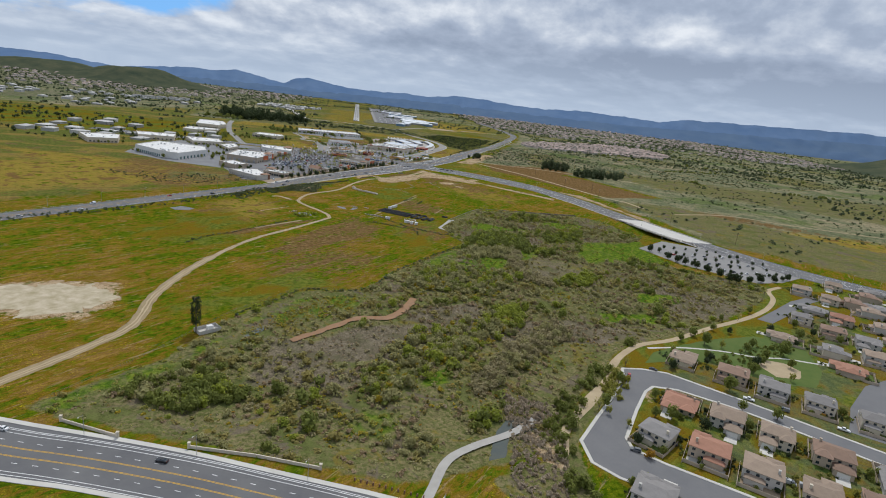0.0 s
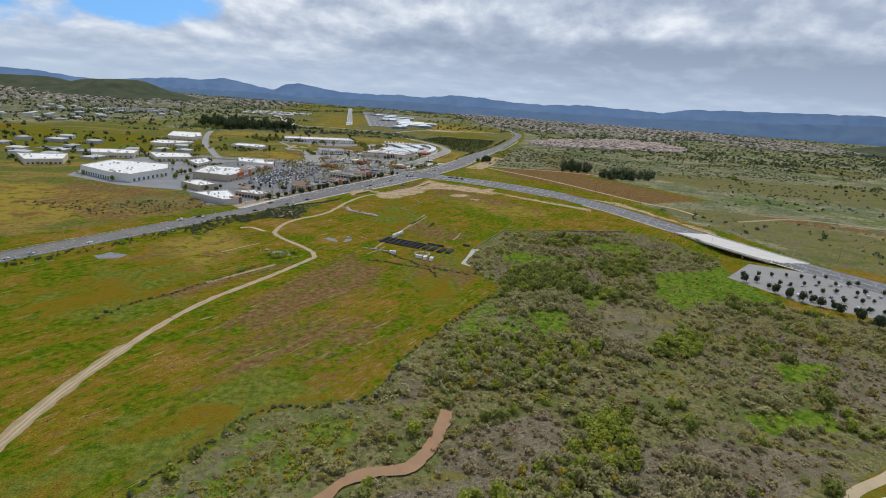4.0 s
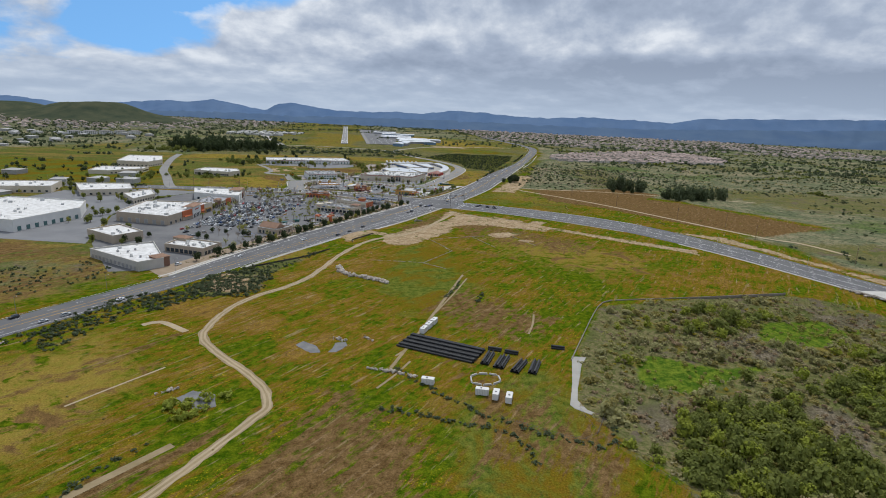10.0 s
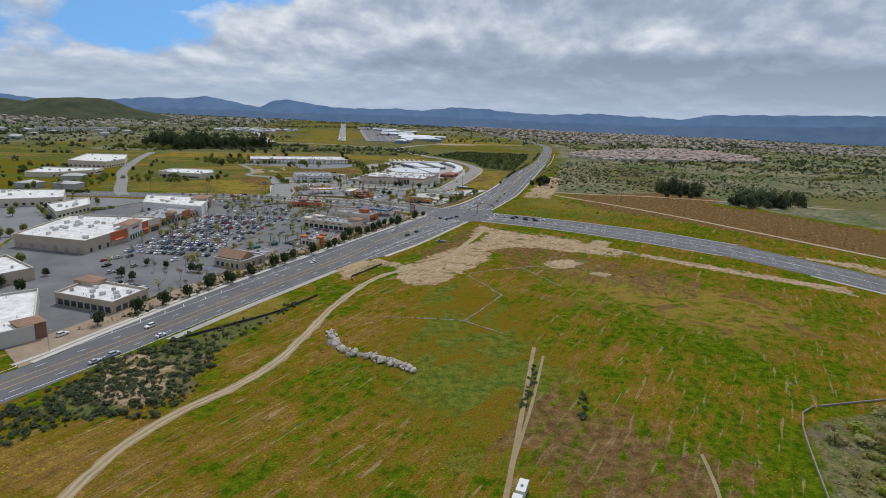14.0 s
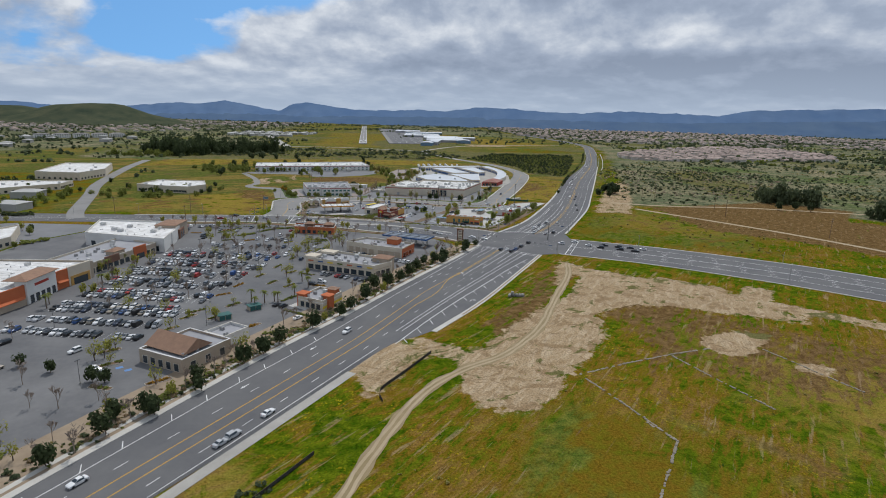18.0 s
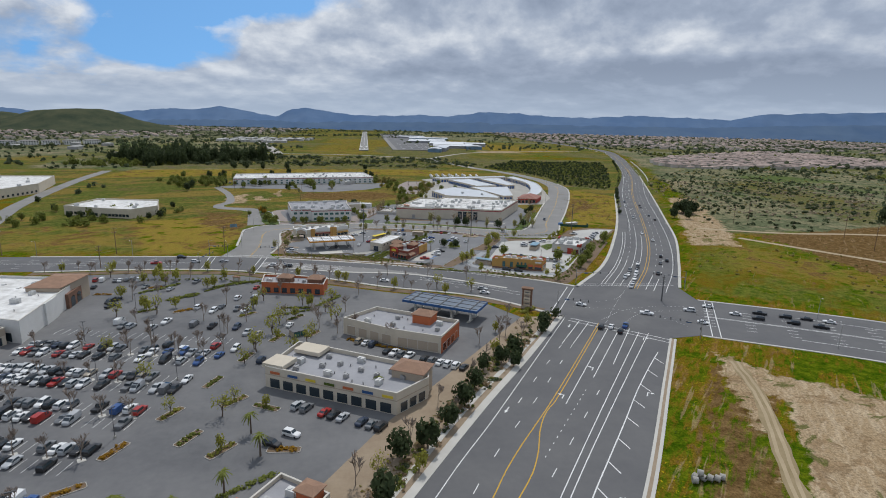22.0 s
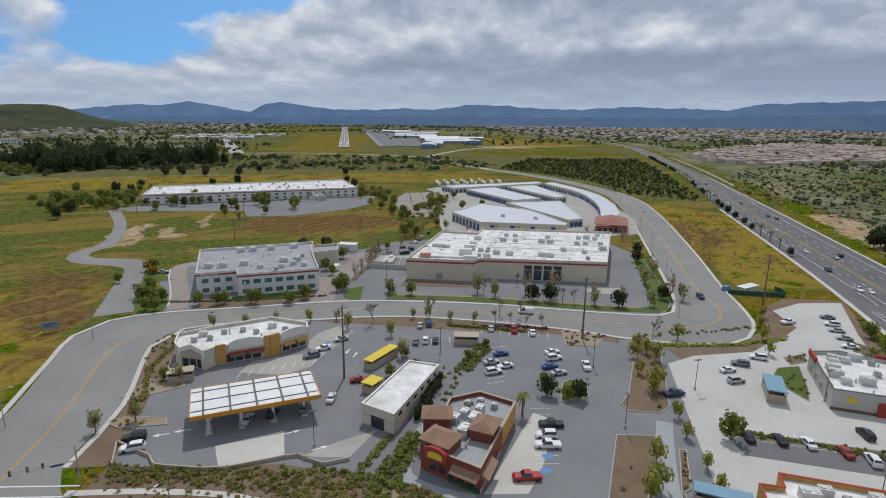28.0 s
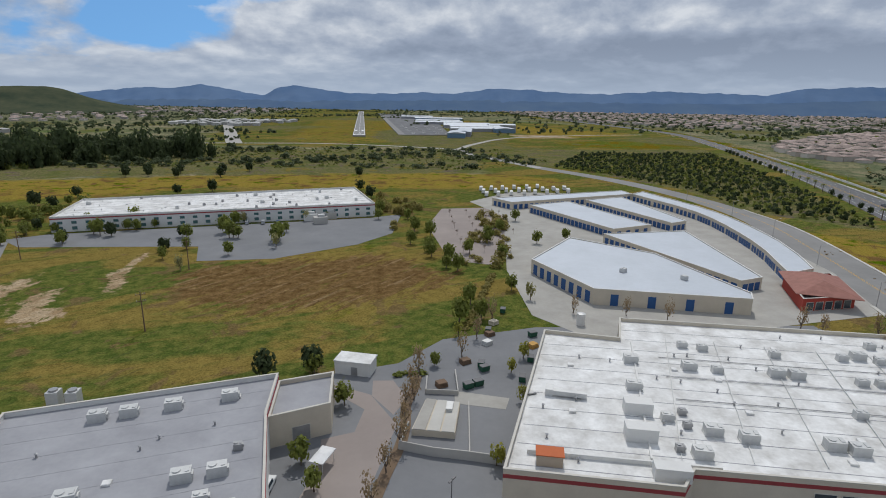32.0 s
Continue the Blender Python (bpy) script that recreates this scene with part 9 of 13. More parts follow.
def palm(h, seed, label):
    root = thing("palm_tree", 0, 0, 0, 0, label, "tree")
    part("trunk", Shape().tube((0, 0, -0.2), (0, 0, h), 0.28, 0.2, 8), M["bark"], root)
    q = random.Random(seed)
    vs = []
    for k in range(26):
        a, d = q.uniform(0, 6.28), q.uniform(-0.6, 0.9)
        for j in range(5):
            t0, t1 = j / 5, (j + 1) / 5
            pts = []
            for t, sgn in ((t0, -1), (t1, -1), (t1, 1), (t0, 1)):
                rr = 2.4 * t
                z = h + d * 1.5 * t - 1.6 * t * t
                w = 0.28 * (1 - t * 0.8) * sgn
                pts.append((math.cos(a) * rr - math.sin(a) * w, math.sin(a) * rr + math.cos(a) * w, z))
            vs += pts
    part("fronds", quads_mesh("fronds", np.array(vs), LEAF["green"]), None, root)
    return root


PROTO = {
    "oak": [tree("street_tree", 5.6, 2.3, "dark", s, "dark green round evergreen street tree", 0.26, dense=2) for s in (1, 2, 3)],
    "young": [tree("young_tree", 6.2, 2.0, "spring", s, "light green young tree in spring leaf", 0.3) for s in (4, 5)],
    "green": [tree("shade_tree", 6.8, 2.5, "green", s, "green leafy shade tree", 0.3, dense=2) for s in (6, 7)],
    "grey": [tree("street_tree", 7.6, 2.3, "willow", s, "grey-green open street tree", 0.32) for s in (8, 9)],
    "orange": [tree("shrub_tree", 4.2, 2.2, "orange", 10, "small round tree with golden-orange leaves", 0.2, dense=2)],
    "sparse": [tree("sparse_tree", 7.0, 2.5, "spring", s, "thin tree with the first yellow-green leaves", 0.30, templates=[clump(150, 12, 0.075, 1.0, 0.25)]) for s in (21, 22)],
    "bare": [bare("bare_tree", 8.0, s, "leafless brown parking lot tree") for s in (11, 12, 13)],
    "wispy": [tree("wispy_tree", 7.0, 1.9, "dry", s, "half-bare tree with drooping dark brown foliage", 0.25, templates=[clump(150, 12, 0.09, 1.25, 0.3)]) for s in (31, 32)],
    "palm": [palm(6.0, 14, "green fan palm with a rough trunk")],
}
used = {}


def plant(kind, x, y, scale=1.0, seed=None, z=0.0, group=""):
    q = random.Random(seed if seed is not None else int(x * 13 + y * 7))
    p = q.choice(PROTO[kind])
    m = pose(x, y, z, 0, 0, q.uniform(0, 360)) @ Matrix.Scale(scale * q.uniform(0.85, 1.18), 4)
    if p.name not in used:
        used[p.name] = p
        p.matrix_basis = m
        return p
    c = copy_thing(p, m)
    c.matrix_basis = m
    if group:
        c["group"] = group
    return c

# ---- the housing estate ----
M["roof_tile_tan"] = mat("roof_tile_tan", (0.30, 0.23, 0.17), (0.24, 0.18, 0.135), 0.88, 0.5, 4.0, rnd=0.12)
M["roof_tile_red"] = mat("roof_tile_red", (0.36, 0.185, 0.125), (0.29, 0.15, 0.10), 0.88, 0.5, 4.0, rnd=0.12)
M["roof_tile_grey"] = mat("roof_tile_grey", (0.24, 0.225, 0.215), (0.19, 0.18, 0.17), 0.88, 0.5, 4.0, rnd=0.12)
M["roof_tile_brown"] = mat("roof_tile_brown", (0.26, 0.17, 0.12), (0.20, 0.135, 0.10), 0.88, 0.5, 4.0, rnd=0.12)
WIN = Shape().box(0, 0, 0, 1.3, 0.1, 1.2).mesh("window", M["glass"])
GDOOR = Shape().box(0, 0, 0, 4.8, 0.12, 2.2).mesh("garage_door", M["stucco_white"])


def home(x, y, rz, w, d, roof, wall, label, two=True, flip=1, frames=True):
    """A stuccoed house: main wing, garage wing, hipped tile roofs, windows, chimney, driveway and lawn."""
    r = thing("house", x, y, 0, rz, label, "house", "houses of the estate")
    h = 5.4 if two else 3.0
    part("wall", Shape().box(0, d * 0.1, -0.3, w, d * 0.8, h + 0.3), M[wall], r)
    part("roof", Shape().hip(0, d * 0.1, h, w, d * 0.8, 2.1, 0, 0.42, 0.5), M[roof], r)
    # a front wing and a low rear wing break up the roof
    fx = -flip * w * 0.27
    part("front_wing_wall", Shape().box(fx, -d * 0.34, -0.3, w * 0.42, d * 0.2, h + 0.1), M[wall], r)
    part("front_wing_roof", Shape().hip(fx, -d * 0.22, h - 0.1, w * 0.42, d * 0.5, 1.5, 0, 0.12, 0.4), M[roof], r)
    part("rear_wing_wall", Shape().box(flip * w * 0.18, d * 0.56, -0.3, w * 0.5, d * 0.22, 3.0), M[wall], r)
    part("rear_wing_roof", Shape().hip(flip * w * 0.18, d * 0.54, 2.7, w * 0.5, d * 0.26, 1.1, 0, 0.5, 0.4), M[roof], r)
    gx, gy = flip * w * 0.24, -d * 0.42
    part("garage_wall", Shape().box(gx, gy, -0.3, w * 0.5, d * 0.5, 3.2), M[wall], r)
    part("garage_roof", Shape().hip(gx, gy, 2.9, w * 0.5, d * 0.5, 1.4, 0, 0.3, 0.45), M[roof], r)
    g = part("garage_door", GDOOR, None, r)
    g.matrix_basis = pose(gx, gy - d * 0.25 - 0.04, 0)
    part("chimney", Shape().box(-flip * w * 0.36, d * 0.3, h, 0.9, 0.9, 2.6).box(-flip * w * 0.36, d * 0.3, h + 2.6, 1.1, 1.1, 0.15), M[wall], r)
    rows = (1.0, 3.6) if two else (1.0,)
    for z in rows:
        n = 4 if frames else 2
        for k in range(n):
            px = -w / 2 + w * (k + 0.5) / n
            for py, turn in ((d * 0.5, 180), (-d * (0.44 if (px > 0) != (flip > 0) else 0.3), 0)):
                if turn == 0 and z < 2.5 and (px > 0) == (flip > 0):
                    continue
                o = part("window", WIN, None, r)
                o.matrix_basis = pose(px, py + (0.03 if turn else -0.03), z, 0, 0, turn)
    part("driveway", Shape().box(gx, gy - d * 0.25 - 3.0, 0.0, 5.4, 6.0, 0.09), M["concrete_pale"], r, "pale concrete driveway")
    part("lawn", Shape().box(-flip * w * 0.24, -d * 0.3 - 3.2, 0.0, w * 0.46, 6.2, 0.08), M["lawn"], r, "green front lawn")
    part("yard", Shape().box(0, d * 0.5 + 3.0, 0.0, w, 6.0, 0.07), M[("lawn", "mulch", "concrete", "bark_chips")[int(x + y) % 4]], r)
    f = Shape().box(0, d * 0.5 + 6.3, 0, w + 2.4, 0.15, 1.7)
    for s in (-1, 1):
        f.box(s * (w / 2 + 1.2), d * 0.4, 0, 0.15, d * 0.8 + 6.0, 1.7)
    part("garden_wall", f, M["stucco_tan"], r)
    return r


STREET = [(155.9, 141.8), (131.4, 157.8), (113.4, 170.1), (105.8, 179.5), (106.8, 193.7), (121.9, 211.7), (140.8, 233.4), (155, 252.3), (158.8, 261.8), (170.1, 261.8), (183.3, 258), (208.8, 233.4), (230.6, 210.7), (254.2, 186.2), (288.2, 155.9), (279.7, 146.5), (245.7, 177.7), (220.2, 206), (202.2, 224), (179.5, 241), (166.3, 243.8), (158.8, 238.1), (144.6, 220.2), (127.6, 196.6), (126.6, 188.1), (137, 177.7), (162.5, 157.8), (179.5, 141.8)]
sheet("road", STREET, 0.07, M["asphalt_mid"], "grey residential street and cul-de-sac", "road", thick=0.25)
sheet("road", [(251.4, 204.1), (274.1, 226.8), (308.1, 251.4), (344.9, 264.6), (396.9, 311.8), (406.3, 304.3), (354.4, 253.3), (319.4, 238.1), (283.5, 215.5), (264.6, 192.8)], 0.068, M["asphalt_mid"], "grey residential side street", "road", thick=0.25)
sheet("road", [(311.8, 351.5), (340.2, 370.4), (378, 396.9), (415.8, 415.8), (421.5, 408.2), (381.8, 387.4), (345.9, 361), (319.4, 344)], 0.068, M["asphalt_mid"], "grey residential street at the edge of the estate", "road", thick=0.25)
rim = ccw(STREET)
part_s = Shape().ring([tuple(q) for q in inset(rim, -1.6)], 1.55, -0.1, 0.2)
solid("pavement", part_s, M["concrete_pale"], "pale concrete pavement round the street", "pavement", kind="structure")
sheet("park_lawn", rough([(176.7, 270.3), (189.9, 285.4), (215.5, 297.7), (247.6, 310), (283.5, 317.5), (311.8, 307.1), (294.8, 269.3), (272.2, 247.6), (247.6, 249.5), (226.8, 272.2), (203.2, 275.9)], 1.0), 0.06, M["lawn"], "green park lawn between the houses", "lawn")
sheet("playground", rough([(253.3, 274.1), (264.6, 280.7), (275, 276.9), (277.8, 266.5), (268.4, 257), (255.1, 258.9)], 0.8), 0.075, M["dirt_pale"], "pale sand playground in the lawn", "playground")
spots = [(216, 292, 140, 1), (236, 271, 140, 0), (251, 255, 140, 1), (268, 239, 140, 0), (180, 236, -40, 1), (197, 221, -40, 0), (214, 206, -40, 0), (231, 190, -40, 1), (250, 172, -40, 0), (152, 208, 128, 1), (171, 196, 140, 0), (187, 181, 140, 1), (206, 168, 140, 0), (226, 156, 140, 1), (127, 166, 140, 0), (287, 221, 140, 1), (310, 200, 140, 0)]
far_h = [(412, 424), (419, 399), (437, 392), (380, 374), (350, 352), (386, 352), (433, 370), (302, 314), (355, 327), (366, 308), (322, 290), (312, 268), (350, 285), (460, 440), (470, 410), (455, 385), (480, 375), (440, 350), (410, 335), (395, 310), (420, 300), (380, 285), (400, 262), (440, 280), (465, 320), (500, 350), (510, 400), (495, 430), (345, 255), (370, 240), (410, 235), (450, 250), (480, 290), (520, 330)]
allh = [(x * 0.945, y * 0.945, rz, t) for x, y, rz, t in spots] + [(x, y, (140, -40, 50, 230)[i % 4], i % 2) for i, (x, y) in enumerate(far_h)]
kinds = (("tan", "tan tile"), ("red", "reddish tile"), ("grey", "grey tile"), ("brown", "brown tile"))
for i, (x, y, rz, two) in enumerate(allh):
    k = (i * 7 + i // 3) % 4
    wall = ("stucco_cream", "stucco_tan", "stucco_grey")[i % 3]
    home(x, y, rz, 13.5 + (i * 5 % 3), 14.0 + (i % 3), "roof_tile_" + kinds[k][0], wall, f"{'two-storey' if i % 4 else 'one-storey'} stucco house with {kinds[k][1]} roof and a driveway", i % 4 != 0, 1 if i % 2 else -1, i < 17)
for i, (x, y, rz, two) in enumerate(allh):
    q = random.Random(i)
    plant(q.choice(("green", "young", "oak")), x + q.uniform(-9, 9), y + q.uniform(8, 11), q.uniform(0.5, 0.8))
    if i < 17:
        plant(q.choice(("green", "oak", "young")), x + q.uniform(-10, 10), y + q.uniform(6, 12), q.uniform(0.45, 0.8))
    if i % 2 or i < 17:
        plant(q.choice(("green", "orange", "oak")), x + q.uniform(-11, 11), y - q.uniform(8, 12), q.uniform(0.4, 0.7))
for x, y in ((154, 262), (149, 256), (143, 250), (156, 252), (146, 240), (132, 222), (251, 305), (268, 262)):
    plant("young", x * 0.97, y * 0.97, 0.9)


# the far town: joined houses that are never passed near
def far_town(poly, count, seed, label, wall, roofs, grid=26.0, big=1.0):
    r = random.Random(seed)
    xs, ys = [p[0] for p in poly], [p[1] for p in poly]
    walls, tops = Shape(), Shape()
    n = 0
    y = min(ys)
    while y < max(ys) and n < count:
        x = min(xs) + r.uniform(0, 10)
        while x < max(xs):
            if contains(poly, x, y) and r.random() < 0.8 and noise.noise(Vector((x * 0.004, y * 0.004, seed))) > -0.32:
                w, d, h = r.uniform(10, 15) * big, r.uniform(9, 13) * big, r.choice((3.2, 5.6, 5.6))
                rz = r.choice((0, 85)) + r.uniform(-14, 14)
                walls.box(x, y, -2, w, d, h + 2, rz)
                tops.hip(x, y, h, w, d, 2.2, rz, 0.4, 0.4)
                n += 1
            x += grid * r.uniform(0.65, 1.1)
        y += grid * r.uniform(0.75, 1.25)
    ob = solid("far_houses", walls, wall, label, "houses", kind="stuff")
    tagged(part("far_roofs", tops, roofs, ob), kind="stuff")


FAR_WALL = mat("far_wall", (0.56, 0.51, 0.45), (0.46, 0.41, 0.36), 0.9, 0.02, 0.3, island=0.3)
FAR_ROOF = mat("far_roof", (0.37, 0.285, 0.245), (0.26, 0.20, 0.175), 0.9, 0.02, 0.3, island=0.3)
FAR_WHITE = mat("far_white", (0.46, 0.45, 0.43), (0.36, 0.355, 0.34), 0.9, 0.02, 0.3, island=0.25)
far_town([(540, 1815), (615, 1994), (880, 2200), (1152, 2360), (1230, 2200), (1180, 1969), (1057, 1836), (800, 1785), (610, 1762)], 1000, 81, "dense estate of tan houses with reddish roofs", FAR_WALL, FAR_ROOF, 19)
far_town([(640, 2900), (850, 2500), (1150, 2490), (1700, 2350), (2300, 2300), (2600, 3000), (2400, 4300), (1300, 4500), (700, 4400)], 1300, 82, "far suburb of tan houses with reddish roofs", FAR_WALL, FAR_ROOF, 46, 1.2)
far_town([(-2900, 2900), (-1500, 2300), (-700, 2600), (-420, 3300), (-250, 4600), (-2800, 4600)], 900, 83, "far suburb of pale houses among trees", FAR_WALL, FAR_ROOF, 58, 1.2)
far_town([(-420, 2560), (-250, 2480), (-160, 2700), (-180, 3000), (-380, 2950)], 60, 86, "cluster of grey houses beside the runway", FAR_WHITE, FAR_WHITE, 30, 1.3)
far_town([(-1500, 1650), (-700, 1700), (-520, 2250), (-1000, 2300), (-1700, 2100)], 150, 84, "scattered pale buildings beyond the fields", FAR_WHITE, FAR_WHITE, 70, 1.6)
far_town([(-400, 1350), (-300, 1250), (-260, 1180), (-420, 1000), (-560, 1050), (-560, 1300)], 60, 85, "pale commercial buildings behind the shopping centre", FAR_WHITE, FAR_WHITE, 55, 1.8)
for k in range(5):
    ap = thing("apartment_building", -640 - k * 32, 2290 - k * 26, 0, 38, "three-storey pale apartment building beyond the grove", "apartment building", "apartments")
    part("wall", Shape().box(0, 0, 0, 34, 16, 9.5), M["stucco_white"], ap)
    part("roof", Shape().hip(0, 0, 9.5, 34, 16, 2.6, 0, 0.5, 0.6), M["roof_tile_grey"], ap)
    for z in (1.2, 4.2, 7.2):
        for j in range(7):
            part("window", Shape().box(-15 + j * 5, -8.05, z, 2.0, 0.1, 1.6), M["glass"], ap)

garden = [(x + rng.uniform(-11, 11), y + rng.uniform(-12, 12)) for x, y, _, _ in allh for _ in range(46)]
garden = [(x, y) for x, y in garden if not any(math.hypot(x - a, y - b) < 7.0 for a, b, _, _ in allh) and not contains(STREET, x, y)]
for i, (x, y) in enumerate(((190, 265), (152, 214), (159, 211.5), (131, 192), (211, 241), (242, 262.6), (171, 203), (204.5, 221.4), (233.5, 312.6), (266, 320.5), (282, 289), (274, 271), (336, 324), (332, 338), (353, 347), (223, 277), (234.5, 300.6), (258, 292), (302.5, 327), (346, 311), (218, 213), (217, 272), (242, 241), (260, 226.5), (250, 272), (264, 282), (290, 296), (306, 304), (318, 316))):
    plant("oak" if i % 3 == 0 else "green", x, y, 1.0 if i % 2 else 1.25, group="garden trees")
for i, (x, y) in enumerate(((138.4, 234), (129.5, 222.7), (124.5, 218.5), (148.3, 246.3), (161.7, 266), (219, 304), (240, 311), (256.4, 324.4), (291, 345.4), (313, 362.7), (363, 410))):
    plant("green" if i % 2 else "sparse", x, y, 0.95, group="trees along the gravel path")
thicket("garden_shrubs", scatter([(222, 279), (262, 296), (310, 318), (345, 330), (350, 322), (300, 298), (262, 276), (226, 266)], 150, 143), "green", "dense shrubs between the lawn and the gardens", 0.8, 2.0, BUSH_S, 1.1, 144)
thicket("garden_shrubs", garden[::2], "green", "green shrubs in the gardens of the estate", 0.6, 1.7, BUSH_S, 1.0, 141)
thicket("garden_shrubs", garden[1::2], "dark", "dark clipped shrubs in the gardens of the estate", 0.6, 1.5, BUSH_S, 1.1, 142)

thicket("town_trees", [p for p in scatter([(600, 1720), (900, 1660), (1700, 1500), (2500, 1900), (2700, 2600), (2600, 4600), (650, 4600), (700, 2300)], 6500, 171) if noise.noise(Vector((p[0] * 0.004, p[1] * 0.004, 4.0))) > -0.15 and not (contains([(540, 1815), (615, 1994), (880, 2200), (1152, 2360), (1180, 1969), (1057, 1836), (800, 1785)], *p) and p[0] % 7 > 2)], "far", "dark street trees between the far houses", 2.6, 6.5, BUSH_F, 1.0, 172)
thicket("town_trees", [p for p in scatter([(-2900, 2500), (-700, 2100), (-420, 2500), (-250, 4600), (-2800, 4600)], 3600, 181) if noise.noise(Vector((p[0] * 0.004, p[1] * 0.004, 14.0))) > -0.1], "far", "dark trees between the pale far houses", 2.6, 6.5, BUSH_F, 1.0, 182)
thicket("town_trees", [p for p in scatter([(-560, 1000), (-420, 960), (-260, 1180), (-300, 1350), (-560, 1420), (-900, 1500), (-900, 1100)], 260, 173)], "dark", "dark trees between the pale commercial buildings", 2.5, 5.0, BUSH_T, 1.2, 174)

# ---- vehicles ----
PAINTS = dict(
    white=((0.78, 0.78, 0.77), 9), silver=((0.46, 0.47, 0.48), 6), grey=((0.17, 0.175, 0.18), 5), black=((0.02, 0.02, 0.022), 7),
    red=((0.38, 0.025, 0.02), 2), blue=((0.03, 0.09, 0.26), 2), navy=((0.03, 0.045, 0.08), 2), tan=((0.36, 0.31, 0.24), 1),
)
PAINT_M = {}
for k, (c, _) in PAINTS.items():
    PAINT_M[k] = mat("paint_" + k, c, tuple(v * 0.9 for v in c), 0.28, 1.0, 6.0, spec=0.6)
HEAD = mat("headlight", (0.75, 0.76, 0.78), (0.6, 0.6, 0.62), 0.2, 1.0, 6.0, spec=0.7)
TAIL = mat("tail_light", (0.32, 0.02, 0.02), (0.25, 0.02, 0.02), 0.3, 1.0, 6.0, spec=0.6)
# stations along the car: x, belt height, top height, half width at the belt, half width at the top
BODY = {
    "sedan": [(-2.30, 0.72, 0.80, 0.70, 0.66), (-2.15, 0.86, 0.98, 0.86, 0.78), (-1.55, 0.90, 1.02, 0.90, 0.78), (-0.95, 0.92, 1.42, 0.91, 0.62), (0.15, 0.92, 1.45, 0.91, 0.62), (0.95, 0.90, 0.99, 0.91, 0.76), (1.95, 0.80, 0.86, 0.88, 0.74), (2.30, 0.60, 0.68, 0.70, 0.62)],
    "suv": [(-2.35, 0.80, 0.95, 0.78, 0.72), (-2.25, 0.98, 1.25, 0.92, 0.76), (-1.85, 1.02, 1.72, 0.95, 0.68), (-0.9, 1.02, 1.76, 0.95, 0.68), (0.35, 1.02, 1.72, 0.95, 0.68), (1.05, 1.00, 1.10, 0.95, 0.80), (2.05, 0.94, 1.00, 0.92, 0.80), (2.38, 0.66, 0.78, 0.76, 0.70)],
    "pickup": [(-2.75, 0.85, 0.90, 0.90, 0.88), (-2.70, 0.98, 1.00, 0.95, 0.92), (-0.95, 1.00, 1.02, 0.96, 0.92), (-0.75, 1.02, 1.74, 0.96, 0.68), (0.55, 1.02, 1.76, 0.96, 0.68), (1.20, 1.02, 1.12, 0.96, 0.82), (2.35, 0.98, 1.04, 0.94, 0.82), (2.75, 0.66, 0.80, 0.80, 0.74)],
    "van": [(-2.55, 0.80, 1.90, 0.88, 0.80), (-2.48, 1.05, 2.02, 0.96, 0.84), (-1.2, 1.05, 2.08, 0.97, 0.84), (0.2, 1.05, 2.06, 0.97, 0.84), (1.25, 1.05, 1.90, 0.97, 0.80), (2.05, 1.00, 1.16, 0.95, 0.84), (2.45, 0.85, 0.95, 0.90, 0.80), (2.58, 0.62, 0.72, 0.80, 0.74)],
}
GLASS_AT = {"sedan": (2, 5), "suv": (1, 5), "pickup": (2, 5), "van": (3, 5)}
WHEEL = Shape().tube((0, -0.11, 0), (0, 0.11, 0), 0.33, n=14).mesh("wheel", M["tyre"])
def axle_shape(kind):
    s, L = Shape(), BODY[kind][-1][0]
    for px in (-L * 0.61, L * 0.63):
        for py in (-0.80, 0.80):
            s.tube((px, py - 0.11, 0.33), (px, py + 0.11, 0.33), 0.33, n=10)
    return s


AXLES = {k: axle_shape(k).mesh("wheel_set", M["tyre"]) for k in BODY}


def car_body(kind):
    s, st = Shape(), BODY[kind]
    for x, zb, zt, wb, wt in st:
        s.add([(x, -wb * 0.94, 0.28), (x, -wb, zb), (x, -wt, zt), (x, wt, zt), (x, wb, zb), (x, wb * 0.94, 0.28)], [])
    for i in range(len(st) - 1):
        for k in range(5):
            s.f.append((i * 6 + k, i * 6 + k + 1, i * 6 + 6 + k + 1, i * 6 + 6 + k))
        s.f.append((i * 6 + 5, i * 6, i * 6 + 6, i * 6 + 11))
    s.f += [tuple(range(5, -1, -1)), tuple(range(len(st) * 6 - 6, len(st) * 6))]
    s.f = [q[::-1] for q in s.f]
    if kind == "pickup":
        s.box(-1.75, 0, 1.015, 1.5, 1.5, 0.012)
    return s


def car_glass(kind):
    """Windscreen, rear window and side windows, a little proud of the body."""
    s, st = Shape(), BODY[kind]
    a, b = GLASS_AT[kind]
    e = 0.015

    def pt(i, f, side):
        x, zb, zt, wb, wt = st[i]
        return (x, side * (wb + (wt - wb) * f + e), zb + (zt - zb) * f)

    for i in range(a, b):
        for side in (-1, 1):
            q = [pt(i, 0.12, side), pt(i + 1, 0.12, side), pt(i + 1, 0.9, side), pt(i, 0.9, side)]
            s.add(q, [(0, 1, 2, 3) if side < 0 else (3, 2, 1, 0)])
    for i, j in ((b - 1, b), (a + 1, a)):
        (x0, _, z0, _, w0), (x1, _, z1, _, w1) = st[i], st[j]
        u = [(x0 + (x1 - x0) * t, z0 + (z1 - z0) * t + e, w0 + (w1 - w0) * t - 0.05) for t in (0.08, 0.92)]
        q = [(u[0][0], -u[0][2], u[0][1]), (u[0][0], u[0][2], u[0][1]), (u[1][0], u[1][2], u[1][1]), (u[1][0], -u[1][2], u[1][1])]
        s.add(q, [(3, 2, 1, 0) if j > i else (0, 1, 2, 3)])
    return s


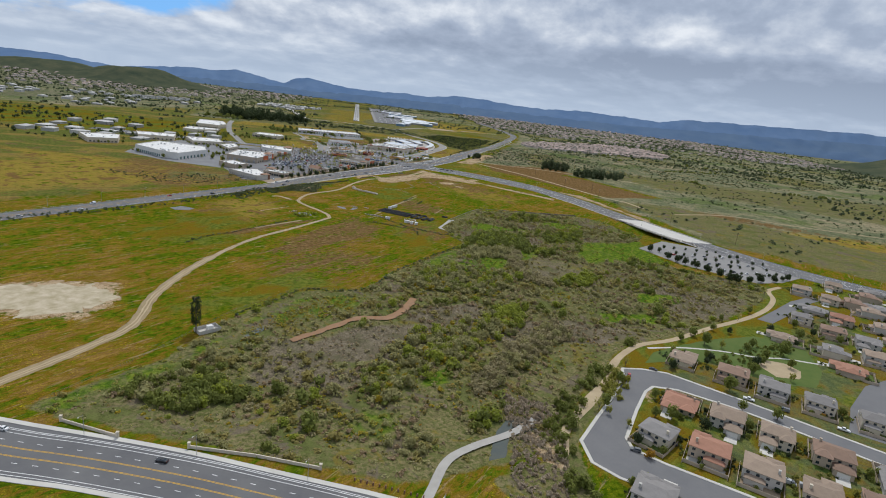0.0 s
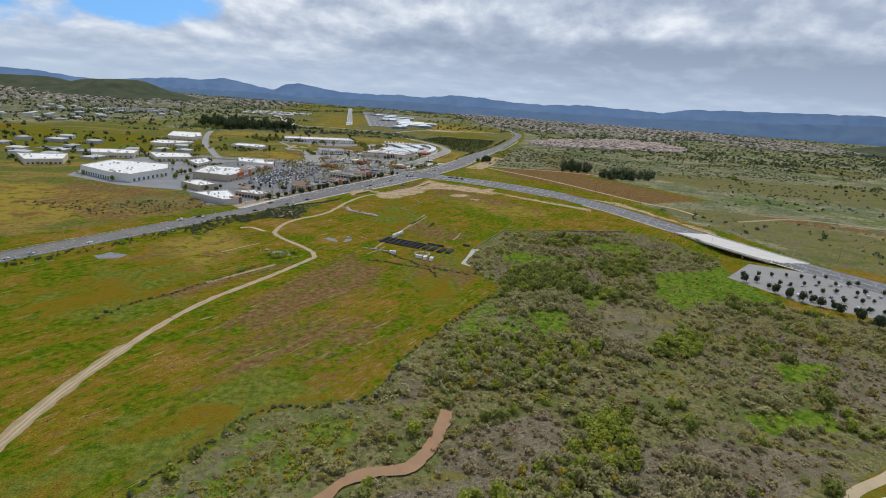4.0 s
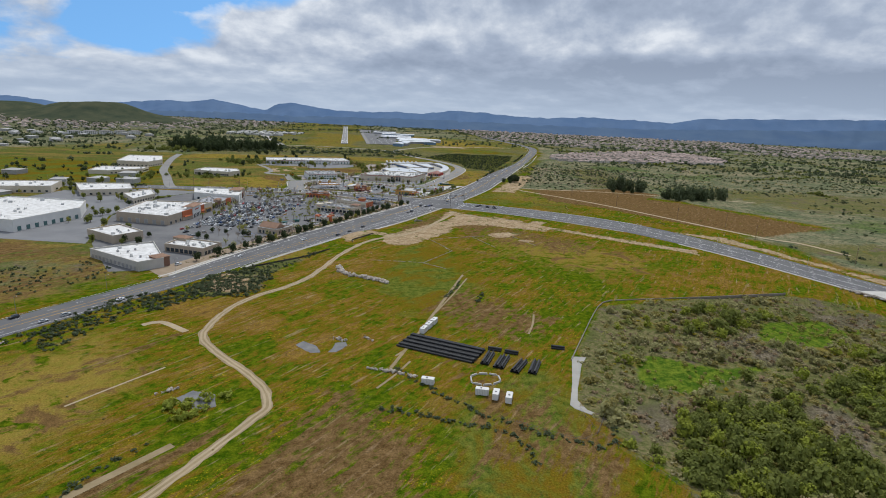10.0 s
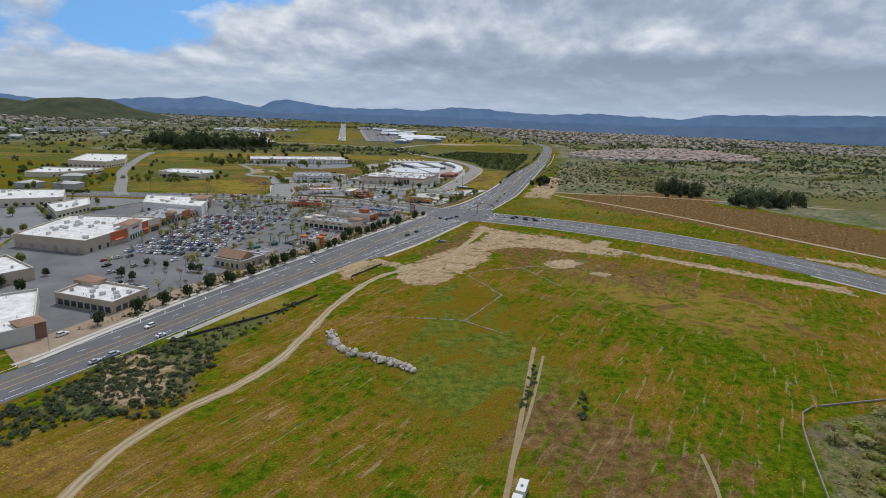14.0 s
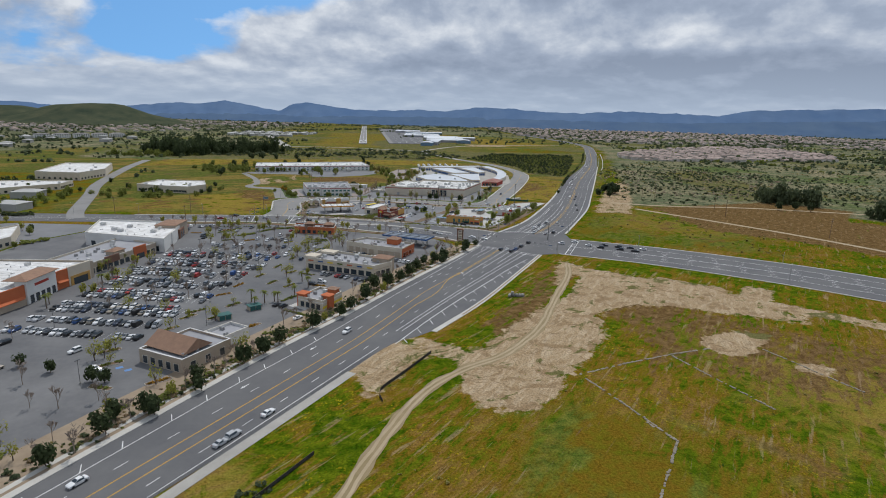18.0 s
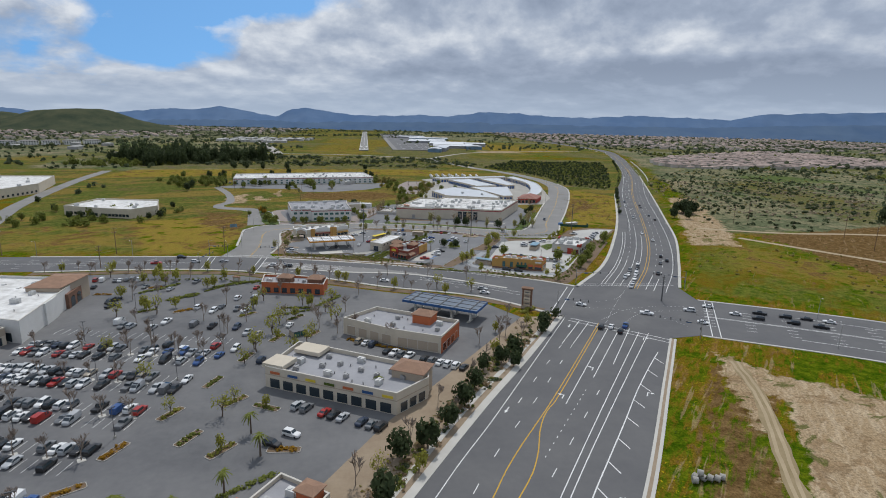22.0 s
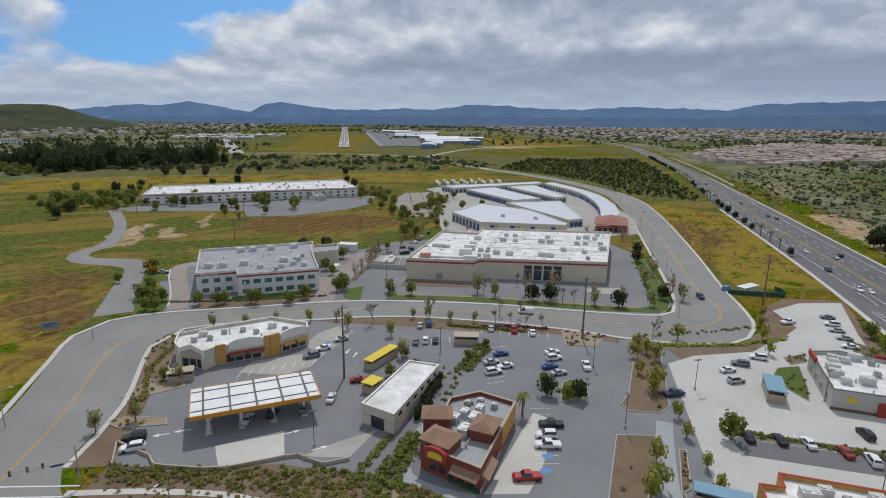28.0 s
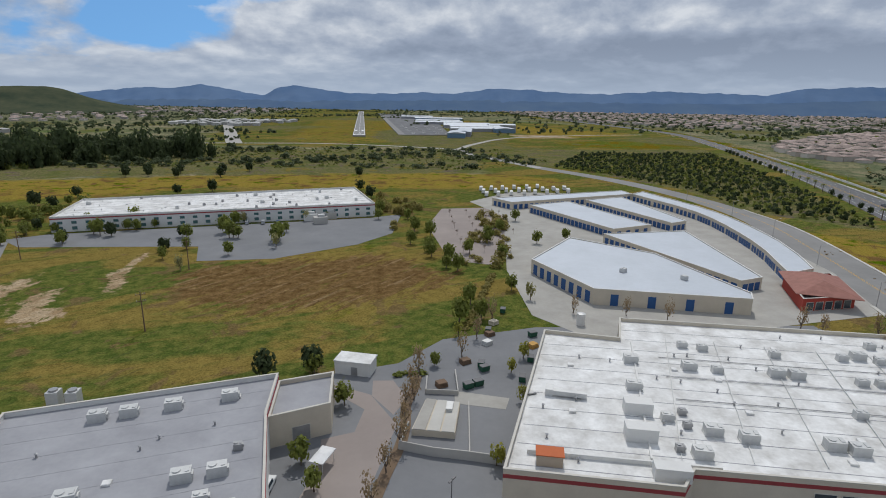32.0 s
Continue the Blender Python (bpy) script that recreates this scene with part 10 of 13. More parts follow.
BODY_ME = {(k, p): car_body(k).mesh("body", PAINT_M[p], False) for k in BODY for p in PAINTS}
GLASS_ME = {k: car_glass(k).mesh("window_glass", M["glass"]) for k in BODY}
LAMP_F = Shape().box(0, 0, 0, 0.12, 0.34, 0.14).mesh("headlight", HEAD)
LAMP_R = Shape().box(0, 0, 0, 0.10, 0.30, 0.16).mesh("tail_light", TAIL)
KIND_WORD = dict(sedan="saloon car", suv="sport utility vehicle", pickup="pickup truck", van="delivery van")
car_rng = random.Random(99)
pool = [p for p, (_, n) in PAINTS.items() for _ in range(n)]


def car(x, y, rz, kind=None, paint=None, state="parked", group="parked cars", lamps=True):
    kind = kind or car_rng.choice(("sedan", "sedan", "suv", "suv", "suv", "pickup", "van") if state == "parked" else ("sedan", "sedan", "suv", "suv", "pickup"))
    paint = paint or car_rng.choice(pool)
    word = KIND_WORD[kind]
    root = thing("car", x, y, 0.07, rz, f"{paint} {word} {'parked on the asphalt' if state == 'parked' else 'driving on the road' if state == 'driving' else 'waiting at the crossing'}", "car", group)
    part("body", BODY_ME[kind, paint], None, root)
    part("window_glass", GLASS_ME[kind], None, root)
    st = BODY[kind]
    L = st[-1][0]
    if not lamps:
        tagged(part("wheel_set", AXLES[kind], None, root), kind="stuff")
    else:
        for px in (-L * 0.61, L * 0.63):
            for py in (-0.80, 0.80):
                w = part("wheel", WHEEL, None, root)
                w.matrix_basis = pose(px, py, 0.33)
        for py in (-0.58, 0.58) if state != "parked" else ():
            part("headlight", LAMP_F, None, root).matrix_basis = pose(L - 0.06, py, 0.62)
            part("tail_light", LAMP_R, None, root).matrix_basis = pose(st[0][0] + 0.05, py, 0.72)
    return root


# the market's parking rows
ROW = -12.5
rd = Vector((math.cos(radians(ROW)), math.sin(radians(ROW))))
rn = Vector((-rd.y, rd.x))
lot_rng = random.Random(5)
stall = Shape()
n_cars, back_rows = 0, []
for k, d in enumerate((-12, 0, 12, 18.5, 30.5, 37, 49, 55.5, 67.5, 74, 86, 92.5, 104.5, 111, 123)):
    base = Vector((-95, 914.6)) + rn * d
    for j in range(-14, 34):
        p = base + rd * (j * 2.75)
        left = -124 + (p.y - 930) * 0.17
        right = -69 + (p.y - 917) * 0.27
        if not left < p.x < right or p.y > 1085:
            continue
        for s in (-1, 1):
            a = p + rd * (1.375 * s) - rn * 2.5
            if s == -1:
                c, sn = rn, rd * 0.06
                b = a + rn * 5.0
                stall.add([(*(a - sn), 0.047), (*(a + sn), 0.047), (*(b + sn), 0.047), (*(b - sn), 0.047)], [(0, 1, 2, 3)])
        full = 0.86 if p.x < -75 else 0.5
        if d > 112:
            continue
        if lot_rng.random() < full:
            q = p + rd * lot_rng.uniform(-0.2, 0.2) + rn * lot_rng.uniform(-0.3, 0.3)
            turn = ROW + 90 + (180 if lot_rng.random() < 0.5 else 0) + lot_rng.uniform(-2, 2)
            if q.x > -93:
                car(q.x, q.y, turn, lamps=False)
            else:
                back_rows.append((q.x, q.y, turn, lot_rng.choice(("sedan", "sedan", "suv", "suv", "pickup")), lot_rng.choice(pool)))
            n_cars += 1
        else:
            lot_rng.random()
for d in (15.25, 33.75, 52.25, 70.75, 89.25, 107.75):
    for j in range(-4, 11):
        p = Vector((-95, 914.6)) + rn * d + rd * (j * 8.25)
        if -124 + (p.y - 930) * 0.17 < p.x < -69 + (p.y - 917) * 0.27 and lot_rng.random() < 0.8:
            solid("tree_planter", Shape().box(0, 0, -0.05, 1.7, 1.7, 0.2, 33), M["concrete_pale"], "small square concrete tree planter", "planter", "tree planters").matrix_basis = pose(p.x, p.y, 0)
            plant(lot_rng.choice(("bare", "bare", "bare", "bare", "sparse")), p.x, p.y, 1.1, group="trees in the parking lot")
heap = {}
for x, y, turn, kind, paint in back_rows:
    c, sn = math.cos(radians(turn)), math.sin(radians(turn))
    for src, key in ((car_body(kind), paint), (car_glass(kind), "glass"), (axle_shape(kind), "tyre")):
        heap.setdefault(key, Shape()).add([(x + c * u - sn * v, y + sn * u + c * v, 0.07 + w) for u, v, w in src.v], src.f)
joined, slots = Shape(), []
for i, (key, shp) in enumerate(heap.items()):
    slots += [i] * len(shp.f)
    joined.add(shp.v, shp.f)
back_me = joined.mesh("parked_cars", None)
for key in heap:
    back_me.materials.append(PAINT_M[key] if key in PAINT_M else M[key])
back_me.polygons.foreach_set("material_index", slots)
tagged(new("parked_cars", back_me), "rows of parked cars in front of the shops", "cars", kind="stuff")
solid("stall_lines", stall, M["white"], "white parking stall lines", "marking", kind="structure")
# singly placed parked cars: x, y, heading, kind, paint
for x, y, rz, kind, paint in (
    (-39, 1163, 190, "suv", "white"), (-40, 1167, 190, "suv", "black"), (-18, 1171, 80, "sedan", "silver"), (-13, 1173, 80, "suv", "black"), (-6, 1174, 80, "suv", "grey"), (0, 1178, 80, "sedan", "white"), (6.7, 1186.5, 5, "sedan", "red"), (-3, 1208, 200, "sedan", "white"), (2, 1214, 200, "sedan", "silver"), (-6, 1203, 200, "suv", "grey"),
    (43, 1192, 10, "sedan", "silver"), (47, 1197, 10, "sedan", "blue"), (42, 1186, 10, "suv", "white"), (46, 1189, 190, "sedan", "white"), (61, 1192, 10, "suv", "white"), (58, 1187, 10, "sedan", "blue"), (59, 1183, 10, "sedan", "silver"), (62, 1196, 10, "sedan", "white"), (48, 1159, 170, "pickup", "black"), (45.5, 1155, 170, "suv", "white"), (44.5, 1151.5, 170, "pickup", "white"), (37, 1142, 175, "pickup", "red"),
    (56, 1214, 75, "pickup", "red"), (61, 1211, 75, "sedan", "white"), (49, 1216, 75, "sedan", "silver"), (24, 1209, 80, "sedan", "grey"), (27, 1209.5, 80, "suv", "white"), (30, 1209, 80, "sedan", "navy"), (27, 1222, 80, "sedan", "silver"), (30, 1223, 80, "suv", "blue"), (68, 1186, 75, "pickup", "white"),
    (105, 1178, 5, "sedan", "white"), (111, 1181, 150, "suv", "grey"), (103, 1172, 5, "suv", "silver"), (119, 1184, 150, "suv", "white"), (83, 1168, 5, "pickup", "navy"), (88, 1148, 75, "sedan", "black"), (94, 1146, 75, "sedan", "black"), (99, 1144, 75, "sedan", "white"), (104, 1140, 75, "sedan", "red"), (114, 1145, 75, "suv", "black"), (107, 1136.6, 65, "suv", "white"), (110.8, 1135.2, 65, "pickup", "silver"), (78, 1116.4, -26, "suv", "black"), (83.6, 1113.6, -26, "suv", "black"), (106, 1122.4, 70, "suv", "white"), (-44, 1130.4, 165, "suv", "white"), (-36, 1128.2, 165, "suv", "black"),
    (159, 1199, 150, "sedan", "silver"), (156, 1193, 150, "sedan", "silver"), (162, 1204, 150, "suv", "white"), (152, 1187, 150, "sedan", "white"), (166, 1210, 150, "sedan", "grey"), (149, 1208, 10, "pickup", "white"),
    (75, 1258.4, 80, "sedan", "white"), (-72.6, 1298, 10, "sedan", "silver"), (-10, 1288, 80, "suv", "white"),
    (-104, 772, 60, "suv", "white"), (-80, 872, -31, "sedan", "white"), (-75, 867, -31, "suv", "silver"), (-62, 884, 59, "sedan", "white"), (-20, 915, 50, "sedan", "white"), (-28, 930, 59, "suv", "black"), (-31, 932, 59, "sedan", "black"), (-18, 962, -30, "suv", "black"), (-14, 966, -30, "suv", "white"),
):
    car(x, y, rz, kind, paint)
for k in range(15):
    if k not in (3, 8):
        car(2.0 + k * 2.36, 1020.5 - k * 1.47 + (3.5 if k < 4 else 0), 58 + rng.uniform(-3, 3))
for k in range(10):
    if k % 4 != 2:
        car(-14 + k * 2.45, 980.0 - k * 1.42, 58 + rng.uniform(-3, 3))
for k in range(22):
    q = random.Random(k)
    x, y = 345 + (k % 8) * 12 + q.uniform(-2, 2), 475 + (k // 8) * 26 + q.uniform(-3, 3)
    if contains([(316, 548), (365, 586), (415, 556), (444, 500), (415, 455), (380, 448), (334, 494)], x, y):
        car(x, y, 30, lamps=False)
for i, (x, y, rz) in enumerate(((177, 262, -40), (216, 232, -40), (229, 222, 140), (158, 254, 60), (249, 205, -40), (186, 166, -40), (191, 163, -40), (297, 218, 40), (128, 187, 150), (320, 240, 30), (148, 192, -40))):
    car(x, y, rz)
# the northern rows of the market's lot
for i, (x, y) in enumerate(((-111, 1106), (-109, 1106), (-106.5, 1107), (-103.7, 1107), (-101, 1107), (-120, 1107), (-117, 1107), (-116, 1096), (-99, 1078), (-100, 1074), (-98, 1069), (-87, 1050), (-84, 1045), (-81, 1045), (-73, 1043), (-70, 1049), (-59, 1045), (-52, 1043), (-43, 1041), (-38, 1035.5), (-34, 1034), (-56, 1060), (-54, 1065), (-47, 1062), (-44, 1060), (-63, 1065), (-50, 1076), (-43, 1074), (-82, 1091), (-74, 1102), (-94, 1095), (-45, 1091), (-24, 1042), (-65, 1020), (-62, 1026), (-56, 1022), (-48, 1018), (-46, 1023.5), (-43, 1016), (-39, 1021), (-29, 1011))):
    car(x, y, (77 if i % 3 else 257) + rng.uniform(-4, 4) if i > 7 else 98, lamps=False)
# waiting at the crossing
for x, y, rz, kind, paint in ((143.5, 1103, 240, "suv", "white"), (147.5, 1110, 240, "sedan", "silver"), (139.5, 1103, 240, "sedan", "white"), (151.5, 1117, 240, "suv", "black"), (155, 1124, 240, "sedan", "white"), (143.8, 1110.5, 240, "suv", "grey"), (94, 1031, 57, "suv", "black"), (98, 1031, 57, "sedan", "white"), (104, 1031.5, 57, "pickup", "blue"), (99.5, 1026, 57, "suv", "black"), (134, 1087, 239, "sedan", "white"), (131, 1082, 239, "suv", "silver"), (139, 1095, 240, "sedan", "white"), (135.5, 1098, 240, "suv", "silver"), (145, 1105, 241, "sedan", "white"), (163, 1035, 150, "suv", "black"), (157, 1041, 150, "sedan", "white"), (168, 1041, 150, "pickup", "black"), (176, 1036, 150, "suv", "black"), (174, 1029, 150, "suv", "black"), (183, 1033, 150, "sedan", "black"), (190, 1029, 149, "sedan", "white"), (151, 1051, 152, "sedan", "white"), (140, 1047, 152, "suv", "white"), (182, 1024, 148, "pickup", "black"), (58, 1083, -25, "sedan", "silver"), (-85, 1140, 0, "suv", "white"), (-71, 1141, 0, "sedan", "silver"), (-95, 1150, 0, "suv", "black"), (-104, 1138, 0, "pickup", "red")):
    car(x, y, rz, kind, paint, "waiting", "cars at the crossing")

# ---- trees along streets and lots ----
def grove_of(kind, spots, scale, group=""):
    for x, y in spots:
        plant(kind, x, y, scale, group=group)


for i, (x, y) in enumerate(((-53, 842), (-44, 860), (-33, 873), (-28, 880), (-24, 889), (-13, 904), (-3, 917), (1, 924), (12, 954), (19, 957), (31, 976), (41, 998), (54, 1008), (71, 1030), (-60, 832), (-68, 819), (-76, 808), (-84, 797), (-95, 782), (8, 938), (25, 967), (36, 987), (48, 1003))):
    plant("oak", x, y, 1.3, group="street trees along the highway")
for i, (x, y) in enumerate(((-50, 852), (-38, 868), (-9, 912), (4, 933), (16, 948), (28, 972), (47, 1010), (60, 1022), (66, 1036), (-72, 822), (-63, 842), (60, 1044), (52, 1030), (44, 1020))):
    plant("bare" if i % 2 else "young", x, y, 0.9)
grove_of("bare", [(54.8, 1250.6), (81.5, 1238.2), (85.5, 1237), (71.6, 1262), (77.5, 1262), (87.1, 1257), (142, 1284), (136, 1272)], 0.9)
grove_of("grey", [(58.5, 1248.2), (92.1, 1234), (19.6, 1260.4), (124, 1256), (112.2, 1231), (133.8, 1267)], 0.95)
grove_of("oak", [(71.4, 1242.4), (77.6, 1240.4), (100.1, 1231), (120.6, 1237), (138, 1289.6), (145.6, 1303)], 1.2)
grove_of("green", [(-47.8, 1253.4), (-41.7, 1252), (-30, 1252.2), (-17.3, 1252.6), (-11.1, 1256), (-64.7, 1250.4), (-61, 1249.6), (-61.8, 1259), (-68.9, 1271.6), (-66, 1262), (-70, 1266), (-85.5, 1285.4), (2.4, 1263), (3, 1268.6)], 0.8)
grove_of("bare", [(-72.2, 1265.6)], 0.9)
plant("orange", -79.6, 1302, 1.3)
plant("orange", -76.6, 1297, 1.1)
plant("orange", 132, 182, 0.9)
for x, y in ((24, 1330), (33, 1347)):
    plant("young" if int(x) % 2 else "green", x, y, 0.7)
for x, y in ((-28.3, 1230.6), (-18.9, 1230.8), (-8, 1231.4), (0.4, 1231.4), (25.6, 1230), (30.3, 1229.4), (37.5, 1225.6), (45, 1223.4), (-38, 1230.6)):
    plant("grey", x, y, 0.65)
for x, y in ((51.7, 1221), (56.3, 1219.4), (61, 1217.6), (66, 1215.6)):
    plant("bare", x, y, 0.7)
for x, y in ((80, 1180), (84, 1190), (88, 1196), (75, 1150), (78, 1158), (73, 1140), (70, 1132), (124, 1186), (130, 1196), (137, 1206), (144, 1214), (96, 1104), (104, 1112)):
    plant("young", x, y, 0.8)
grove_of("green", [(84.2, 1148.2), (111.8, 1134.2), (136.8, 1148.5), (128.8, 1133.5), (120.2, 1120), (159, 1180), (165.5, 1193)], 1.05)
for x, y in ((22, 1192), (26, 1186), (20, 1200), (15, 1188), (37, 1196), (44, 1203), (53, 1178), (56, 1170), (-44, 1180), (-42, 1194)):
    plant("green", x, y, 0.55)
plant("palm", 43, 1164, 0.8)
for x, y in ((-117, 965), (-115, 972), (-111, 985), (-128, 940), (-126, 934), (-37, 936), (-33, 938), (-40, 930), (-20, 958), (8, 985), (-24, 968)):
    plant("palm", x, y, 0.9)
for k in range(26):
    x = -150 + k * 7.6
    yy = float(np.interp(x, [-156, -111, -62, -11, 12, 55], [1123, 1124, 1120, 1102, 1089, 1071]))
    plant(("bare", "young", "bare")[k % 3], x, yy, 0.9)
for x, y in ((329, 549), (331, 520), (340, 508), (345, 492), (349, 477), (358, 464), (364, 453), (375, 446), (390, 448), (408, 452), (332, 535), (420, 458), (334, 503)):
    plant("oak", x, y, 1.0, z=0.0)
for k in range(40):
    q = random.Random(k + 700)
    x, y = 346 + (k % 8) * 13 + q.uniform(-3, 3), 470 + (k // 8) * 20 + q.uniform(-3, 3)
    if contains([(316, 548), (365, 586), (415, 556), (444, 500), (415, 455), (380, 448), (334, 494)], x, y):
        plant("oak", x, y, 0.75)
for x, y in ((284, 1297), (279, 1300), (289, 1293), (283, 1290), (292, 1300)):
    plant("oak", x, y, 1.9)
for i in range(16):
    plant("green" if i % 3 else "grey", -150 + i * 10.5, 1482 + i * 2.0 + (i % 4) * 3, 0.8)

# clipped hedges and shrub beds
hedge_s = [placed(rng.choice(BUSH_S), x + rng.uniform(-1.2, 1.2), y + rng.uniform(-1.2, 1.2), 0, rng.uniform(0.5, 0.9), rng.uniform(0.5, 0.8), rng.uniform(0, 6)) for a, b in (((-46, 1156), (-2, 1151)), ((-2, 1151), (18, 1134)), ((20, 1170), (30, 1190)), ((24, 1168), (35, 1192)), ((64, 1118), (98, 1100)), ((98, 1100), (128, 1150)), ((128, 1150), (156, 1190)), ((-110, 1106), (-64, 1108)), ((-64, 1106), (-44, 1098)), ((-52, 846), (60, 1028)), ((114, 1232), (141, 1294)), ((66, 1034), (78, 1050)), ((92, 1204), (140, 1206))) for t in np.linspace(0, 1, int(math.dist(a, b) / 1.6)) for x, y in [(a[0] + (b[0] - a[0]) * t, a[1] + (b[1] - a[1]) * t)]]
tagged(new("shrub_beds", quads_mesh("shrub_beds", np.concatenate(hedge_s), LEAF["green"])), "green shrubs in the planting beds", "shrubs", kind="stuff")
beds = [(x + rng.uniform(-3, 3), y + rng.uniform(-3, 3)) for a, b in (((-60, 838), (64, 1034)), ((-40, 1154), (40, 1122)), ((66, 1112), (94, 1098))) for t in np.linspace(0, 1, 90) for x, y in [(a[0] + (b[0] - a[0]) * t, a[1] + (b[1] - a[1]) * t)]]
thicket("shrub_beds", beds, "dry", "small dry shrubs in the mulch beds", 0.3, 0.7, BUSH_S, 0.8, 91)

strip_rng = random.Random(88)
strip_line = [p for p in offset(smooth_edge(HW_W), 7.2) if 790 < p[1] < 1030]
for k, (leaf, num, label) in enumerate((("far", 230, "dark green shrubs in the highway planting strip"), ("green", 110, "green shrubs in the highway planting strip"), ("dry", 200, "leafless brown shrubs in the highway planting strip"))):
    thicket("strip_shrubs", [(x + strip_rng.uniform(-2.6, 3.4), y + strip_rng.uniform(-3, 3)) for x, y in (strip_rng.choice(strip_line) for _ in range(num))], leaf, label, 0.5, 1.3, BUSH_S, 0.8, 92 + k)
# islands in the market's lot
ISLES = [(-82, 1063, 30), (-68, 1062, 30), (-42, 1056, 45), (-31, 1054, 45), (-27, 1030.5, 64), (-34.3, 1014.6, 70), (-15, 1033, 58), (-89, 1095, 20), (-23, 1051, 50), (-108, 1086, 0), (-77, 876, 35), (-57, 862, 35), (-82, 887, 35), (-73, 859, -20), (-68, 907, 50), (-63, 927, 50), (-65, 920, 50), (-57.7, 949, 32), (-50, 934, 50), (-37, 908, 50), (-54, 919, 50), (-53.9, 963.2, 66), (-46.6, 979.6, 58), (-38.5, 967.2, 61), (-29.4, 961.1, 51), (-40.4, 997.2, 68), (-31.6, 985.1, 46), (-15, 960, -5), (-22.4, 980.8, -28)]
for k, (x, y, rz) in enumerate(ISLES):
    rusty = k % 5 in (1, 2, 4)
    isl = thing("planting_island", x, y, 0, rz, "kerbed planting island with rusty orange shrubs" if rusty else "kerbed planting island with clipped green shrubs", "planting island", "islands in the parking lot")
    edge_ = [(-4, -0.9), (-3.4, -1.3), (3.4, -1.3), (4, -0.9), (4, 0.9), (3.4, 1.3), (-3.4, 1.3), (-4, 0.9)]
    part("kerb", Shape().ring(edge_, 0.18, -0.1, 0.2), M["concrete"], isl)
    part("soil", Shape().prism(inset(ccw(edge_), 0.18), -0.1, 0.14), M["mulch"], isl)
    vs = [placed(rng.choice(BUSH_S), rng.uniform(-3.3, 3.3), rng.uniform(-0.7, 0.7), 0.1, rng.uniform(0.5, 0.8), rng.uniform(0.45, 0.65), rng.uniform(0, 6)) for _ in range(15)]
    part("shrub_cover", quads_mesh("shrub_cover", np.concatenate(vs), LEAF["orange" if rusty and k % 2 else "spring" if rusty else "green"]), None, isl)
    if k % 2 == 0:
        plant("sparse" if k % 4 else "young", x, y, 0.75)


# ---- poles, lights and signals ----
def street_lamp(h, arm, label):
    r = thing("street_lamp", 0, 0, 0, 0, label, "street lamp", "street lamps")
    part("pole", Shape().tube((0, 0, 0), (0, 0, h), 0.11, 0.07, 8), M["steel"], r)
    part("arm", Shape().tube((0, 0, h - 0.3), (arm, 0, h + 0.4), 0.05, 0.04, 6), M["steel"], r)
    part("lamp_head", Shape().box(arm + 0.3, 0, h + 0.32, 0.8, 0.3, 0.16), M["metal_light"], r)
    return r


def lot_lamp(h, label):
    r = thing("lot_lamp", 0, 0, 0, 0, label, "street lamp", "parking lot lamps")
    part("pole", Shape().tube((0, 0, 0), (0, 0, h), 0.09, 0.07, 6), M["metal_dark"], r)
    part("lamp_head", Shape().box(0.5, 0, h, 0.8, 0.35, 0.18).box(-0.5, 0, h, 0.8, 0.35, 0.18).box(0, 0, h - 0.1, 0.4, 0.1, 0.2), M["metal_dark"], r)
    part("base", Shape().tube((0, 0, -0.1), (0, 0, 0.7), 0.28, n=8), M["concrete"], r)
    return r


lamp0 = street_lamp(9.0, 2.2, "tall grey steel street lamp with one arm")
spots = []
for line, d, step, face in ((HY, 13.0, 45, -1), (HN_MID, -14.0, 90, 1), (HN_MID, 13.5, 90, -1), (EA_MID, -17.2, 80, 1), (EA_MID, 17.2, 80, -1), (WS_MID, 14.5, 46, -1), (SS_MID, 9.5, 48, -1), (BR_MID, 12.5, 42, -1)):
    run = step / 2
    ln = offset(line, d)
    for a, b in zip(ln, ln[1:]):
        run += math.dist(a, b)
        if run > step:
            run = 0
            u = math.degrees(math.atan2(b[1] - a[1], b[0] - a[0])) + (90 * face)
            if not any(contains(q, *b) for q in (HW, INTER)):
                spots.append((*b, u))
lamp0.matrix_basis = pose(spots[0][0], spots[0][1], 0, 0, 0, spots[0][2])
for x, y, u in spots[1:]:
    copy_thing(lamp0, pose(x, y, 0, 0, 0, u))
lot0 = lot_lamp(8.0, "dark parking lot lamp with two heads")
lots = [(-3, 1159), (90, 1170), (64, 1156), (70, 1186), (30, 1200), (-36, 1222), (100, 1128), (118, 1160), (40, 1300), (20, 1276), (-52, 1275), (-80, 862), (-55, 910)] + [(-110 + i * 22 + j * 5, 908 + j * 30.5) for i in range(3) for j in range(6)]
lot0.matrix_basis = pose(*lots[0], 0, 0, 0, 20)
for x, y in lots[1:]:
    copy_thing(lot0, pose(x, y, 0, 0, 0, (x * 7) % 90))


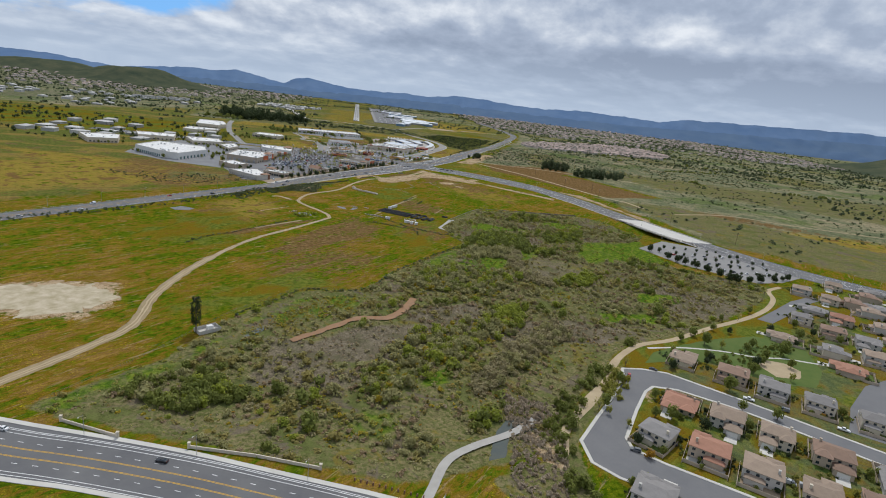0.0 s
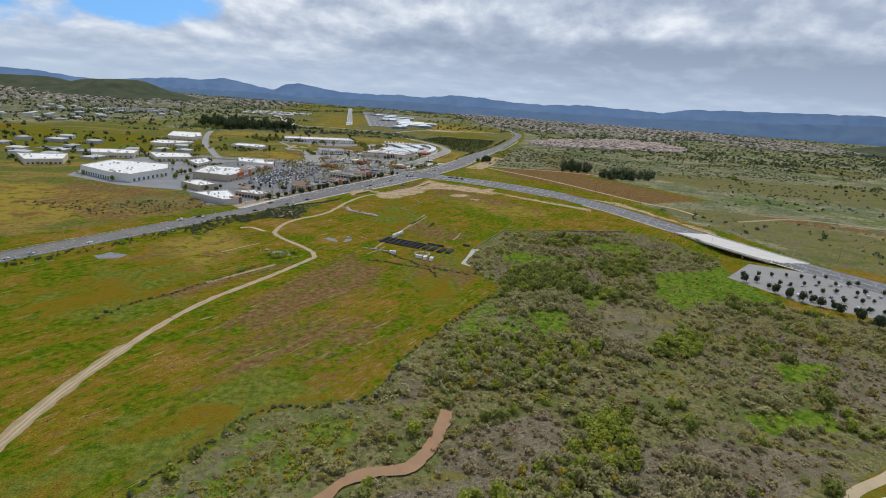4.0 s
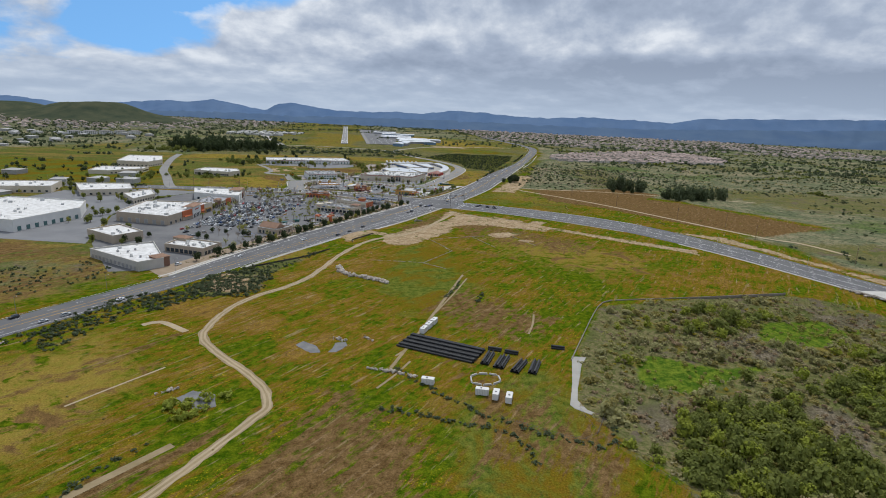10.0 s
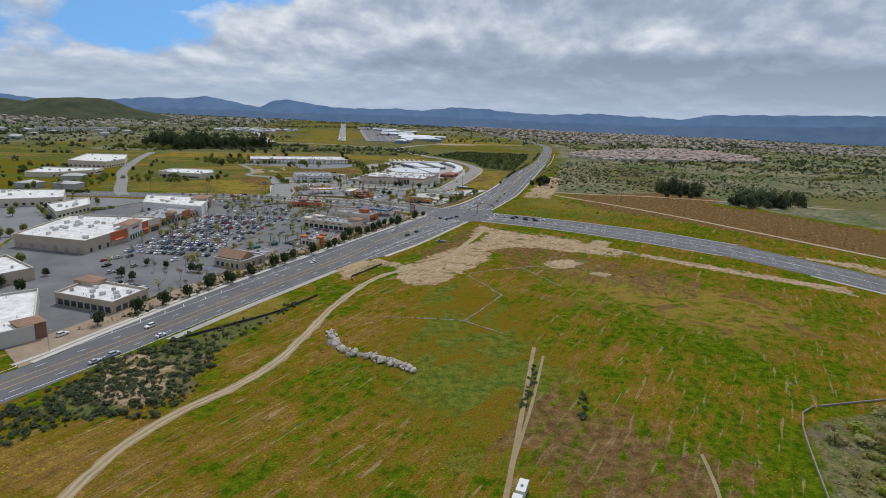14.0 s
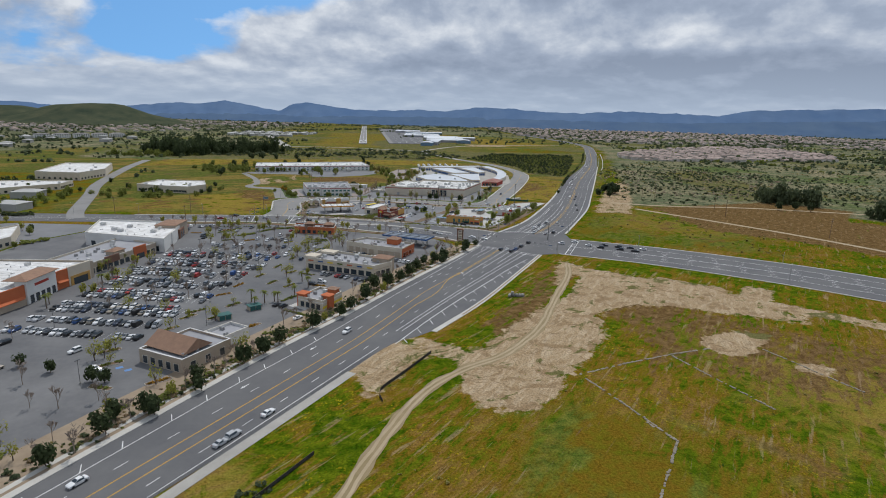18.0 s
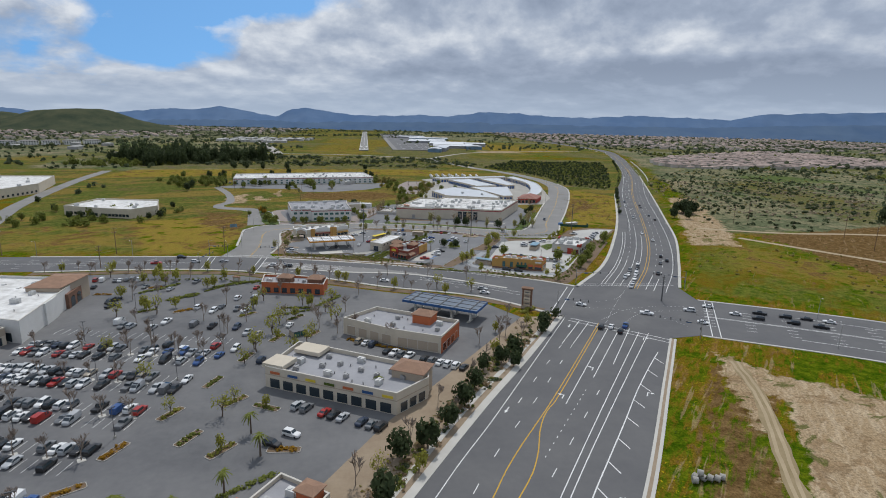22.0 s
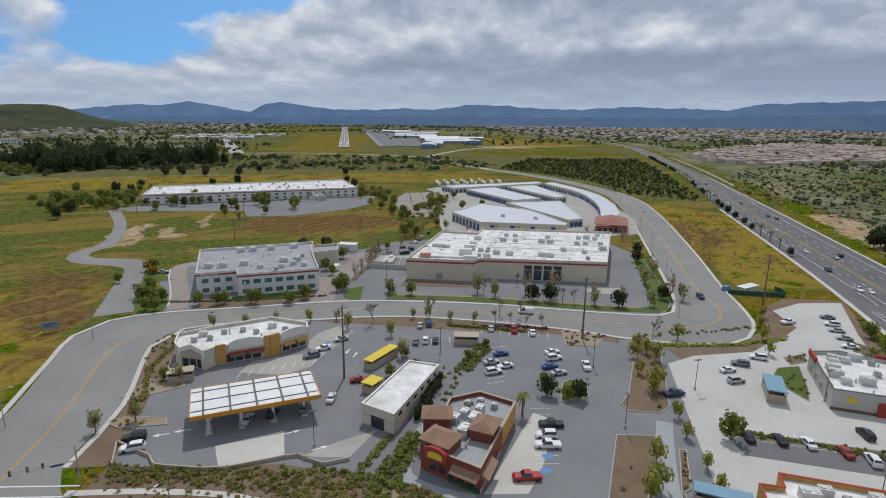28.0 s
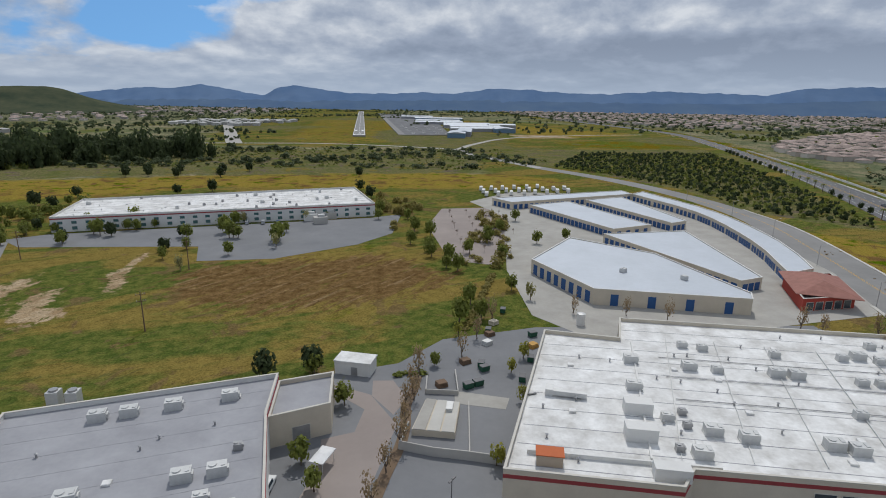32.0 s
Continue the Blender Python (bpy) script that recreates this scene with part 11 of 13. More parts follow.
def signal(x, y, rz, arm):
    r = thing("traffic_signal", x, y, 0, rz, "grey traffic signal pole with a long arm", "traffic signal", "signals at the crossings")
    part("pole", Shape().tube((0, 0, -0.1), (0, 0, 8.5), 0.16, 0.1, 8), M["steel"], r)
    part("arm", Shape().tube((0, 0, 5.6), (arm, 0, 6.2), 0.1, 0.06, 6), M["steel"], r)
    part("lamp_arm", Shape().tube((0, 0, 8.4), (2.6, 0, 9.0), 0.05, 0.04, 6), M["steel"], r)
    for k, f in enumerate((0.0, 0.5, 0.72, 0.97)):
        part("signal_head", Shape().box(max(0.3, arm * f), -0.2, 5.5 if k else 3.2, 0.36, 0.3, 1.05), M["metal_dark"], r)
    part("street_sign", Shape().box(arm * 0.3, -0.1, 5.3, 1.9, 0.05, 0.45), M["blue_door"], r)


for x, y, rz, arm in ((83.5, 1052, -32, 13), (106, 1090, -10, 16), (156, 1078, 150, 15), (127, 1018, 148, 15), (-80, 1128, 65, 11), (-44, 1152, 200, 10), (-82, 1156, -20, 12), (-34, 1112, 120, 10)):
    signal(x, y, rz, arm)


def power_pole(x, y, h, label, wood=False, arms=2):
    r = thing("power_pole", x, y, 0, 25, label, "pole", "power poles")
    part("pole", Shape().tube((0, 0, -0.3), (0, 0, h), 0.32 if not wood else 0.2, 0.16 if not wood else 0.13, 8), M["metal_dark" if not wood else "wood"], r)
    for k in range(arms):
        part("crossarm", Shape().box(0, 0, h - 1.0 - 2.0 * k, 2.6, 0.14, 0.16), M["wood" if wood else "metal_dark"], r)
        ins = Shape()
        for s in (-1.1, 0.6, 1.1):
            ins.tube((s, 0, h - 0.85 - 2.0 * k), (s, 0, h - 0.5 - 2.0 * k), 0.06, n=6)
        part("insulator_row", ins, M["stucco_grey"], r)


for x, y, h in ((3, 1189, 20), (75, 1205, 20), (154, 1226, 19), (135, 1061, 12)):
    power_pole(x, y, h, "tall dark steel power pole")
for x, y, h in ((-133, 1162, 15), (-76, 1165, 15), (-128, 1131, 12), (-190, 1160, 14), (300, 1250, 16), (330, 1150, 16), (355, 1060, 16), (380, 960, 16), (402, 860, 16), (425, 770, 16), (440, 700, 16), (470, 600, 16), (-60, 1420, 12), (-55, 1360, 12), (-130, 1440, 12), (420, 930, 15), (320, 1260, 16), (345, 1190, 16)):
    power_pole(x, y, h, "brown wooden power pole with cross arms", True)

# signs
ps = thing("pylon_sign", 71.5, 1056, 0, -28, "brown shopping centre pylon sign with white panels", "sign")
part("base", Shape().box(0, 0, 0, 4.4, 1.4, 1.2), M["stucco_tan"], ps)
part("frame", Shape().box(-1.75, 0, 1.2, 0.7, 1.0, 7.2).box(1.75, 0, 1.2, 0.7, 1.0, 7.2).box(0, 0, 8.0, 4.4, 1.1, 0.7), M["stucco_brown"], ps)
part("sign_roof", Shape().hip(0, 0, 8.7, 4.6, 1.6, 0.8, 0, 0.6, 0.3), M["roof_tile"], ps)
for k in range(4):
    pn = part("sign_panel", Shape().box(0, 0, 1.5 + k * 1.6, 2.8, 0.7, 1.35), M["stucco_cream" if k % 2 else "stucco_tan"], ps)
    part("lettering", Shape().box(0, -0.37, 2.05 + k * 1.6, 1.8, 0.04, 0.35), M["metal_dark"], pn)
ms_ = thing("monument_sign", -56, 1102, 0, -20, "low brown monument sign with a tile cap", "sign")
part("base", Shape().box(0, 0, 0, 3.0, 1.2, 2.6), M["stucco_tan"], ms_)
part("cap", Shape().hip(0, 0, 2.6, 3.2, 1.4, 0.7, 0, 0.5, 0.2), M["roof_tile"], ms_)
part("sign_panel", Shape().box(0, -0.62, 1.0, 2.2, 0.06, 1.2), M["metal_light"], ms_)
bb = thing("field_sign", -86, 1233, 0, 12, "pale blue field sign on two posts", "sign")
part("panel", Shape().box(0, 0, 1.2, 4.6, 0.12, 2.2), M["roof_blue"], bb)
for sx in (-1.8, 1.8):
    part("post", Shape().box(sx, 0.1, 0, 0.15, 0.15, 2.6), M["wood"], bb)
part("writing", Shape().box(0, -0.08, 2.6, 3.4, 0.04, 0.35).box(-0.3, -0.08, 1.9, 2.6, 0.04, 0.25), M["metal_dark"], bb)
om = thing("menu_sign", -37, 1206, 0, 12, "orange and blue price sign on a low base", "sign")
part("base", Shape().box(0, 0, 0, 7.5, 1.0, 0.7), M["stucco_tan"], om)
part("panel", Shape().box(-2.2, 0, 0.7, 2.6, 0.5, 1.7), M["stucco_ochre"], om)
part("panel", Shape().box(1.2, 0, 0.7, 3.2, 0.5, 1.7), M["blue_door"], om)
w_a, w_b = Vector(b1.p[0]), Vector(b1.p[1])
for k in range(8):
    q = w_a + (w_b - w_a) * (0.12 + k * 0.055)
    u = (w_b - w_a).normalized()
    part("sign_bar", Shape().box(q.x + u.y * 0.12, q.y - u.x * 0.12, 7.4, 0.42, 0.08, 0.45, math.degrees(math.atan2(u.y, u.x))), M["stucco_white"], b1.root)

# ---- the meadow's things ----
pst = thing("pipe_stack", 52.2, 625.3, 0, -33.5, "large stack of black plastic drain pipes on the meadow", "pipes")
PIPE = Shape().tube((-3.15, 0, 0), (3.15, 0, 0), 0.48, n=10, cap=False).tube((-3.15, 0, 0), (3.15, 0, 0), 0.40, n=10, cap=False).tube((2.85, 0, 0), (3.15, 0, 0), 0.53, n=10, cap=False).mesh("pipe", M["black_pipe"])
for b in range(6):
    for k in range(17):
        for lay in range(2 if k % 4 == 1 else 1):
            part("pipe", PIPE, None, pst).matrix_basis = pose(-15.9 + b * 6.36 + (0.3 if k % 2 else -0.3), -8.2 + k * 1.02, 0.5 + lay * 0.88)
for i, (x, y, rz, n) in enumerate(((71, 612, 62, 4), (76.4, 607.9, 60, 5), (83, 602.9, 54, 4), (89.7, 601.5, 62, 4), (77.5, 622, -25, 3), (84.5, 618, -25, 3), (108.8, 621.9, -20, 3))):
    b = thing("pipe_bundle", x, y, 0, rz, "small bundle of black plastic drain pipes", "pipes", "pipe bundles")
    for c in range(2 if i < 4 else 1):
        for k in range(n):
            part("pipe", PIPE, None, b).matrix_basis = pose((c - 0.5) * 6.4 if i < 4 else 0, -n * 0.5 + k * 1.0, 0.5)
            if k % 2:
                part("pipe", PIPE, None, b).matrix_basis = pose((c - 0.5) * 6.4 if i < 4 else 0, -n * 0.5 + k * 1.0 - 0.5, 1.36)
for i, (x, y, rz) in enumerate(((46.5, 645.6, 60), (50, 651.5, 60), (53.4, 657, 60), (40.9, 590.4, -20), (61.2, 580, -20), (66.1, 577, 68), (70.6, 574, 68))):
    c = thing("container", x, y, 0, rz, "white steel storage container on the meadow", "container", "containers on the meadow")
    part("box", Shape().box(0, 0, 0.15, 5.2, 2.4, 2.5), M["stucco_white"], c)
    for k in range(8):
        part("rib", Shape().box(-2.3 + k * 0.66, 0, 0.15, 0.12, 2.5, 2.5), M["stucco_grey"], c)
    part("roof_panel", Shape().box(0, 0, 2.65, 5.26, 2.46, 0.08), M["stucco_white"], c)
    part("roof_vent", Shape().box(-0.4, 0, 2.73, 0.7, 0.7, 0.18), M["metal_dark"], c)
    part("door", Shape().box(2.62, 0, 0.3, 0.06, 2.2, 2.1), M["metal_light"], c)
loop = thing("stone_ring", 66, 592, 0, 0, "low ring of pale concrete barriers on the grass", "barriers")
ring_pts = [(59.8, 595.2), (63.5, 597.5), (68, 597), (71.9, 595.3), (71.6, 589.8), (67.5, 587.4), (63.2, 587.2), (59.2, 589.4), (59.8, 595.2)]
for a, b in zip(ring_pts, ring_pts[1:]):
    part("barrier", Shape().box((a[0] + b[0]) / 2 - 66, (a[1] + b[1]) / 2 - 592, 0, math.dist(a, b) * 0.9, 0.6, 0.7, math.degrees(math.atan2(b[1] - a[1], b[0] - a[0])), 0.8), M["concrete_pale"], loop)


def stones(n):
    out = []
    for k in range(n):
        bm = bmesh.new()
        bmesh.ops.create_icosphere(bm, subdivisions=1, radius=0.5)
        r = random.Random(k)
        sx, sy, sz = r.uniform(0.8, 1.3), r.uniform(0.8, 1.2), r.uniform(0.5, 0.8)
        for v in bm.verts:
            w = 1 + 0.35 * noise.noise(v.co * 1.7 + Vector((k * 3, 0, 0)))
            v.co = Vector((v.co.x * sx * w, v.co.y * sy * w, v.co.z * sz * w))
        me = bpy.data.meshes.new("stone")
        bm.to_mesh(me)
        bm.free()
        me.materials.append(ROCKM)
        out.append(me)
    return out


ROCKM = mat("field_stone", (0.52, 0.46, 0.39), (0.36, 0.31, 0.26), 0.95, 0.8, 5.0, rnd=0.22)
STONE = stones(6)


def pile(name, line, width, count, size, label, seed):
    r = random.Random(seed)
    ln = curve(line, 1.0)
    c = ln[len(ln) // 2]
    root = thing(name, c[0], c[1], 0, 0, label, "rocks")
    for k in range(count):
        p = r.choice(ln)
        t = r.gauss(0, 0.36)
        x, y = p[0] + t * width * 0.8, p[1] + r.gauss(0, 0.3) * width
        s = size * r.uniform(0.5, 1.5)
        part("stone", STONE[k % 6], None, root).matrix_basis = pose(x - c[0], y - c[1], s * 0.15 + max(0, 0.9 - abs(t) * 1.6) * r.random() * 0.9, r.uniform(0, 360), r.uniform(0, 40), r.uniform(0, 360)) @ Matrix.Scale(s, 4)


pile("rock_pile", [(3, 768), (4, 758), (9, 748), (20, 741), (33, 730)], 3.6, 150, 2.1, "long pile of pale broken boulders on the meadow", 1)
pile("rock_pile", [(17.4, 606), (27, 602), (36, 597)], 1.8, 60, 1.1, "row of grey rubble beside the containers", 2)
pile("rock_pile", [(2, 640), (8, 636)], 2.0, 26, 0.9, "flat heap of grey rubble in the meadow", 3)
pile("rock_pile", [(17, 640), (20, 636)], 1.6, 22, 0.9, "heap of grey rubble in the meadow", 4)
pile("rock_pile", [(-62, 590), (-56, 594)], 1.8, 22, 1.0, "heap of grey rubble beside the shrubs", 5)
pile("rock_pile", [(-150, 640), (-142, 642)], 2.0, 20, 1.0, "heap of grey rubble near the highway", 6)
pile("riprap", [(352, 712), (360, 690), (368, 668)], 4.0, 60, 1.7, "slope of grey riprap stones beside the bridge", 7)
pile("riprap", [(386, 612), (398, 590), (404, 575)], 4.0, 45, 1.7, "grey riprap stones at the bridge end", 8)
for k, (dx_, dy_, dz_) in enumerate(((-2.6, 0.5, 0.0), (-1.1, 0.0, 0.0), (0.5, -0.3, 0.0), (2.0, -0.6, 0.0), (3.3, -0.3, 0.0), (-1.8, 0.2, 1.1), (-3.4, -0.6, 0.0))):
    rg = thing("concrete_ring", 79.6 + dx_, 938.8 + dy_, 0.75 + dz_, 20 + k * 9, "pale concrete pipe ring lying on the grass", "pipe ring", "concrete rings")
    part("shell", Shape().tube((0, -0.6, 0), (0, 0.6, 0), 0.75, n=14, cap=False).tube((0, -0.6, 0), (0, 0.6, 0), 0.55, n=14, cap=False).tube((0, 0.42, 0), (0, 0.6, 0), 0.80, n=14), M["concrete"], rg)
M["slate_rubble"] = mat("slate_rubble", (0.115, 0.118, 0.122), (0.24, 0.235, 0.225), 0.9, 0.25, 2.4, bump=0.1)
for pts in ([(-16, 633), (-12, 637), (-6, 632), (-3, 624), (-8, 624)], [(0, 624), (3, 634), (8.3, 635), (9, 631), (3.5, 624)], [(-55, 586), (-50, 592), (-41, 588), (-39, 579), (-46, 577)], [(-174, 566), (-166, 576), (-152, 570), (-156, 561), (-167, 559)]):
    sheet("rubble_pad", rough(pts, 0.9, 1.2), 0.07, M["slate_rubble"], "flat pad of dark grey broken slabs in the grass", "rubble")
# old foundations in the meadow
for pts in ([(80, 856), (86, 836), (92, 815), (79, 798), (65, 780)], [(24, 786), (44, 783), (63, 779), (78, 762)], [(80, 856), (100, 863), (120, 869), (138, 873)], [(120, 868), (131, 829)], [(159, 871), (169, 836)], [(88, 825), (92, 815)]):
    f, q = Shape(), random.Random(int(pts[0][0]))
    for a, b in zip(pts, pts[1:]):
        L, ang = math.dist(a, b), math.degrees(math.atan2(b[1] - a[1], b[0] - a[0]))
        k = 0.0
        while k < L:
            w = q.uniform(0.4, 1.5)
            u = (k + w / 2) / L
            if q.random() < 0.78:
                f.box(a[0] + (b[0] - a[0]) * u + q.uniform(-0.12, 0.12), a[1] + (b[1] - a[1]) * u + q.uniform(-0.12, 0.12), -0.1, w * 0.96, q.uniform(0.5, 0.95), q.uniform(0.14, 0.34), ang + q.uniform(-4, 4), 0.92)
            k += w
    solid("foundation", f, M["concrete_weathered"], "broken weathered foundation strip in the grass", "foundation", kind="structure")
slab = sheet("slab", [(112, 612), (118.5, 610.6), (113, 603), (108, 593), (102, 581), (98.2, 572), (98.9, 565), (101, 562), (99, 561), (94.5, 566), (93.8, 569), (98, 578), (101.6, 586), (106, 597)], 0.12, M["concrete"], "narrow pale concrete slab at the field edge", "slab", thick=0.3)
for pts, lab in ((((110, 608), (155, 678), (170, 690)), "old concrete channel wall"), (((172, 690), (234, 694), (300, 700)), "low concrete wall above the wetland")):
    f = Shape()
    ln = curve(list(pts), 6)
    for a, b in zip(ln, ln[1:]):
        f.box((a[0] + b[0]) / 2, (a[1] + b[1]) / 2, -1.5, math.dist(a, b) + 0.1, 0.4, 2.1, math.degrees(math.atan2(b[1] - a[1], b[0] - a[0])))
    solid("retaining_wall", f, M["concrete_weathered"], lab + " along the meadow", "wall", kind="structure")
# the mast disguised as a pine
mast = thing("cell_mast", -76.5, 285.5, 0, 0, "dark green phone mast disguised as a pine tree", "mast")
part("pole", Shape().tube((0, 0, -0.3), (0, 0, 20.5), 0.4, 0.22, 10), M["bark"], mast)
vs = []
for k in range(240):
    q = random.Random(k)
    z, a = q.uniform(5.5, 20.8), q.uniform(0, 6.28)
    R = (3.6 if z < 18 else 2.6) * q.uniform(0.5, 1.0)
    vs.append(placed(BUSH_S[k % 6][:64], math.cos(a) * R * 0.7, math.sin(a) * R * 0.7, z - 0.5, 0.75, 0.75, a))
part("foliage", quads_mesh("branches", np.concatenate(vs), LEAF["dark"]), None, mast)
for a in (0, 120, 240):
    part("antenna", Shape().box(1.1 * math.cos(radians(a)), 1.1 * math.sin(radians(a)), 18.0, 0.3, 0.3, 2.0, a), M["metal_dark"], mast)
cab = thing("equipment_cabinet", -71.5, 289, 0, 40, "white equipment cabinet inside a fenced pad", "cabinet")
part("slab", Shape().box(0, 0, 0, 12, 7, 0.15), M["concrete_pale"], cab)
part("cabinet", Shape().box(1.5, 0.5, 0.15, 3.2, 2.2, 2.4), M["stucco_white"], cab)
part("fence", Shape().ring([(-6, -3.5), (6, -3.5), (6, 3.5), (-6, 3.5)], 0.08, 0.1, 2.0), M["stucco_grey"], cab)


def fence(name, pts, step, h, label, material="metal_dark", panel=None, category="fence"):
    """Posts with rails, and a low cloth or mesh between them where panel names one."""
    ln = curve(pts, step)
    r = thing(name, ln[0][0], ln[0][1], 0, 0, label, category)
    x0, y0 = ln[0]
    post = Shape().tube((0, 0, -0.2), (0, 0, h), 0.06, n=5).mesh("post", M[material])
    rail = Shape()
    for a, b in zip(ln, ln[1:]):
        za, zb = ground_z(*a), ground_z(*b)
        part("post", post, None, r).matrix_basis = pose(a[0] - x0, a[1] - y0, za)
        for f in (0.5, 0.97):
            rail.tube((a[0] - x0, a[1] - y0, za + h * f), (b[0] - x0, b[1] - y0, zb + h * f), 0.04, n=4, cap=False)
        if panel:
            rz = math.degrees(math.atan2(b[1] - a[1], b[0] - a[0]))
            part("panel", Shape().box((a[0] + b[0]) / 2 - x0, (a[1] + b[1]) / 2 - y0, 0.0, math.dist(a, b), 0.05, h * 0.92, rz), M[panel], r)
    tagged(part("rail", rail, M[material], r), kind="stuff")
    return r


fence("silt_fence", [(31.5, 877), (21, 862), (12.5, 850), (13, 843)], 3.0, 1.1, "black silt fence beside the highway verge", "wood", "black_pipe")
fence("silt_fence", [(-56, 766), (-26, 791), (-18, 800), (-5, 818)], 3.0, 1.1, "black silt fence along the sandy bank", "wood", "black_pipe")
fence("guard_rail", [(-62, 769), (-41, 802), (-21, 831), (0, 862), (10, 877)], 2.5, 0.75, "dark wooden-post guard rail along the highway", "metal_dark", None, "guard rail")
fence("wire_fence", [(-118, 215), (-90, 262), (-66, 312), (-44, 342), (-27, 360), (14, 368), (35, 406), (69, 452), (106, 502), (110, 514), (97, 545), (96, 566)], 6.0, 1.5, "dark wire fence along the edge of the meadow", "metal_dark")
fence("wire_fence", [(66, 560), (90, 545), (104, 560)], 6.0, 1.2, "dark wire fence across the meadow", "metal_dark")
# walls and posts by the near road
for pts in ([(-104, 202), (-80, 192)], [(-53, 186), (-28, 181), (-4, 174)]):
    wl_ = thing("roadside_wall", pts[0][0], pts[0][1], 0, 0, "pale block wall with end pillars beside the road", "wall")
    s = Shape()
    for a, b in zip(pts, pts[1:]):
        s.box((a[0] + b[0]) / 2 - pts[0][0], (a[1] + b[1]) / 2 - pts[0][1], 0, math.dist(a, b) + 0.1, 0.4, 1.3, math.degrees(math.atan2(b[1] - a[1], b[0] - a[0])))
    part("wall", s, M["stucco_cream"], wl_)
    for a in (pts[0], pts[-1]):
        part("pillar", Shape().box(a[0] - pts[0][0], a[1] - pts[0][1], 0, 0.9, 0.9, 2.4).box(a[0] - pts[0][0], a[1] - pts[0][1], 2.4, 1.1, 1.1, 0.2), M["stucco_cream"], wl_)
for k in range(12):
    b = solid("bollard", Shape().tube((0, 0, -0.1), (0, 0, 1.15), 0.32, 0.28, 8), M["stucco_brown"], "dark brown planted bollard on the pavement edge", "bollard", "bollards")
    b.matrix_basis = pose(8.5 + k * 2.2, 168.2 - k * 0.85, 0)

# water
bed_l, bed_r = [], []
for i, (q, u, v) in enumerate(zip(STREAM, offset(STREAM, 1.0), offset(STREAM, -1.0))):
    w = 2.1 + 0.9 * noise.noise(Vector((i * 0.35, 0, 3))) + 0.9 * i / len(STREAM)
    bed_l.append((q[0] + (u[0] - q[0]) * w, q[1] + (u[1] - q[1]) * w))
    bed_r.append((q[0] + (v[0] - q[0]) * w, q[1] + (v[1] - q[1]) * w))
sheet("stream", rough(bed_l + bed_r[::-1], 1.2, 1.5), -0.9, M["stream"], "muddy orange-brown stream bed", "stream")
sheet("water", rough([(70, 201), (76, 208), (94, 213), (92, 204), (82, 200), (75, 198), (66, 175), (60, 176)], 1.0), -0.2, M["water"], "small dark pond with green algae", "pond")
sheet("water", rough([(-64, 278), (-60, 282), (-44, 300), (-42, 296), (-52, 282)], 1.0), -0.9, M["water"], "narrow dark pool in the wetland", "pond")

# ---- the bridge ----
bn, bs = [p for p in smooth_edge(EA_N) if 590 < p[1] < 705], [p for p in smooth_edge(EA_S) if 590 < p[1] < 705]
deck_poly = bn + bs[::-1]
br = thing("bridge", 390, 650, 0, 0, "pale concrete road bridge over the wetland", "bridge")
part("deck", Shape().prism([(x - 390, y - 650) for x, y in deck_poly], -1.5, 0.03, False, True), M["concrete"], br)
part("deck_slab", Shape().prism([(x - 390, y - 650) for x, y in deck_poly], 0.03, 0.075), M["concrete_pale"], br, "pale new concrete deck")
for ln in (bn, bs):
    rim = [(x - 390, y - 650) for x, y in offset(ln, 0.22) + offset(ln, -0.22)[::-1]]
    part("parapet", Shape().prism(rim, -1.5, 1.0, True, True), M["concrete_pale"], br)
for t in (0.3, 0.7):
    a, b = bn[int(len(bn) * t)], bs[int(len(bs) * t)]
    for k in range(5):
        f = (k + 0.5) / 5
        part("pier", Shape().tube((a[0] + (b[0] - a[0]) * f - 390, a[1] + (b[1] - a[1]) * f - 650, -8), (a[0] + (b[0] - a[0]) * f - 390, a[1] + (b[1] - a[1]) * f - 650, -1.5), 0.7, n=10), M["concrete"], br)

# yard things behind the warehouses
for i, (x, y, rz, name, lab, mt) in enumerate(((4.5, 1329.5, -20, "shed", "small white utility building on the meadow edge", "stucco_white"),)):
    b = thing(name, x, y, 0, rz, lab, "shed")
    sx, sy, h = ((9, 5, 3.4),)[i]
    part("wall", Shape().box(0, 0, 0, sx, sy, h), M[mt], b)
    part("roof", Shape().box(0, 0, h, sx + 0.4, sy + 0.4, 0.25), M["roof_white"], b)
    part("door", Shape().box(0.5, -sy / 2 - 0.03, 0, 1.6, 0.06, 2.2), M["steel"], b)
tank = thing("water_tank", 71, 1352, 0, 0, "white cylindrical tank behind the warehouse", "tank")
part("shell", Shape().tube((0, 0, 0), (0, 0, 3.6), 1.3, n=20), M["stucco_white"], tank)
part("lid", Shape().tube((0, 0, 3.6), (0, 0, 3.9), 1.3, 0.3, 20), M["metal_light"], tank)
for x, y in ((-59, 1320), (-55, 1319.6)):
    tk = thing("silo", x, y, 0, 0, "pale ribbed cooling tower behind the office", "tank", "cooling towers")
    part("shell", Shape().box(0, 0, 0, 2.4, 2.4, 3.8), M["metal_light"], tk)
    part("fan", Shape().tube((0, 0, 3.8), (0, 0, 4.2), 0.9, n=12), M["steel"], tk)
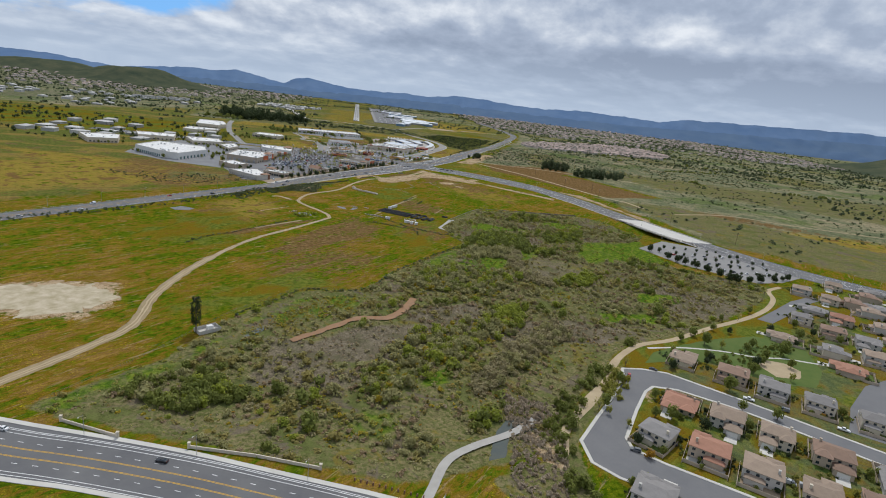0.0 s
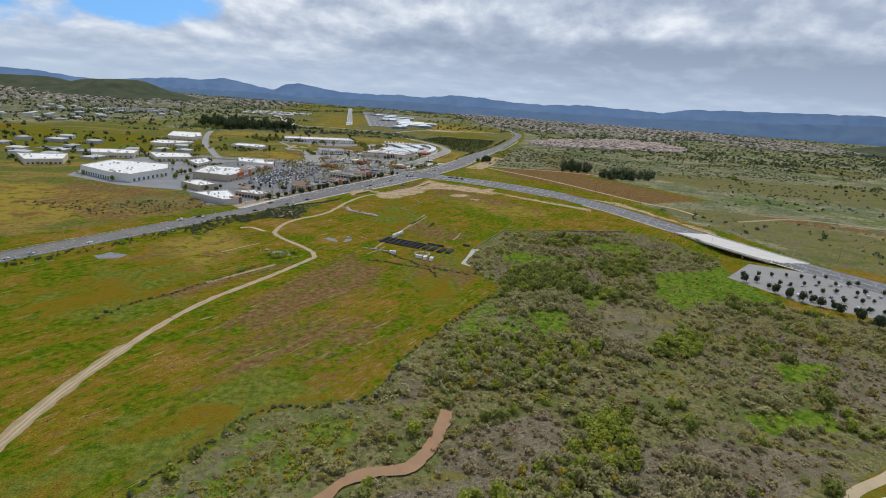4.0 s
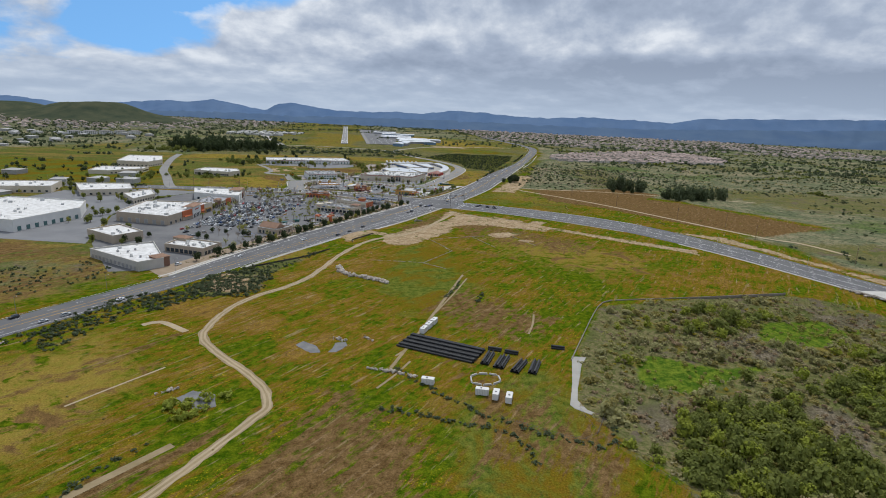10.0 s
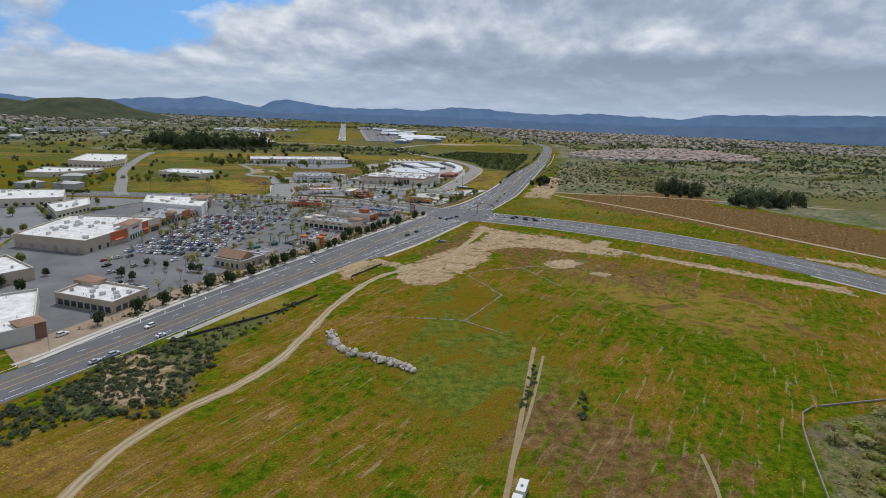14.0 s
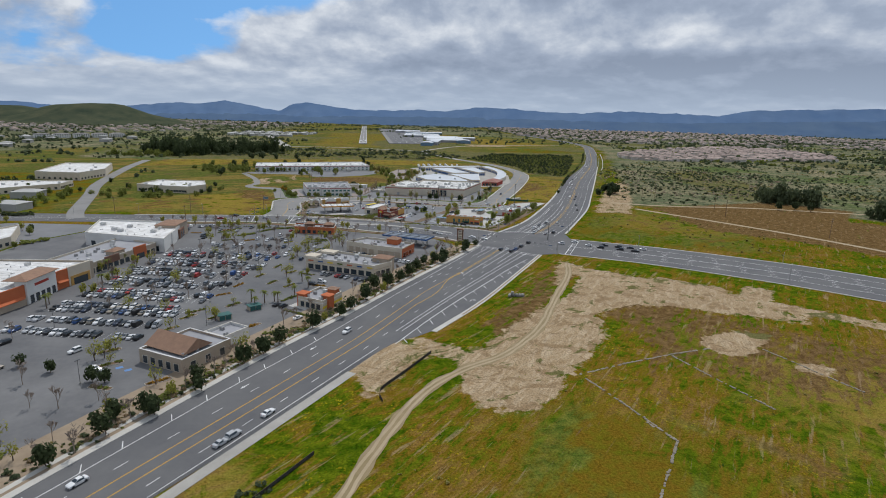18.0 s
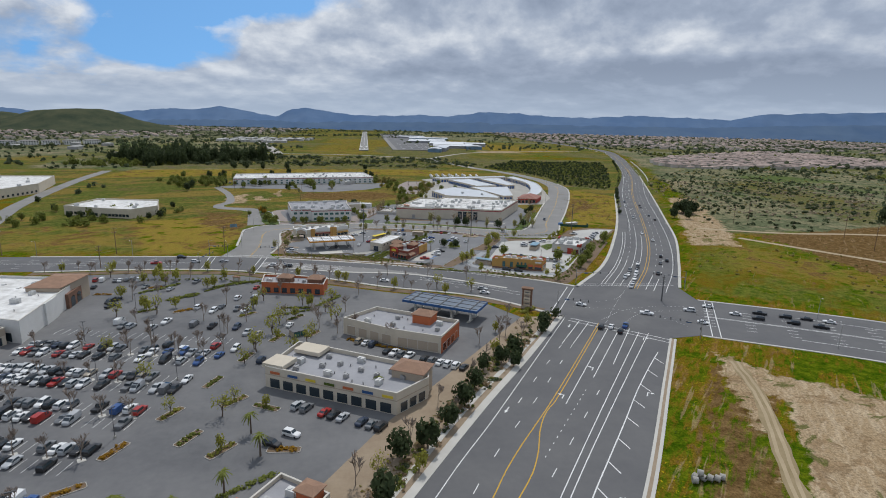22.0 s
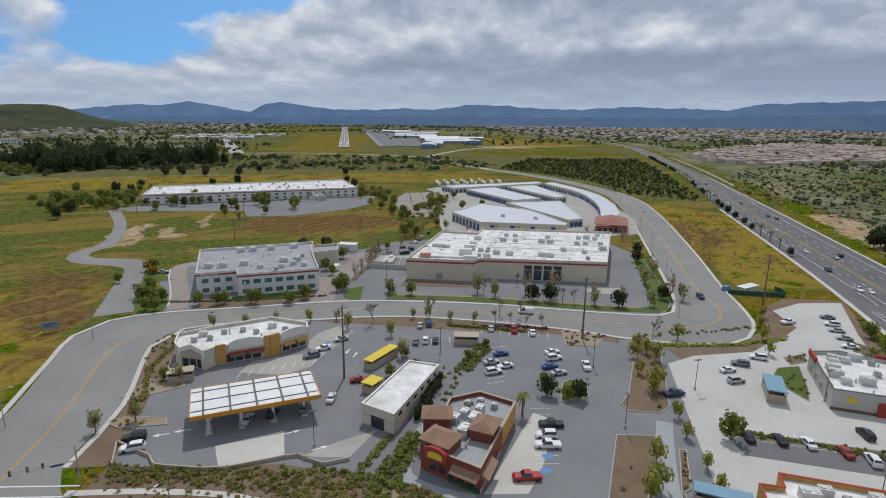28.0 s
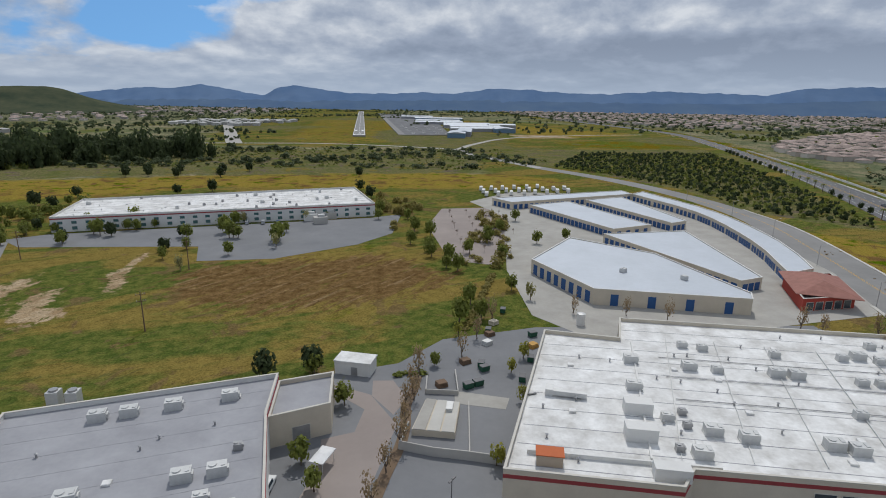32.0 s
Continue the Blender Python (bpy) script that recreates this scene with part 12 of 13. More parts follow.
for k in range(22):
    q = random.Random(k + 90)
    rv = thing("caravan", 92 + (k % 8) * 9 + q.uniform(-1, 1), 1580 + (k // 8) * 12 + (k % 8) * 1.6, 0, 75, "white caravan stored in the yard", "caravan", "stored caravans")
    part("body", Shape().box(0, 0, 0.6, 7.5, 2.4, 2.4, 0, 0.95), M["stucco_white"], rv)
    part("stripe", Shape().box(0, 0, 1.2, 7.3, 2.42, 0.3), M["stucco_tan"], rv)
    part("axle", Shape().tube((0, -1.2, 0.4), (0, 1.2, 0.4), 0.4, n=10), M["tyre"], rv)
for x, y, rz, mt in ((-22, 1508, 12, "stucco_white"), (-12, 1512, 12, "stucco_grey"), (-4, 1516, 12, "stucco_white"), (6, 1522, 12, "stucco_grey"), (-16, 1500, 12, "stucco_grey")):
    t = thing("plant_unit", x, y, 0, rz, "large outdoor plant unit beside the warehouse", "equipment", "plant units")
    part("housing", Shape().box(0, 0, 0, 7, 5, 3.6), M[mt], t)
    part("top_unit", Shape().box(0.5, 0.3, 3.6, 3.5, 2.6, 1.2), M["metal_light"], t)
    part("duct", Shape().tube((3, 0, 1), (3, 0, 5.2), 0.4, n=8), M["steel"], t)
for k in range(44):
    q = random.Random(k + 900)
    car(-150 + (k % 22) * 7.4 + q.uniform(-1, 1), 1490 + (k // 22) * 14 + (k % 22) * 0.8, 100, lamps=False) if q.random() < 0.35 else None


# ---- planting round the shops, the filling station and the yards ----
grove_of("young", [(-84, 1066), (-72, 1066), (-67, 1093), (-64, 1094), (-62, 1105), (-95, 1110), (-84, 1105), (-87, 1100), (-41, 1063), (-19, 1063), (-9, 1102), (-98, 1080), (-97, 1102), (-120, 952), (-116, 953), (-117, 971), (-116, 979), (-115, 1001), (-128, 990)], 1.0)
grove_of("sparse", [(-29, 1034), (-33, 1021), (-20, 1017), (-28, 1044), (-91, 1057), (-110, 1007), (-53, 915), (-91, 1106), (-10, 1067), (-7, 1044), (7, 947), (-34, 1010), (-33, 977), (-86, 972), (-57, 860), (-81, 881), (-36, 882), (-80, 888), (37, 1085), (52, 1080)], 1.1)
grove_of("bare", [(-80, 1047), (-67, 1025), (-59, 1023), (-51, 1021), (-43, 1021), (-75, 1026), (-47, 1039), (-82, 1076), (-13, 1039), (-9, 1048), (-4, 1057), (-6, 1033), (-39, 1107), (-20, 1107), (-28, 1112), (0, 1034), (22, 1091), (-111, 1121), (-91, 1119), (-127, 1118), (14, 1021), (53, 1029), (51, 1019), (55, 1026)], 1.1)
grove_of("bare", [(-57, 840), (-47, 856), (-31, 879), (-37, 877), (-41, 866), (-25, 909), (-21, 913), (96, 1201), (-16, 925), (2, 945), (15, 960), (24, 978), (36, 992), (42, 1002), (-64, 842), (-72, 830)], 1.0)
grove_of("oak", [(-51, 841), (-61, 840), (-42, 854), (-77, 863), (-73, 862), (79, 1042), (69, 1027), (54, 1006), (51, 1000), (59, 1170), (52, 1172)], 1.0)
grove_of("young", [(57, 1133), (78, 1169), (89, 1192), (64, 1115), (99, 1096), (124, 1142), (89, 1187), (80, 1171), (64, 1143), (60, 1135), (104, 1200)], 1.05)
grove_of("grey", [(-38, 1193), (4, 1223), (17, 1215), (19, 1199), (-42, 1174), (-49, 1171)], 0.8)
grove_of("palm", [(-126, 993), (-124, 1008), (-43, 938), (-31, 935), (-25, 945)], 0.95)
# the western offices and the street past them
grove_of("green", [(-222, 942), (-217, 945), (-214, 951), (-210, 959), (-215, 913), (-216, 908), (-249, 1022), (-274, 1043), (-340, 1165), (-321, 1122), (-304, 1157), (-304, 1170), (-341, 1217), (-299, 1210), (-287, 1257), (-270, 1260), (-238, 1266), (-232, 1301), (-218, 1322), (-197, 895)], 1.15)
grove_of("oak", [(-270, 1350), (-269, 1277), (-210, 1274), (-202, 1273), (-194, 1273), (-184, 1267), (-154, 1270), (-148, 1275), (-151, 1292), (-154, 1323), (-160, 837), (-148, 830), (-237, 1308), (-330, 1180), (-350, 1190), (-312, 1130)], 1.1)
grove_of("green", [(-182, 1446), (-195, 1510), (-173, 1482), (-163, 1482), (-151, 1482), (-70, 1451), (-52, 1470), (-50, 1440), (-31, 1480), (15, 1508), (28, 1452), (35, 1439), (31, 1507), (35, 1430), (-75, 1436), (-125, 1462)], 1.0)
grove_of("green", [(-121, 1483), (-104, 1489), (-152, 1485), (-153, 1501), (-167, 1559), (-151, 1464), (58, 1384), (64, 1424), (87, 1448), (103, 1454), (90, 1498), (39, 1413), (42, 1359)], 1.0)
grove_of("grey", [(-54, 1470), (-32, 1451), (-63, 1419), (62, 1374)], 0.9)
grove_of("wispy", [(72, 1361), (88, 1357), (99, 1352), (135, 1341), (138, 1336), (153, 1333)], 0.9)
grove_of("oak", [(-117, 1597), (-97, 1607), (-109, 1681), (-142, 1681), (-167, 1687), (-183, 1683), (3, 1682), (4, 1607), (12, 1575)], 1.5)
# the service yard between the two large buildings
bed_spots = [(5.6, 1274), (7.6, 1281), (10.4, 1289.6), (13.2, 1297), (14.8, 1304), (15.6, 1312), (17.6, 1318), (19.4, 1325)]
grove_of("wispy", bed_spots[1:] + [(17.4, 1314), (31.8, 1334), (38, 1345), (45, 1358)], 0.95)
grove_of("green", [(2.3, 1313.6), (-5, 1293.6), (-2, 1286), (2.6, 1268.4), (-5.4, 1328.8)], 0.85)
grove_of("young", [(30.5, 1289.2), (42.4, 1324.4), (41.5, 1310.6), (47.5, 1331.6)], 0.8)


def hedge_row(spots, wide, high, material, label, seed):
    """A row of shrubs along a bent line."""
    q = random.Random(seed)
    vs = []
    for a, b in zip(spots, spots[1:]):
        n = max(2, int(math.dist(a, b) / (wide * 0.55)))
        for k in range(n):
            t = k / n
            vs.append(placed(q.choice(BUSH_S), a[0] + (b[0] - a[0]) * t + q.uniform(-0.2, 0.2), a[1] + (b[1] - a[1]) * t + q.uniform(-0.2, 0.2), 0.0, wide * q.uniform(0.6, 0.75), high * q.uniform(0.6, 0.75), q.uniform(0, 6.28)))
    return tagged(new("hedge", quads_mesh("hedge", np.concatenate(vs), LEAF[material])), label, "hedge")


for i, (spots, wide, high, material) in enumerate((
    ([(-77, 1077), (-68, 1082)], 1.6, 1.1, "green"), ([(-66, 1088), (-57, 1100), (-44, 1102)], 1.6, 1.1, "green"), ([(-16, 1064), (-7, 1078)], 1.5, 1.0, "green"), ([(-29, 1063), (-17, 1062)], 1.6, 1.0, "green"), ([(-27, 1055), (-17, 1060)], 1.6, 1.0, "green"),
    ([(-54, 851), (-49, 856)], 3.0, 1.5, "green"), ([(-45, 865), (-40, 867)], 2.4, 1.4, "green"), ([(-38, 875), (-33, 875)], 2.0, 1.2, "green"), ([(-31, 899), (-17, 903)], 2.0, 1.3, "green"),
    ([(9, 1144), (12, 1150), (16, 1156), (19, 1160)], 2.6, 2.2, "green"), ([(20, 1166), (23, 1174), (27, 1184)], 2.4, 4.4, "dark"), ([(4, 1146), (8, 1152), (13, 1161)], 1.6, 1.0, "green"),
    ([(90, 1150), (111, 1137)], 1.5, 1.0, "green"), ([(176, 1207), (162, 1185), (150, 1166)], 2.0, 1.0, "green"), ([(98, 1197), (118, 1194), (138, 1196)], 2.0, 0.8, "bright"), ([(56, 1174), (62, 1172)], 2.0, 1.0, "bright"),
    ([(68, 1050), (74, 1056)], 3.0, 1.6, "spring"), ([(-204, 1049), (-192, 1067)], 5.0, 3.0, "green"), ([(-274, 1150), (-245, 1153)], 6.0, 3.6, "dark"), ([(40, 1120), (60, 1113), (84, 1102)], 1.4, 0.9, "green"), ([(118, 1118), (134, 1144), (150, 1172)], 1.6, 1.0, "green"), ([(114, 1124), (128, 1146), (142, 1168)], 1.4, 0.9, "bright"),
    ([(-44, 1184), (-48, 1202), (-46, 1216)], 1.4, 0.9, "olive"), ([(14, 1326), (22, 1326)], 2.0, 1.4, "green"), ([(36, 1352), (56, 1404)], 2.2, 1.6, "olive"), ([(-60, 1258), (-36, 1256), (-4, 1258)], 1.3, 0.9, "green"),
)):
    hedge_row(spots, wide, high, material, "clipped green hedge in a planting bed" if material == "green" else "row of " + {"dark": "tall dark green shrubs", "bright": "low bright green ground cover", "olive": "low olive shrubs", "spring": "yellow-green shrubs"}[material] + " in a planting bed", i)
beds = [(x + rng.uniform(-3.5, 3.5), y + rng.uniform(-2, 2)) for a, b in (((-100, 776), (-58, 846)), ((-58, 846), (66, 1036)), ((-40, 1153), (46, 1117)), ((-36, 1150), (10, 1138))) for t in np.linspace(0, 1, int(math.dist(a, b) / 1.1)) for x, y in [(a[0] + (b[0] - a[0]) * t, a[1] + (b[1] - a[1]) * t)]]
thicket("bed_shrubs", beds[::2], "olive", "small olive shrubs dotted over the mulch", 0.3, 0.75, BUSH_S, 0.8, 95)
thicket("bed_shrubs", beds[1::3], "dry", "small rusty brown shrubs dotted over the mulch", 0.3, 0.7, BUSH_S, 0.8, 96)

thicket("bed_shrubs", [(x + rng.uniform(-2.4, 2.4), y + rng.uniform(-1.5, 1.5)) for a, b in (((66, 1113), (101, 1097)), ((102, 1097), (122, 1128)), ((122, 1128), (158, 1186))) for t in np.linspace(0, 1, int(math.dist(a, b) / 0.55)) for x, y in [(a[0] + (b[0] - a[0]) * t, a[1] + (b[1] - a[1]) * t)]], "green", "low green shrubs in the strip beside the highway", 0.4, 0.95, BUSH_S, 0.8, 97)
hedge_row([(-2, 1027), (8, 1021), (18, 1015)], 1.4, 1.0, "orange", "reddish clipped hedge along the shop wall", 403)
# trees round the long warehouse and its street
grove_of("green", [(-215, 1558), (-174, 1481), (-156, 1472), (-183, 1521), (-196, 1500), (-192, 1464), (-130, 1499), (-110, 1505), (-75, 1470), (-56, 1470), (-32, 1460), (-59, 1497)], 1.35)
grove_of("oak", [(-175, 1434), (-185, 1558), (-169, 1545), (-175, 1587), (-179, 1464), (-113, 1708), (-93, 1719), (-173, 1704), (-189, 1703), (-147, 1705), (272, 1268), (263, 1275), (412, 1188), (430, 1188), (440, 1179)], 1.7)
grove_of("oak", [(283, 1295), (289, 1299), (286, 1303)], 2.4)

grove_of("wispy", [(71, 1249), (102, 1232), (124, 1237), (80, 1246), (93, 1236)], 1.25)
grove_of("grey", [(59, 1249), (53, 1253), (127, 1234)], 1.1)
grove_of("green", [(20, 1257), (28, 1255), (0, 1263), (-63, 1255), (-69, 1262), (-70, 1273), (-77, 1301), (-28, 1251), (-39, 1254), (-16, 1250)], 0.9)
grove_of("bare", [(31, 1229), (55, 1228), (62, 1226), (12, 1226), (-99, 1105), (-83, 1092), (-79, 1110), (-93, 1078), (-50, 1101), (-33, 1082), (-53, 1069), (-57, 1050), (-45, 1036), (-26, 1047), (1, 1079), (15, 1109), (53, 1098), (35, 1107), (-70, 1033), (-14, 1046), (-41, 1048)], 1.15)
grove_of("sparse", [(-22, 1066), (-12, 1057), (-32, 1019), (-16, 1025), (-39, 1073), (-116, 1113), (-77, 1059)], 1.1)

grove_of("oak", [(321, 536), (328, 509), (332, 500), (336, 491), (343, 482), (347, 468), (350, 456), (353, 444), (358, 441), (372, 442), (388, 447), (406, 453), (427, 460)], 1.6)
grove_of("green", [(234, 316), (276, 344), (191, 267), (222, 280), (232, 276), (256, 274), (243, 267), (268, 299)], 0.95)

grove_of("green", [(43, 1409), (52, 1433), (64, 1452), (75, 1474), (32, 1477), (39, 1465), (41, 1422), (16, 1524), (41, 1372), (35, 1358)], 1.2)
grove_of("oak", [(-127, 1467), (-152, 1495), (-78, 1449), (-78, 1474), (-111, 1478), (-6, 1330), (-17, 1328)], 1.25)
grove_of("green", [(-117, 1480), (-60, 1480), (-33, 1466)], 1.4)

# the paved yards and trees round the western buildings
sheet("parking_lot", [(-212, 945), (-203, 1058), (-170, 1113), (-240, 1122), (-318, 1100), (-345, 990), (-338, 900), (-262, 850), (-186, 832)], 0.03, M["asphalt_worn"], "grey asphalt yards round the western stores", "parking lot", thick=0.2)
west_rng = random.Random(77)
for poly in FOOTPRINTS:
    if max(x for x, y in poly) > -140 or max(y for x, y in poly) > 1260:
        continue
    ring = inset(poly, -6.0)
    for a, b in zip(ring, list(ring[1:]) + [ring[0]]):
        n = int(math.dist(a, b) / 13)
        for k in range(n):
            x, y = a[0] + (b[0] - a[0]) * (k + 0.5) / n, a[1] + (b[1] - a[1]) * (k + 0.5) / n
            if west_rng.random() < 0.55 and not any(contains(inset(f, -2.5), x, y) for f in FOOTPRINTS):
                plant(west_rng.choice(("green", "green", "oak", "young")), x, y, west_rng.uniform(0.8, 1.15), group="trees round the stores")

# ---- the empty lot beside the storage park ----
sheet("parking_lot", [(42, 1424), (58, 1416), (92, 1474), (92, 1538), (54, 1536), (40, 1490)], 0.058, M["asphalt_pink"], "empty faded pinkish parking lot with young trees", "parking lot", thick=0.2)
for i in range(4):
    for j in range(6):
        x, y = 50 + i * 9.5 + j * 1.2, 1436 + j * 16
        if contains([(44, 1428), (58, 1420), (90, 1474), (90, 1534), (56, 1532), (42, 1490)], x, y):
            plant("bare", x, y, 0.5, group="trees in the empty lot")

# ---- the service yard's things ----
def dumpster(x, y, rz, material, label):
    r = thing("dumpster", x, y, 0.05, rz, label, "dumpster")
    part("bin", Shape().box(0, 0, 0.15, 2.2, 1.5, 1.3, 0, 1.06), M[material], r)
    part("lid", Shape().box(0, 0, 1.46, 2.3, 1.65, 0.08), M["metal_dark"], r)
    part("rim", Shape().ring([(-1.2, -0.84), (1.2, -0.84), (1.2, 0.84), (-1.2, 0.84)], 0.08, 1.34, 1.46), M[material], r)


M["bin_green"] = mat("bin_green", (0.02, 0.10, 0.06), (0.03, 0.08, 0.05), 0.6, 0.8, 4.0)
M["bin_teal"] = mat("bin_teal", (0.03, 0.13, 0.12), (0.04, 0.10, 0.09), 0.6, 0.8, 4.0)
for x, y, rz in ((30.5, 1318, 20), (33, 1319, 20), (36, 1326, 20), (42, 1349, 70), (50, 1364, 70), (35.7, 1328.4, 70), (54, 1345, 15), (49, 1330, 70), (44, 1320, 70)):
    dumpster(x, y, rz, "bin_green", "dark green steel dumpster in the service yard")
for x, y, rz in ((-50, 917, 30), (-40, 928, 30), (-20, 1033, 30)):
    e = thing("bin_enclosure", x, y, 0, rz, "block bin enclosure with teal gates on the parking lot", "bin enclosure")
    part("wall", Shape().ring([(-2.6, -1.9), (2.6, -1.9), (2.6, 1.9), (-2.6, 1.9)], 0.25, 0, 2.0), M["stucco_tan"], e)
    part("roof", Shape().box(0, 0, 2.0, 5.6, 4.2, 0.2), M["bin_teal" if x < -30 else "metal_dark"], e)
    for sx in (-1.2, 1.2):
        part("gate", Shape().box(sx, -1.98, 0.15, 2.2, 0.08, 1.75), M["bin_teal"], e)
for pts, h in (([(13, 1296.3), (19.3, 1293.4), (25.9, 1291.4), (33.2, 1288.7)], 2.0), ([(13, 1296.3), (15.5, 1304)], 1.2), ([(20.4, 1316.6), (27.6, 1315.2)], 1.2), ([(20.4, 1316.6), (21.4, 1323)], 1.2), ([(27.6, 1315.2), (28.6, 1325.6)], 1.2), ([(29.4, 1311.6), (26, 1292)], 0.5)):
    ln = offset(pts, 0.12) + offset(pts, -0.12)[::-1]
    solid("yard_wall", Shape().prism(ln, 0, h), M["stucco_grey"], "grey block wall across the service yard", "wall", kind="structure")
dock = thing("loading_dock", 21.6, 1305.2, 0, 0, "low cream concrete dock with three bays in the service yard", "dock")
rim = ccw([(15.8 - 21.6, 1300.6 - 1305.2), (24.2 - 21.6, 1298.4 - 1305.2), (27.1 - 21.6, 1309.5 - 1305.2), (19.9 - 21.6, 1311.9 - 1305.2)])
part("base", Shape().prism(rim, 0, 1.45), M["stucco_cream"], dock)
for k in range(3):
    f0, f1 = k / 3 + 0.02, (k + 1) / 3 - 0.02
    a0, b0 = [tuple(Vector(rim[0]).lerp(Vector(rim[1]), f)) for f in (f0, f1)]
    a1, b1_ = [tuple(Vector(rim[3]).lerp(Vector(rim[2]), f)) for f in (f0, f1)]
    part("bay_floor", Shape().prism([a0, b0, b1_, a1], 1.45, 1.6), M[("concrete", "concrete_pale", "concrete_pale")[k]], dock)
part("plant_box", Shape().box(2.9, 2.2, 1.6, 1.4, 3.2, 0.7, -15), M["metal_light"], dock)
sheet("drive", [(-7.7, 1281.4), (-4.7, 1283.9), (-2, 1292.9), (-1.9, 1301.3), (4.5, 1303.1), (6.5, 1311.4), (0.8, 1318.2), (-0.9, 1323.5), (8, 1317.4), (13.1, 1304.8), (8.8, 1290.5), (5.2, 1279), (-1.4, 1267.7), (-6.7, 1268.4)], 0.058, M["asphalt_pink"], "brownish asphalt drive behind the office", "drive", thick=0.01)
sheet("slab", [(26.3, 1311.6), (36.9, 1307.9), (38.9, 1312.4), (27.1, 1317)], 0.09, M["concrete"], "pale concrete slab in the service yard", "slab", thick=0.1)
solid("planting_strip", ribbon(curve(bed_spots, 2), -1.1, 1.1, 0.12), M["mulch"], "brown planting strip between the drives", "planting strip", kind="structure")
sheet("parking_bays", [(8.2, 1317), (12.6, 1308.5), (16, 1315), (13.4, 1323.5), (8.6, 1324)], 0.07, M["asphalt_pink"], "paved bays inside a curved kerb", "parking bays", thick=0.05)
sh2 = thing("sunshade", -1.0, 1292.7, 0, -25, "small pale teal canopy over a table", "canopy")
part("cover", Shape().hip(0, 0, 2.4, 2.6, 4.8, 0.5, 0, 0.5, 0.1), M["canopy_white"], sh2)
for px in (-1.1, 1.1):
    for py in (-2.1, 2.1):
        part("post", Shape().tube((px, py, 0), (px, py, 2.4), 0.06, n=6), M["metal_light"], sh2)
for k, (x, y, mt, word) in enumerate(((24.4, 1319.6, "wood", "open bay of scrap wood"), (32, 1330.6, "wood", "stack of wooden pallets"), (42, 1347, "wood", "stack of weathered pallets"), (52, 1338, "stucco_ochre", "stack of yellow crates"), (40, 1341, "metal_light", "pile of metal frames"), (45, 1355, "stucco_cream", "stack of pale boxes"))):
    st = thing("pallet_stack", x, y, 0.05, 18 + k * 4, word + " beside the fence", "pallets")
    for j in range(4):
        part("pallet", Shape().box(0.06 * (j % 2), 0.05 * j, 0.3 * j, 2.6 - 0.1 * j, 2.0, 0.26), M[mt], st)

rail_s = Shape()
wall_line = offset([p for p in HN_MID if 1560 < p[1] < 1940], -21)
for a, b in zip(wall_line, wall_line[1:]):
    rail_s.box((a[0] + b[0]) / 2, (a[1] + b[1]) / 2, 0, math.dist(a, b) + 0.05, 0.6, 1.6, math.degrees(math.atan2(b[1] - a[1], b[0] - a[0])))
solid("road_barrier", rail_s, M["stucco_white"], "long white barrier wall beside the highway", "wall", kind="structure")

# dark trees along the highway beside the nursery
for a, b in zip(HN_MID[::3], HN_MID[1::3]):
    if 1285 < a[1] < 1900:
        u = Vector((b[0] - a[0], b[1] - a[1])).normalized()
        plant("palm" if int(a[1]) % 3 == 0 else "oak", a[0] - u.y * 17, a[1] + u.x * 17, 1.0, group="trees along the highway")

# seams of the large flat roofs
for bld, step in ((b1, 5.5), (b2, 6.0), (long_b, 7.0), (mk, 6.0)):
    a, b = Vector(bld.p[0]), Vector(bld.p[1])
    u = (b - a).normalized()
    n2 = Vector((-u.y, u.x))
    inn = inset(bld.p, 0.6)
    for k in range(-40, 41):
        run = [d0 for d0 in range(-100, 100) if contains(inn, *(n2 * (k * step) + u * d0))]
        if len(run) > 6:
            c = n2 * (k * step) + u * (run[0] + run[-1]) / 2
            part("roof_seam", Shape().box(c.x, c.y, bld.h - bld.par - 0.02, run[-1] - run[0], 0.16, 0.05, math.degrees(math.atan2(u.y, u.x))), M["roof_grey"], bld.root)

# the southern end of the market's lot
grove_of("oak", [(-105, 876), (-93, 871), (-103, 847), (-111, 854)], 1.0)
grove_of("bare", [(-121, 901), (-87, 848), (-79, 847), (-64, 824), (-116, 881), (-97, 863), (-70, 851)], 1.0)
grove_of("sparse", [(-83, 879), (-85, 831), (-77, 822), (-125, 876)], 1.0)
for i, (x, y) in enumerate(((-92, 831), (-116, 864), (-119, 861), (-126, 875), (-111, 874), (-93, 887), (-113, 908), (-121, 896), (-126, 893), (-129, 890), (-132, 887), (-108, 842), (-104, 838), (-99, 836))):
    car(x, y, 60 + (i % 2) * 180 + rng.uniform(-5, 5), lamps=False)
for i, (a, b) in enumerate((((-78, 1076), (-67.6, 1085)), ((-63.8, 1093.4), (-45.6, 1103.6)), ((-92.7, 1086.5), (-81, 1099.9)))):
    hedge_row([a, b], 2.4, 1.2, "green", "clipped green hedge at the lot's edge", 410 + i)
hedge_row([(-90, 806), (-84, 816), (-80, 826)], 2.0, 1.2, "green", "clipped green hedge in a planting bed", 401)
hedge_row([(-66, 838), (-60, 848)], 2.4, 1.4, "green", "clipped green hedge in a planting bed", 402)


sheet("walk", [(-26, 931.5), (-10.6, 919.6), (0.4, 936.6), (-13.4, 948)], 0.075, M["concrete_lot"], "pale concrete walk round the drive-through restaurant", "walk", thick=0.2)
hedge_row([(-30, 938), (-24, 945), (-15, 951)], 1.6, 0.9, "green", "clipped hedge beside the drive-through lane", 415)
hedge_row([(-27, 926), (-16, 917.6)], 1.5, 0.9, "green", "clipped hedge beside the drive-through lane", 416)
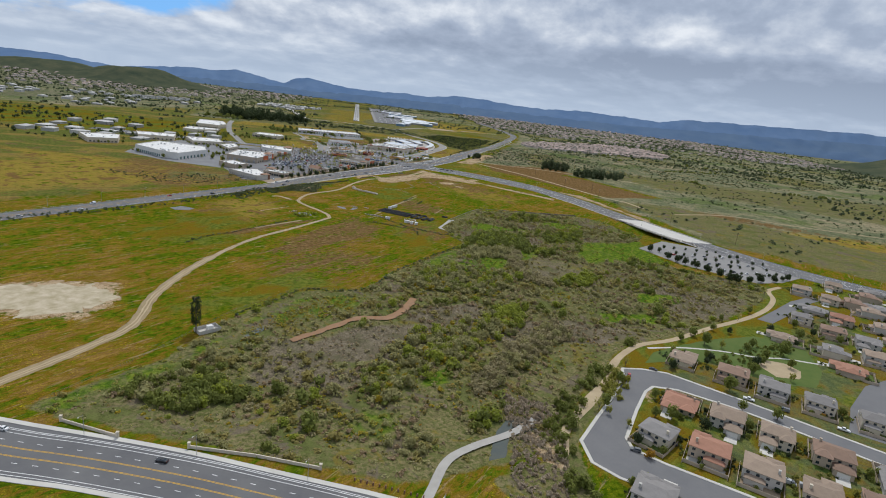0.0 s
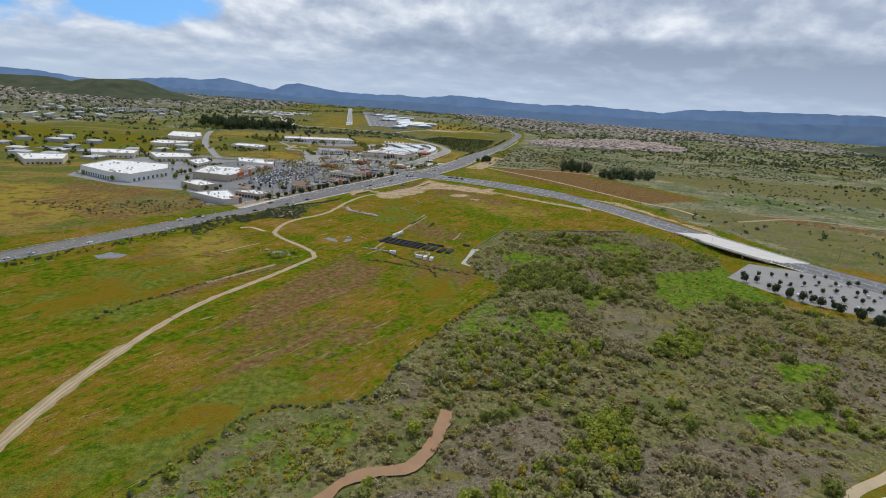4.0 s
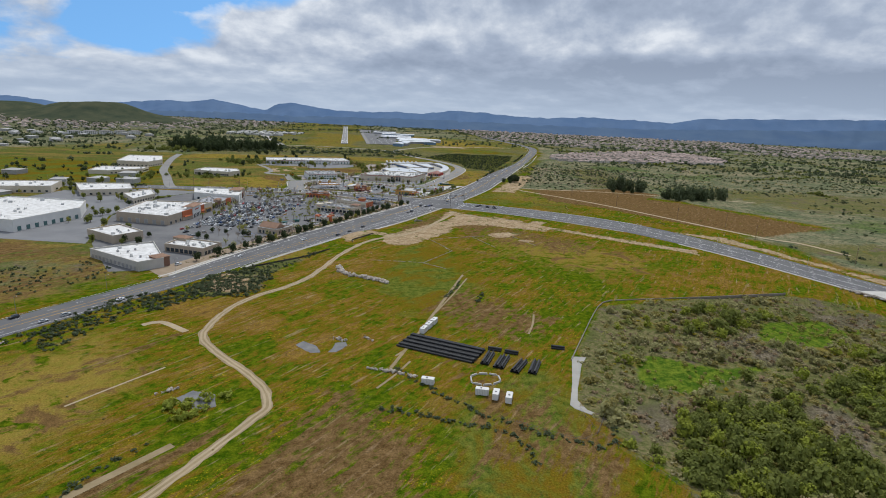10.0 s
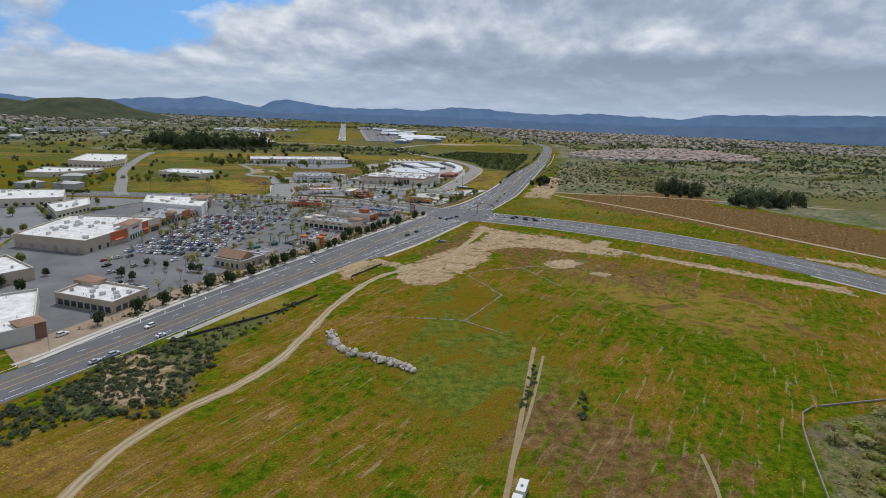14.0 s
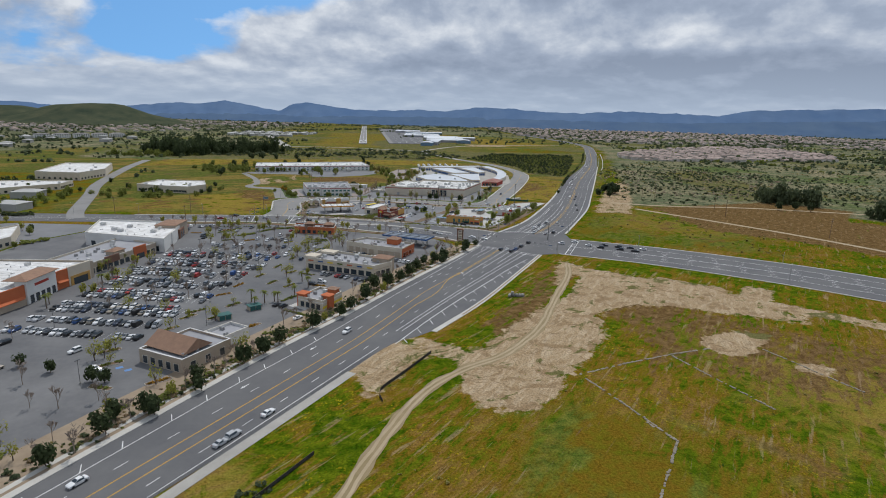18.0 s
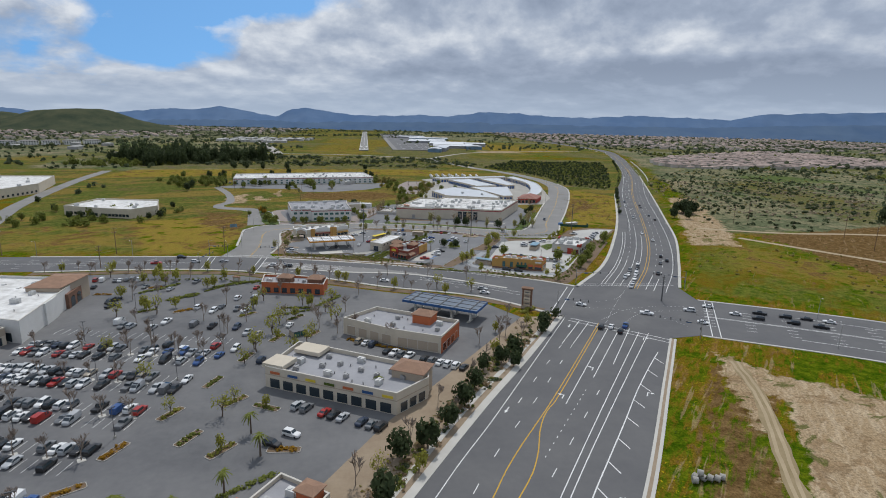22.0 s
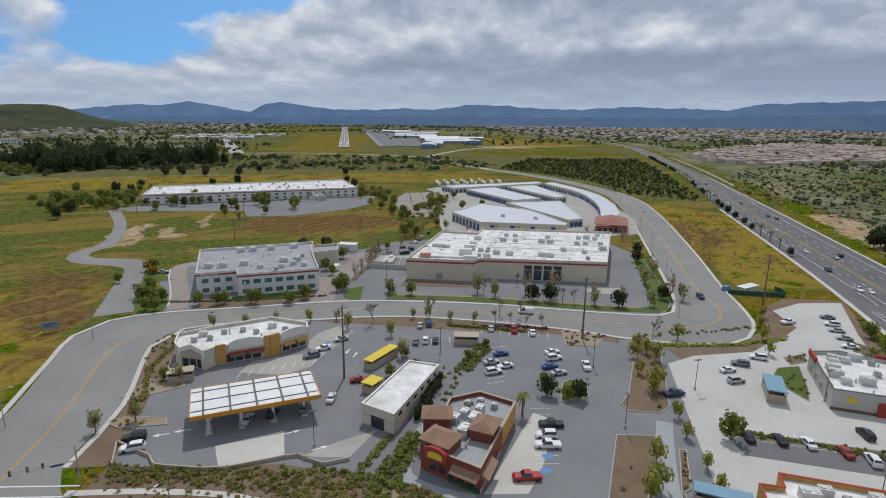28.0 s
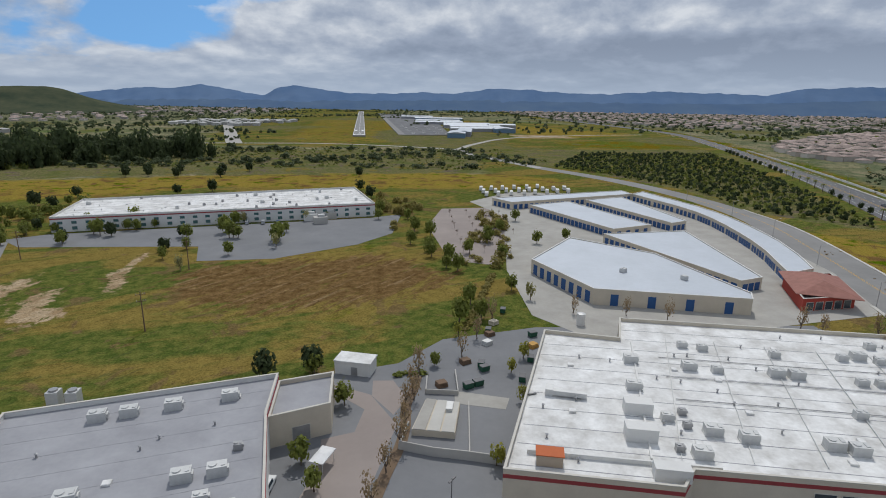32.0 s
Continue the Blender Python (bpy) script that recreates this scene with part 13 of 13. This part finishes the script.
# ---- beds, kerbs and markings of the filling station's block ----
gas_bed = offset(smooth_edge(SS_E[1:14]), -1.2)[::1] + [(85, 1200), (75, 1176), (51, 1121), (-41, 1158)]
sheet("planting_bed", gas_bed, 0.03, M["mulch"], "brown mulch bed along the curving street", "planting bed")
fast_bed = [(61, 1113), (86, 1101), (102, 1090), (120, 1113), (150, 1162), (175, 1206), (188, 1226), (168, 1232), (150, 1222), (137, 1203), (118, 1196), (98, 1202), (92, 1203), (84, 1190), (70, 1160)]
sheet("planting_bed", fast_bed, 0.034, M["mulch"], "brown planting bed round the fast food block", "planting bed")
sheet("drive", [(50, 1120), (62, 1113), (80, 1153), (97, 1188), (97, 1202), (86, 1203), (74, 1176)], 0.044, M["asphalt_worn"], "grey asphalt drive between the parking lots", "drive")
sheet("drive", [(153, 1220), (169, 1226), (185, 1224), (164, 1196), (158, 1187), (150, 1176), (136, 1186), (141, 1199), (149, 1204)], 0.054, M["concrete_lot"], "grey concrete drive to the highway", "drive")


def bed(poly, material, label, plants=0, kinds=("green",), h=0.2):
    """A kerbed bed with some shrubs."""
    poly = ccw(poly)
    cx, cy = sum(p[0] for p in poly) / len(poly), sum(p[1] for p in poly) / len(poly)
    loc = [(x - cx, y - cy) for x, y in poly]
    r = thing("planting_island", cx, cy, 0.03, 0, label, "planting island", "kerbed planting islands")
    part("kerb", Shape().ring(loc, 0.22, -0.1, h), M["concrete"], r)
    inn = inset(loc, 0.22)
    part("soil", Shape().prism(inn, -0.1, h - 0.06), M[material], r)
    q = random.Random(int(cx * 3 + cy))
    xs, ys = [p[0] for p in inn], [p[1] for p in inn]
    for kind in kinds:
        vs, tries = [], 0
        while len(vs) < plants and tries < 600:
            tries += 1
            x, y = q.uniform(min(xs), max(xs)), q.uniform(min(ys), max(ys))
            if contains(inn, x, y):
                vs.append(placed(q.choice(BUSH_S), x, y, h - 0.1, q.uniform(0.4, 0.8), q.uniform(0.4, 0.7), q.uniform(0, 6.28)))
        if vs:
            part("shrub_cover", quads_mesh("shrub_cover", np.concatenate(vs), LEAF[kind]), None, r)


bed([(90, 1199), (81, 1185), (72.4, 1170.6), (68, 1166.1), (68.1, 1162.5), (75.1, 1160.5), (79, 1163), (92.5, 1190), (94, 1197)], "mulch", "long kerbed island of brown bark with a row of trees", 5, ("green",))
bed([(60.7, 1153.6), (46.8, 1129.4), (44.5, 1125), (49.9, 1123.4), (55.4, 1131.2), (67.9, 1148.6), (69, 1152)], "mulch", "long kerbed island of brown bark with a row of trees", 4, ("olive",))
bed([(84.5, 1152.3), (116, 1138), (115, 1136), (83.5, 1150)], "mulch", "long kerbed hedge bed between the parking rows", 34)
bed([(95.4, 1110.6), (98.3, 1109), (102.2, 1110.4), (105.2, 1114.4), (105.3, 1117.9), (101.6, 1118.6)], "concrete_pale", "rounded kerbed island at the drive-through lane", 3, ("dry",))
sheet("parking_bays", [(84, 1149.5), (114.6, 1135.6), (109, 1130.6), (83.5, 1142.6)], 0.058, M["asphalt_mid"], "grey asphalt parking bays behind the restaurant", "parking bays", thick=0.01)
solid("drive", ribbon(curve([(74, 1157), (69.5, 1149), (62, 1134.5), (60.6, 1128), (64.8, 1123.2), (72, 1119.2), (82, 1114.3), (89, 1110.3), (97, 1107.4), (103.4, 1108.3), (107.6, 1112.2), (108.9, 1118), (109.2, 1124)], 1.5), -1.75, 1.75, 0.062), M["concrete_lane"], "blue-grey concrete drive-through lane round the restaurant", "drive", kind="structure")
bed([(127, 1184), (135, 1185), (131, 1180), (125, 1179)], "mulch", "small kerbed bed of green shrubs", 8)
bed([(113, 1172), (120, 1178), (127, 1178), (119, 1166), (114, 1160)], "lawn", "green kerbed bed round the drive-through shelter", 10)
bed([(71, 1212), (75, 1213), (84, 1207), (77, 1199), (68, 1201)], "bark_chips", "sandy kerbed island with purple and green shrubs", 14, ("purple", "green"))
bed([(58, 1178), (61, 1180), (63, 1175), (62, 1170), (54, 1169)], "lawn", "kerbed island with bright green ground cover", 8, ("bright",))
bed([(71, 1146.5), (72.6, 1146.2), (66.2, 1134.5), (64.4, 1133.8), (63, 1130), (62, 1131)], "mulch", "narrow kerbed bed with brown shrubs", 8, ("dry",))
bed([(-52, 1221), (-49, 1226), (-45, 1222), (-44, 1208), (-42, 1194), (-45, 1193), (-50, 1205), (-52, 1213)], "mulch", "kerbed mulch bed with shrubs beside the shop", 16, ("green", "olive"))
bed([(-50, 1186), (-46, 1194), (-38, 1195), (-36, 1190), (-42, 1187)], "bark_chips", "rounded kerbed bed under the price sign", 6, ("green",))
bed([(-49, 1175), (-45, 1177), (-36, 1175), (-35, 1172), (-45, 1172)], "bark_chips", "kerbed bed with young trees at the entrance", 5, ("olive",))
hedge_row([(46, 1219), (58, 1218), (68, 1214)], 1.8, 1.0, "purple", "row of purple flowering shrubs beside the street", 301)
hedge_row([(36, 1222), (46, 1218), (60, 1213)], 1.6, 1.1, "green", "green hedge between the street and the parking bays", 302)
bank = [(-41, 1152.6), (-24, 1149.6), (-6, 1143.4), (9, 1138.5), (24, 1136), (11, 1147), (-1.9, 1151), (-28.3, 1154.8), (-41.6, 1158.6)]
thicket("bank_shrubs", scatter(bank, 330, 310), "olive", "dense low olive shrubs on the planted bank", 0.4, 0.9, BUSH_S, 0.9, 311)
thicket("bank_shrubs", scatter(bank, 170, 312), "green", "green shrubs on the planted bank", 0.4, 1.0, BUSH_S, 1.0, 313)
thicket("bank_shrubs", scatter(bank, 120, 314), "dry", "rusty brown shrubs on the planted bank", 0.4, 0.9, BUSH_S, 0.9, 315)
s = Shape()
edge_pts = [(-41, 1158), (-43, 1166), (-35, 1160), (-33, 1156.5), (-24, 1154), (-19, 1153.6), (-9, 1155.5), (-6, 1155.8), (-1, 1152), (4, 1153)]
for a, b in zip(edge_pts, edge_pts[1:]):
    s.box((a[0] + b[0]) / 2, (a[1] + b[1]) / 2, -0.3, math.dist(a, b) + 0.25, 0.3, 1.1, math.degrees(math.atan2(b[1] - a[1], b[0] - a[0])))
solid("retaining_wall", s, M["stucco_tan"], "low tan retaining wall round the forecourt", "wall", kind="structure")
solid("sidewalk", ribbon(curve([(-46, 1150.5), (-37, 1149.6), (-30, 1148.6), (-18.5, 1146), (-9, 1142), (0.7, 1138.4), (11.2, 1135.4), (28, 1130.5), (34, 1127)], 2), -0.8, 0.8, 0.14), M["concrete_pale"], "pale concrete sidewalk across the planted bank", "sidewalk", kind="structure")
for x, y, rz in ((-31, 1169, 190), (-35, 1168, 190), (-8, 1165, 20), (-2, 1158, 20), (-45, 1174, 100), (6, 1203, 70), (4, 1206, 250)):
    arrow(cross, x, y, rz)
sheet("apron", [(-24, 1196), (-22, 1203), (-8, 1206), (-2, 1206), (-6, 1197), (-13, 1193)], 0.056, M["concrete"], "pale concrete apron in front of the shop", "apron", thick=0.01)
sheet("apron", [(-9, 1212), (-5, 1221), (1, 1226), (6, 1221), (-1, 1207), (-5, 1207)], 0.056, M["concrete"], "pale concrete walk beside the shop", "apron", thick=0.01)
sheet("apron", [(7, 1162), (10, 1163), (4, 1154), (-2, 1155), (-5, 1156), (2, 1160)], 0.058, M["concrete"], "pale concrete exit of the car wash", "apron", thick=0.01)
sheet("apron", [(46, 1165), (50, 1161), (40, 1143), (36, 1138), (28, 1139), (41, 1158)], 0.058, M["concrete_pale"], "pale concrete walk beside the restaurant", "apron", thick=0.01)
solid("drive", ribbon(curve([(22, 1164), (18.4, 1159), (14.9, 1152), (14.2, 1147), (16.3, 1143.4), (21, 1140), (26, 1137.6)], 1.5), -1.7, 1.7, 0.062), M["concrete_lane"], "blue-grey concrete drive-through lane", "drive", kind="structure")
sheet("planting_bed", [(6.6, 1138.2), (10.3, 1142.8), (13.4, 1142), (19, 1138.4), (27.7, 1136.6), (26.4, 1134.2), (19.5, 1135.1)], 0.145, M["bark_chips"], "sandy bed with small clipped shrubs", "planting bed", thick=0.2)
thicket("clipped_shrub", [(15 + k * 1.9, 1138.6 - k * 0.5) for k in range(6)], "dark", "row of small round clipped shrubs", 0.5, 0.65, BUSH_S, 0.8, 330)
for i, (a, b) in enumerate((((8.5, 1144), (17.5, 1161)), ((11.5, 1143.5), (19.5, 1160)), ((33.5, 1189.5), (43, 1205)), ((35.5, 1188.5), (45, 1203)))):
    hedge_row([a, b], 2.0, 1.3, "green", "clipped green hedge between the drives", 331 + i)
hedge_row([(32, 1131), (39, 1128.6)], 2.2, 1.3, "dark", "two dark clipped bushes beside the drive", 336)
M["bay_blue"] = mat("bay_blue", (0.10, 0.22, 0.46), (0.16, 0.28, 0.50), 0.8, 0.6, 3.0)
for x, y, rz in ((43.5, 1148.5, 10), (41.5, 1144, 10), (-73, 873, 35), (-69.5, 871, 35), (-2, 1213, 30)):
    s = Shape().box(0, 0, 0, 2.2, 1.6, 0.012)
    solid("bay_marking", s, M["bay_blue"], "blue accessible bay marking on the asphalt", "marking", kind="structure").matrix_basis = pose(x, y, 0.064, 0, 0, rz)
s = Shape()
for k in range(12):
    x, y = 90 + k * 2.75, 1151.5 - k * 1.75
    s.box(x, y, 0.052, 5.0, 0.12, 0.012, 60)
for k in range(9):
    s.box(41.5 + k * 0.75, 1181 + k * 2.7, 0.052, 5.0, 0.12, 0.012, 10)
    s.box(42.5 + k * 0.7, 1146 + k * 2.6, 0.06, 4.6, 0.12, 0.012, -8)
for k in range(8):
    s.box(20.5 + k * 2.8, 1209.5 + k * 0.1, 0.052, 5.0, 0.12, 0.012, 80)
    s.box(46 + k * 2.8, 1216 - k * 0.9, 0.052, 5.0, 0.12, 0.012, 72)
    s.box(-24 + k * 2.7, 1195 + k * 0.8, 0.07, 4.4, 0.12, 0.012, 80)
    s.box(103 + k * 3.4, 1178.0 + k * 1.4, 0.062, 4.8, 0.12, 0.012, -20)
solid("stall_lines", s, M["white"], "white parking stall lines round the filling station", "marking", kind="structure")
# a fenced plot with a shed beside the street
sh = thing("shed", 160, 1242, 0, 20, "low pale shed in a fenced plot beside the street", "shed")
part("wall", Shape().box(0, 0, 0, 9, 3.2, 2.2), M["stucco_cream"], sh)
part("roof", Shape().box(0, 0, 2.2, 9.5, 3.7, 0.16), M["roof_white"], sh)
part("door", Shape().box(-2.5, -1.63, 0, 1.6, 0.08, 2.0), M["stucco_tan"], sh)
tk = thing("tarpaulin_load", 152, 1244, 0, 20, "bright blue covered load beside the shed", "load")
part("cover", Shape().box(0, 0, 0.3, 3.2, 2.0, 1.6, 0, 0.85), M["bay_blue"], tk)
part("pallet", Shape().box(0, 0, 0, 3.0, 1.8, 0.3), M["wood"], tk)
fence("wire_fence", [(150, 1240), (160, 1236), (170, 1234), (172, 1242)], 3.0, 1.8, "green screened fence round the shed", "metal_dark", "bin_green")


# ---- traffic ----
def along(line, s):
    """The place and heading at s metres along a line, which goes on straight past its ends."""
    run = 0.0
    for i, (a, b) in enumerate(zip(line, line[1:])):
        L = math.dist(a, b)
        if s < run + L or i == len(line) - 2:
            f = (s - run) / L
            return a[0] + (b[0] - a[0]) * f, a[1] + (b[1] - a[1]) * f, math.degrees(math.atan2(b[1] - a[1], b[0] - a[0]))
        run += L


def nearest(line, x, y):
    best, out, run = 1e9, 0.0, 0.0
    for a, b in zip(line, line[1:]):
        L = math.dist(a, b)
        f = max(0, min(1, ((x - a[0]) * (b[0] - a[0]) + (y - a[1]) * (b[1] - a[1])) / (L * L)))
        d = math.hypot(x - a[0] - f * (b[0] - a[0]), y - a[1] - f * (b[1] - a[1]))
        if d < best:
            best, out = d, run + f * L
        run += L
    return out


def lane(mid, d, back=False):
    ln = offset(mid, d)
    return ln[::-1] if back else ln


NORTH = {d: lane(HY, e) + lane(HN_MID, d) for d, e in ((-3.2, -5.9), (-6.8, -9.8), (-10.2, -9.8))}
SOUTH = {d: lane(HN_MID, d, True) + lane(HY, e, True) for d, e in ((3.0, 2.1), (6.6, 6.3), (10.0, 6.3))}
# kind of path, lane, a time and place that the car passes, speed, kind, paint
DRIVES = [
    ("n", -6.8, 19.0, (-20, 847), 23.8, "sedan", "silver"), ("s", 6.6, 19.0, (-14, 882), 22.0, "suv", "white"),
    ("s", 6.6, 7.0, (-188, 634), 21.0, "van", "white"), ("s", 6.6, 7.0, (-179, 652), 21.0, "suv", "navy"), ("s", 3.0, 7.0, (-172, 654), 20.0, "sedan", "silver"),
    ("s", 6.6, 0.0, (-222, 544), 20.0, "van", "white"), ("n", -6.8, 0.0, (-251, 540), 21.0, "sedan", "white"), ("n", -3.2, 0.5, (-286, 500), 21.0, "suv", "silver"), ("s", 3.0, 0.0, (-180, 610), 20.0, "sedan", "red"), ("n", -6.8, 0.0, (-90, 740), 20.0, "suv", "black"),
    ("n", -6.8, 9.0, (-185, 610), 21.0, "sedan", "blue"), ("s", 6.6, 9.0, (-140, 690), 21.0, "suv", "black"), ("s", 6.6, 13.0, (-96, 737), 21.0, "sedan", "white"), ("s", 3.0, 14.5, (-88, 776), 21.0, "suv", "white"), ("n", -6.8, 14.5, (-76, 764), 23.0, "suv", "silver"), ("s", 6.6, 14.5, (-10, 868), 21.0, "sedan", "white"),
    ("s", 6.6, 28.0, (204, 1235), 15.0, "sedan", "white"), ("s", 10.0, 28.0, (221, 1262), 18.0, "suv", "navy"), ("s", 6.6, 28.0, (241, 1295), 17.0, "sedan", "white"), ("s", 3.0, 28.0, (264, 1347), 19.0, "sedan", "white"), ("s", 6.6, 28.0, (271, 1371), 19.0, "suv", "silver"), ("n", -6.8, 28.0, (254, 1283), 27.0, "suv", "black"), ("n", -10.2, 28.0, (300, 1380), 22.0, "sedan", "black"), ("s", 6.6, 28.0, (310, 1450), 19.0, "sedan", "white"), ("s", 10.0, 28.0, (330, 1500), 19.0, "suv", "white"), ("n", -3.2, 28.0, (330, 1440), 22.0, "sedan", "grey"), ("s", 3.0, 28.0, (360, 1570), 19.0, "suv", "black"), ("n", -6.8, 28.0, (230, 1215), 22.0, "sedan", "black"),
    ("s", 3.0, 23.0, (200, 1190), 16.0, "sedan", "white"), ("s", 6.6, 23.0, (232, 1250), 18.0, "suv", "silver"), ("n", -3.2, 23.0, (215, 1196), 18.0, "sedan", "white"), ("n", -6.8, 23.0, (262, 1296), 20.0, "suv", "grey"), ("s", 10.0, 23.0, (262, 1310), 18.0, "pickup", "white"), ("n", -3.2, 23.0, (290, 1350), 20.0, "sedan", "black"),
    ("n", -10.2, 23.0, (183, 1142), 14.0, "suv", "black"), ("n", -6.8, 23.0, (179, 1135), 14.0, "sedan", "grey"),
]


def motions():
    for i, (way, d, t0, (x, y), v, kind, paint) in enumerate(DRIVES):
        ln = (NORTH if way == "n" else SOUTH)[d]
        c = car(x, y, 0, kind, paint, "driving", "traffic on the highway")
        s0 = nearest(ln, x, y)
        rows = []
        for k in range(33):
            px, py, a = along(ln, s0 + v * (k - t0))
            rows.append((float(k), pose(px, py, 0.075, 0, 0, a)))
        walk(c, rows)
    straight = [
        ((105, 1052), 23.0, 10.5, -32, "sedan", "white"), ((129, 1039), 23.0, 11.0, -31, "pickup", "white"), ((149, 1025), 23.0, 14.0, -32, "sedan", "white"),
        ((-60, 178), 0.0, 20.5, 163, "sedan", "black"), ((-121, 196), 0.0, 17.0, 165, "sedan", "white"),
        ((64, 1075), 23.0, 6.5, -18, "sedan", "white"), ((17, 1098), 23.0, 4.0, -12, "sedan", "white"),
    ]
    for (x, y), t0, v, a, kind, paint in straight:
        c = car(x, y, a, kind, paint, "driving", "traffic on the side roads")
        dx_, dy_ = math.cos(radians(a)), math.sin(radians(a))
        walk(c, [(float(k), pose(x + dx_ * v * (k - t0), y + dy_ * v * (k - t0), 0.075, 0, 0, a)) for k in range(0, 33, 4)])
    ln = lane(SS_MID, 2.4, True)
    for (x, y), t0, v, kind, paint in (((67, 1235), 28.0, 6.4, "van", "white"), ((126, 1239), 28.0, 5.0, "suv", "navy")):
        c = car(x, y, 0, kind, paint, "driving", "traffic on the side street")
        s0 = nearest(ln, x, y)
        walk(c, [(float(k), pose(*(lambda p: (p[0], p[1], 0.075, 0, 0, p[2]))(along(ln, s0 + v * (k - t0))))) for k in range(33)])


motions()
